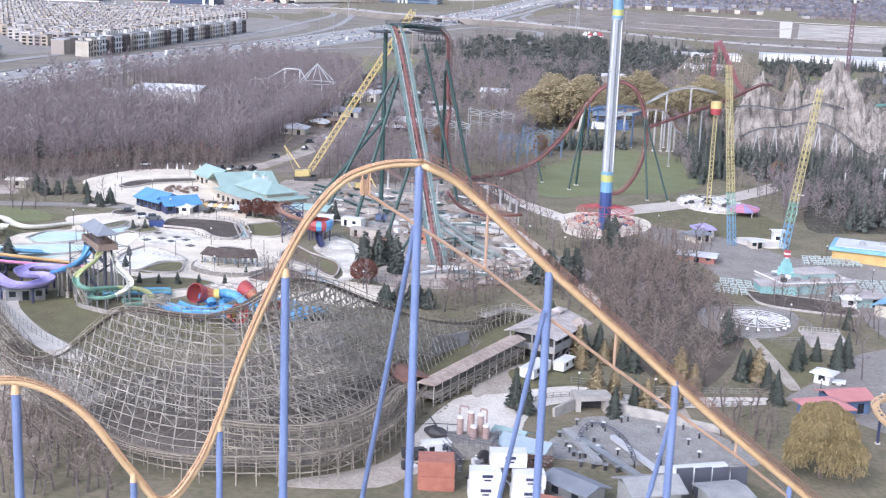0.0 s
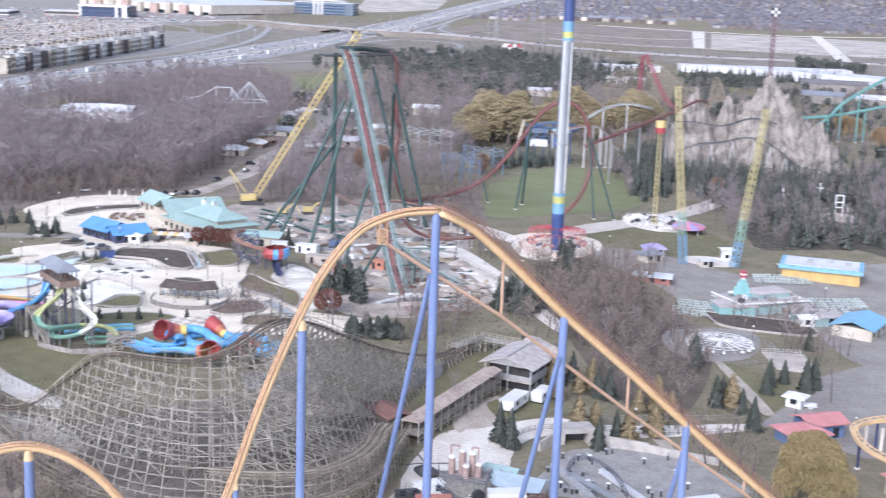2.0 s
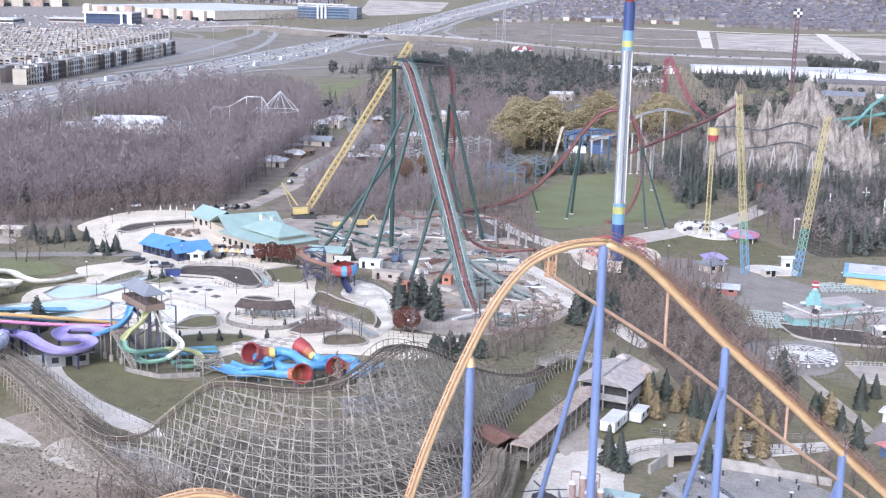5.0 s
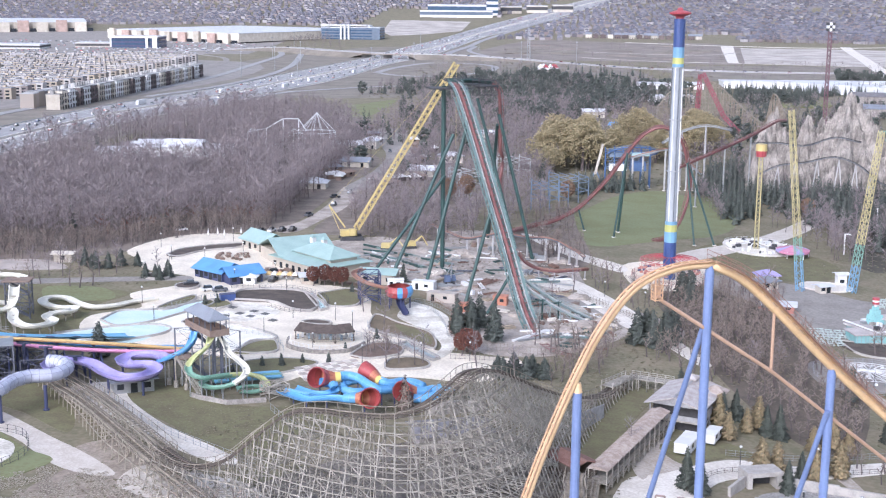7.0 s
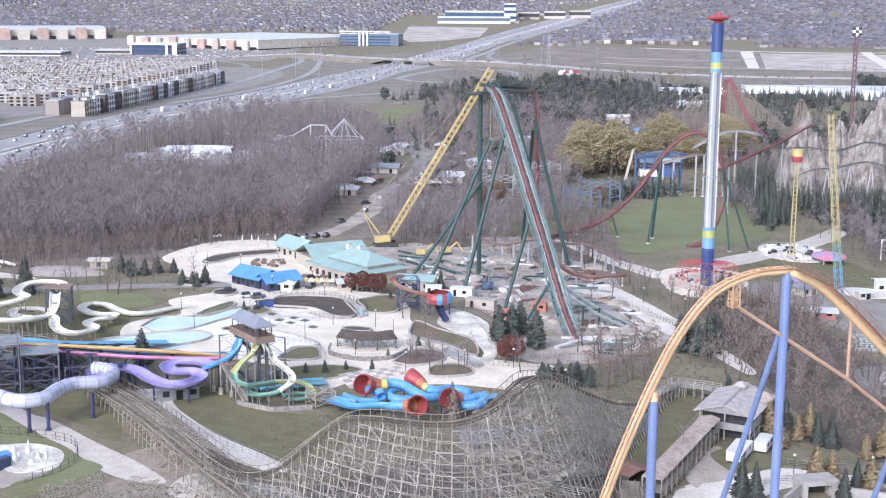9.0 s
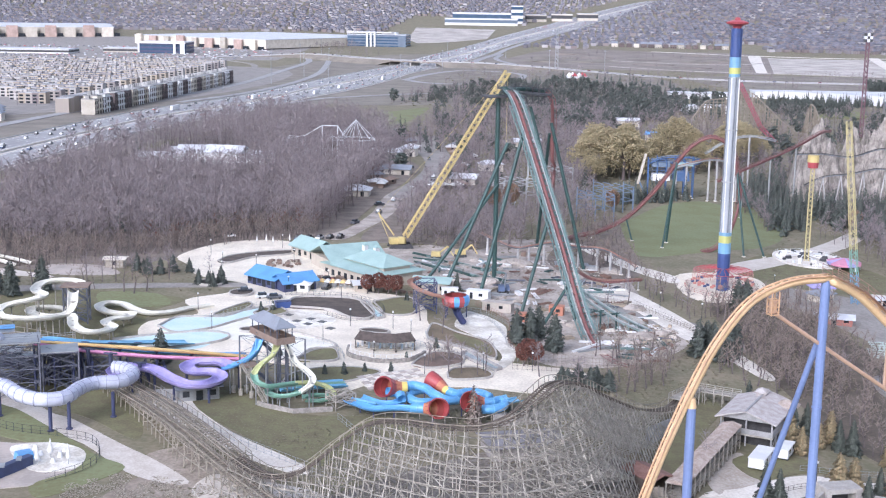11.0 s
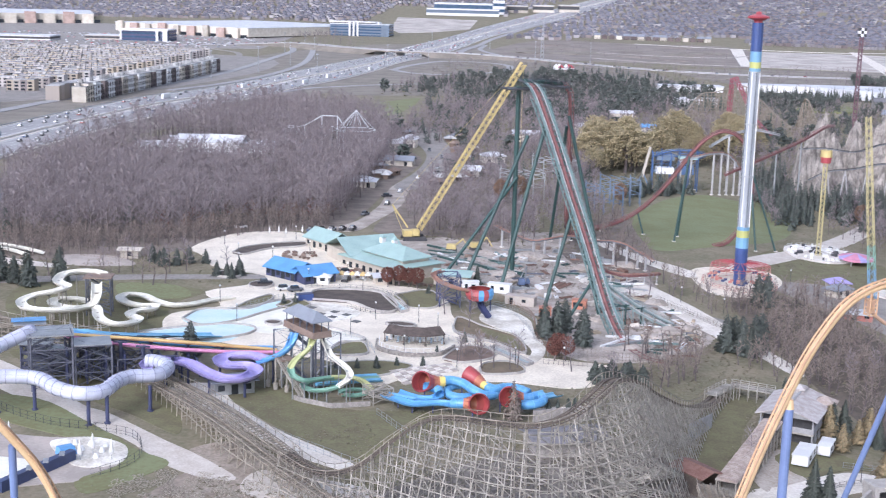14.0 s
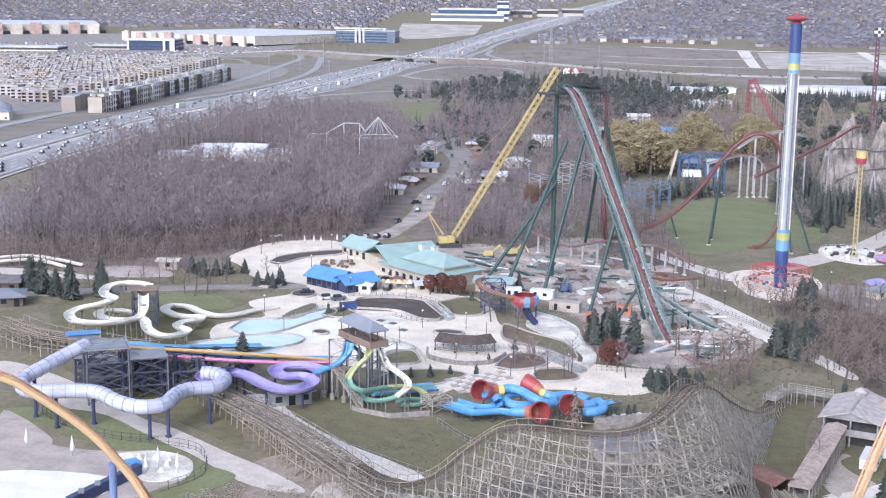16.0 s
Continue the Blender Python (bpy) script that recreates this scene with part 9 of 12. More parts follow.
for r in range(21):
    y = 1010 + r * 40
    x = -526 - (y - 985) * 0.065
    i = 0
    while x > -930 and y < 1820:
        if y > 985 + (-481 - x) * 1.45 and i % 9 != 8:
            h = 9.5 + 1.2 * noise.noise(Vector((x * 0.02, y * 0.1, 0)))
            pl.append((x, y, 0.06, 6.1, 11.0, h, 0.5))
            if rng.random() < 0.7:
                pl.append((x + 1, y + 1.5, 0.06, 2.6, 3.2, h + 2.2, 0.3))
            for z in (1.4, 4.4, 7.2):
                g = land(x, y)
                panes.add((x - 1.9, y - 5.62, g + z), (x + 1.6, y - 5.6, g + z), 0.3, 1.7)
        x -= 6.15
        i += 1
tagged(panes.made("townhouse_windows", M["glass_dark"]), "dark windows of the far townhouse rows", "windows", kind="stuff")
blocks("townhouse_estate", pl, M["th_wall"], M["th_roof"], "estate of tightly packed flat-roofed townhouses", "houses")
for k in range(9):
    hall("hip_house", (-492 - (k % 3) * 24 - (k // 3) * 12, 905 + (k // 3) * 26 + (k % 3) * 20), (15, 12), 6.0, 3.6, 12, M["brick_d"] if k % 2 else M["cream"], M["slate_roof"], "two-storey house with a grey hipped roof", "house", hip, 3, "hip-roofed houses")
drape("lot", [(-505, 3300), (-300, 3270), (-296, 2950), (-370, 2815), (-430, 2762), (-470, 2900)], 0.4, M["pale_lot"], rounded=False)
pl = []
y = 2700.0
row = 0
while y < 4990:
    x = -2600.0
    gap = 16.5 if y < 3400 else 19.5
    while x < 2100:
        hx0, hx1 = -375 + (y - 2700) * 0.22, -240 + (y - 2700) * 0.19
        ok = not hx0 - 30 < x < hx1 + 40 and not (-60 < x < 300 and y < 2780) and not (x < hx0 and y < 3060) and not (-560 < x < -250 and 2760 < y < 3720)
        green = x > 0 and noise.noise(Vector((x * 0.003, y * 0.003, 5))) > 0.42
        if ok and not (green and y < 3200) and rng.random() < 0.84 and abs(x) < 0.42 * y + 500:
            pl.append((x + rng.uniform(-4.5, 4.5), y + rng.uniform(-9, 9) + 22 * math.sin(x / 150 + row * 0.05), rng.choice((0.1, 1.67)) + 0.25 * math.sin(x / 300), rng.uniform(9.5, 13), rng.uniform(9, 12), rng.uniform(5.0, 7), rng.uniform(3.0, 4.6)))
        x += gap
    row += 1
    y += (27 if row % 2 else 46) if y < 3600 else (36 if row % 2 else 60)
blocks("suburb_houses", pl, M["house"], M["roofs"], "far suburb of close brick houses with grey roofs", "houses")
for k in range(16):
    x, y = -12 + k * 15.2, 2781 - k * 1.3
    root = hall("brick_house", (x, y), (12.5, 11), 7.6, 4.4, rng.choice((0, 90)), M["brick_d"] if k % 3 else M["cream"], M["slate_roof"], "tall brick house with a steep grey gable roof", "house", gable, 3, "houses by the field")
sub = [(x + rng.uniform(-9, 9), y + rng.uniform(10, 22)) for x, y, *_ in pl if rng.random() < 0.62]
wood("suburb_trees", [bare_tree(k + 50, 11, 3, 4, 0.23) for k in range(3)], sub, 0.7, 1.2, (M["bark"], M["twig"]), "leafless garden trees of the far suburb", "trees")
wood("field_trees", BARE, [(x, y) for x, y in scatter([(330, 2660), (760, 2640), (800, 2790), (330, 2790)], 14)] + scatter([(-600, 2500), (-520, 2480), (-520, 2600), (-620, 2640)], 14), 0.6, 1.0, (M["bark"], M["twig"]), "leafless trees along the far fields", "trees")


# ---- shops, offices and long sheds ----
def block(name, c, size, turn, wall_mat, label, category, bands=0, band_mat=None, parapet=1.0):
    root = thing(name, on(*c), label, category)
    z = land(*c)
    bm = bmesh.new()
    box(bm, (*c, z - 1), (size[0], size[1], size[2] + 1), turn)
    part("wall", bm, wall_mat, root)
    bm = bmesh.new()
    box(bm, (*c, z + size[2]), (size[0] + 1, size[1] + 1, parapet), turn)
    part("roof", bm, M["flat_roof"], root)
    ca, sa = math.cos(radians(turn)), math.sin(radians(turn))
    for k in range(bands):
        zz = z + size[2] * (k + 0.35) / bands
        bm = bmesh.new()
        box(bm, (*c, zz), (size[0] + 0.6, size[1] + 0.6, size[2] / bands * 0.5), turn)
        part("window_band", bm, band_mat or M["office_glass"], root)
    return root


block("white_works", (-350, 3580), (170, 90, 22), -4, M["flat_roof"], "long pale works building beyond the bare lot", "works building", 1, M["office_glass"])
office = block("office_block", (-492, 2640), (122, 44, 23), -4, M["office_glass"], "blue glass office block with a white canopy roof", "office", 4, M["steel_band"], 1.6)
bm = bmesh.new()
box(bm, on(-508, 2640, 27), (96, 40, 1.6), -4)
box(bm, on(-470, 2646, 23.5), (30, 24, 4.5), -4)
part("canopy_roof", bm, M["white"], office)
for k in (-11, -3, 5):
    bm = bmesh.new()
    box(bm, on(-502 + k, 2616, 0), (3.4, 3, 29), -4)
    part("white_fin", bm, M["white"], office)
bm = bmesh.new()
box(bm, on(-440, 2634, 0), (16, 40, 25), -4)
part("stair_core", bm, M["steel_band"], office)
block("store", (-560, 2760), (120, 60, 10), 8, M["cream"], "tan warehouse beside the highway", "warehouse", 0)
block("store", (-352, 3440), (190, 60, 16), 6, M["white"], "long white warehouse far beyond the highway", "warehouse", 1, M["steel_band"])
block("store", (-262, 3520), (30, 40, 46), 6, M["white"], "tall pale tower block far beyond the highway", "tower block", 3, M["office_glass"])
for k in range(3):
    block("store", (-215 + k * 70, 3600 + k * 40), (56, 40, 18), 6, M["cream"], "pale depot far beyond the highway", "warehouse", 1, M["dark"])
blue_store = block("store", (-802, 2226), (84, 54, 19), 3, M["office_glass"], "store with dark blue glass walls", "shop", 3, M["navy_steel"])
for x, w in ((-764, 8), (-778, 4), (-842, 3)):
    bm = bmesh.new()
    box(bm, on(x, 2197, 0), (w, 3, 21), 3)
    part("white_pier", bm, M["white"], blue_store)
bm = bmesh.new()
box(bm, on(-802, 2196.5, 17.2), (86, 2.6, 3.6), 3)
part("white_cornice", bm, M["white"], blue_store)
M["salmon_fascia"] = mat("salmon_fascia", (0.50, 0.34, 0.28), None, 0.8, size=8)
big = block("store", (-735, 2665), (350, 400, 15), -27, M["cream"], "long cream shop building with a white roof", "shop", 0)
ca, sa = math.cos(radians(-27)), math.sin(radians(-27))
for k in range(9):
    u, v = -155 + k * 38, -71
    bm = bmesh.new()
    box(bm, on(-796 + u * ca - v * sa, 2545 + u * sa + v * ca, 0), (20 if k % 2 else 13, 5, 18 if k % 3 else 21), -27)
    part("shop_front", bm, M["salmon_fascia"] if k % 2 else M["cream"], big)
    u += 19
    bm = bmesh.new()
    box(bm, on(-796 + u * ca - v * sa, 2545 + u * sa + v * ca, 0.5), (14, 1.6, 6), -27)
    part("shop_window", bm, M["glass_dark"], big)
cst = block("store", (-1332, 2900), (330, 360, 16), 22, M["cream"], "big cream store with a stepped parapet", "shop", 0)
ca, sa = math.cos(radians(22)), math.sin(radians(22))
for k in range(8):
    u, v = -140 + k * 40, -66
    bm = bmesh.new()
    box(bm, on(-1275 + u * ca - v * sa, 2790 + u * sa + v * ca, 0), (24, 6, 21 if k % 2 else 25), 22)
    part("shop_front", bm, M["cream"] if k % 2 else M["salmon_fascia"], cst)
    u += 20
    bm = bmesh.new()
    box(bm, on(-1275 + u * ca - v * sa, 2790 + u * sa + v * ca, 1), (12, 1.6, 7), 22)
    part("shop_window", bm, M["glass_dark"], cst)
block("store", (-1010, 2130), (150, 60, 7), 6, M["white"], "low white shop row", "shop", 1, M["dark"])
block("store", (-860, 2230), (100, 50, 7), 6, M["cream"], "low cream shop row", "shop", 1, M["dark"])
block("long_shed", (60, 1440), (70, 22, 6), 8, M["white"], "long low white shed beyond the conifers", "shed", 0)
block("long_shed", (215, 1490), (190, 30, 7), 4, M["white"], "long white park shed", "shed", 0)
block("long_shed", (262, 1400), (150, 40, 9), -38, M["flat_roof"], "long white industrial shed", "shed", 0)
block("long_shed", (46, 1240), (40, 18, 6), 12, M["white"], "white storage shed beyond the trees", "shed", 0)
for c, size, wall, rise, turn in (((-292, 690), (24, 14), 3.4, 1.6, 4), ((-270, 696), (26, 20), 5.2, 3.6, 10), ((-256, 692), (20, 16), 6.0, 3.4, -4), ((-240, 696), (18, 14), 5.0, 1.8, 8), ((-281, 700), (16, 12), 4.6, 2.4, 2)):
    hall("white_hall", c, size, wall, rise, turn, M["white"], M["flat_roof"], "low white hall with a pale roof among the bare trees", "building", gable, 3, "halls in the wood")
# white tent frame and stage
dome = thing("tent_frame", on(-192, 733), "white tubular tent frame with radiating struts", "tent frame")
b = Bars()
for k in range(12):
    w = k * math.pi / 6
    f = Vector((-192 + 11 * math.cos(w), 733 + 11 * math.sin(w), 18))
    b.add(f, (-192, 733, 29), 0.2)
    b.add(on(f.x, f.y), f, 0.2)
    w2 = w + math.pi / 6
    b.add(f, (-192 + 11 * math.cos(w2), 733 + 11 * math.sin(w2), 18), 0.4)
for i, (x, z) in enumerate(((-233, 17), (-222, 19), (-212, 25), (-203, 25))):
    b.add(on(x, 735), (x, 735, z), 0.45)
for (x0, z0), (x1, z1) in (((-233, 17), (-222, 19)), ((-222, 19), (-212, 25)), ((-212, 25), (-203, 25)), ((-203, 25), (-199, 19))):
    b.add((x0, 735, z0), (x1, 735, z1), 0.45)
for i in range(9):
    x = -236 + i * 4.2
    z0, z1 = 14 + 5 * math.sin(i * 1.1), 14 + 5 * math.sin(i * 1.1 + 1.1)
    b.add((x, 738, z0), (x + 4.2, 738, z1), 0.3)
    b.add(on(x, 738), (x, 738, z0), 0.2)
    b.add((x, 738, z0 - 3), (x + 4.2, 738, z1), 0.14)
b.made("frame", M["flat_roof"], dome)
for x, y, l, d, h, m, lab in ((-176, 745, 20, 10, 3.2, "white", "white timber pavilion with a pale roof"), (-164, 752, 9, 8, 5, "white", "white timber pavilion with a pale roof"), (-158, 668, 14, 8, 3, "slate_roof", "slate grey pavilion beside the drive"), (-122, 645, 15, 10, 3, "white", "open white pavilion beside the drive"), (-165, 588, 12, 9, 3, "white", "white marquee at the edge of the wood"), (-112, 700, 12, 8, 4, "cream", "cream kiosk between bare trees"), (-98, 820, 16, 9, 5, "white", "white park building between bare trees"), (-60, 900, 14, 9, 5, "cream", "cream park building between bare trees"), (-30, 1040, 18, 10, 5, "white", "white park building among conifers"), (-10, 930, 18, 12, 5, "blue_roof", "blue roofed park building")):
    hall("park_pavilion", (x, y), (l, d), h, 2.0, rng.uniform(-20, 20), M["cream"], M["flat_roof"] if m in ("white", "cream") else M[m], lab, "building", hip if l < 13 else gable, 2)

# small stalls, tents and huts along the drive through the woods
M["tent"] = mat("white_tent_canvas", (0.66, 0.655, 0.64), (0.52, 0.51, 0.50), 0.8, size=3, fine=0.4)
tr = random.Random(17)
for k in range(30):
    y = tr.uniform(600, 880)
    x = -143 - max(0, y - 700) * 0.14 + tr.choice((-1, 1)) * tr.uniform(11, 24)
    l = tr.uniform(3.5, 8)
    lab, mt = (("white canvas tent beside the drive", M["tent"]), ("slate roofed hut beside the drive", M["slate_roof"]), ("brown timber hut beside the drive", M["deck_wood"]))[0 if k % 3 == 0 else (1 if k % 3 == 1 else 2)]
    hall("drive_hut", (x, y), (l, l * 0.7), 2.4, 1.4, tr.uniform(0, 90), M["deck_wood"] if k % 2 else M["brick_d"], mt, lab, "hut", hip, 1, "huts along the drive")

# cars parked in rows on the mall's lots
pk = random.Random(23)
V, F = [], []
for r in range(46):
    y0 = 1900 + r * 18
    for i in range(70):
        x, y = -1300 + i * 9.5 + r * 2 + pk.uniform(-1, 1), y0 + (-1300 + i * 9.5 + 900) * 0.1
        if pk.random() < 0.34 and inside((x, y), [(-1130, 1870), (-590, 2050), (-640, 2440), (-1380, 2460), (-1350, 2250)]):
            i0 = len(V)
            z = land(x, y) + 0.3
            for zz, kx in ((0, 1), (1.4, 0.75)):
                V.extend(((x - 1.6 * kx, y - 2.3 * kx, z + zz), (x + 1.6 * kx, y - 2.3 * kx, z + zz), (x + 1.6 * kx, y + 2.3 * kx, z + zz), (x - 1.6 * kx, y + 2.3 * kx, z + zz)))
            F.extend(tuple(i0 + q for q in f) for f in ((4, 5, 6, 7), (0, 1, 5, 4), (1, 2, 6, 5), (2, 3, 7, 6), (3, 0, 4, 7)))
tagged(mesh_part("parked_cars", V, F, M["car_paint"]), "rows of cars parked on the mall lots", "cars", kind="stuff")

# distant traffic on the highway and the arterial road
V, F = [], []
for k in (0.12, 0.2, 0.28, 0.36, 0.64, 0.72, 0.8, 0.88):
    line = across(k, 11.0)
    for i in range(150, len(line) - 1):
        if pk.random() < 0.2:
            p = line[i] + Vector((0, 0, 0.6))
            l, h = (3.0, 1.5) if pk.random() < 0.88 else (8.0, 3.6)
            i0 = len(V)
            for zz, kx in ((0, 1), (h, 0.8)):
                V.extend(((p.x - 1.1 * kx, p.y - l * kx, p.z + zz), (p.x + 1.1 * kx, p.y - l * kx, p.z + zz), (p.x + 1.1 * kx, p.y + l * kx, p.z + zz), (p.x - 1.1 * kx, p.y + l * kx, p.z + zz)))
            F.extend(tuple(i0 + q for q in f_) for f_ in ((4, 5, 6, 7), (0, 1, 5, 4), (1, 2, 6, 5), (2, 3, 7, 6), (3, 0, 4, 7)))
tagged(mesh_part("far_traffic", V, F, M["car_paint"]), "distant cars and lorries on the highway", "cars", kind="stuff")

wood("verge_trees", FARBARE, scatter([(-250, 1240), (-120, 1640), (60, 1500), (230, 1420), (600, 1430), (620, 1880), (80, 1860), (-230, 1900)], 34) + scatter([(-180, 2080), (200, 2010), (240, 2560), (-100, 2600)], 60) + scatter([(-100, 1890), (80, 1835), (350, 1860), (350, 1884), (80, 1862), (-100, 1915)], 22) + scatter([(-560, 1000), (-470, 1000), (-440, 1500), (-480, 1500)], 40) + scatter([(-410, 2110), (-560, 2220), (-600, 2500), (-440, 2500)], 34), 0.5, 0.95, (M["bark"], M["twig"]), "scattered bare trees on the verges and fields", "trees")
wood("verge_conifers", PINE, scatter([(-120, 1640), (-60, 1600), (60, 1520), (60, 1700), (-100, 1760)], 30) + scatter([(110, 1400), (300, 1440), (320, 1380), (120, 1330)], 8.5) + scatter([(-230, 1240), (-200, 1240), (-190, 1420), (-225, 1420)], 14), 0.7, 1.2, (M["bark"], M["needle"]), "dark conifers on the verges", "trees")
for k in range(14):
    x, y = tr.uniform(-140, 200), tr.uniform(2080, 2540)
    bm = bmesh.new()
    bmesh.ops.create_icosphere(bm, subdivisions=2, radius=1.0)
    w_ = tr.uniform(18, 50)
    for v in bm.verts:
        n_ = 1 + 0.25 * noise.noise(v.co * 2 + Vector((x, y, 0)))
        v.co = on(x, y) + Vector((v.co.x * w_ * n_, v.co.y * w_ * 0.7 * n_, max(-1, v.co.z * 3.0 * n_)))
    tagged(part("field_mound", bm, M["brown_field"] if k % 2 else M["verge"]), "low mound of graded earth in the field", "earth mound", "mounds in the field")


# ---- the rock mountain ----
M["rock"] = mat("pale_concrete_rock", (0.37, 0.335, 0.305), (0.165, 0.148, 0.135), 0.95, size=4, fine=0.7, bump=0.4, stretch=(1, 1, 0.6))
PEAKS = [(54, 662, 42.5, 1.75), (45.5, 658, 30, 2.0), (60, 652, 20, 1.1), (70.5, 668, 41, 2.5), (78.1, 672, 40, 2.8), (74, 652, 22, 0.9), (90.1, 664, 52.3, 1.5), (99, 664, 44, 2.2), (95, 650, 27, 1.1), (109.5, 662, 33, 2.2), (116.3, 660, 30.5, 1.9), (122, 657, 21, 1.6), (104, 646, 20, 1.0), (84, 646, 20, 1.0), (66, 646, 18, 0.9), (50, 646, 16, 1.1), (111, 648, 18, 1.2)]
nx, ny = 190, 90
V, F = [], []
for j in range(ny):
    for i in range(nx):
        x, y = 35 + i * 0.52, 632 + j * 0.52
        z = 0
        for px_, py_, h, steep in PEAKS:
            dx, dy = x - px_, y - py_
            w = math.atan2(dy, dx)
            flute = 1 + 0.2 * math.sin(w * 5 + px_) + 0.12 * math.sin(w * 11 + px_ * 3) + 0.3 * noise.noise(Vector((x * 0.2, y * 0.2, px_)))
            z = max(z, h - 1.36 * steep * math.hypot(dx, dy * 0.8) * flute)
        rim = min(x - 38.5, 128.5 - x, y - 636.5, 677 - y) + 2.4 * noise.noise(Vector((x * 0.16, y * 0.16, 5)))
        z *= max(0.0, min(1.0, rim / 2.6)) ** 0.55
        crag = 4.2 * (0.4 - abs(noise.noise(Vector((x * 0.25, y * 0.25, 3)))) * 2.2) + 2.2 * noise.noise(Vector((x * 0.6, y * 0.6, 9))) + 1.3 * noise.noise(Vector((x * 1.4, y * 1.4, 4)))
        V.append((x, y, land(x, y) + z + crag * min(1, z / 8) - 0.6))
F = [(j * nx + i, j * nx + i + 1, (j + 1) * nx + i + 1, (j + 1) * nx + i) for j in range(ny - 1) for i in range(nx - 1)]
tagged(mesh_part("rock_mountain", V, F, M["rock"]), "craggy pale artificial rock mountain with sharp peaks", "rock mountain")
for c, size, turn, roof in (((246, 1262), (60, 34, 9), -8, "shingle"), ((212, 1136), (34, 22, 7), -14, "slate_roof"), ((258, 1128), (40, 22, 6), -10, "flat_roof")):
    hall("ride_building", c, size[:2], size[2], 3, turn, M["kerb_grey"], M[roof], "long low park building with a grey roof", "building", gable, 0)
drape("lawn", [(136, 1226), (150, 1300), (190, 1320), (196, 1240), (176, 1208)], 1.5, M["meadow"], skirt=2)
# a grey coaster that weaves round the mountain
gc = thing("mountain_coaster", on(80, 640), "grey steel coaster weaving round the rock mountain", "roller coaster")
steel_track(gc, [(44, 640, 12), (52, 636, 17), (64, 634, 19), (78, 633, 22), (90, 634, 18), (100, 636, 10), (112, 640, 7), (124, 645, 12), (130, 652, 16)], M["grey_rail"], M["dark"], spine=0.2, gauge=1.1, drop=0.5, step=3)
steel_track(gc, [(40, 648, 26), (52, 645, 27), (66, 644, 26), (80, 646, 30), (92, 644, 28)], M["grey_rail"], M["dark"], spine=0.2, gauge=1.1, drop=0.5, step=3)
for x, y, z in ((52, 636, 16), (60, 634.6, 18), (70, 633.6, 20), (80, 633.2, 20.5), (88, 634, 18), (96, 635, 13), (112, 640, 6), (120, 643.5, 10)):
    b = Bars()
    b.add(on(x - 2.5, y), (x, y, z), 0.5)
    b.add(on(x + 2.5, y), (x, y, z), 0.5)
    b.made("trestle_leg", M["bridge"], gc)

# ---- far rides ----
tealc = thing("far_teal_coaster", on(147.1, 840.6), "far teal steel coaster rising steeply", "roller coaster")
M["far_teal"] = mat("seafoam_track_paint", (0.12, 0.36, 0.34), (0.09, 0.29, 0.275), 0.5, size=4)
steel_track(tealc, [(147.1, 840.6, 5.6), (157.6, 837.6, 15.3), (163.8, 837.6, 23.0), (183.9, 837.6, 36.5), (206.4, 837.6, 50.3), (229.6, 837.6, 64.1)], M["far_teal"], M["far_teal"], spine=0.9, gauge=2.0, step=4)
steel_track(tealc, [(141.1, 846.6, 11.6), (157.6, 845.1, 14.0), (175.0, 843.6, 17.6), (208.8, 843.6, 26.0), (237.1, 843.6, 32.6)], M["far_teal"], M["far_teal"], spine=0.8, gauge=2.0, step=4)
for x, y, z in [(163.6, 837.6, 22.1), (174.1, 837.6, 28.1), (195.1, 837.6, 41.6), (213.1, 837.6, 52.1), (157.6, 845.1, 13.1), (180.1, 843.6, 17.6), (204.1, 843.6, 23.6)]:
    column(tealc, on(x, y), (x, y, z), 0.55, M["far_teal"], 8)
redc = thing("far_red_coaster", on(60, 960), "far red lattice lift hill beside a grey wooden hill", "roller coaster")
M["far_red"] = mat("crimson_lattice_paint", (0.36, 0.06, 0.10), (0.29, 0.05, 0.08), 0.5, size=4)
b = Bars()
lattice(b, on(44, 962), (45, 960, 40), 2.6, 2.0, 4, 0.3, 0.16)
lattice(b, (47, 960, 41), (62, 950, 11), 2.2, 2.2, 4, 0.3, 0.16)
lattice(b, (62, 950, 11), (73, 945, 0), 2.2, 2.2, 4, 0.3, 0.16)
b.made("red_lattice", M["far_red"], redc)
greyh = thing("far_wooden_coaster", on(30, 1010), "far grey wooden coaster hills", "roller coaster")
pts = curve_pts([(18, 1000, 12), (28, 1005, 24), (40, 1010, 26), (60, 1012, 31), (72, 1005, 22), (85, 995, 10), (96, 985, 4), (100, 980, 22), (103, 976, 24), (112, 970, 3)], 3)
b = Bars()
for i, (p, q) in enumerate(zip(pts, pts[1:])):
    b.add(p, q, 1.6, 0.5)
    if i % 2:
        b.add(on(p.x, p.y - 1), (q.x, q.y - 1, q.z), 0.3)
        b.add(on(q.x, q.y - 1), (p.x, p.y - 1, p.z), 0.3)
    for o in (-2, 2):
        b.add(on(p.x, p.y + o), (p.x, p.y + o * 0.5, p.z), 0.42)
    z = land(p.x, p.y) + 3
    while z < min(p.z, q.z):
        b.add((p.x, p.y - 1.5, z), (q.x, q.y - 1.5, z), 0.34)
        z += 2.4
b.made("trestle", M["wood_brown"], greyh)
drop = thing("drop_tower", on(147.7, 1026), "slim dark drop tower with a chequered head", "tower ride")
b = Bars()
lattice(b, on(147.7, 1026), (147.7, 1026, 70), 2.4, 2.4, 4, 0.4, 0.24)
b.made("mast", mat("maroon_mast_paint", (0.18, 0.10, 0.12), None, 0.6), drop)
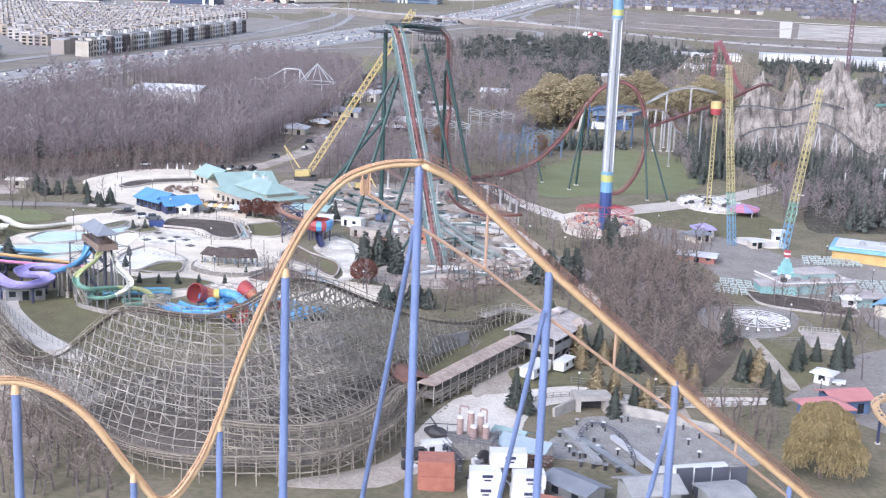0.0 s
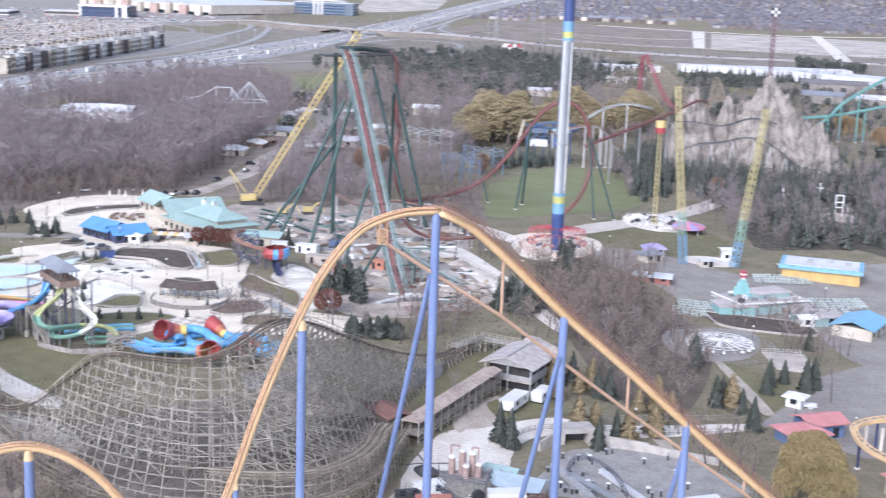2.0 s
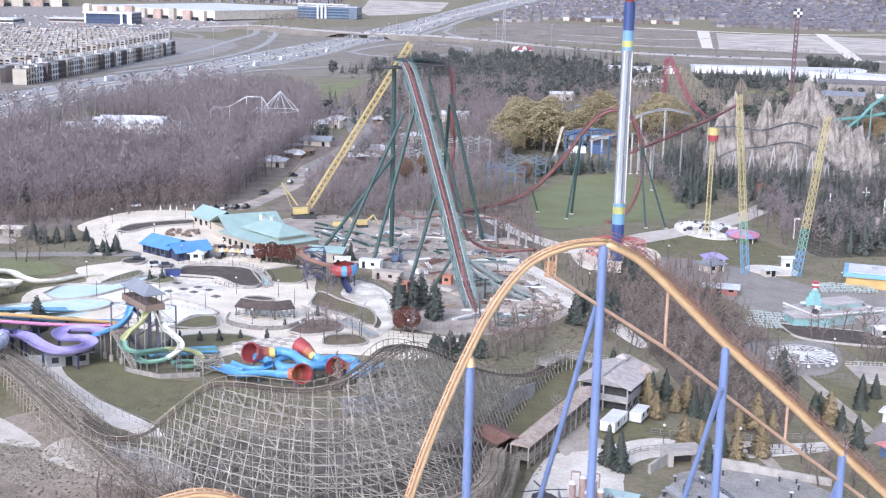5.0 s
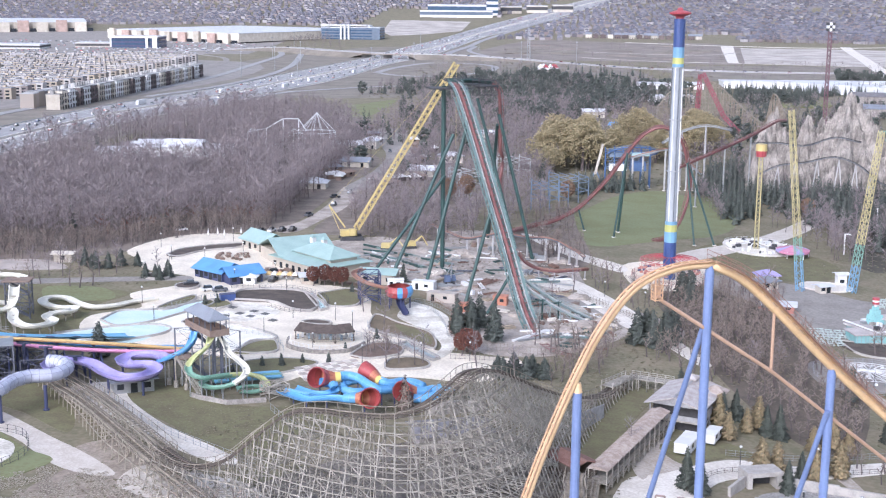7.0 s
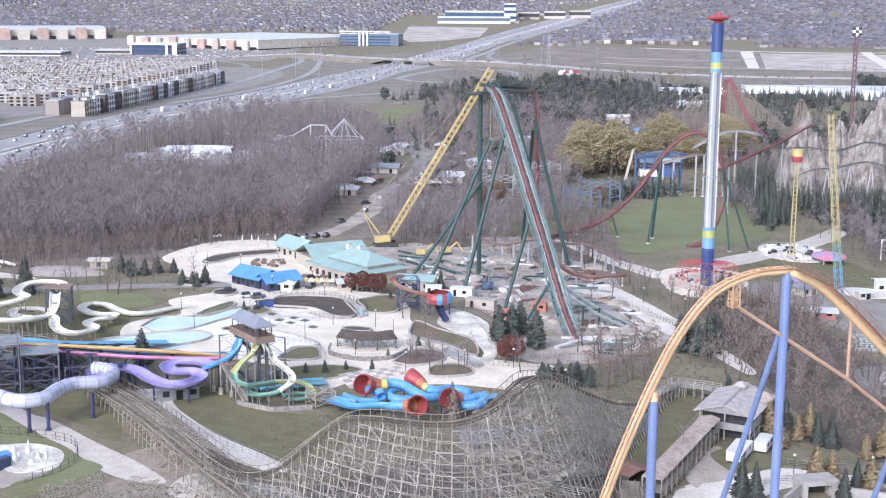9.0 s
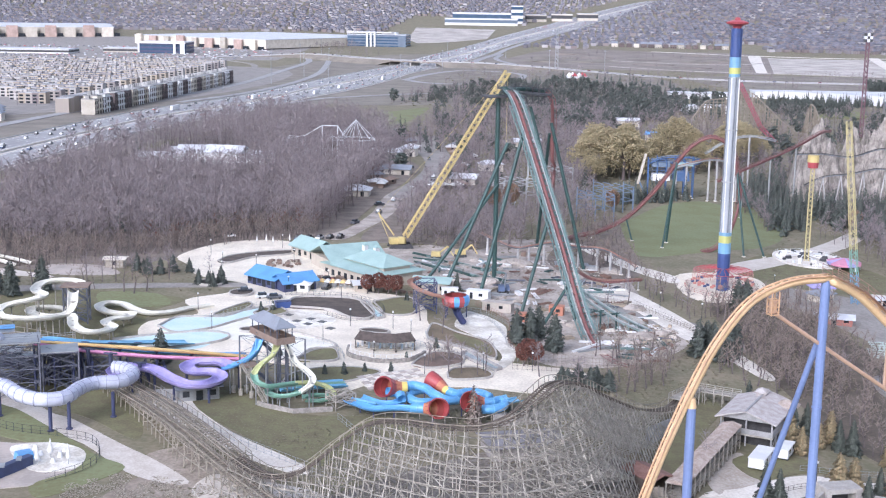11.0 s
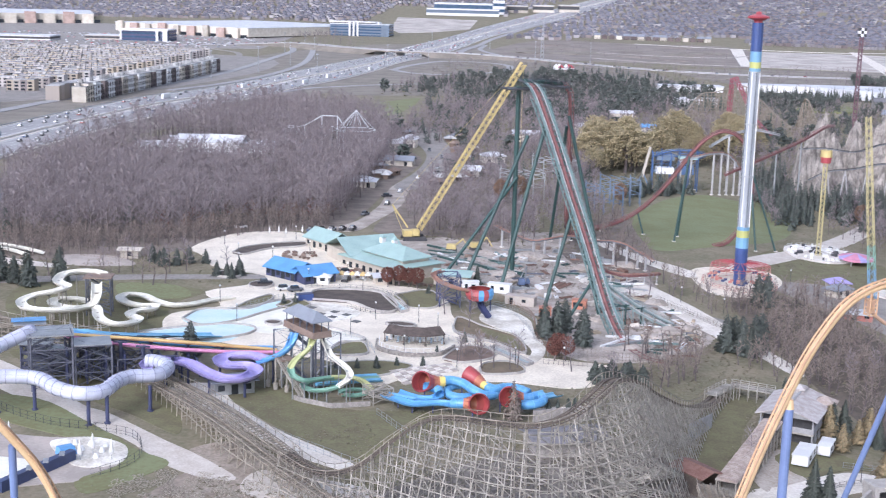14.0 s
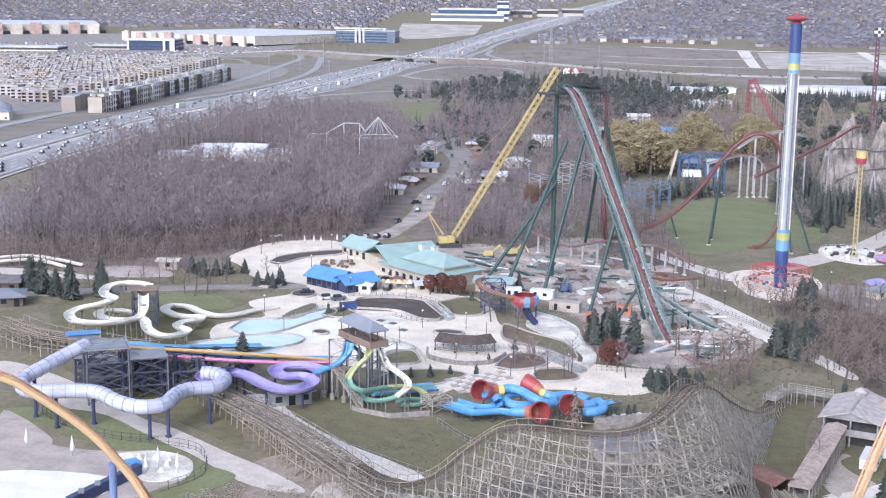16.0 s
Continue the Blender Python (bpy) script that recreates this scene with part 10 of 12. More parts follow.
for i in range(3):
    for j in range(3):
        bm = bmesh.new()
        box(bm, (147.7 - 2 + j * 2, 1026, 70 + i * 2.2), (2, 4, 2.2))
        part("head_panel", bm, M["white"] if (i + j) % 2 else M["dark"], drop)
bluec = thing("blue_inverted_coaster", on(-14, 650), "blue steel coaster and station behind the meadow", "roller coaster")
M["steel_blue"] = mat("faded_blue_steel", (0.13, 0.185, 0.27), (0.10, 0.145, 0.215), 0.5, size=4)
M["ride_blue"] = mat("strong_blue_ride_paint", (0.06, 0.15, 0.36), (0.05, 0.12, 0.29), 0.5, size=3)
steel_track(bluec, [(-30, 648, 20), (-24, 646, 23), (-16, 646, 23.8), (-8, 648, 23), (-4, 654, 20.5), (-10, 660, 18), (-20, 660, 19.5), (-28, 656, 21)], M["ride_blue"], M["steel_blue"], spine=0.35, gauge=1.2, step=2.5)
steel_track(bluec, [(-18, 640, 19), (-9, 641, 21.5), (-1, 644, 23), (6, 648, 22.2), (11, 650, 18), (13, 651, 14), (18, 652, 10)], M["steel"], M["rail_red"], spine=0.4, gauge=1.3, step=2.5)
steel_track(bluec, [(-2, 660, 24), (8, 662, 30), (20, 664, 33), (33, 664, 31)], M["steel"], M["steel"], spine=0.4, gauge=1.3, step=3)
for x, y, z in ((-1, 644, 22), (3, 646, 22), (6.5, 648, 21.6), (10, 649.6, 18), (13, 651, 13), (-12, 640.8, 20), (-17, 640.2, 18.6), (8, 662, 29), (20, 664, 32)):
    column(bluec, on(x, y), (x, y, z), 0.5, M["bridge"], 8, False)
for i in range(6):
    for j in range(2):
        x, y = -30 + i * 4.4, 648 + j * 8
        column(bluec, on(x, y), (x, y, 21.5 + (i % 2)), 0.32, M["ride_blue"], 7, False)
        if i:
            for z0, z1 in ((12, 12), (16, 16), (20.5, 20.5), (12, 16)):
                b = Bars()
                b.add((x - 4.4, y, z0), (x, y, z1), 0.28)
                b.made("frame_beam", M["steel_blue"] if i % 2 else M["ride_blue"], bluec)
for c, size, z, h, m in (((-24, 650), (9, 6), 11, 3.2, "white"), ((-14, 650), (8, 6), 11, 4.4, "ride_blue"), ((-13, 650), (9, 7), 18.6, 1.4, "turq"), ((-24, 651), (9, 6), 17.6, 2.4, "steel_blue")):
    bm = bmesh.new()
    box(bm, (*c, z), (*size, h), 4, 0.9)
    part("station_house", bm, M[m], bluec)
swing_arm = thing("swinging_arm_ride", on(-35, 648), "pale leaning arm of a swinging ride", "ride")
b = Bars()
b.add((-35, 648, 9), (-31.6, 648, 24), 1.5, 1.2)
b.made("arm", M["cream"], swing_arm)
b = Bars()
b.add(on(-38, 648), (-34.6, 648, 11), 0.8)
b.add(on(-31, 648), (-34.6, 648, 11), 0.8)
b.made("support", M["steel_blue"], swing_arm)
rc = thing("red_steel_coaster", on(40, 640), "dark red steel coaster running toward the mountain", "roller coaster")
steel_track(rc, [(-2, 590, 20), (10, 600, 24), (24, 615, 28), (38, 632, 32), (52, 650, 37), (60, 670, 36)], M["red_track"], M["red_track"], spine=0.6, gauge=1.6, step=3)
for x, y, z in ((10, 600, 23), (24, 615, 27), (38, 632, 31)):
    column(rc, on(x, y), (x, y, z), 0.4, M["steel"], 8)
# low blue-grey coaster frames in the woods left of the meadow
for cx, cy, w in ((-56, 560, 16), (-48, 590, 18), (-92, 585, 20), (-78, 640, 22)):
    fr_ = thing("low_steel_coaster", on(cx, cy), "low tangle of steel coaster frames", "ride frame", "coaster frames")
    b = Bars()
    for k in range(5):
        x = cx - w / 2 + k * w / 4
        for y in (cy - 4, cy + 4):
            b.add(on(x, y), on(x, y, 13 - (k % 3) * 2), 0.4)
        b.add(on(x, cy - 4, 12 - (k % 3) * 2), on(x, cy + 4, 12 - (k % 3) * 2), 0.35)
        if k:
            for z in (5, 9, 11):
                b.add(on(x - w / 4, cy - 4, z), on(x, cy - 4, z + 1), 0.3)
                b.add(on(x - w / 4, cy + 4, z + 1), on(x, cy + 4, z), 0.3)
    b.made("track_frame", M["steel_blue"] if cx > -60 else M["steel"], fr_)

# ---- the midway ----
M["pink"] = mat("pink_canvas", (0.66, 0.22, 0.36), (0.56, 0.18, 0.3), 0.7, size=2)
M["ochre"] = mat("ochre_wall_paint", (0.62, 0.38, 0.07), (0.52, 0.31, 0.06), 0.7, size=3)
M["sky_roof"] = mat("sky_blue_fascia", (0.16, 0.44, 0.66), (0.13, 0.37, 0.57), 0.6, size=3)
M["pink_roof"] = mat("coral_red_metal_roof", (0.60, 0.21, 0.21), (0.50, 0.17, 0.17), 0.5, size=3)


def disc(name, c, r, lift, material, label, n=28, sq=1.0):
    return drape(name, [(c[0] + r * math.cos(2 * math.pi * k / n), c[1] + r * sq * math.sin(2 * math.pi * k / n)) for k in range(n)], lift, material, label=label, rounded=False)


disc("ride_platform", (26, 510), 13.5, 0.7, M["concrete"], "white round ride platform", sq=1.25)
for k in range(26):
    w = k * 2.4
    x, y = 26 + 11.3 * math.cos(w) + rng.uniform(-0.6, 0.6), 510 + 13.4 * math.sin(w) + rng.uniform(-0.6, 0.6)
    seat = thing("folded_seat", on(x, y), "folded pale seat or crate on the ride platform", "seat", "platform seats")
    bm = bmesh.new()
    box(bm, on(x, y, 0.7), (1.2, 0.8, 0.9), math.degrees(w), 0.7)
    part("body", bm, M["white"] if k % 3 else M["dark"], seat)
ride = thing("spinning_ride", on(24.5, 511), "ring of dark ride cars on the white platform", "ride")
for k in range(10):
    w = k * 0.628
    bm = bmesh.new()
    box(bm, on(24.5 + 8 * math.cos(w), 512 + 9 * math.sin(w), 0.7), (2.4, 1.3, 1.1), math.degrees(w), 0.8)
    part("ride_car", bm, M["white"] if k % 3 else M["dark"], ride)
    b = Bars()
    b.add(on(24.5, 511, 2.2), on(24.5 + 8 * math.cos(w), 512 + 9 * math.sin(w), 1.6), 0.3)
    b.made("arm", M["white"], ride)
bm = bmesh.new()
tube(bm, on(24.5, 511, 0.6), on(24.5, 511, 2.6), 2.6, 1.6, 12)
part("hub", bm, M["dark"], ride)
can = thing("ride_canopy", on(38.5, 507), "pink and violet round canopy beside the platform", "canopy")
for k in range(12):
    w0, w1 = k * math.pi / 6, (k + 1) * math.pi / 6
    bm = bmesh.new()
    top = bm.verts.new((37.4, 499, land(38.5, 508) + 4.2))
    a = [bm.verts.new((37.4 + 6.4 * math.cos(w), 499 + 8 * math.sin(w), land(38.5, 508) + 2.6)) for w in (w0, w1)]
    c = [bm.verts.new((37.4 + 6.4 * math.cos(w), 499 + 8 * math.sin(w), land(38.5, 508) + 1.9)) for w in (w0, w1)]
    bm.faces.new((top, a[0], a[1]))
    bm.faces.new((a[0], c[0], c[1], a[1]))
    part("canvas_panel", bm, M["pink"] if k % 3 else M["slide_purple"], can)
for k in range(6):
    b = Bars()
    b.add(on(37.4 + 6 * math.cos(k * 1.047), 499 + 7.4 * math.sin(k * 1.047)), on(37.4 + 6 * math.cos(k * 1.047), 499 + 7.4 * math.sin(k * 1.047), 2.6), 0.25)
    b.made("post", M["white"], can)
disc("ride_platform", (40, 446), 9, 0.6, M["concrete"], "concrete slingshot platform", sq=0.8)
hall("kiosk", (46.0, 452), (3.2, 2.6), 4.2, 0.5, 10, M["white"], M["white"], "white slingshot control cabin", "kiosk", gable, 1)
hall("kiosk", (37.5, 438), (4.2, 3), 2.6, 0.5, 25, M["cream"], M["flat_roof"], "white flat-roofed ticket booth", "kiosk", gable, 2)
hall("kiosk", (20.5, 449), (6.5, 5), 2.8, 1.6, 10, M["cream"], M["slide_purple"], "small kiosk with a violet roof", "kiosk", hip, 2)
hall("kiosk", (18.5, 438), (7, 5), 2.8, 1.6, 40, M["cream"], M["slate_roof"], "kiosk with a slate blue roof", "kiosk", hip, 2)
hall("kiosk", (17.5, 408), (11, 6), 2.2, 0.8, -10, M["salmon"], M["flat_roof"], "low salmon and white bumper pavilion", "kiosk", gable, 3)
# turquoise flat-roofed restaurant with a red lamp
rest = thing("turquoise_restaurant", on(46, 384), "low turquoise restaurant with a stepped tower and red round sign", "restaurant")
M["roof_pink"] = mat("pinkish_grey_roof_felt", (0.50, 0.46, 0.45), (0.36, 0.33, 0.325), 0.9, size=4, fine=0.5)
M["turq_deep"] = mat("bright_turquoise_paint", (0.22, 0.52, 0.52), (0.18, 0.43, 0.43), 0.6, size=2)
for nm, c, size, turn, m in (("wall", (48, 386, -0.5), (24, 13, 3.6), 30, "turq"), ("roof", (48, 386, 3.1), (25.4, 14.4, 0.5), 30, "roof_pink"), ("front_wall", (39, 377.2, -0.5), (11, 7, 3.2), 12, "turq_deep"), ("front_roof", (39, 377.2, 2.7), (12, 8, 0.4), 12, "roof_pink"), ("upper_wall", (50, 388, 3.6), (12, 7, 1.5), 30, "turq"), ("upper_roof", (50, 388, 5.1), (12.8, 7.8, 0.35), 30, "roof_pink"), ("side_wall", (58, 383, -0.5), (9, 8, 2.9), 20, "kerb_grey"), ("side_roof", (58, 383, 2.4), (9.8, 8.8, 0.3), 20, "roof_pink")):
    bm = bmesh.new()
    box(bm, on(*c), size, turn)
    part(nm, bm, M[m], rest)
for k in range(9):
    bm = bmesh.new()
    w = radians(12)
    o = -5 + k * 1.25
    box(bm, on(39 + o * math.cos(w) + 3.55 * math.sin(w), 377.2 + o * math.sin(w) - 3.55 * math.cos(w), 0), (0.22, 0.16, 2.6), 12)
    part("wall_rib", bm, M["turq"], rest)
for z, w, h in ((3.4, 4.6, 1.3), (4.7, 3.4, 1.3), (6.0, 2.4, 1.5), (7.5, 1.5, 1.0)):
    bm = bmesh.new()
    box(bm, on(42.4, 386, z), (w, w, h), 32, 0.94)
    part("tower_step", bm, M["turq_deep"], rest)
bm = bmesh.new()
tube(bm, on(42.4, 386, 8.5), on(42.4, 386, 9.2), 0.5, n=10)
part("sign_post", bm, M["white"], rest)
for z0, z1, m in ((9.2, 9.9, "red"), (9.9, 10.4, "white"), (10.4, 11.1, "red")):
    bm = bmesh.new()
    tube(bm, on(42.4, 386, z0), on(42.4, 386, z1), 1.05, n=14)
    part("sign_drum", bm, M[m], rest)
ur = random.Random(8)
for k in range(26):
    u, v = ur.uniform(-11, 11), ur.uniform(-6, 5)
    x, y = 48 + u * 0.866 - v * 0.5, 386 + u * 0.5 + v * 0.866
    bm = bmesh.new()
    box(bm, on(x, y, 3.6), (ur.uniform(0.8, 2.6), ur.uniform(0.7, 1.6), ur.uniform(0.5, 1.3)), 30)
    part("roof_unit", bm, M[ur.choice(("steel", "white", "dark", "kerb_grey"))], rest)
for a, c in (((-12.7, -7.2), (12.7, -7.2)), ((12.7, -7.2), (12.7, 7.2)), ((-12.7, -7.2), (-12.7, 7.2))):
    b = Bars()
    p, q = [on(48 + u * 0.866 - v * 0.5, 386 + u * 0.5 + v * 0.866, 3.75) for u, v in (a, c)]
    b.add(p, q, 0.3, 0.4)
    b.made("parapet", M["white"], rest)
hall("kiosk", (62, 374), (12, 8), 3.0, 0.5, 20, M["turq"], M["roof_pink"], "low turquoise service annexe", "kiosk", gable, 2)
hall("kiosk", (58.5, 369.5), (4, 3.5), 2.8, 0.8, 15, M["white"], M["white"], "small white stall on asphalt", "kiosk", gable, 1)
hall("blue_pavilion", (73, 366.5), (15, 11), 3.4, 2.0, 62, M["cream"], M["sky_roof"], "open stall with a bright sky blue roof", "pavilion", gable, 3)
# ochre building with a blue fascia
och = thing("ochre_diner", on(76, 437), "ochre diner with a sky blue fascia and flat roof", "restaurant")
bm = bmesh.new()
box(bm, on(76, 437, -0.5), (25, 15, 4.4), -14)
part("wall", bm, M["ochre"], och)
bm = bmesh.new()
box(bm, on(76, 437, 3.7), (27, 17, 1.2), -14)
part("fascia", bm, M["sky_roof"], och)
bm = bmesh.new()
box(bm, on(76, 437, 4.85), (24, 14, 0.3), -14)
part("roof", bm, M["flat_roof"], och)
for x, y in ((72, 436), (79, 439), (84, 434)):
    bm = bmesh.new()
    box(bm, on(x, y, 5.1), (2, 1.6, 1.1), -14)
    part("roof_unit", bm, M["steel"], och)
# parasol tables, white and closed up
tab = thing("picnic_table", (0, 0, 0), "pale mint picnic table with two benches on asphalt", "picnic table", "midway tables")
M["mint"] = mat("pale_mint_table_paint", (0.50, 0.57, 0.54), (0.44, 0.48, 0.46), 0.7, size=2)
for nm, c, size in (("tabletop", (0, 0, 0.72), (2.0, 0.9, 0.1)), ("bench", (0, -0.85, 0.42), (2.0, 0.4, 0.08)), ("bench", (0, 0.85, 0.42), (2.0, 0.4, 0.08)), ("leg", (-0.7, 0, 0), (0.12, 1.6, 0.72)), ("leg", (0.7, 0, 0), (0.12, 1.6, 0.72))):
    bm = bmesh.new()
    box(bm, c, size)
    part(nm, bm, M["mint"], tab)
spots = [(22 + (k % 4) * 2.6, 369 + (k // 4) * 3.2) for k in range(12)] + [(60 + (k % 6) * 2.8, 379 + (k // 6) * 3.6 + (k % 6) * 1.1) for k in range(18)] + [(66 + (k % 7) * 2.6, 392 + (k // 7) * 3.2 + (k % 7) * 0.8) for k in range(28)] + [(24 + (k % 5) * 2.6, 378 + (k // 5) * 3.2) for k in range(15)] + [(53 + (k % 8) * 2.4, 420 + (k // 8) * 3.4 + (k % 8) * 0.7) for k in range(32)]
for i, (x, y) in enumerate(spots):
    m = Matrix.Translation(on(x + rng.uniform(-0.4, 0.4), y + rng.uniform(-0.4, 0.4), 0.08))
    if i == 0:
        tab.matrix_basis = m
    else:
        copy_thing(tab, m)
# the round ride with white arms
rr = thing("round_ride", on(30.5, 338.5), "round ride at rest with white radiating arms", "ride")
zr = land(30.5, 338.5)
bm = bmesh.new()
tube(bm, (30.5, 338.5, zr + 0.1), (30.5, 338.5, zr + 2.3), 0.8, 0.5, 10)
part("hub", bm, M["white"], rr)
for k in range(20):
    w = k * math.pi / 10
    e = Vector((30.5 + 8.6 * math.cos(w), 338.5 + 8.6 * math.sin(w), zr + 1.7))
    b = Bars()
    b.add((30.5, 338.5, zr + 2.1), e, 0.15)
    n_ = Vector((30.5 + 8.6 * math.cos(w + 0.3142), 338.5 + 8.6 * math.sin(w + 0.3142), zr + 1.7))
    b.add(e, n_, 0.13)
    b.add(e * 0.75 + Vector((30.5, 338.5, zr + 2.1)) * 0.25, n_ * 0.75 + Vector((30.5, 338.5, zr + 2.1)) * 0.25, 0.1)
    b.add((30.5 + 4 * math.cos(w), 338.5 + 4 * math.sin(w), zr + 1.95), (30.5 + 8 * math.cos(w + 0.25), 338.5 + 8 * math.sin(w + 0.25), zr + 1.75), 0.1)
    b.made("arm", M["white"], rr)
    bm = bmesh.new()
    box(bm, (e.x, e.y, zr + 0.75), (1.0, 0.7, 0.55), math.degrees(w), 0.7)
    part("ride_car", bm, M["white"] if k % 4 else M["steel"], rr)
fence_line("ride_fence", [(16.5, 338), (19, 348), (30, 353.5), (41, 350), (45.5, 339), (42, 328), (31, 323.5), (20, 327.5), (16.5, 338)], 1.2, 2.2, M["steel"], "low steel fence round the ride")
drape("pavement", [(41.5, 337), (51.5, 338.5), (52.5, 322), (43, 323.5)], 0.15, M["deck"], rounded=False)
for pts in ([(41.5, 337), (46, 337.8), (51.5, 338.5)], [(51.5, 338.5), (52, 330), (52.5, 322)], [(52.5, 322), (47, 322.8), (43, 323.5)]):
    fence_line("queue_fence", pts, 1.3, 1.1, M["white"], "white railing round the paved queue yard")
qw = thing("queue_wall", on(47, 322.6), "low pale stone wall before the queue yard", "wall", kind="structure")
b = Bars()
b.add(on(43, 323.2, 0.5), on(52.5, 321.7, 0.5), 0.5, 1.2)
b.made("wall_panel", M["kerb"], qw)
# white stage props among the conifers: a cross, a tall open frame and plain posts
pole = thing("white_cross", on(104, 588), "tall white wooden cross among the conifers", "cross")
b = Bars()
b.add(on(104, 588), on(104, 588, 10), 0.45)
b.add(on(102.4, 588, 7.8), on(105.6, 588, 7.8), 0.45)
b.made("timber", M["white"], pole)
drape("stage_pad", [(99, 556), (103, 566), (110, 567), (115, 560), (114, 550), (105, 548)], 0.5, M["deck"])
chair = thing("stage_prop", on(107.4, 562), "tall open white timber frame on a low pad", "frame")
for a, c in (((-1.6, 0), (-1.6, 8.6)), ((1.6, 0), (1.6, 8.6)), ((-1.6, 8.6), (1.6, 8.6)), ((-1.6, 3.4), (1.6, 3.4)), ((-1.6, 5.6), (1.6, 5.6))):
    b = Bars()
    b.add(on(107.4 + a[0], 562, a[1] + 0.5), on(107.4 + c[0], 562, c[1] + 0.5), 0.5)
    b.made("beam", M["white"], chair)
for x, y, h in ((58.6, 509, 8), (85, 572, 9), (112, 566, 4)):
    pole = thing("white_post", on(x, y), "plain white post among the trees", "post", "white posts")
    b = Bars()
    b.add(on(x, y), on(x, y, h), 0.45)
    if h == 8:
        b.add(on(x - 0.3, y, h), on(x + 2.6, y, h), 0.5)
    b.made("shaft", M["white"], pole)

# the ride platform's ring fence
fence_line("ride_fence", [(12.5, 510), (16, 522), (26, 527), (36, 522), (39.5, 510), (36, 498), (26, 493), (16, 498), (12.5, 510)], 1.3, 2.4, M["white"], "white railing round the ride platform")


# ---- the station of the wooden coaster ----
M["grey_board"] = mat("pale_grey_boarding", (0.36, 0.355, 0.36), (0.27, 0.265, 0.265), 0.85, size=1.5, fine=0.25)
M["shade_board"] = mat("shade_dark_boarding", (0.07, 0.068, 0.07), (0.045, 0.044, 0.046), 0.9, size=1.5, fine=0.25)
M["station_roof"] = mat("mottled_shingle_roof", (0.48, 0.45, 0.44), (0.36, 0.31, 0.29), 0.9, size=1.6, fine=0.3)
M["station_roof2"] = mat("rusty_shingle_roof", (0.43, 0.37, 0.33), (0.29, 0.23, 0.20), 0.9, size=1.2, fine=0.25)
stn = thing("coaster_station", on(-21, 291), "timber coaster station on posts under a weathered gable roof", "station")
zs = land(-21, 291)
TS = 68
bm = bmesh.new()
gable(bm, (-20.8, 289.4, zs + 6.2), (16.8, 11.7), 2.1, TS, 0.9)
part("roof", bm, M["station_roof"], stn)
ca, sa = math.cos(radians(TS)), math.sin(radians(TS))


def at_stn(u, v, z):
    return Vector((-20.8 + u * ca - v * sa, 289.4 + u * sa + v * ca, zs + z))


ridge = Bars()
ridge.add(at_stn(-9.4, 0, 8.38), at_stn(9.4, 0, 8.38), 0.5, 0.16)
ridge.made("ridge_cap", M["grey_board"], stn)
bm = bmesh.new()
box(bm, (-20.8, 289.4, zs + 2.6), (17, 11.8, 0.4), TS)
part("floor", bm, M["wood"], stn)
for v, h in ((-5.8, 1.5), (5.8, 1.1)):
    bm = bmesh.new()
    c = at_stn(0, v, 3.0)
    box(bm, c, (17, 0.25, h), TS)
    part("side_wall", bm, M["grey_board"], stn)
bm = bmesh.new()
box(bm, at_stn(-8.4, 0, 3.0), (0.25, 11.8, 1.1), TS)
part("front_rail", bm, M["grey_board"], stn)
# Added dark panels stand in for the shade under the roof and floor.
for c, size, h in ((at_stn(-6.2, 0, -0.4), (0.2, 11.0), 3.0), (at_stn(-6.2, 0, 3.0), (0.2, 11.0), 3.2), (at_stn(1.0, -4.4, -0.4), (14.4, 0.2), 3.0), (at_stn(1.0, -4.4, 3.0), (14.4, 0.2), 3.2)):
    bm = bmesh.new()
    box(bm, c, (*size, h), TS)
    part("inner_wall", bm, M["shade_board"], stn)
bm = bmesh.new()
v = [bm.verts.new(at_stn(u, y, z)) for u in (-8.5, -8.3) for y, z in ((-5.9, 6.1), (5.9, 6.1), (0, 8.0))]
bm.faces.new((v[0], v[1], v[2]))
bm.faces.new((v[3], v[5], v[4]))
bm.faces.new((v[0], v[3], v[4], v[1]))
part("gable_wall", bm, M["grey_board"], stn)
for i in range(5):
    for side in (-5.6, 0, 5.6):
        b = Bars()
        p = at_stn(-8.2 + i * 4.1, side, 0)
        b.add(on(p.x, p.y), (p.x, p.y, zs + (8.0 if side == 0 else 6.2)), 0.3)
        b.made("post", M["grey_board"], stn)
for i in range(4):
    for s in (-1, 1):
        b = Bars()
        b.add(at_stn(-8.2 + i * 4.1, s * 5.7, 0.1), at_stn(-4.1 + i * 4.1, s * 5.7, 2.5), 0.16)
        b.made("brace", M["grey_board"], stn)
bm = bmesh.new()
hip(bm, at_stn(5.6, 0.4, 8.9), (2.6, 2.2), 0.8, TS, 0.3)
box(bm, at_stn(5.6, 0.4, 7.6), (2.4, 2.0, 1.2), TS)
part("roof_vent", bm, M["station_roof"], stn)
bm = bmesh.new()
hip(bm, at_stn(5.2, -5.4, 6.7), (4.6, 4.0), 1.3, TS + 90, 0.3)
part("dormer", bm, M["station_roof2"], stn)
# Dark box fills the open space below the floor in place of shade.
bm = bmesh.new()
box(bm, at_stn(1.2, 0, 0.0), (13, 10, 2.5), TS)
part("undercroft", bm, M["dark"], stn)
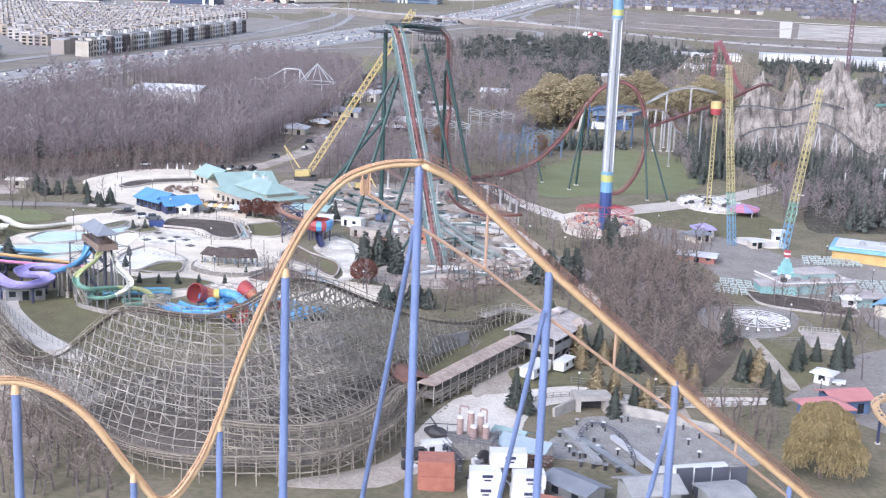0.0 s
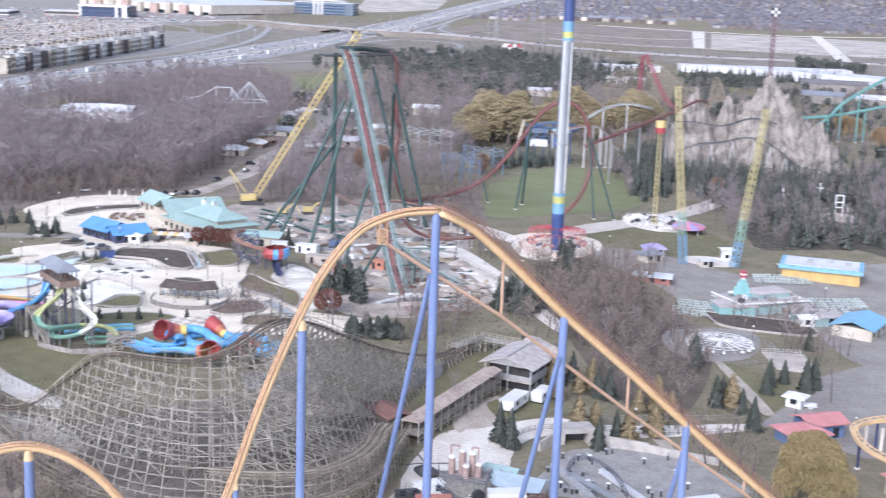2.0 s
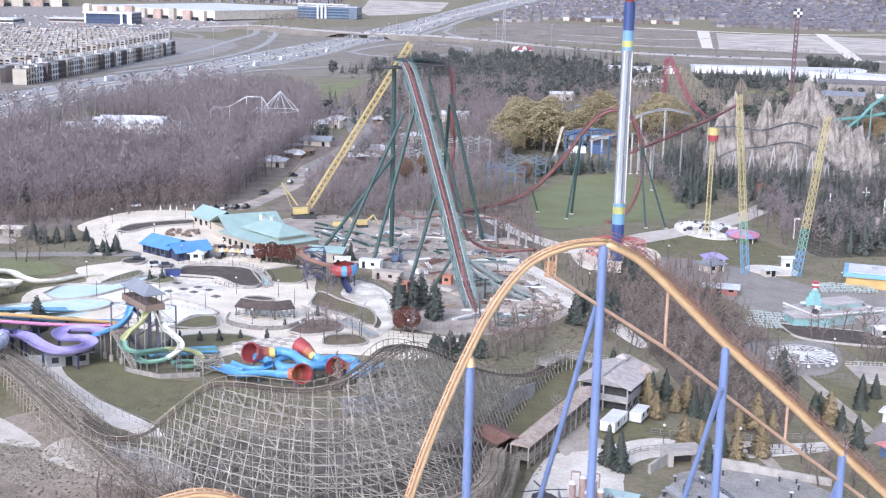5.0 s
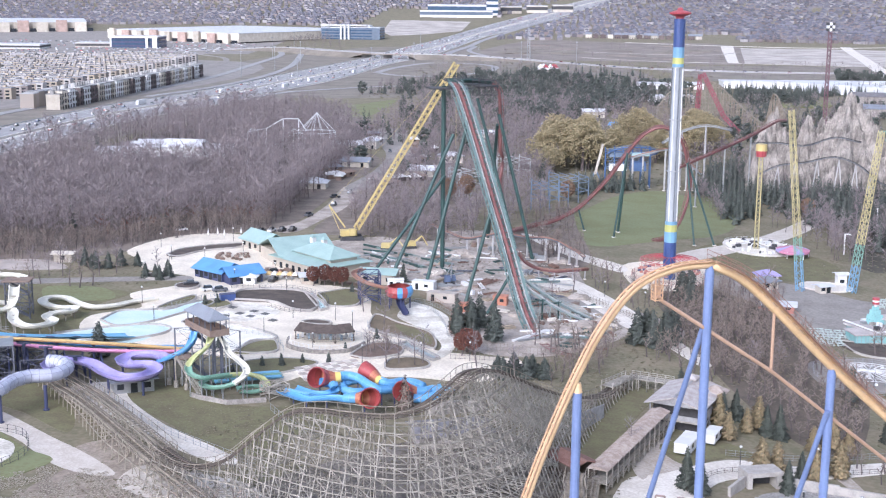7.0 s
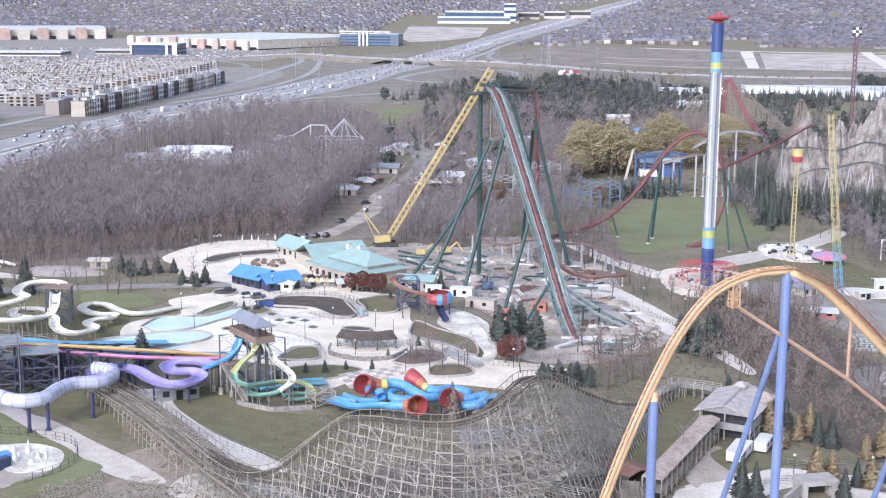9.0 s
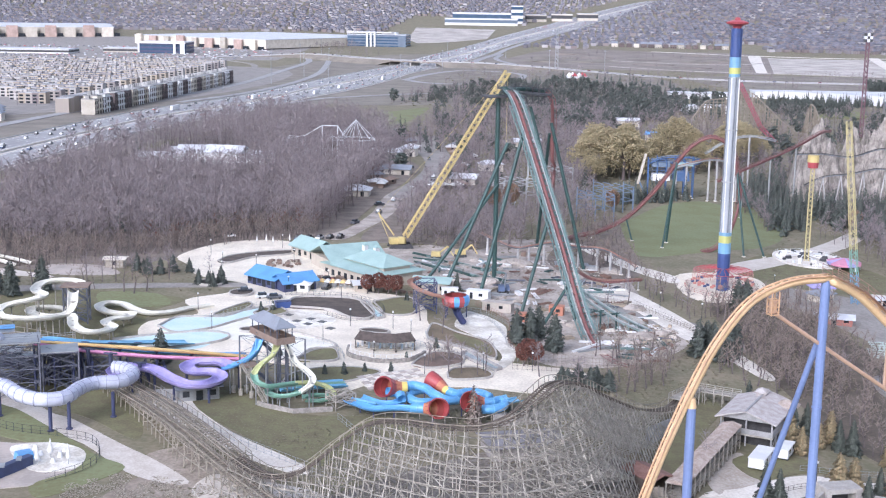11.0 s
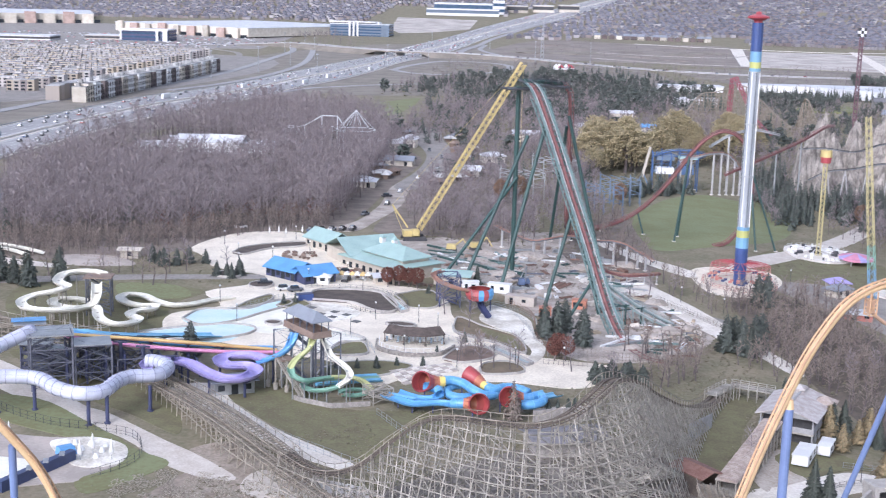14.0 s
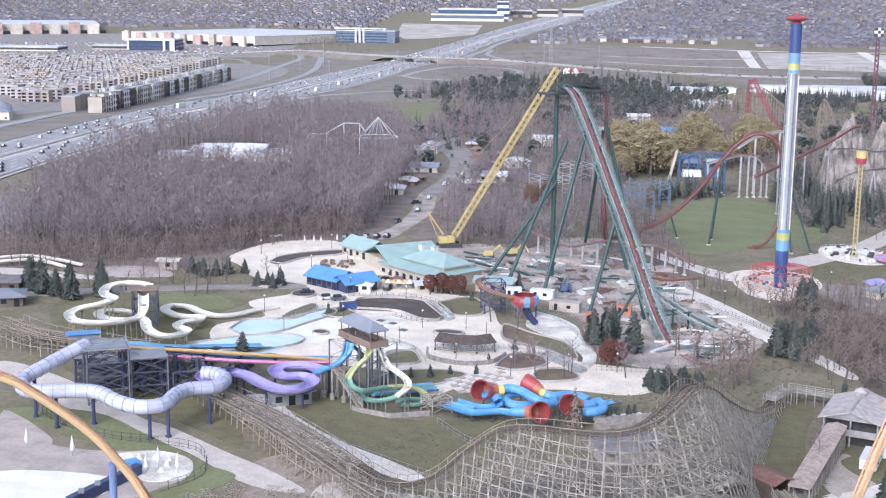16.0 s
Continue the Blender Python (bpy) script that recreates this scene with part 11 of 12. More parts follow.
# covered queue and transfer track that leaves the station
que = thing("covered_walkway", on(-30, 264), "long timber walkway with a mottled shingle roof", "walkway")
a, b_ = Vector((-41.4, 242.4, 0)), Vector((-27.0, 280.2, 0))
line = [a + (b_ - a) * (k / 12) for k in range(13)]
d = (b_ - a).normalized()
s = Vector((d.y, -d.x, 0))
QZ = 8.75
bm = bmesh.new()
sweep(bm, [Vector((p.x, p.y, QZ)) for p in line], [(-2.0, -0.2), (2.0, -0.2), (2.15, -0.05), (0, 0.55), (-2.15, -0.05)])
roof_q = part("roof", bm, M["station_roof2"], que)
for k in range(48):
    p = a + (b_ - a) * ((k + 0.5) / 48)
    for o in (-1, 1):
        row = Bars()
        row.add(Vector((p.x, p.y, QZ + 0.58)), Vector((p.x, p.y, QZ - 0.01)) + s * o * 2.15, 0.09, 0.07)
        row.made("shingle_lath", M["station_roof2"], roof_q)
bm = bmesh.new()
sweep(bm, [Vector((p.x, p.y, QZ - 2.7)) for p in line], [(-1.9, -0.2), (1.9, -0.2), (1.9, 0), (-1.9, 0)])
part("deck", bm, M["wood"], que)
for k, p in enumerate(line):
    for o in (-1.85, 1.85):
        q = p + s * o
        b = Bars()
        b.add(on(q.x, q.y), (q.x, q.y, QZ), 0.22)
        b.made("post", M["wood"], que)
        if k < 12:
            r = line[k + 1] + s * o
            b = Bars()
            for z in (QZ - 1.7, QZ - 2.3, QZ - 3.6):
                b.add((q.x, q.y, z), (r.x, r.y, z), 0.12, 0.24)
            b.add(on(q.x, q.y, 0.2), (r.x, r.y, QZ - 2.8), 0.12)
            b.add(on(r.x, r.y, 0.2), (q.x, q.y, QZ - 2.8), 0.12)
            tagged(b.made("truss", M["wood_tan"], que), kind="stuff")
drape("pavement", [(-29.1, 273.2), (-24.6, 265.4), (-22, 256), (-20, 248), (-28.6, 236), (-34.6, 224.5), (-36.7, 213), (-41.7, 200.4), (-55.9, 195), (-56.6, 197.8), (-50.3, 203), (-43, 211.9), (-38.5, 228.8), (-36.3, 242), (-32.5, 256)], 0.07, M["tan_track"])
# dark shed at the coaster's foot
shed = thing("timber_shed", on(-46, 247), "dark timber shed with a rusty tiled roof", "shed")
zsd = land(-46, 247)
bm = bmesh.new()
for wx, wy, l, t in ((-49.2, 248.0, 7, -52), (-44.8, 250.8, 7, -52)):
    box(bm, (wx + 1.2, wy - 1.6, zsd - 0.3), (l, 0.3, 4.4), t)
box(bm, (-49.5, 252.5, zsd - 0.3), (0.3, 4.8, 4.4), -52)
part("wall", bm, M["wood_dark"], shed)
bm = bmesh.new()
gable(bm, (-46.2, 248.2, zsd + 4.1), (8.4, 5.4), 1.0, -52, 0.5)
part("roof", bm, mat("rust_brown_tiles", (0.26, 0.13, 0.10), (0.18, 0.09, 0.07), 0.85, size=1.2, fine=0.3), shed)


drape("lawn", [(-27.5, 272), (-19, 279), (-11, 276), (-8, 270), (-14, 268), (-22, 262), (-25.6, 264)], 0.13, M["lawn"])
# ---- trailers, containers and stage props ----
def trailer(name, c, size, turn, label, category, material, legs=True):
    root = thing(name, on(*c), label, category)
    z = land(*c) + (0.7 if legs else 0.0)
    bm = bmesh.new()
    box(bm, (*c, z), size, turn)
    bmesh.ops.bevel(bm, geom=bm.edges[:], offset=0.08, segments=1, affect="EDGES")
    part("body", bm, material, root)
    bm = bmesh.new()
    box(bm, (*c, z + size[2]), (size[0] + 0.15, size[1] + 0.15, 0.12), turn)
    part("roof", bm, M["white"] if material is M["white"] else material, root)
    ca, sa = math.cos(radians(turn)), math.sin(radians(turn))
    for k in range(2):
        x, y = size[0] * (-0.25 + 0.5 * k), -size[1] / 2 - 0.02
        bm = bmesh.new()
        box(bm, (c[0] + x * ca - y * sa, c[1] + x * sa + y * ca, z + 0.9), (1.0, 0.1, 0.9), turn)
        part("window", bm, M["glass_dark"], root) if legs else part("door_bar", bm, M["steel"], root)
    if legs:
        for k in (-1, 1):
            bm = bmesh.new()
            x = k * size[0] * 0.3
            box(bm, (c[0] + x * ca, c[1] + x * sa, z - 0.75), (0.7, size[1] * 0.9, 0.75), turn)
            part("support", bm, M["dark"], root)
    return root


trailer("office_trailer", (-21.9, 270.3), (8.6, 3.4, 2.1), 69, "white site office trailer beside the station", "trailer", M["white"])
trailer("office_trailer", (-16.0, 277.3), (6.4, 2.7, 1.9), 69, "small white storage container beside the station", "container", M["white"])
M["orange_box"] = mat("rust_orange_container_paint", (0.50, 0.16, 0.09), (0.40, 0.12, 0.07), 0.6, size=1.5)
for c, size, turn, z, m, lab in (((-33, 204.6), (6.1, 5), 10, 0, "orange_box", "rust orange shipping container"), ((-33, 204.6), (6.1, 5), 10, 2.6, "orange_box", "rust orange shipping container stacked on another"), ((-24.6, 203), (5.2, 3), 12, 0, "white", "white shipping container with dark stencilled bars"), ((-24.4, 203), (5.2, 3), 12, 2.6, "white", "white shipping container stacked on another"), ((-21, 206), (6.1, 3), 12, 5.2, "white", "white shipping container on top of the stack"), ((-17.4, 204.4), (5.4, 3), 12, 0, "white", "white shipping container with dark stencilled bars"), ((-17.2, 204.4), (5.4, 3), 12, 2.6, "white", "white shipping container stacked on another"), ((-12.6, 200.5), (6.1, 3), -10, 0, "orange_box", "rust orange shipping container lying apart")):
    root = thing("shipping_container", (c[0], c[1], land(*c) + z), lab, "container", "stacked containers")
    zc = land(*c) + z
    bm = bmesh.new()
    box(bm, (*c, zc), (*size, 2.55), turn)
    part("body", bm, M[m], root)
    b = Bars()
    ca, sa = math.cos(radians(turn)), math.sin(radians(turn))
    for k in range(13):
        x = -size[0] / 2 + size[0] * k / 12
        y = -size[1] / 2 - 0.03
        p = Vector((c[0] + x * ca - y * sa, c[1] + x * sa + y * ca, zc + 0.1))
        b.add(p, p + Vector((0, 0, 2.3)), 0.12, 0.08)
    b.made("corrugation", M[m], root)
    if m == "white":
        for k, (x, z1, l, h) in enumerate(((0.3, 1.5, 1.8, 0.5), (0.3, 0.9, 1.2, 0.25))):
            y = -size[1] / 2 - 0.12
            bm = bmesh.new()
            box(bm, (c[0] + x * ca - y * sa, c[1] + x * sa + y * ca, zc + z1), (l, 0.04, h), turn)
            part("stencil_bar", bm, M["navy_steel"], root)
M["tank_pink"] = mat("rusty_rose_tank_paint", (0.42, 0.30, 0.27), (0.30, 0.21, 0.19), 0.7, size=0.8, fine=0.15)
tank = thing("chimney_tanks", on(-29.5, 222), "rusty rose tanks with white caps on a stone block", "tanks")
bm = bmesh.new()
box(bm, on(-29, 221, -0.3), (9, 6, 3.4), 10)
part("block", bm, mat("grey_stage_stone", (0.30, 0.285, 0.27), (0.2, 0.19, 0.18), 0.9, size=1, bump=0.08), tank)
for x, y, h in ((-31.5, 222.2, 3.2), (-29.6, 222.6, 4.4), (-27.8, 222.4, 4.2), (-28.8, 220.6, 2.4), (-26.6, 221.4, 2.6)):
    bm = bmesh.new()
    tube(bm, on(x, y, 3.0), on(x, y, 3.0 + h), 0.62, n=12)
    tube(bm, on(x, y, 3.0 + h), on(x, y, 3.3 + h), 0.62, 0.2, 12)
    part("tank", bm, M["tank_pink"], tank)
    bm = bmesh.new()
    tube(bm, on(x, y, 2.9 + h), on(x, y, 3.35 + h), 0.68, 0.5, 12)
    part("cap", bm, M["white"], tank)
b = Bars()
for x in (-31.8, -30.2, -28, -26.8):
    b.add(on(x, 223.2, 3), on(x, 223.2, 8), 0.3)
b.add(on(-31.8, 223.2, 8), on(-30.2, 223.2, 8), 0.3)
b.add(on(-28, 223.2, 8), on(-26.8, 223.2, 8), 0.3)
b.made("pipe_loop", M["tank_pink"], tank)
# The opening is a solid dark disc, its shade put into the colour.
bm = bmesh.new()
tube(bm, on(-26.6, 218.2, 1.0), on(-26.2, 217.6, 1.0), 1.3, n=12)
part("tunnel_mouth", bm, M["dark"], tank)
heli = thing("helicopter_prop", on(-37, 225), "dark helicopter wreck prop on the stage lot", "helicopter prop")
bm = bmesh.new()
for z0, x0, x1, r0, r1 in ((1.6, -38.6, -37.2, 0.4, 1.2), (1.6, -37.2, -35.4, 1.2, 1.1), (1.7, -35.4, -33.4, 1.1, 0.35), (1.8, -33.4, -30.2, 0.35, 0.15)):
    tube(bm, on(x0, 225 - (x0 + 37) * 0.3, z0), on(x1, 225 - (x1 + 37) * 0.3, z0), r0, r1, 10)
part("fuselage", bm, M["dark"], heli)
b = Bars()
for w in (0.4, 1.97, 3.54, 5.1):
    b.add(on(-36.6, 225, 3.2), on(-36.6 + 4.6 * math.cos(w), 225 + 4.6 * math.sin(w), 3.0), 0.3, 0.08)
b.add(on(-36.6, 225, 1.6), on(-36.6, 225, 3.2), 0.25)
b.made("rotor", M["dark"], heli)
trailer("props_lorry", (-35, 217), (5, 2.4, 2.2), 30, "white lorry cab on the stage lot", "lorry", M["white"])
trailer("props_car", (-38.5, 214), (4.4, 1.9, 1.3), 20, "dark car on the stage lot", "car", M["dark"])
M["shed_grey"] = mat("grey_sheet_metal", (0.40, 0.40, 0.40), (0.30, 0.30, 0.305), 0.7, size=3, fine=0.4)
# stage roofs, effects ramps and the gravel basin's little track
hall("stage_shed", (-19, 222), (8, 5), 3, 1.4, -20, M["concrete"], M["pale_blue"], "grey stage shed with a pale blue roof", "shed", gable, 2)
hall("stage_shed", (-22.5, 226), (5, 4), 3, 1.2, -20, M["white"], M["turq"], "small stage shed with a pale roof", "shed", gable, 1)
hall("stage_shed", (-9.5, 208), (9, 5), 3, 1.0, -38, M["steel"], M["slate_roof"], "grey metal shed with a slate roof", "shed", gable, 2)
hall("stage_shed", (3.0, 208.5), (8.5, 7), 4.4, 1.6, 24, M["shed_grey"], M["shed_grey"], "pale grey metal shed with a low gable", "shed", gable, 2)
hall("stage_shed", (15.5, 210.5), (6.5, 6), 4.6, 0.5, 24, M["shed_grey"], M["shed_grey"], "grey flat metal shed with dark panels", "shed", gable, 3)
wd = thing("storage_tunnel", on(10.5, 222), "white curved storage tunnel", "tunnel")
bm = bmesh.new()
pts = [Vector((5.5 + k * 1.1, 220 + k * 0.5, land(8, 221) + 1.0)) for k in range(11)]
sweep(bm, pts, ring(2.6, 14))
part("shell", bm, M["white"], wd)
dk = thing("stage_screen", on(14, 216), "dark slatted stage screen on a steel frame", "screen")
for k in range(4):
    bm = bmesh.new()
    box(bm, on(9 + k * 3.2, 215.4 + k * 1.4, 0.2), (3.1, 0.3, 5.4), 24)
    part("panel", bm, M["grey_steel"], dk)
rt = thing("effects_track", on(-2, 238), "small looping dark rail on black posts in the gravel basin", "track")
line = curve_pts([(-10.4, 232, 3.6), (-9.6, 239.9, 3.6), (-7.8, 243.3, 3.5), (-4.4, 241.5, 3.4), (-1.8, 236.7, 3.3), (-0.2, 230.5, 3.2), (0.4, 226, 3.2)], 1.1)
for side in (-0.35, 0.35):
    bm = bmesh.new()
    sweep(bm, [p + s * side for p, (f, s, u) in zip(line, frames(line))], ring(0.09, 6))
    part("rail", bm, M["grey_steel"], rt)
for p, (f, s, u) in zip(line, frames(line)):
    b = Bars()
    b.add(p - s * 0.4, p + s * 0.4, 0.1)
    b.made("tie", M["grey_steel"], rt)
for p in line[::4]:
    bm = bmesh.new()
    tube(bm, on(p.x, p.y), p, 0.16, 0.12, 8)
    part("post", bm, M["dark"], rt)
for a, b_, w, m, nm in (((-10, 234), (4, 217), 1.6, "steel", "effects_ramp"), ((-13, 238), (-6, 224), 1.6, "shed_grey", "effects_ramp"), ((-4, 238), (5, 224), 1.0, "flat_roof", "effects_ramp")):
    b = Bars()
    b.add(on(*a, 0.9), on(*b_, 0.7), w, 0.8)
    tagged(b.made(nm, M[m]), "low steel and concrete ramp in the gravel basin", "ramp", "effects ramps")
for k in range(16):
    x, y = -14 + (k % 4) * 2.2 + (k // 4) * 1.6, 236 - (k // 4) * 4.4
    pot = thing("effects_mortar", on(x, y), "small dark flame pot on the stage floor", "flame pot", "flame pots")
    bm = bmesh.new()
    tube(bm, on(x, y), on(x, y, 1.0), 0.35, 0.25, 8)
    part("pot", bm, M["dark"], pot)
    bm = bmesh.new()
    tube(bm, on(x, y, 1.0), on(x, y, 1.15), 0.55, n=8)
    part("lid", bm, M["steel"], pot)
# culvert under the pale path
cul = thing("stone_culvert", on(-9, 252.5), "concrete culvert mouth with splayed wing walls", "culvert", kind="structure")
bm = bmesh.new()
box(bm, on(-12, 253.6, -0.5), (1.0, 4.5, 3.8), 18)
box(bm, on(-6.2, 255.2, -0.5), (1.0, 4.5, 3.8), 18)
box(bm, on(-9.0, 254.6, 2.4), (7.6, 4.6, 0.9), 18)
part("portal", bm, M["kerb"], cul)
# A dark solid replaces the hollow bore and stands for its shade.
bm = bmesh.new()
box(bm, on(-9, 256.5, -0.4), (5, 2.5, 3.0), 18)
part("dark_bore", bm, M["dark"], cul)
wing = Bars()
wing.add(on(-12.5, 252, 1.2), on(-16, 246.5, 0.6), 0.6, 2.6)
wing.add(on(-5.8, 253.8, 1.2), on(6, 253, 0.8), 0.6, 2.4)
wing.add(on(6, 253, 0.8), on(20, 250.5, 0.6), 0.6, 1.8)
wing.made("wing_wall", M["kerb"], cul)
fence_line("path_fence", [(-14, 269.5), (0, 270), (15, 275), (28, 280)], 1.3, 2.0, M["steel"], "low railing along the pale path")
fence_line("path_fence", [(-24, 247), (-17, 258), (-6, 262), (8, 264), (26, 271)], 1.1, 2.0, M["wood_dark"], "low timber railing along the pale path")
fence_line("lot_fence", [(20, 247), (24, 238), (27, 226), (30, 214)], 2.0, 2.0, M["steel"], "galvanised fence beside the gravel basin")
M["hut_blue"] = mat("faded_navy_hut_paint", (0.10, 0.18, 0.36), (0.08, 0.145, 0.29), 0.7, size=2)
# coral roofed huts, ticket booth and the orange track beyond
hall("coral_hut", (39.5, 269.5), (8.5, 7), 3.0, 1.5, 25, M["hut_blue"], M["pink_roof"], "blue-walled hut with a coral red roof", "hut", hip, 2)
hall("coral_hut", (44.5, 276.5), (8.5, 6.5), 3.4, 1.3, 25, M["hut_blue"], M["pink_roof"], "blue-walled hut with a coral red gable roof", "hut", gable, 2)
hall("coral_hut", (58.5, 243.5), (12, 9), 4.2, 1.8, 25, M["cream"], M["pink_roof"], "open shelter with a coral red roof", "shelter", hip, 2)
hall("ticket_booth", (42.6, 294.0), (3.6, 3.2), 2.7, 0.9, -28, M["white"], M["white"], "small white ticket booth on the asphalt", "booth", hip, 1)
hall("ticket_booth", (45.9, 293.4), (1.1, 0.9), 1.1, 0.2, -12, M["white"], M["white"], "white cabinet beside the ticket booth", "cabinet", hip, 0)
steel_track(coaster, [(70, 247, 8), (76, 254, 8.2), (73, 263, 8.2), (64, 267, 8), (54, 265.5, 7.8), (48, 260.5, 7.2), (49, 252, 6.2), (55.5, 244, 5.2), (62, 236, 4.4)], M["orange"], M["orange"], spine=0.5, gauge=1.4, drop=0.8, step=1.8)
for x, y, z in ((73, 263, 7), (64, 267, 6.8), (54, 265.5, 6.6), (48.6, 257, 5.8)):
    column(coaster, on(x, y), (x, y, z), 0.3, M["navy_steel"], 8, False)
for k in range(5):
    x, y = 53 + k * 3.2, 270 - k * 0.6
    lamp = thing("queue_post", on(x, y), "cream timber queue post", "post", "queue posts")
    b = Bars()
    b.add(on(x, y), on(x, y, 5), 0.6)
    b.made("post", M["cream"], lamp)
drape("planting_bed", [(66, 290), (72, 296), (82, 296), (84, 284), (74, 281), (67, 284)], 0.3, M["wood_dark"])
# clutter on the building site: beams, skips, cabins, spoil
for i in range(46):
    x, y = rng.choice(((-95, 448), (-85, 462), (-112, 440), (-62, 420), (-78, 400), (-45, 385), (-52, 352)))
    x, y = x + rng.uniform(-9, 9), y + rng.uniform(-8, 8)
    w = rng.uniform(0, 180)
    kind = rng.random()
    if kind < 0.6:
        it = thing("steel_beam", on(x, y), "long steel section lying on the building site", "beam", "stacked beams")
        bm = bmesh.new()
        l = rng.uniform(8, 16)
        box(bm, on(x, y, 0.1), (l, 0.7, 0.6), w)
        part("section", bm, rng.choice((M["teal_steel"], M["steel"], M["white"], M["teal_pale"])), it)
    elif kind < 0.85:
        it = thing("pallet_stack", on(x, y), "stack of timber and crates on the building site", "crates", "site crates")
        bm = bmesh.new()
        box(bm, on(x, y, 0), (rng.uniform(1.5, 4), rng.uniform(1, 2), rng.uniform(0.6, 1.6)), w)
        part("crate", bm, rng.choice((M["wood"], M["deck_wood"], M["white"])), it)
    else:
        it = thing("spoil_heap", on(x, y), "heap of churned brown earth", "earth heap", "earth heaps")
        bm = bmesh.new()
        tube(bm, on(x, y, -0.2), on(x, y, rng.uniform(0.8, 1.6)), rng.uniform(2, 4), 0.6, 9)
        part("earth", bm, M["dirt"], it)
for k, (x, y) in enumerate(((-112, 452), (-104, 458))):
    ex = thing("excavator", on(x, y), "dull yellow tracked excavator on the building site", "excavator", "excavators")
    bm = bmesh.new()
    box(bm, on(x, y, 1.0), (3.4, 2.4, 1.7), 30 * k, 0.9)
    part("body", bm, M["yellow"], ex)
    bm = bmesh.new()
    box(bm, on(x, y, 0), (4, 2.8, 1.0), 30 * k, 0.9)
    part("crawler_track", bm, M["dark"], ex)
    b = Bars()
    b.add(on(x + 1, y, 2), on(x + 4, y + 1, 4.6), 0.5)
    b.add(on(x + 4, y + 1, 4.6), on(x + 6, y + 1.5, 1.2), 0.4)
    b.made("boom", M["yellow"], ex)

# rail posts, cones, stacked planks and low walls on the stage lot
nr = random.Random(31)
for k in range(26):
    x, y = -12 + nr.uniform(0, 26), 226 + nr.uniform(0, 24)
    if math.hypot((x + 2) / 9, (y - 238) / 9) > 0.75:
        it = thing("stage_bollard", on(x, y), "short dark steel bollard in the gravel basin", "bollard", "stage bollards")
        bm = bmesh.new()
        tube(bm, on(x, y), on(x, y, 1.3), 0.2, n=7)
        part("post", bm, M["dark"], it)
        bm = bmesh.new()
        tube(bm, on(x, y, 1.3), on(x, y, 1.45), 0.5, 0.4, 8)
        part("cap", bm, M["white"] if k % 3 == 0 else M["steel"], it)
V, F = [], []
for x, y in scatter([(-11.1, 244.7), (-8.1, 250.2), (2.4, 254.1), (10.4, 254.2), (19.6, 246.2), (22.4, 235.2), (20, 226), (-15.1, 224.8)], 0.6):
    clump(V, F, (x, y, land(x, y) + 0.2), nr.uniform(0.05, 0.16), nr.uniform(0.05, 0.14), nr)
tagged(new("loose_stones", tri_mesh("loose_stones", [tuple(q) for q in V], F, island("pale_loose_stone", [(0.42, 0.40, 0.38), (0.31, 0.29, 0.275), (0.50, 0.475, 0.455), (0.22, 0.205, 0.195)]))), "loose pale stones strewn over the gravel basin", "stones", kind="stuff")
for a, b_, h in (((-24, 229), (-14, 222), 2.2), ((-24, 229), (-33, 228), 1.6), ((-19, 214), (-6, 213), 1.4), ((-40, 210), (-33, 212), 1.2)):
    fence_line("stage_fence", [a, ((a[0] + b_[0]) / 2, (a[1] + b_[1]) / 2), b_], h, 1.4, M["white"], "white steel railing on the stage lot")
for k in range(22):
    x, y = -40 + nr.uniform(0, 24), 206 + nr.uniform(0, 16)
    it = thing("prop_crate", on(x, y), "small prop crate or drum on the stage lot", "crate", "stage props")
    bm = bmesh.new()
    if k % 3:
        box(bm, on(x, y, 0.02), (nr.uniform(0.8, 2.2), nr.uniform(0.8, 1.6), nr.uniform(0.6, 1.6)), nr.uniform(0, 90))
    else:
        tube(bm, on(x, y), on(x, y, 1.0), 0.42, n=10)
    part("body", bm, nr.choice((M["rust"], M["white"], M["steel"], M["deck_wood"], M["dark"])), it)
# brush and pale dug ground below the lower path
drape("bare_ground", [(-129.1, 236), (-121.1, 234.8), (-108, 231.8), (-100, 222), (-106, 214), (-120.1, 220), (-130, 226)], 0.06, M["gravel"])
drape("bare_ground", [(-145, 242), (-139, 250), (-132, 246), (-118, 236), (-106, 226), (-112, 216), (-126, 212), (-138, 219), (-136, 231)], 0.05, mat("churned_slope_earth", (0.37, 0.315, 0.265), (0.235, 0.195, 0.155), 0.95, size=4, fine=0.6, bump=0.12, grain=0.5), skirt=0.3)
V, F = [], []
for poly, gap in (([(-154, 226), (-146.9, 232.8), (-138.2, 233.1), (-126.5, 230), (-116, 218), (-150, 205)], 0.42), ([(-120, 216), (-104, 214), (-92, 190), (-118, 186)], 1.0)):
    for x, y in scatter(poly, gap):
        if noise.noise(Vector((x * 0.3, y * 0.3, 1))) > -0.2:
            clump(V, F, (x, y, land(x, y) + 0.12), nr.uniform(0.1, 0.34), nr.uniform(0.08, 0.22), nr)
tagged(new("dry_brush", tri_mesh("dry_brush", [tuple(q) for q in V], F, island("grey_dead_brush", [(0.43, 0.385, 0.32), (0.35, 0.31, 0.255), (0.49, 0.44, 0.37), (0.29, 0.255, 0.205)]))), "grey-brown dead brush and rubble on the slope", "brush", kind="stuff")
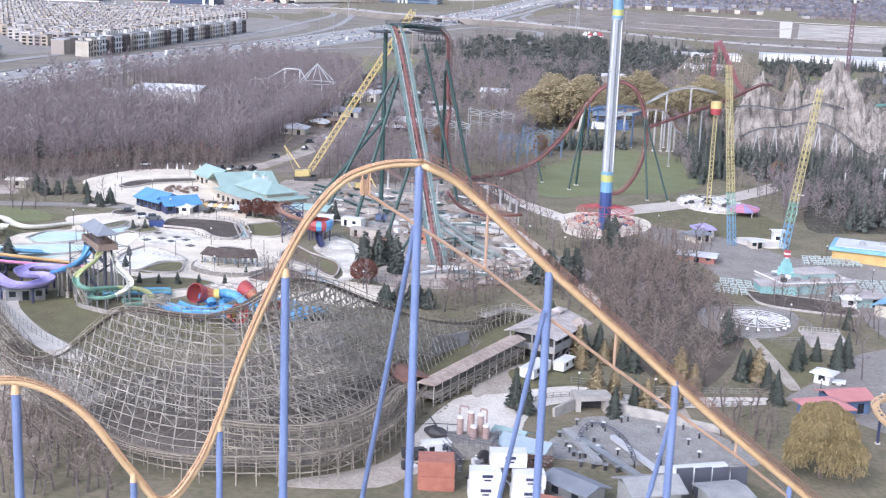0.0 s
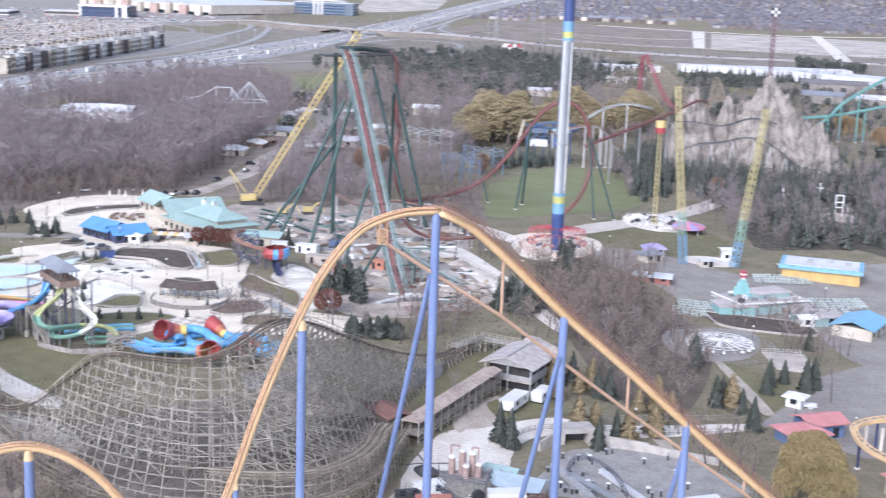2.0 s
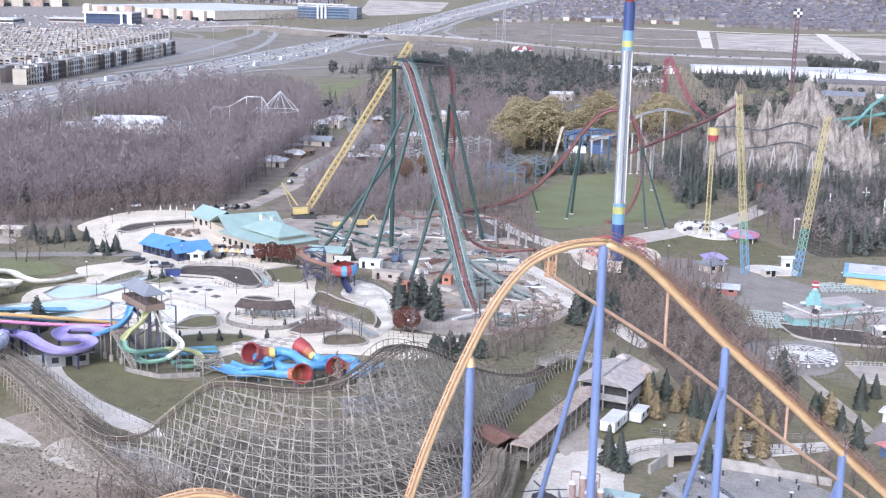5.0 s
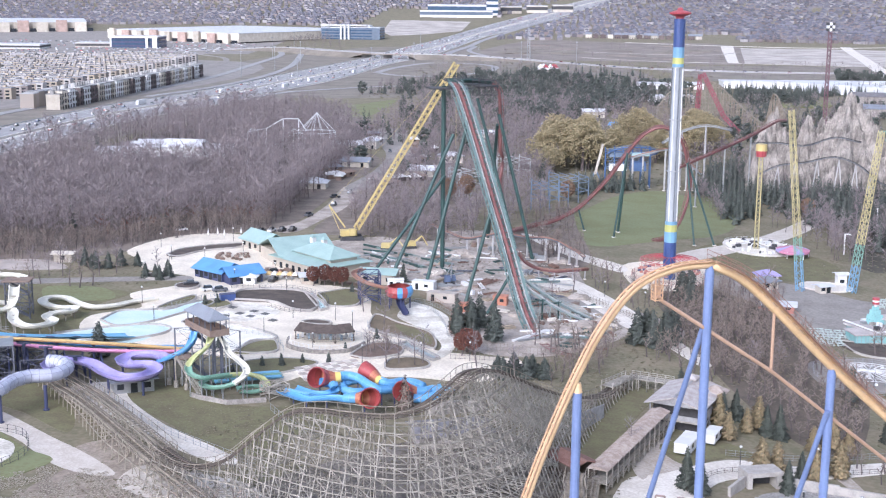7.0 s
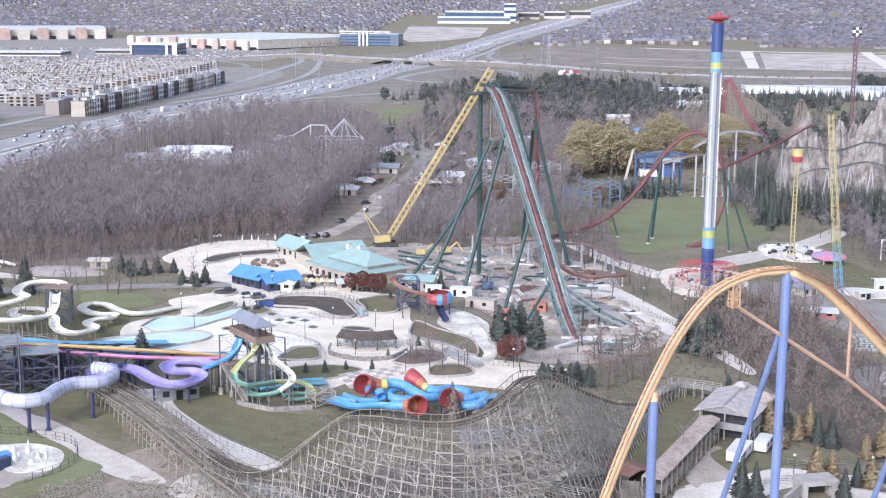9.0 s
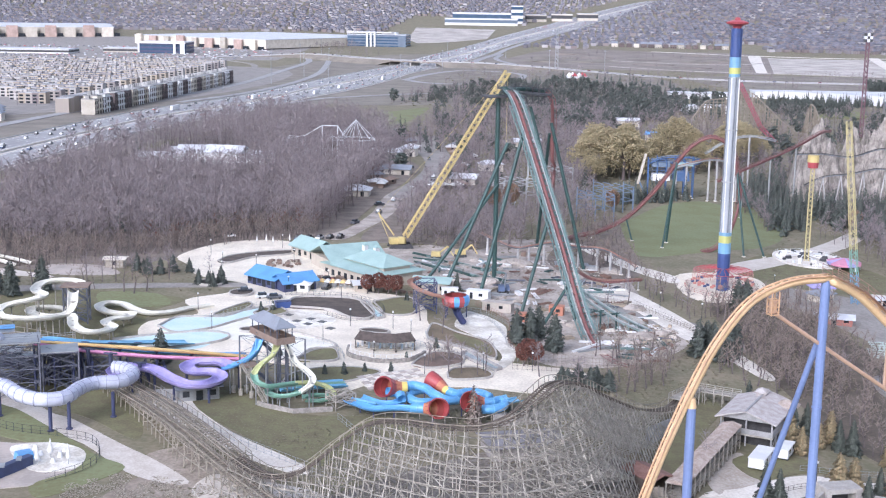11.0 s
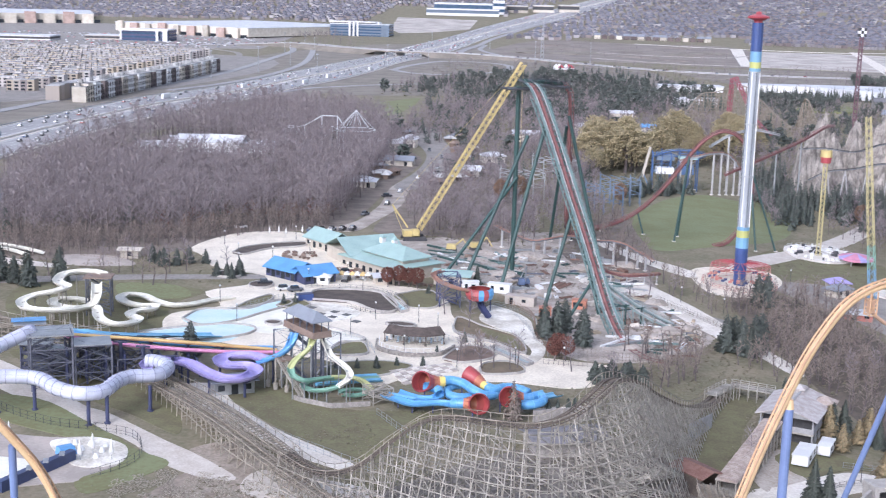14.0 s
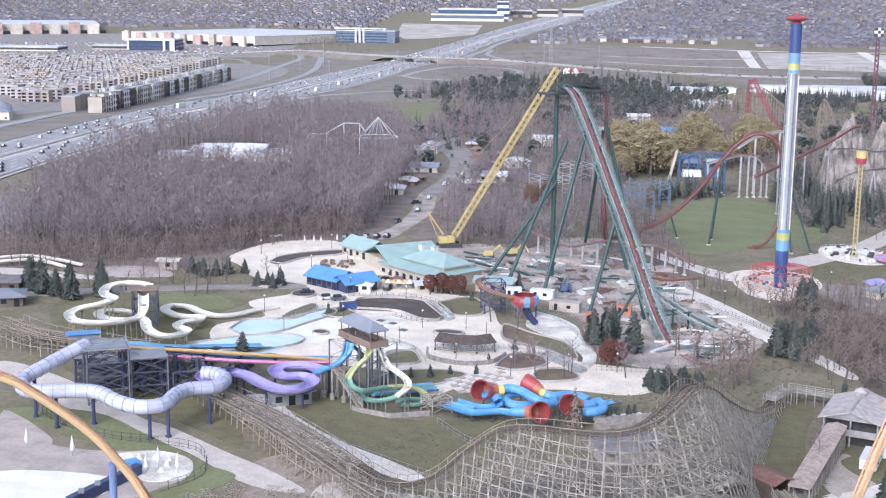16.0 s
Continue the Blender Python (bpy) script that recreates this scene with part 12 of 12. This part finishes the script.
# dusty ground beneath the trestle, its colour darkened for the shade inside
drape("bare_ground", [(-108, 224), (-98, 240), (-78, 262), (-62, 270), (-50, 262), (-46, 236), (-48.5, 214), (-60, 202), (-76, 197.5), (-90, 202), (-102, 212)], 0.05, mat("dusty_shaded_ground", (0.25, 0.22, 0.19), (0.125, 0.108, 0.092), 0.95, size=5, fine=0.7, bump=0.1, grain=0.5), skirt=0.3)

# railings, pipes, silos and gantries crowded round the stage block
plant = thing("stage_machinery", on(-25, 226), "grey stage machinery of ribbed silos, pipes and railings", "machinery")
for k in range(7):
    x, y = -25.6 + k * 0.95, 224.6 - k * 0.18
    bm = bmesh.new()
    tube(bm, on(x, y), on(x, y, 3.4 + 0.5 * (k % 2)), 0.42, n=10)
    tube(bm, on(x, y, 3.4 + 0.5 * (k % 2)), on(x, y, 3.7 + 0.5 * (k % 2)), 0.42, 0.15, 10)
    part("silo", bm, M["steel"], plant)
for a, b_, z in (((-33.4, 218.4), (-25.0, 216.9), 3.3), ((-33.4, 218.4), (-34.0, 223.6), 3.3), ((-25.0, 216.9), (-24.4, 222.6), 3.3)):
    b = Bars()
    n = max(3, round(math.dist(a, b_) / 1.1))
    for k in range(n + 1):
        x, y = a[0] + (b_[0] - a[0]) * k / n, a[1] + (b_[1] - a[1]) * k / n
        b.add(on(x, y, z - 0.6), on(x, y, z + 1.1), 0.09)
    for h in (0.55, 1.1):
        b.add(on(*a, z + h), on(*b_, z + h), 0.09)
    b.made("railing", M["grey_steel"], plant)
for k in range(5):
    bm = bmesh.new()
    y = 219.5 + 0.9 * k
    sweep(bm, curve_pts([on(-24.2, y, 0.5 + 0.3 * k), on(-21, y - 0.6, 0.6 + 0.3 * k), on(-18.4, y - 2.2, 0.7 + 0.3 * k), on(-17.6, y - 5.5, 0.4)], 1.0), ring(0.17, 6))
    part("pipe", bm, M["tank_pink"] if k % 2 else M["grey_steel"], plant)
st_ = Bars()
for k in range(9):
    st_.add(on(-33.6 + k * 0.42, 215.4 - k * 0.1, 2.9 - k * 0.32), on(-33.2 + k * 0.42, 217.2 - k * 0.1, 2.9 - k * 0.32), 0.36, 0.06)
for o in (0, 1.8):
    st_.add(on(-33.6, 215.4 + o, 3.9), on(-30.2, 214.6 + o, 1.2), 0.09)
    st_.add(on(-33.6, 215.4 + o, 2.9), on(-30.2, 214.6 + o, 0.2), 0.12, 0.22)
st_.made("stair", M["grey_steel"], plant)
gan = thing("rusty_gantry", on(-19, 217.5), "low rusty steel gantry behind the containers", "gantry")
b = Bars()
lattice(b, on(-24.5, 213.8, 2.6), on(-13.8, 216.6, 2.6), 1.5, 1.5, 1.5, 0.16, 0.1)
b.made("truss", M["rust"], gan)
for k in range(4):
    b = Bars()
    b.add(on(-24 + k * 3.2, 214 + k * 0.85), on(-24 + k * 3.2, 214 + k * 0.85, 2.6), 0.22)
    b.made("leg", M["rust"], gan)
for k in range(3):
    x, y = -39.5 + k * 2.3, 219.5 - k * 3.6
    fence_line("stage_fence", [(x, y), (x + 2.4, y - 0.7), (x + 4.6, y - 1.6)], 1.2, 1.0, M["grey_steel"], "grey steel railing among the stage props")
for k in range(34):
    x, y = -37 + nr.uniform(0, 20), 209 + nr.uniform(0, 17)
    it = thing("scrap_piece", on(x, y), "bent pipe and scrap lying on the stage lot", "scrap", "stage scrap")
    bm = bmesh.new()
    w = nr.uniform(0, 6.28)
    l = nr.uniform(0.8, 2.0)
    sweep(bm, curve_pts([on(x - l * math.cos(w), y - l * math.sin(w), 0.15), on(x, y, nr.uniform(0.4, 1.6)), on(x + l * math.cos(w + 0.5), y + l * math.sin(w + 0.5), 0.15)], 0.6), ring(nr.uniform(0.09, 0.2), 6))
    part("pipe", bm, nr.choice((M["dark"], M["grey_steel"], M["rust"], M["white"])), it)
# ramps of the highway junction
def ramp(line, w, material, lift=0.4):
    pts = curve_pts([(x, y, 0) for x, y in line], 25)
    left, right = [], []
    for i, p in enumerate(pts):
        d = (pts[min(i + 1, len(pts) - 1)] - pts[max(i - 1, 0)]).normalized()
        left.append((p.x - d.y * w / 2, p.y + d.x * w / 2))
        right.append((p.x + d.y * w / 2, p.y - d.x * w / 2))
    drape("road", left + right[::-1], lift, material, rounded=False)


ramp([(-290, 1616), (-281, 1722), (-249, 1850), (-192, 1850), (-152, 1785), (-158, 1653), (-207, 1561), (-255, 1562), (-286, 1610)], 10, M["road"])
ramp([(-199, 1950), (-248, 2120), (-236, 2429), (-220, 2698), (-149, 3148), (6, 3733), (120, 4200)], 12, M["road"], 0.6)
ramp([(-113, 1925), (-175, 2060), (-222, 2240), (-226, 2429)], 9, M["road"], 0.5)
ramp([(-352, 1000), (-328, 1219), (-298, 1288), (-255, 1347), (-200, 1400), (-150, 1500), (-150, 1620)], 8, M["road"])
ramp([(-466, 780), (-469, 881), (-472, 1030), (-460, 1251), (-462, 1478), (-482, 1768), (-499, 1998), (-530, 2140)], 10, M["road"], 0.5)
ramp([(-430, 1150), (-412, 1300), (-408, 1500), (-420, 1700), (-450, 1900), (-480, 2070)], 9, M["road"], 0.5)
ramp([(-530, 2150), (-640, 2230), (-800, 2310), (-1000, 2390)], 22, M["asphalt"], 0.5)
ramp([(-640, 2020), (-560, 1900), (-520, 1700), (-540, 1560)], 9, M["asphalt"], 0.4)
ramp([(60, 2640), (245, 2565), (450, 2538), (700, 2650)], 9, M["concrete"], 0.5)
ramp([(475, 2566), (420, 2150), (354, 1692)], 20, M["concrete"], 0.5)
ramp([(-30, 2080), (80, 2010), (200, 1985), (380, 1940), (620, 1900)], 8, M["pale_lot"], 0.5)
ramp([(-60, 2300), (90, 2230), (190, 2240), (240, 2330)], 7, M["pale_lot"], 0.5)
for x, y, w in [(-143, 620, 80), (-138, 660, 85), (-146, 575, 88), (-140, 705, 95), (-150, 735, 100), (-136, 690, 20), (-147, 540, 85), (-152, 512, 70), (-158, 790, 105), (-163, 830, 100), (-150, 560, 30), (-136, 640, 60)]:
    copy_thing(rng.choice(cars[:4]), Matrix.Translation(on(x, y, 0.12)) @ Matrix.Rotation(radians(w), 4, "Z"))

# timber landing between the coaster's end and the station, with its grey siding
land_ = thing("timber_landing", on(-32, 310), "weathered timber landing on posts behind the station", "landing")
for a, b_ in (((-38, 301), (-32, 311)), ((-32, 311), (-22, 309))):
    b = Bars()
    b.add(on(*a, 3.0), on(*b_, 3.0), 3.2, 0.25)
    b.made("deck", M["wood"], land_)
    n = round(math.dist(a, b_) / 2)
    dx, dy = (b_[0] - a[0]) / math.dist(a, b_), (b_[1] - a[1]) / math.dist(a, b_)
    for o in (-1.5, 1.5):
        for h in (3.6, 4.1):
            rl = Bars()
            rl.add(on(a[0] - dy * o, a[1] + dx * o, h), on(b_[0] - dy * o, b_[1] + dx * o, h), 0.1)
            rl.made("handrail", M["wood"], land_)
        for k in range(n + 1):
            x, y = a[0] + (b_[0] - a[0]) * k / n - dy * o, a[1] + (b_[1] - a[1]) * k / n + dx * o
            rl = Bars()
            rl.add(on(x, y), on(x, y, 4.1), 0.2)
            rl.made("post", M["wood"], land_)
sid = thing("siding_wall", on(-41.5, 286), "grey board siding under the coaster's last drop", "wall")
for k in range(9):
    x, y = -45.6 + 6.4 * k / 9 + 0.4, 273.3 + 13.1 * k / 9 + 0.85
    bm = bmesh.new()
    box(bm, on(x, y, -0.2), (1.86, 0.18, 4.6 - 0.14 * k), 65.6)
    part("board", bm, M["grey_board"], sid)
for k in range(4):
    bm = bmesh.new()
    box(bm, on(-76.3 + k * 2.6, 282.2 + k * 1.25, 0.0), (2.84, 4.6, 1.1 + 0.1 * (k % 2)), 26)
    tagged(part("retaining_block", bm, M["concrete"]), "pale concrete retaining block on the slope", "retaining wall", "retaining blocks")
for pts, nm in (([(-51.5, 408.0), (-37.8, 392.6), (-28.0, 378.6), (-22.7, 368.3)], "brown timber fence along the service road"), ([(-56.6, 389.6), (-42.2, 378.5), (-32.3, 363.8)], "brown timber fence along the service road"), ([(-92.2, 386.6), (-81.5, 369.7), (-79.3, 345.8), (-71.6, 326.7)], "brown timber fence beside the water channel"), ([(-10, 348), (-18, 362), (-30, 384), (-44, 406)], "brown timber fence along the service road")):
    fence_line("timber_fence", pts, 1.5, 1.6, M["rust"] if "channel" in nm else M["wood_brown"], nm)
# rubble, offcuts and stacked sections strewn where the track is being laid
dr = random.Random(77)
DIG = [(-53.1, 374.1), (-45.1, 384.0), (-32.3, 379.4), (-32.5, 354.9), (-42.3, 337.4), (-52.2, 344.4)]
SITE = [(-112, 430), (-70, 476), (-44, 440), (-52, 396), (-78, 388), (-100, 402)]
V, F = [], []
for poly, gap in ((DIG, 0.9), (SITE, 1.9)):
    for x, y in scatter(poly, gap):
        if noise.noise(Vector((x * 0.22, y * 0.22, 6))) > 0.0:
            clump(V, F, (x, y, land(x, y) + 0.3), dr.uniform(0.2, 0.75), dr.uniform(0.25, 0.6), dr)
tagged(new("site_rubble", tri_mesh("site_rubble", [tuple(q) for q in V], F, island("mixed_site_rubble", [(0.34, 0.28, 0.23), (0.22, 0.175, 0.145), (0.48, 0.44, 0.40), (0.28, 0.22, 0.18), (0.62, 0.59, 0.56)]))), "mixed rubble and clods on the building site", "rubble", kind="stuff")
for x, y in scatter(DIG, 5.2) + scatter(SITE, 8.5):
    l, w = dr.uniform(3, 10), dr.uniform(0, 180)
    it = thing("track_section", on(x, y), "steel offcut lying on the churned building site", "steel section", "steel offcuts")
    bm = bmesh.new()
    for o in (-0.45, 0.45):
        c = on(x - o * math.sin(radians(w)), y + o * math.cos(radians(w)), 0.25)
        box(bm, c, (l, 0.28, 0.3), w)
    for k in range(3):
        u = (k - 1) * l * 0.35
        box(bm, on(x + u * math.cos(radians(w)), y + u * math.sin(radians(w)), 0.2), (0.3, 1.2, 0.25), w)
    part("section", bm, dr.choice((M["steel"], M["white"], M["teal_steel"], M["grey_steel"], M["rust"])), it)

# dead grass, weeds and low brush on the open ground
M["tuft"] = island("dead_grass_and_brush", [(0.235, 0.20, 0.14), (0.195, 0.17, 0.115), (0.27, 0.235, 0.17), (0.175, 0.165, 0.10), (0.205, 0.19, 0.12), (0.19, 0.16, 0.115)])
V, F = [], []
r_ = random.Random(5)
for poly, gap, size in (([(-125, 205), (-60, 215), (-28, 250), (-20, 330), (-60, 330), (-120, 265), (-150, 215)], 1.5, 0.28), ([(-240, 230), (-170, 230), (-140, 215), (-120, 205), (-100, 165), (-220, 150)], 1.3, 0.17), ([(-40, 300), (10, 330), (20, 420), (-20, 430), (-50, 400)], 2.4, 0.4), ([(-250, 370), (-170, 385), (-205, 440), (-280, 415)], 2.6, 0.4), ([(-158, 470), (-40, 470), (-40, 640), (-150, 680)], 3.2, 0.55), ([(-157, 278), (-134, 293), (-112, 275), (-95, 272), (-111, 245), (-131, 260)], 1.1, 0.12), ([(-222, 340), (-205, 324), (-180, 326), (-184, 352), (-180, 368), (-222, 376)], 1.2, 0.13), ([(8, 290), (40, 290), (48, 312), (30, 322), (10, 318)], 1.1, 0.12), ([(-60, 640), (40, 640), (60, 1100), (-140, 1150), (-190, 900)], 6.5, 0.9), ([(20, 240), (75, 300), (60, 380), (20, 330)], 2.0, 0.3), ([(-10, 440), (60, 440), (120, 520), (60, 600), (0, 520)], 3.2, 0.4), ([(-250, 1180), (60, 1150), (230, 1420), (60, 1880), (-240, 1900)], 13, 1.5)):
    for x, y in scatter(poly, gap):
        if noise.noise(Vector((x * 0.08, y * 0.08, 2))) > -0.12 and open_lane(x, y) and not inside((x, y), [(-44, 269.5), (-46.5, 252.8), (-41.4, 254.4), (-27.8, 305.2), (-30.2, 317.4), (-38.2, 291.4)]) and not any(inside((x, y), q) for q in PAVED):
            z = land(x, y) + size * 0.5
            clump(V, F, (x, y, z), size * r_.uniform(0.7, 1.9), size * r_.uniform(0.5, 0.9), r_)
tagged(new("dead_grass", tri_mesh("dead_grass", [tuple(q) for q in V], F, M["tuft"])), "tufts of dead grass and low brush on the ground", "grass", kind="stuff")

# cars parked in the water park
for x, y, a, k in ((-162.7, 384.2, 20, 1), (-155.6, 378.4, 35, 0), (-139.6, 394.8, 80, 1), (-192.1, 470.9, 25, 0)):
    tagged(copy_thing(cars[k], Matrix.Translation(on(x, y, 0.12)) @ Matrix.Rotation(radians(a), 4, "Z")), ("white", "black")[k] + " car parked on the pale paving", "car", "parked cars")
# red and white show tents beyond the conifer belt
for k, (x, y) in enumerate(((-88, 1742), (-81, 1735), (-75, 1745), (-68, 1738), (-84, 1752), (-71, 1752))):
    tent = thing("show_tent", on(x, y), "small red and white striped tent beyond the conifers", "tent", "striped tents")
    for nm, z0, z1, r0, r1, m in (("skirt", 0, 3.2, 4.2, 4.2, "white"), ("canopy", 3.2, 7.5, 4.6, 0.3, "red" if k % 2 else "white")):
        bm = bmesh.new()
        tube(bm, on(x, y, z0), on(x, y, z1), r0, r1, 10)
        part(nm, bm, M[m], tent)
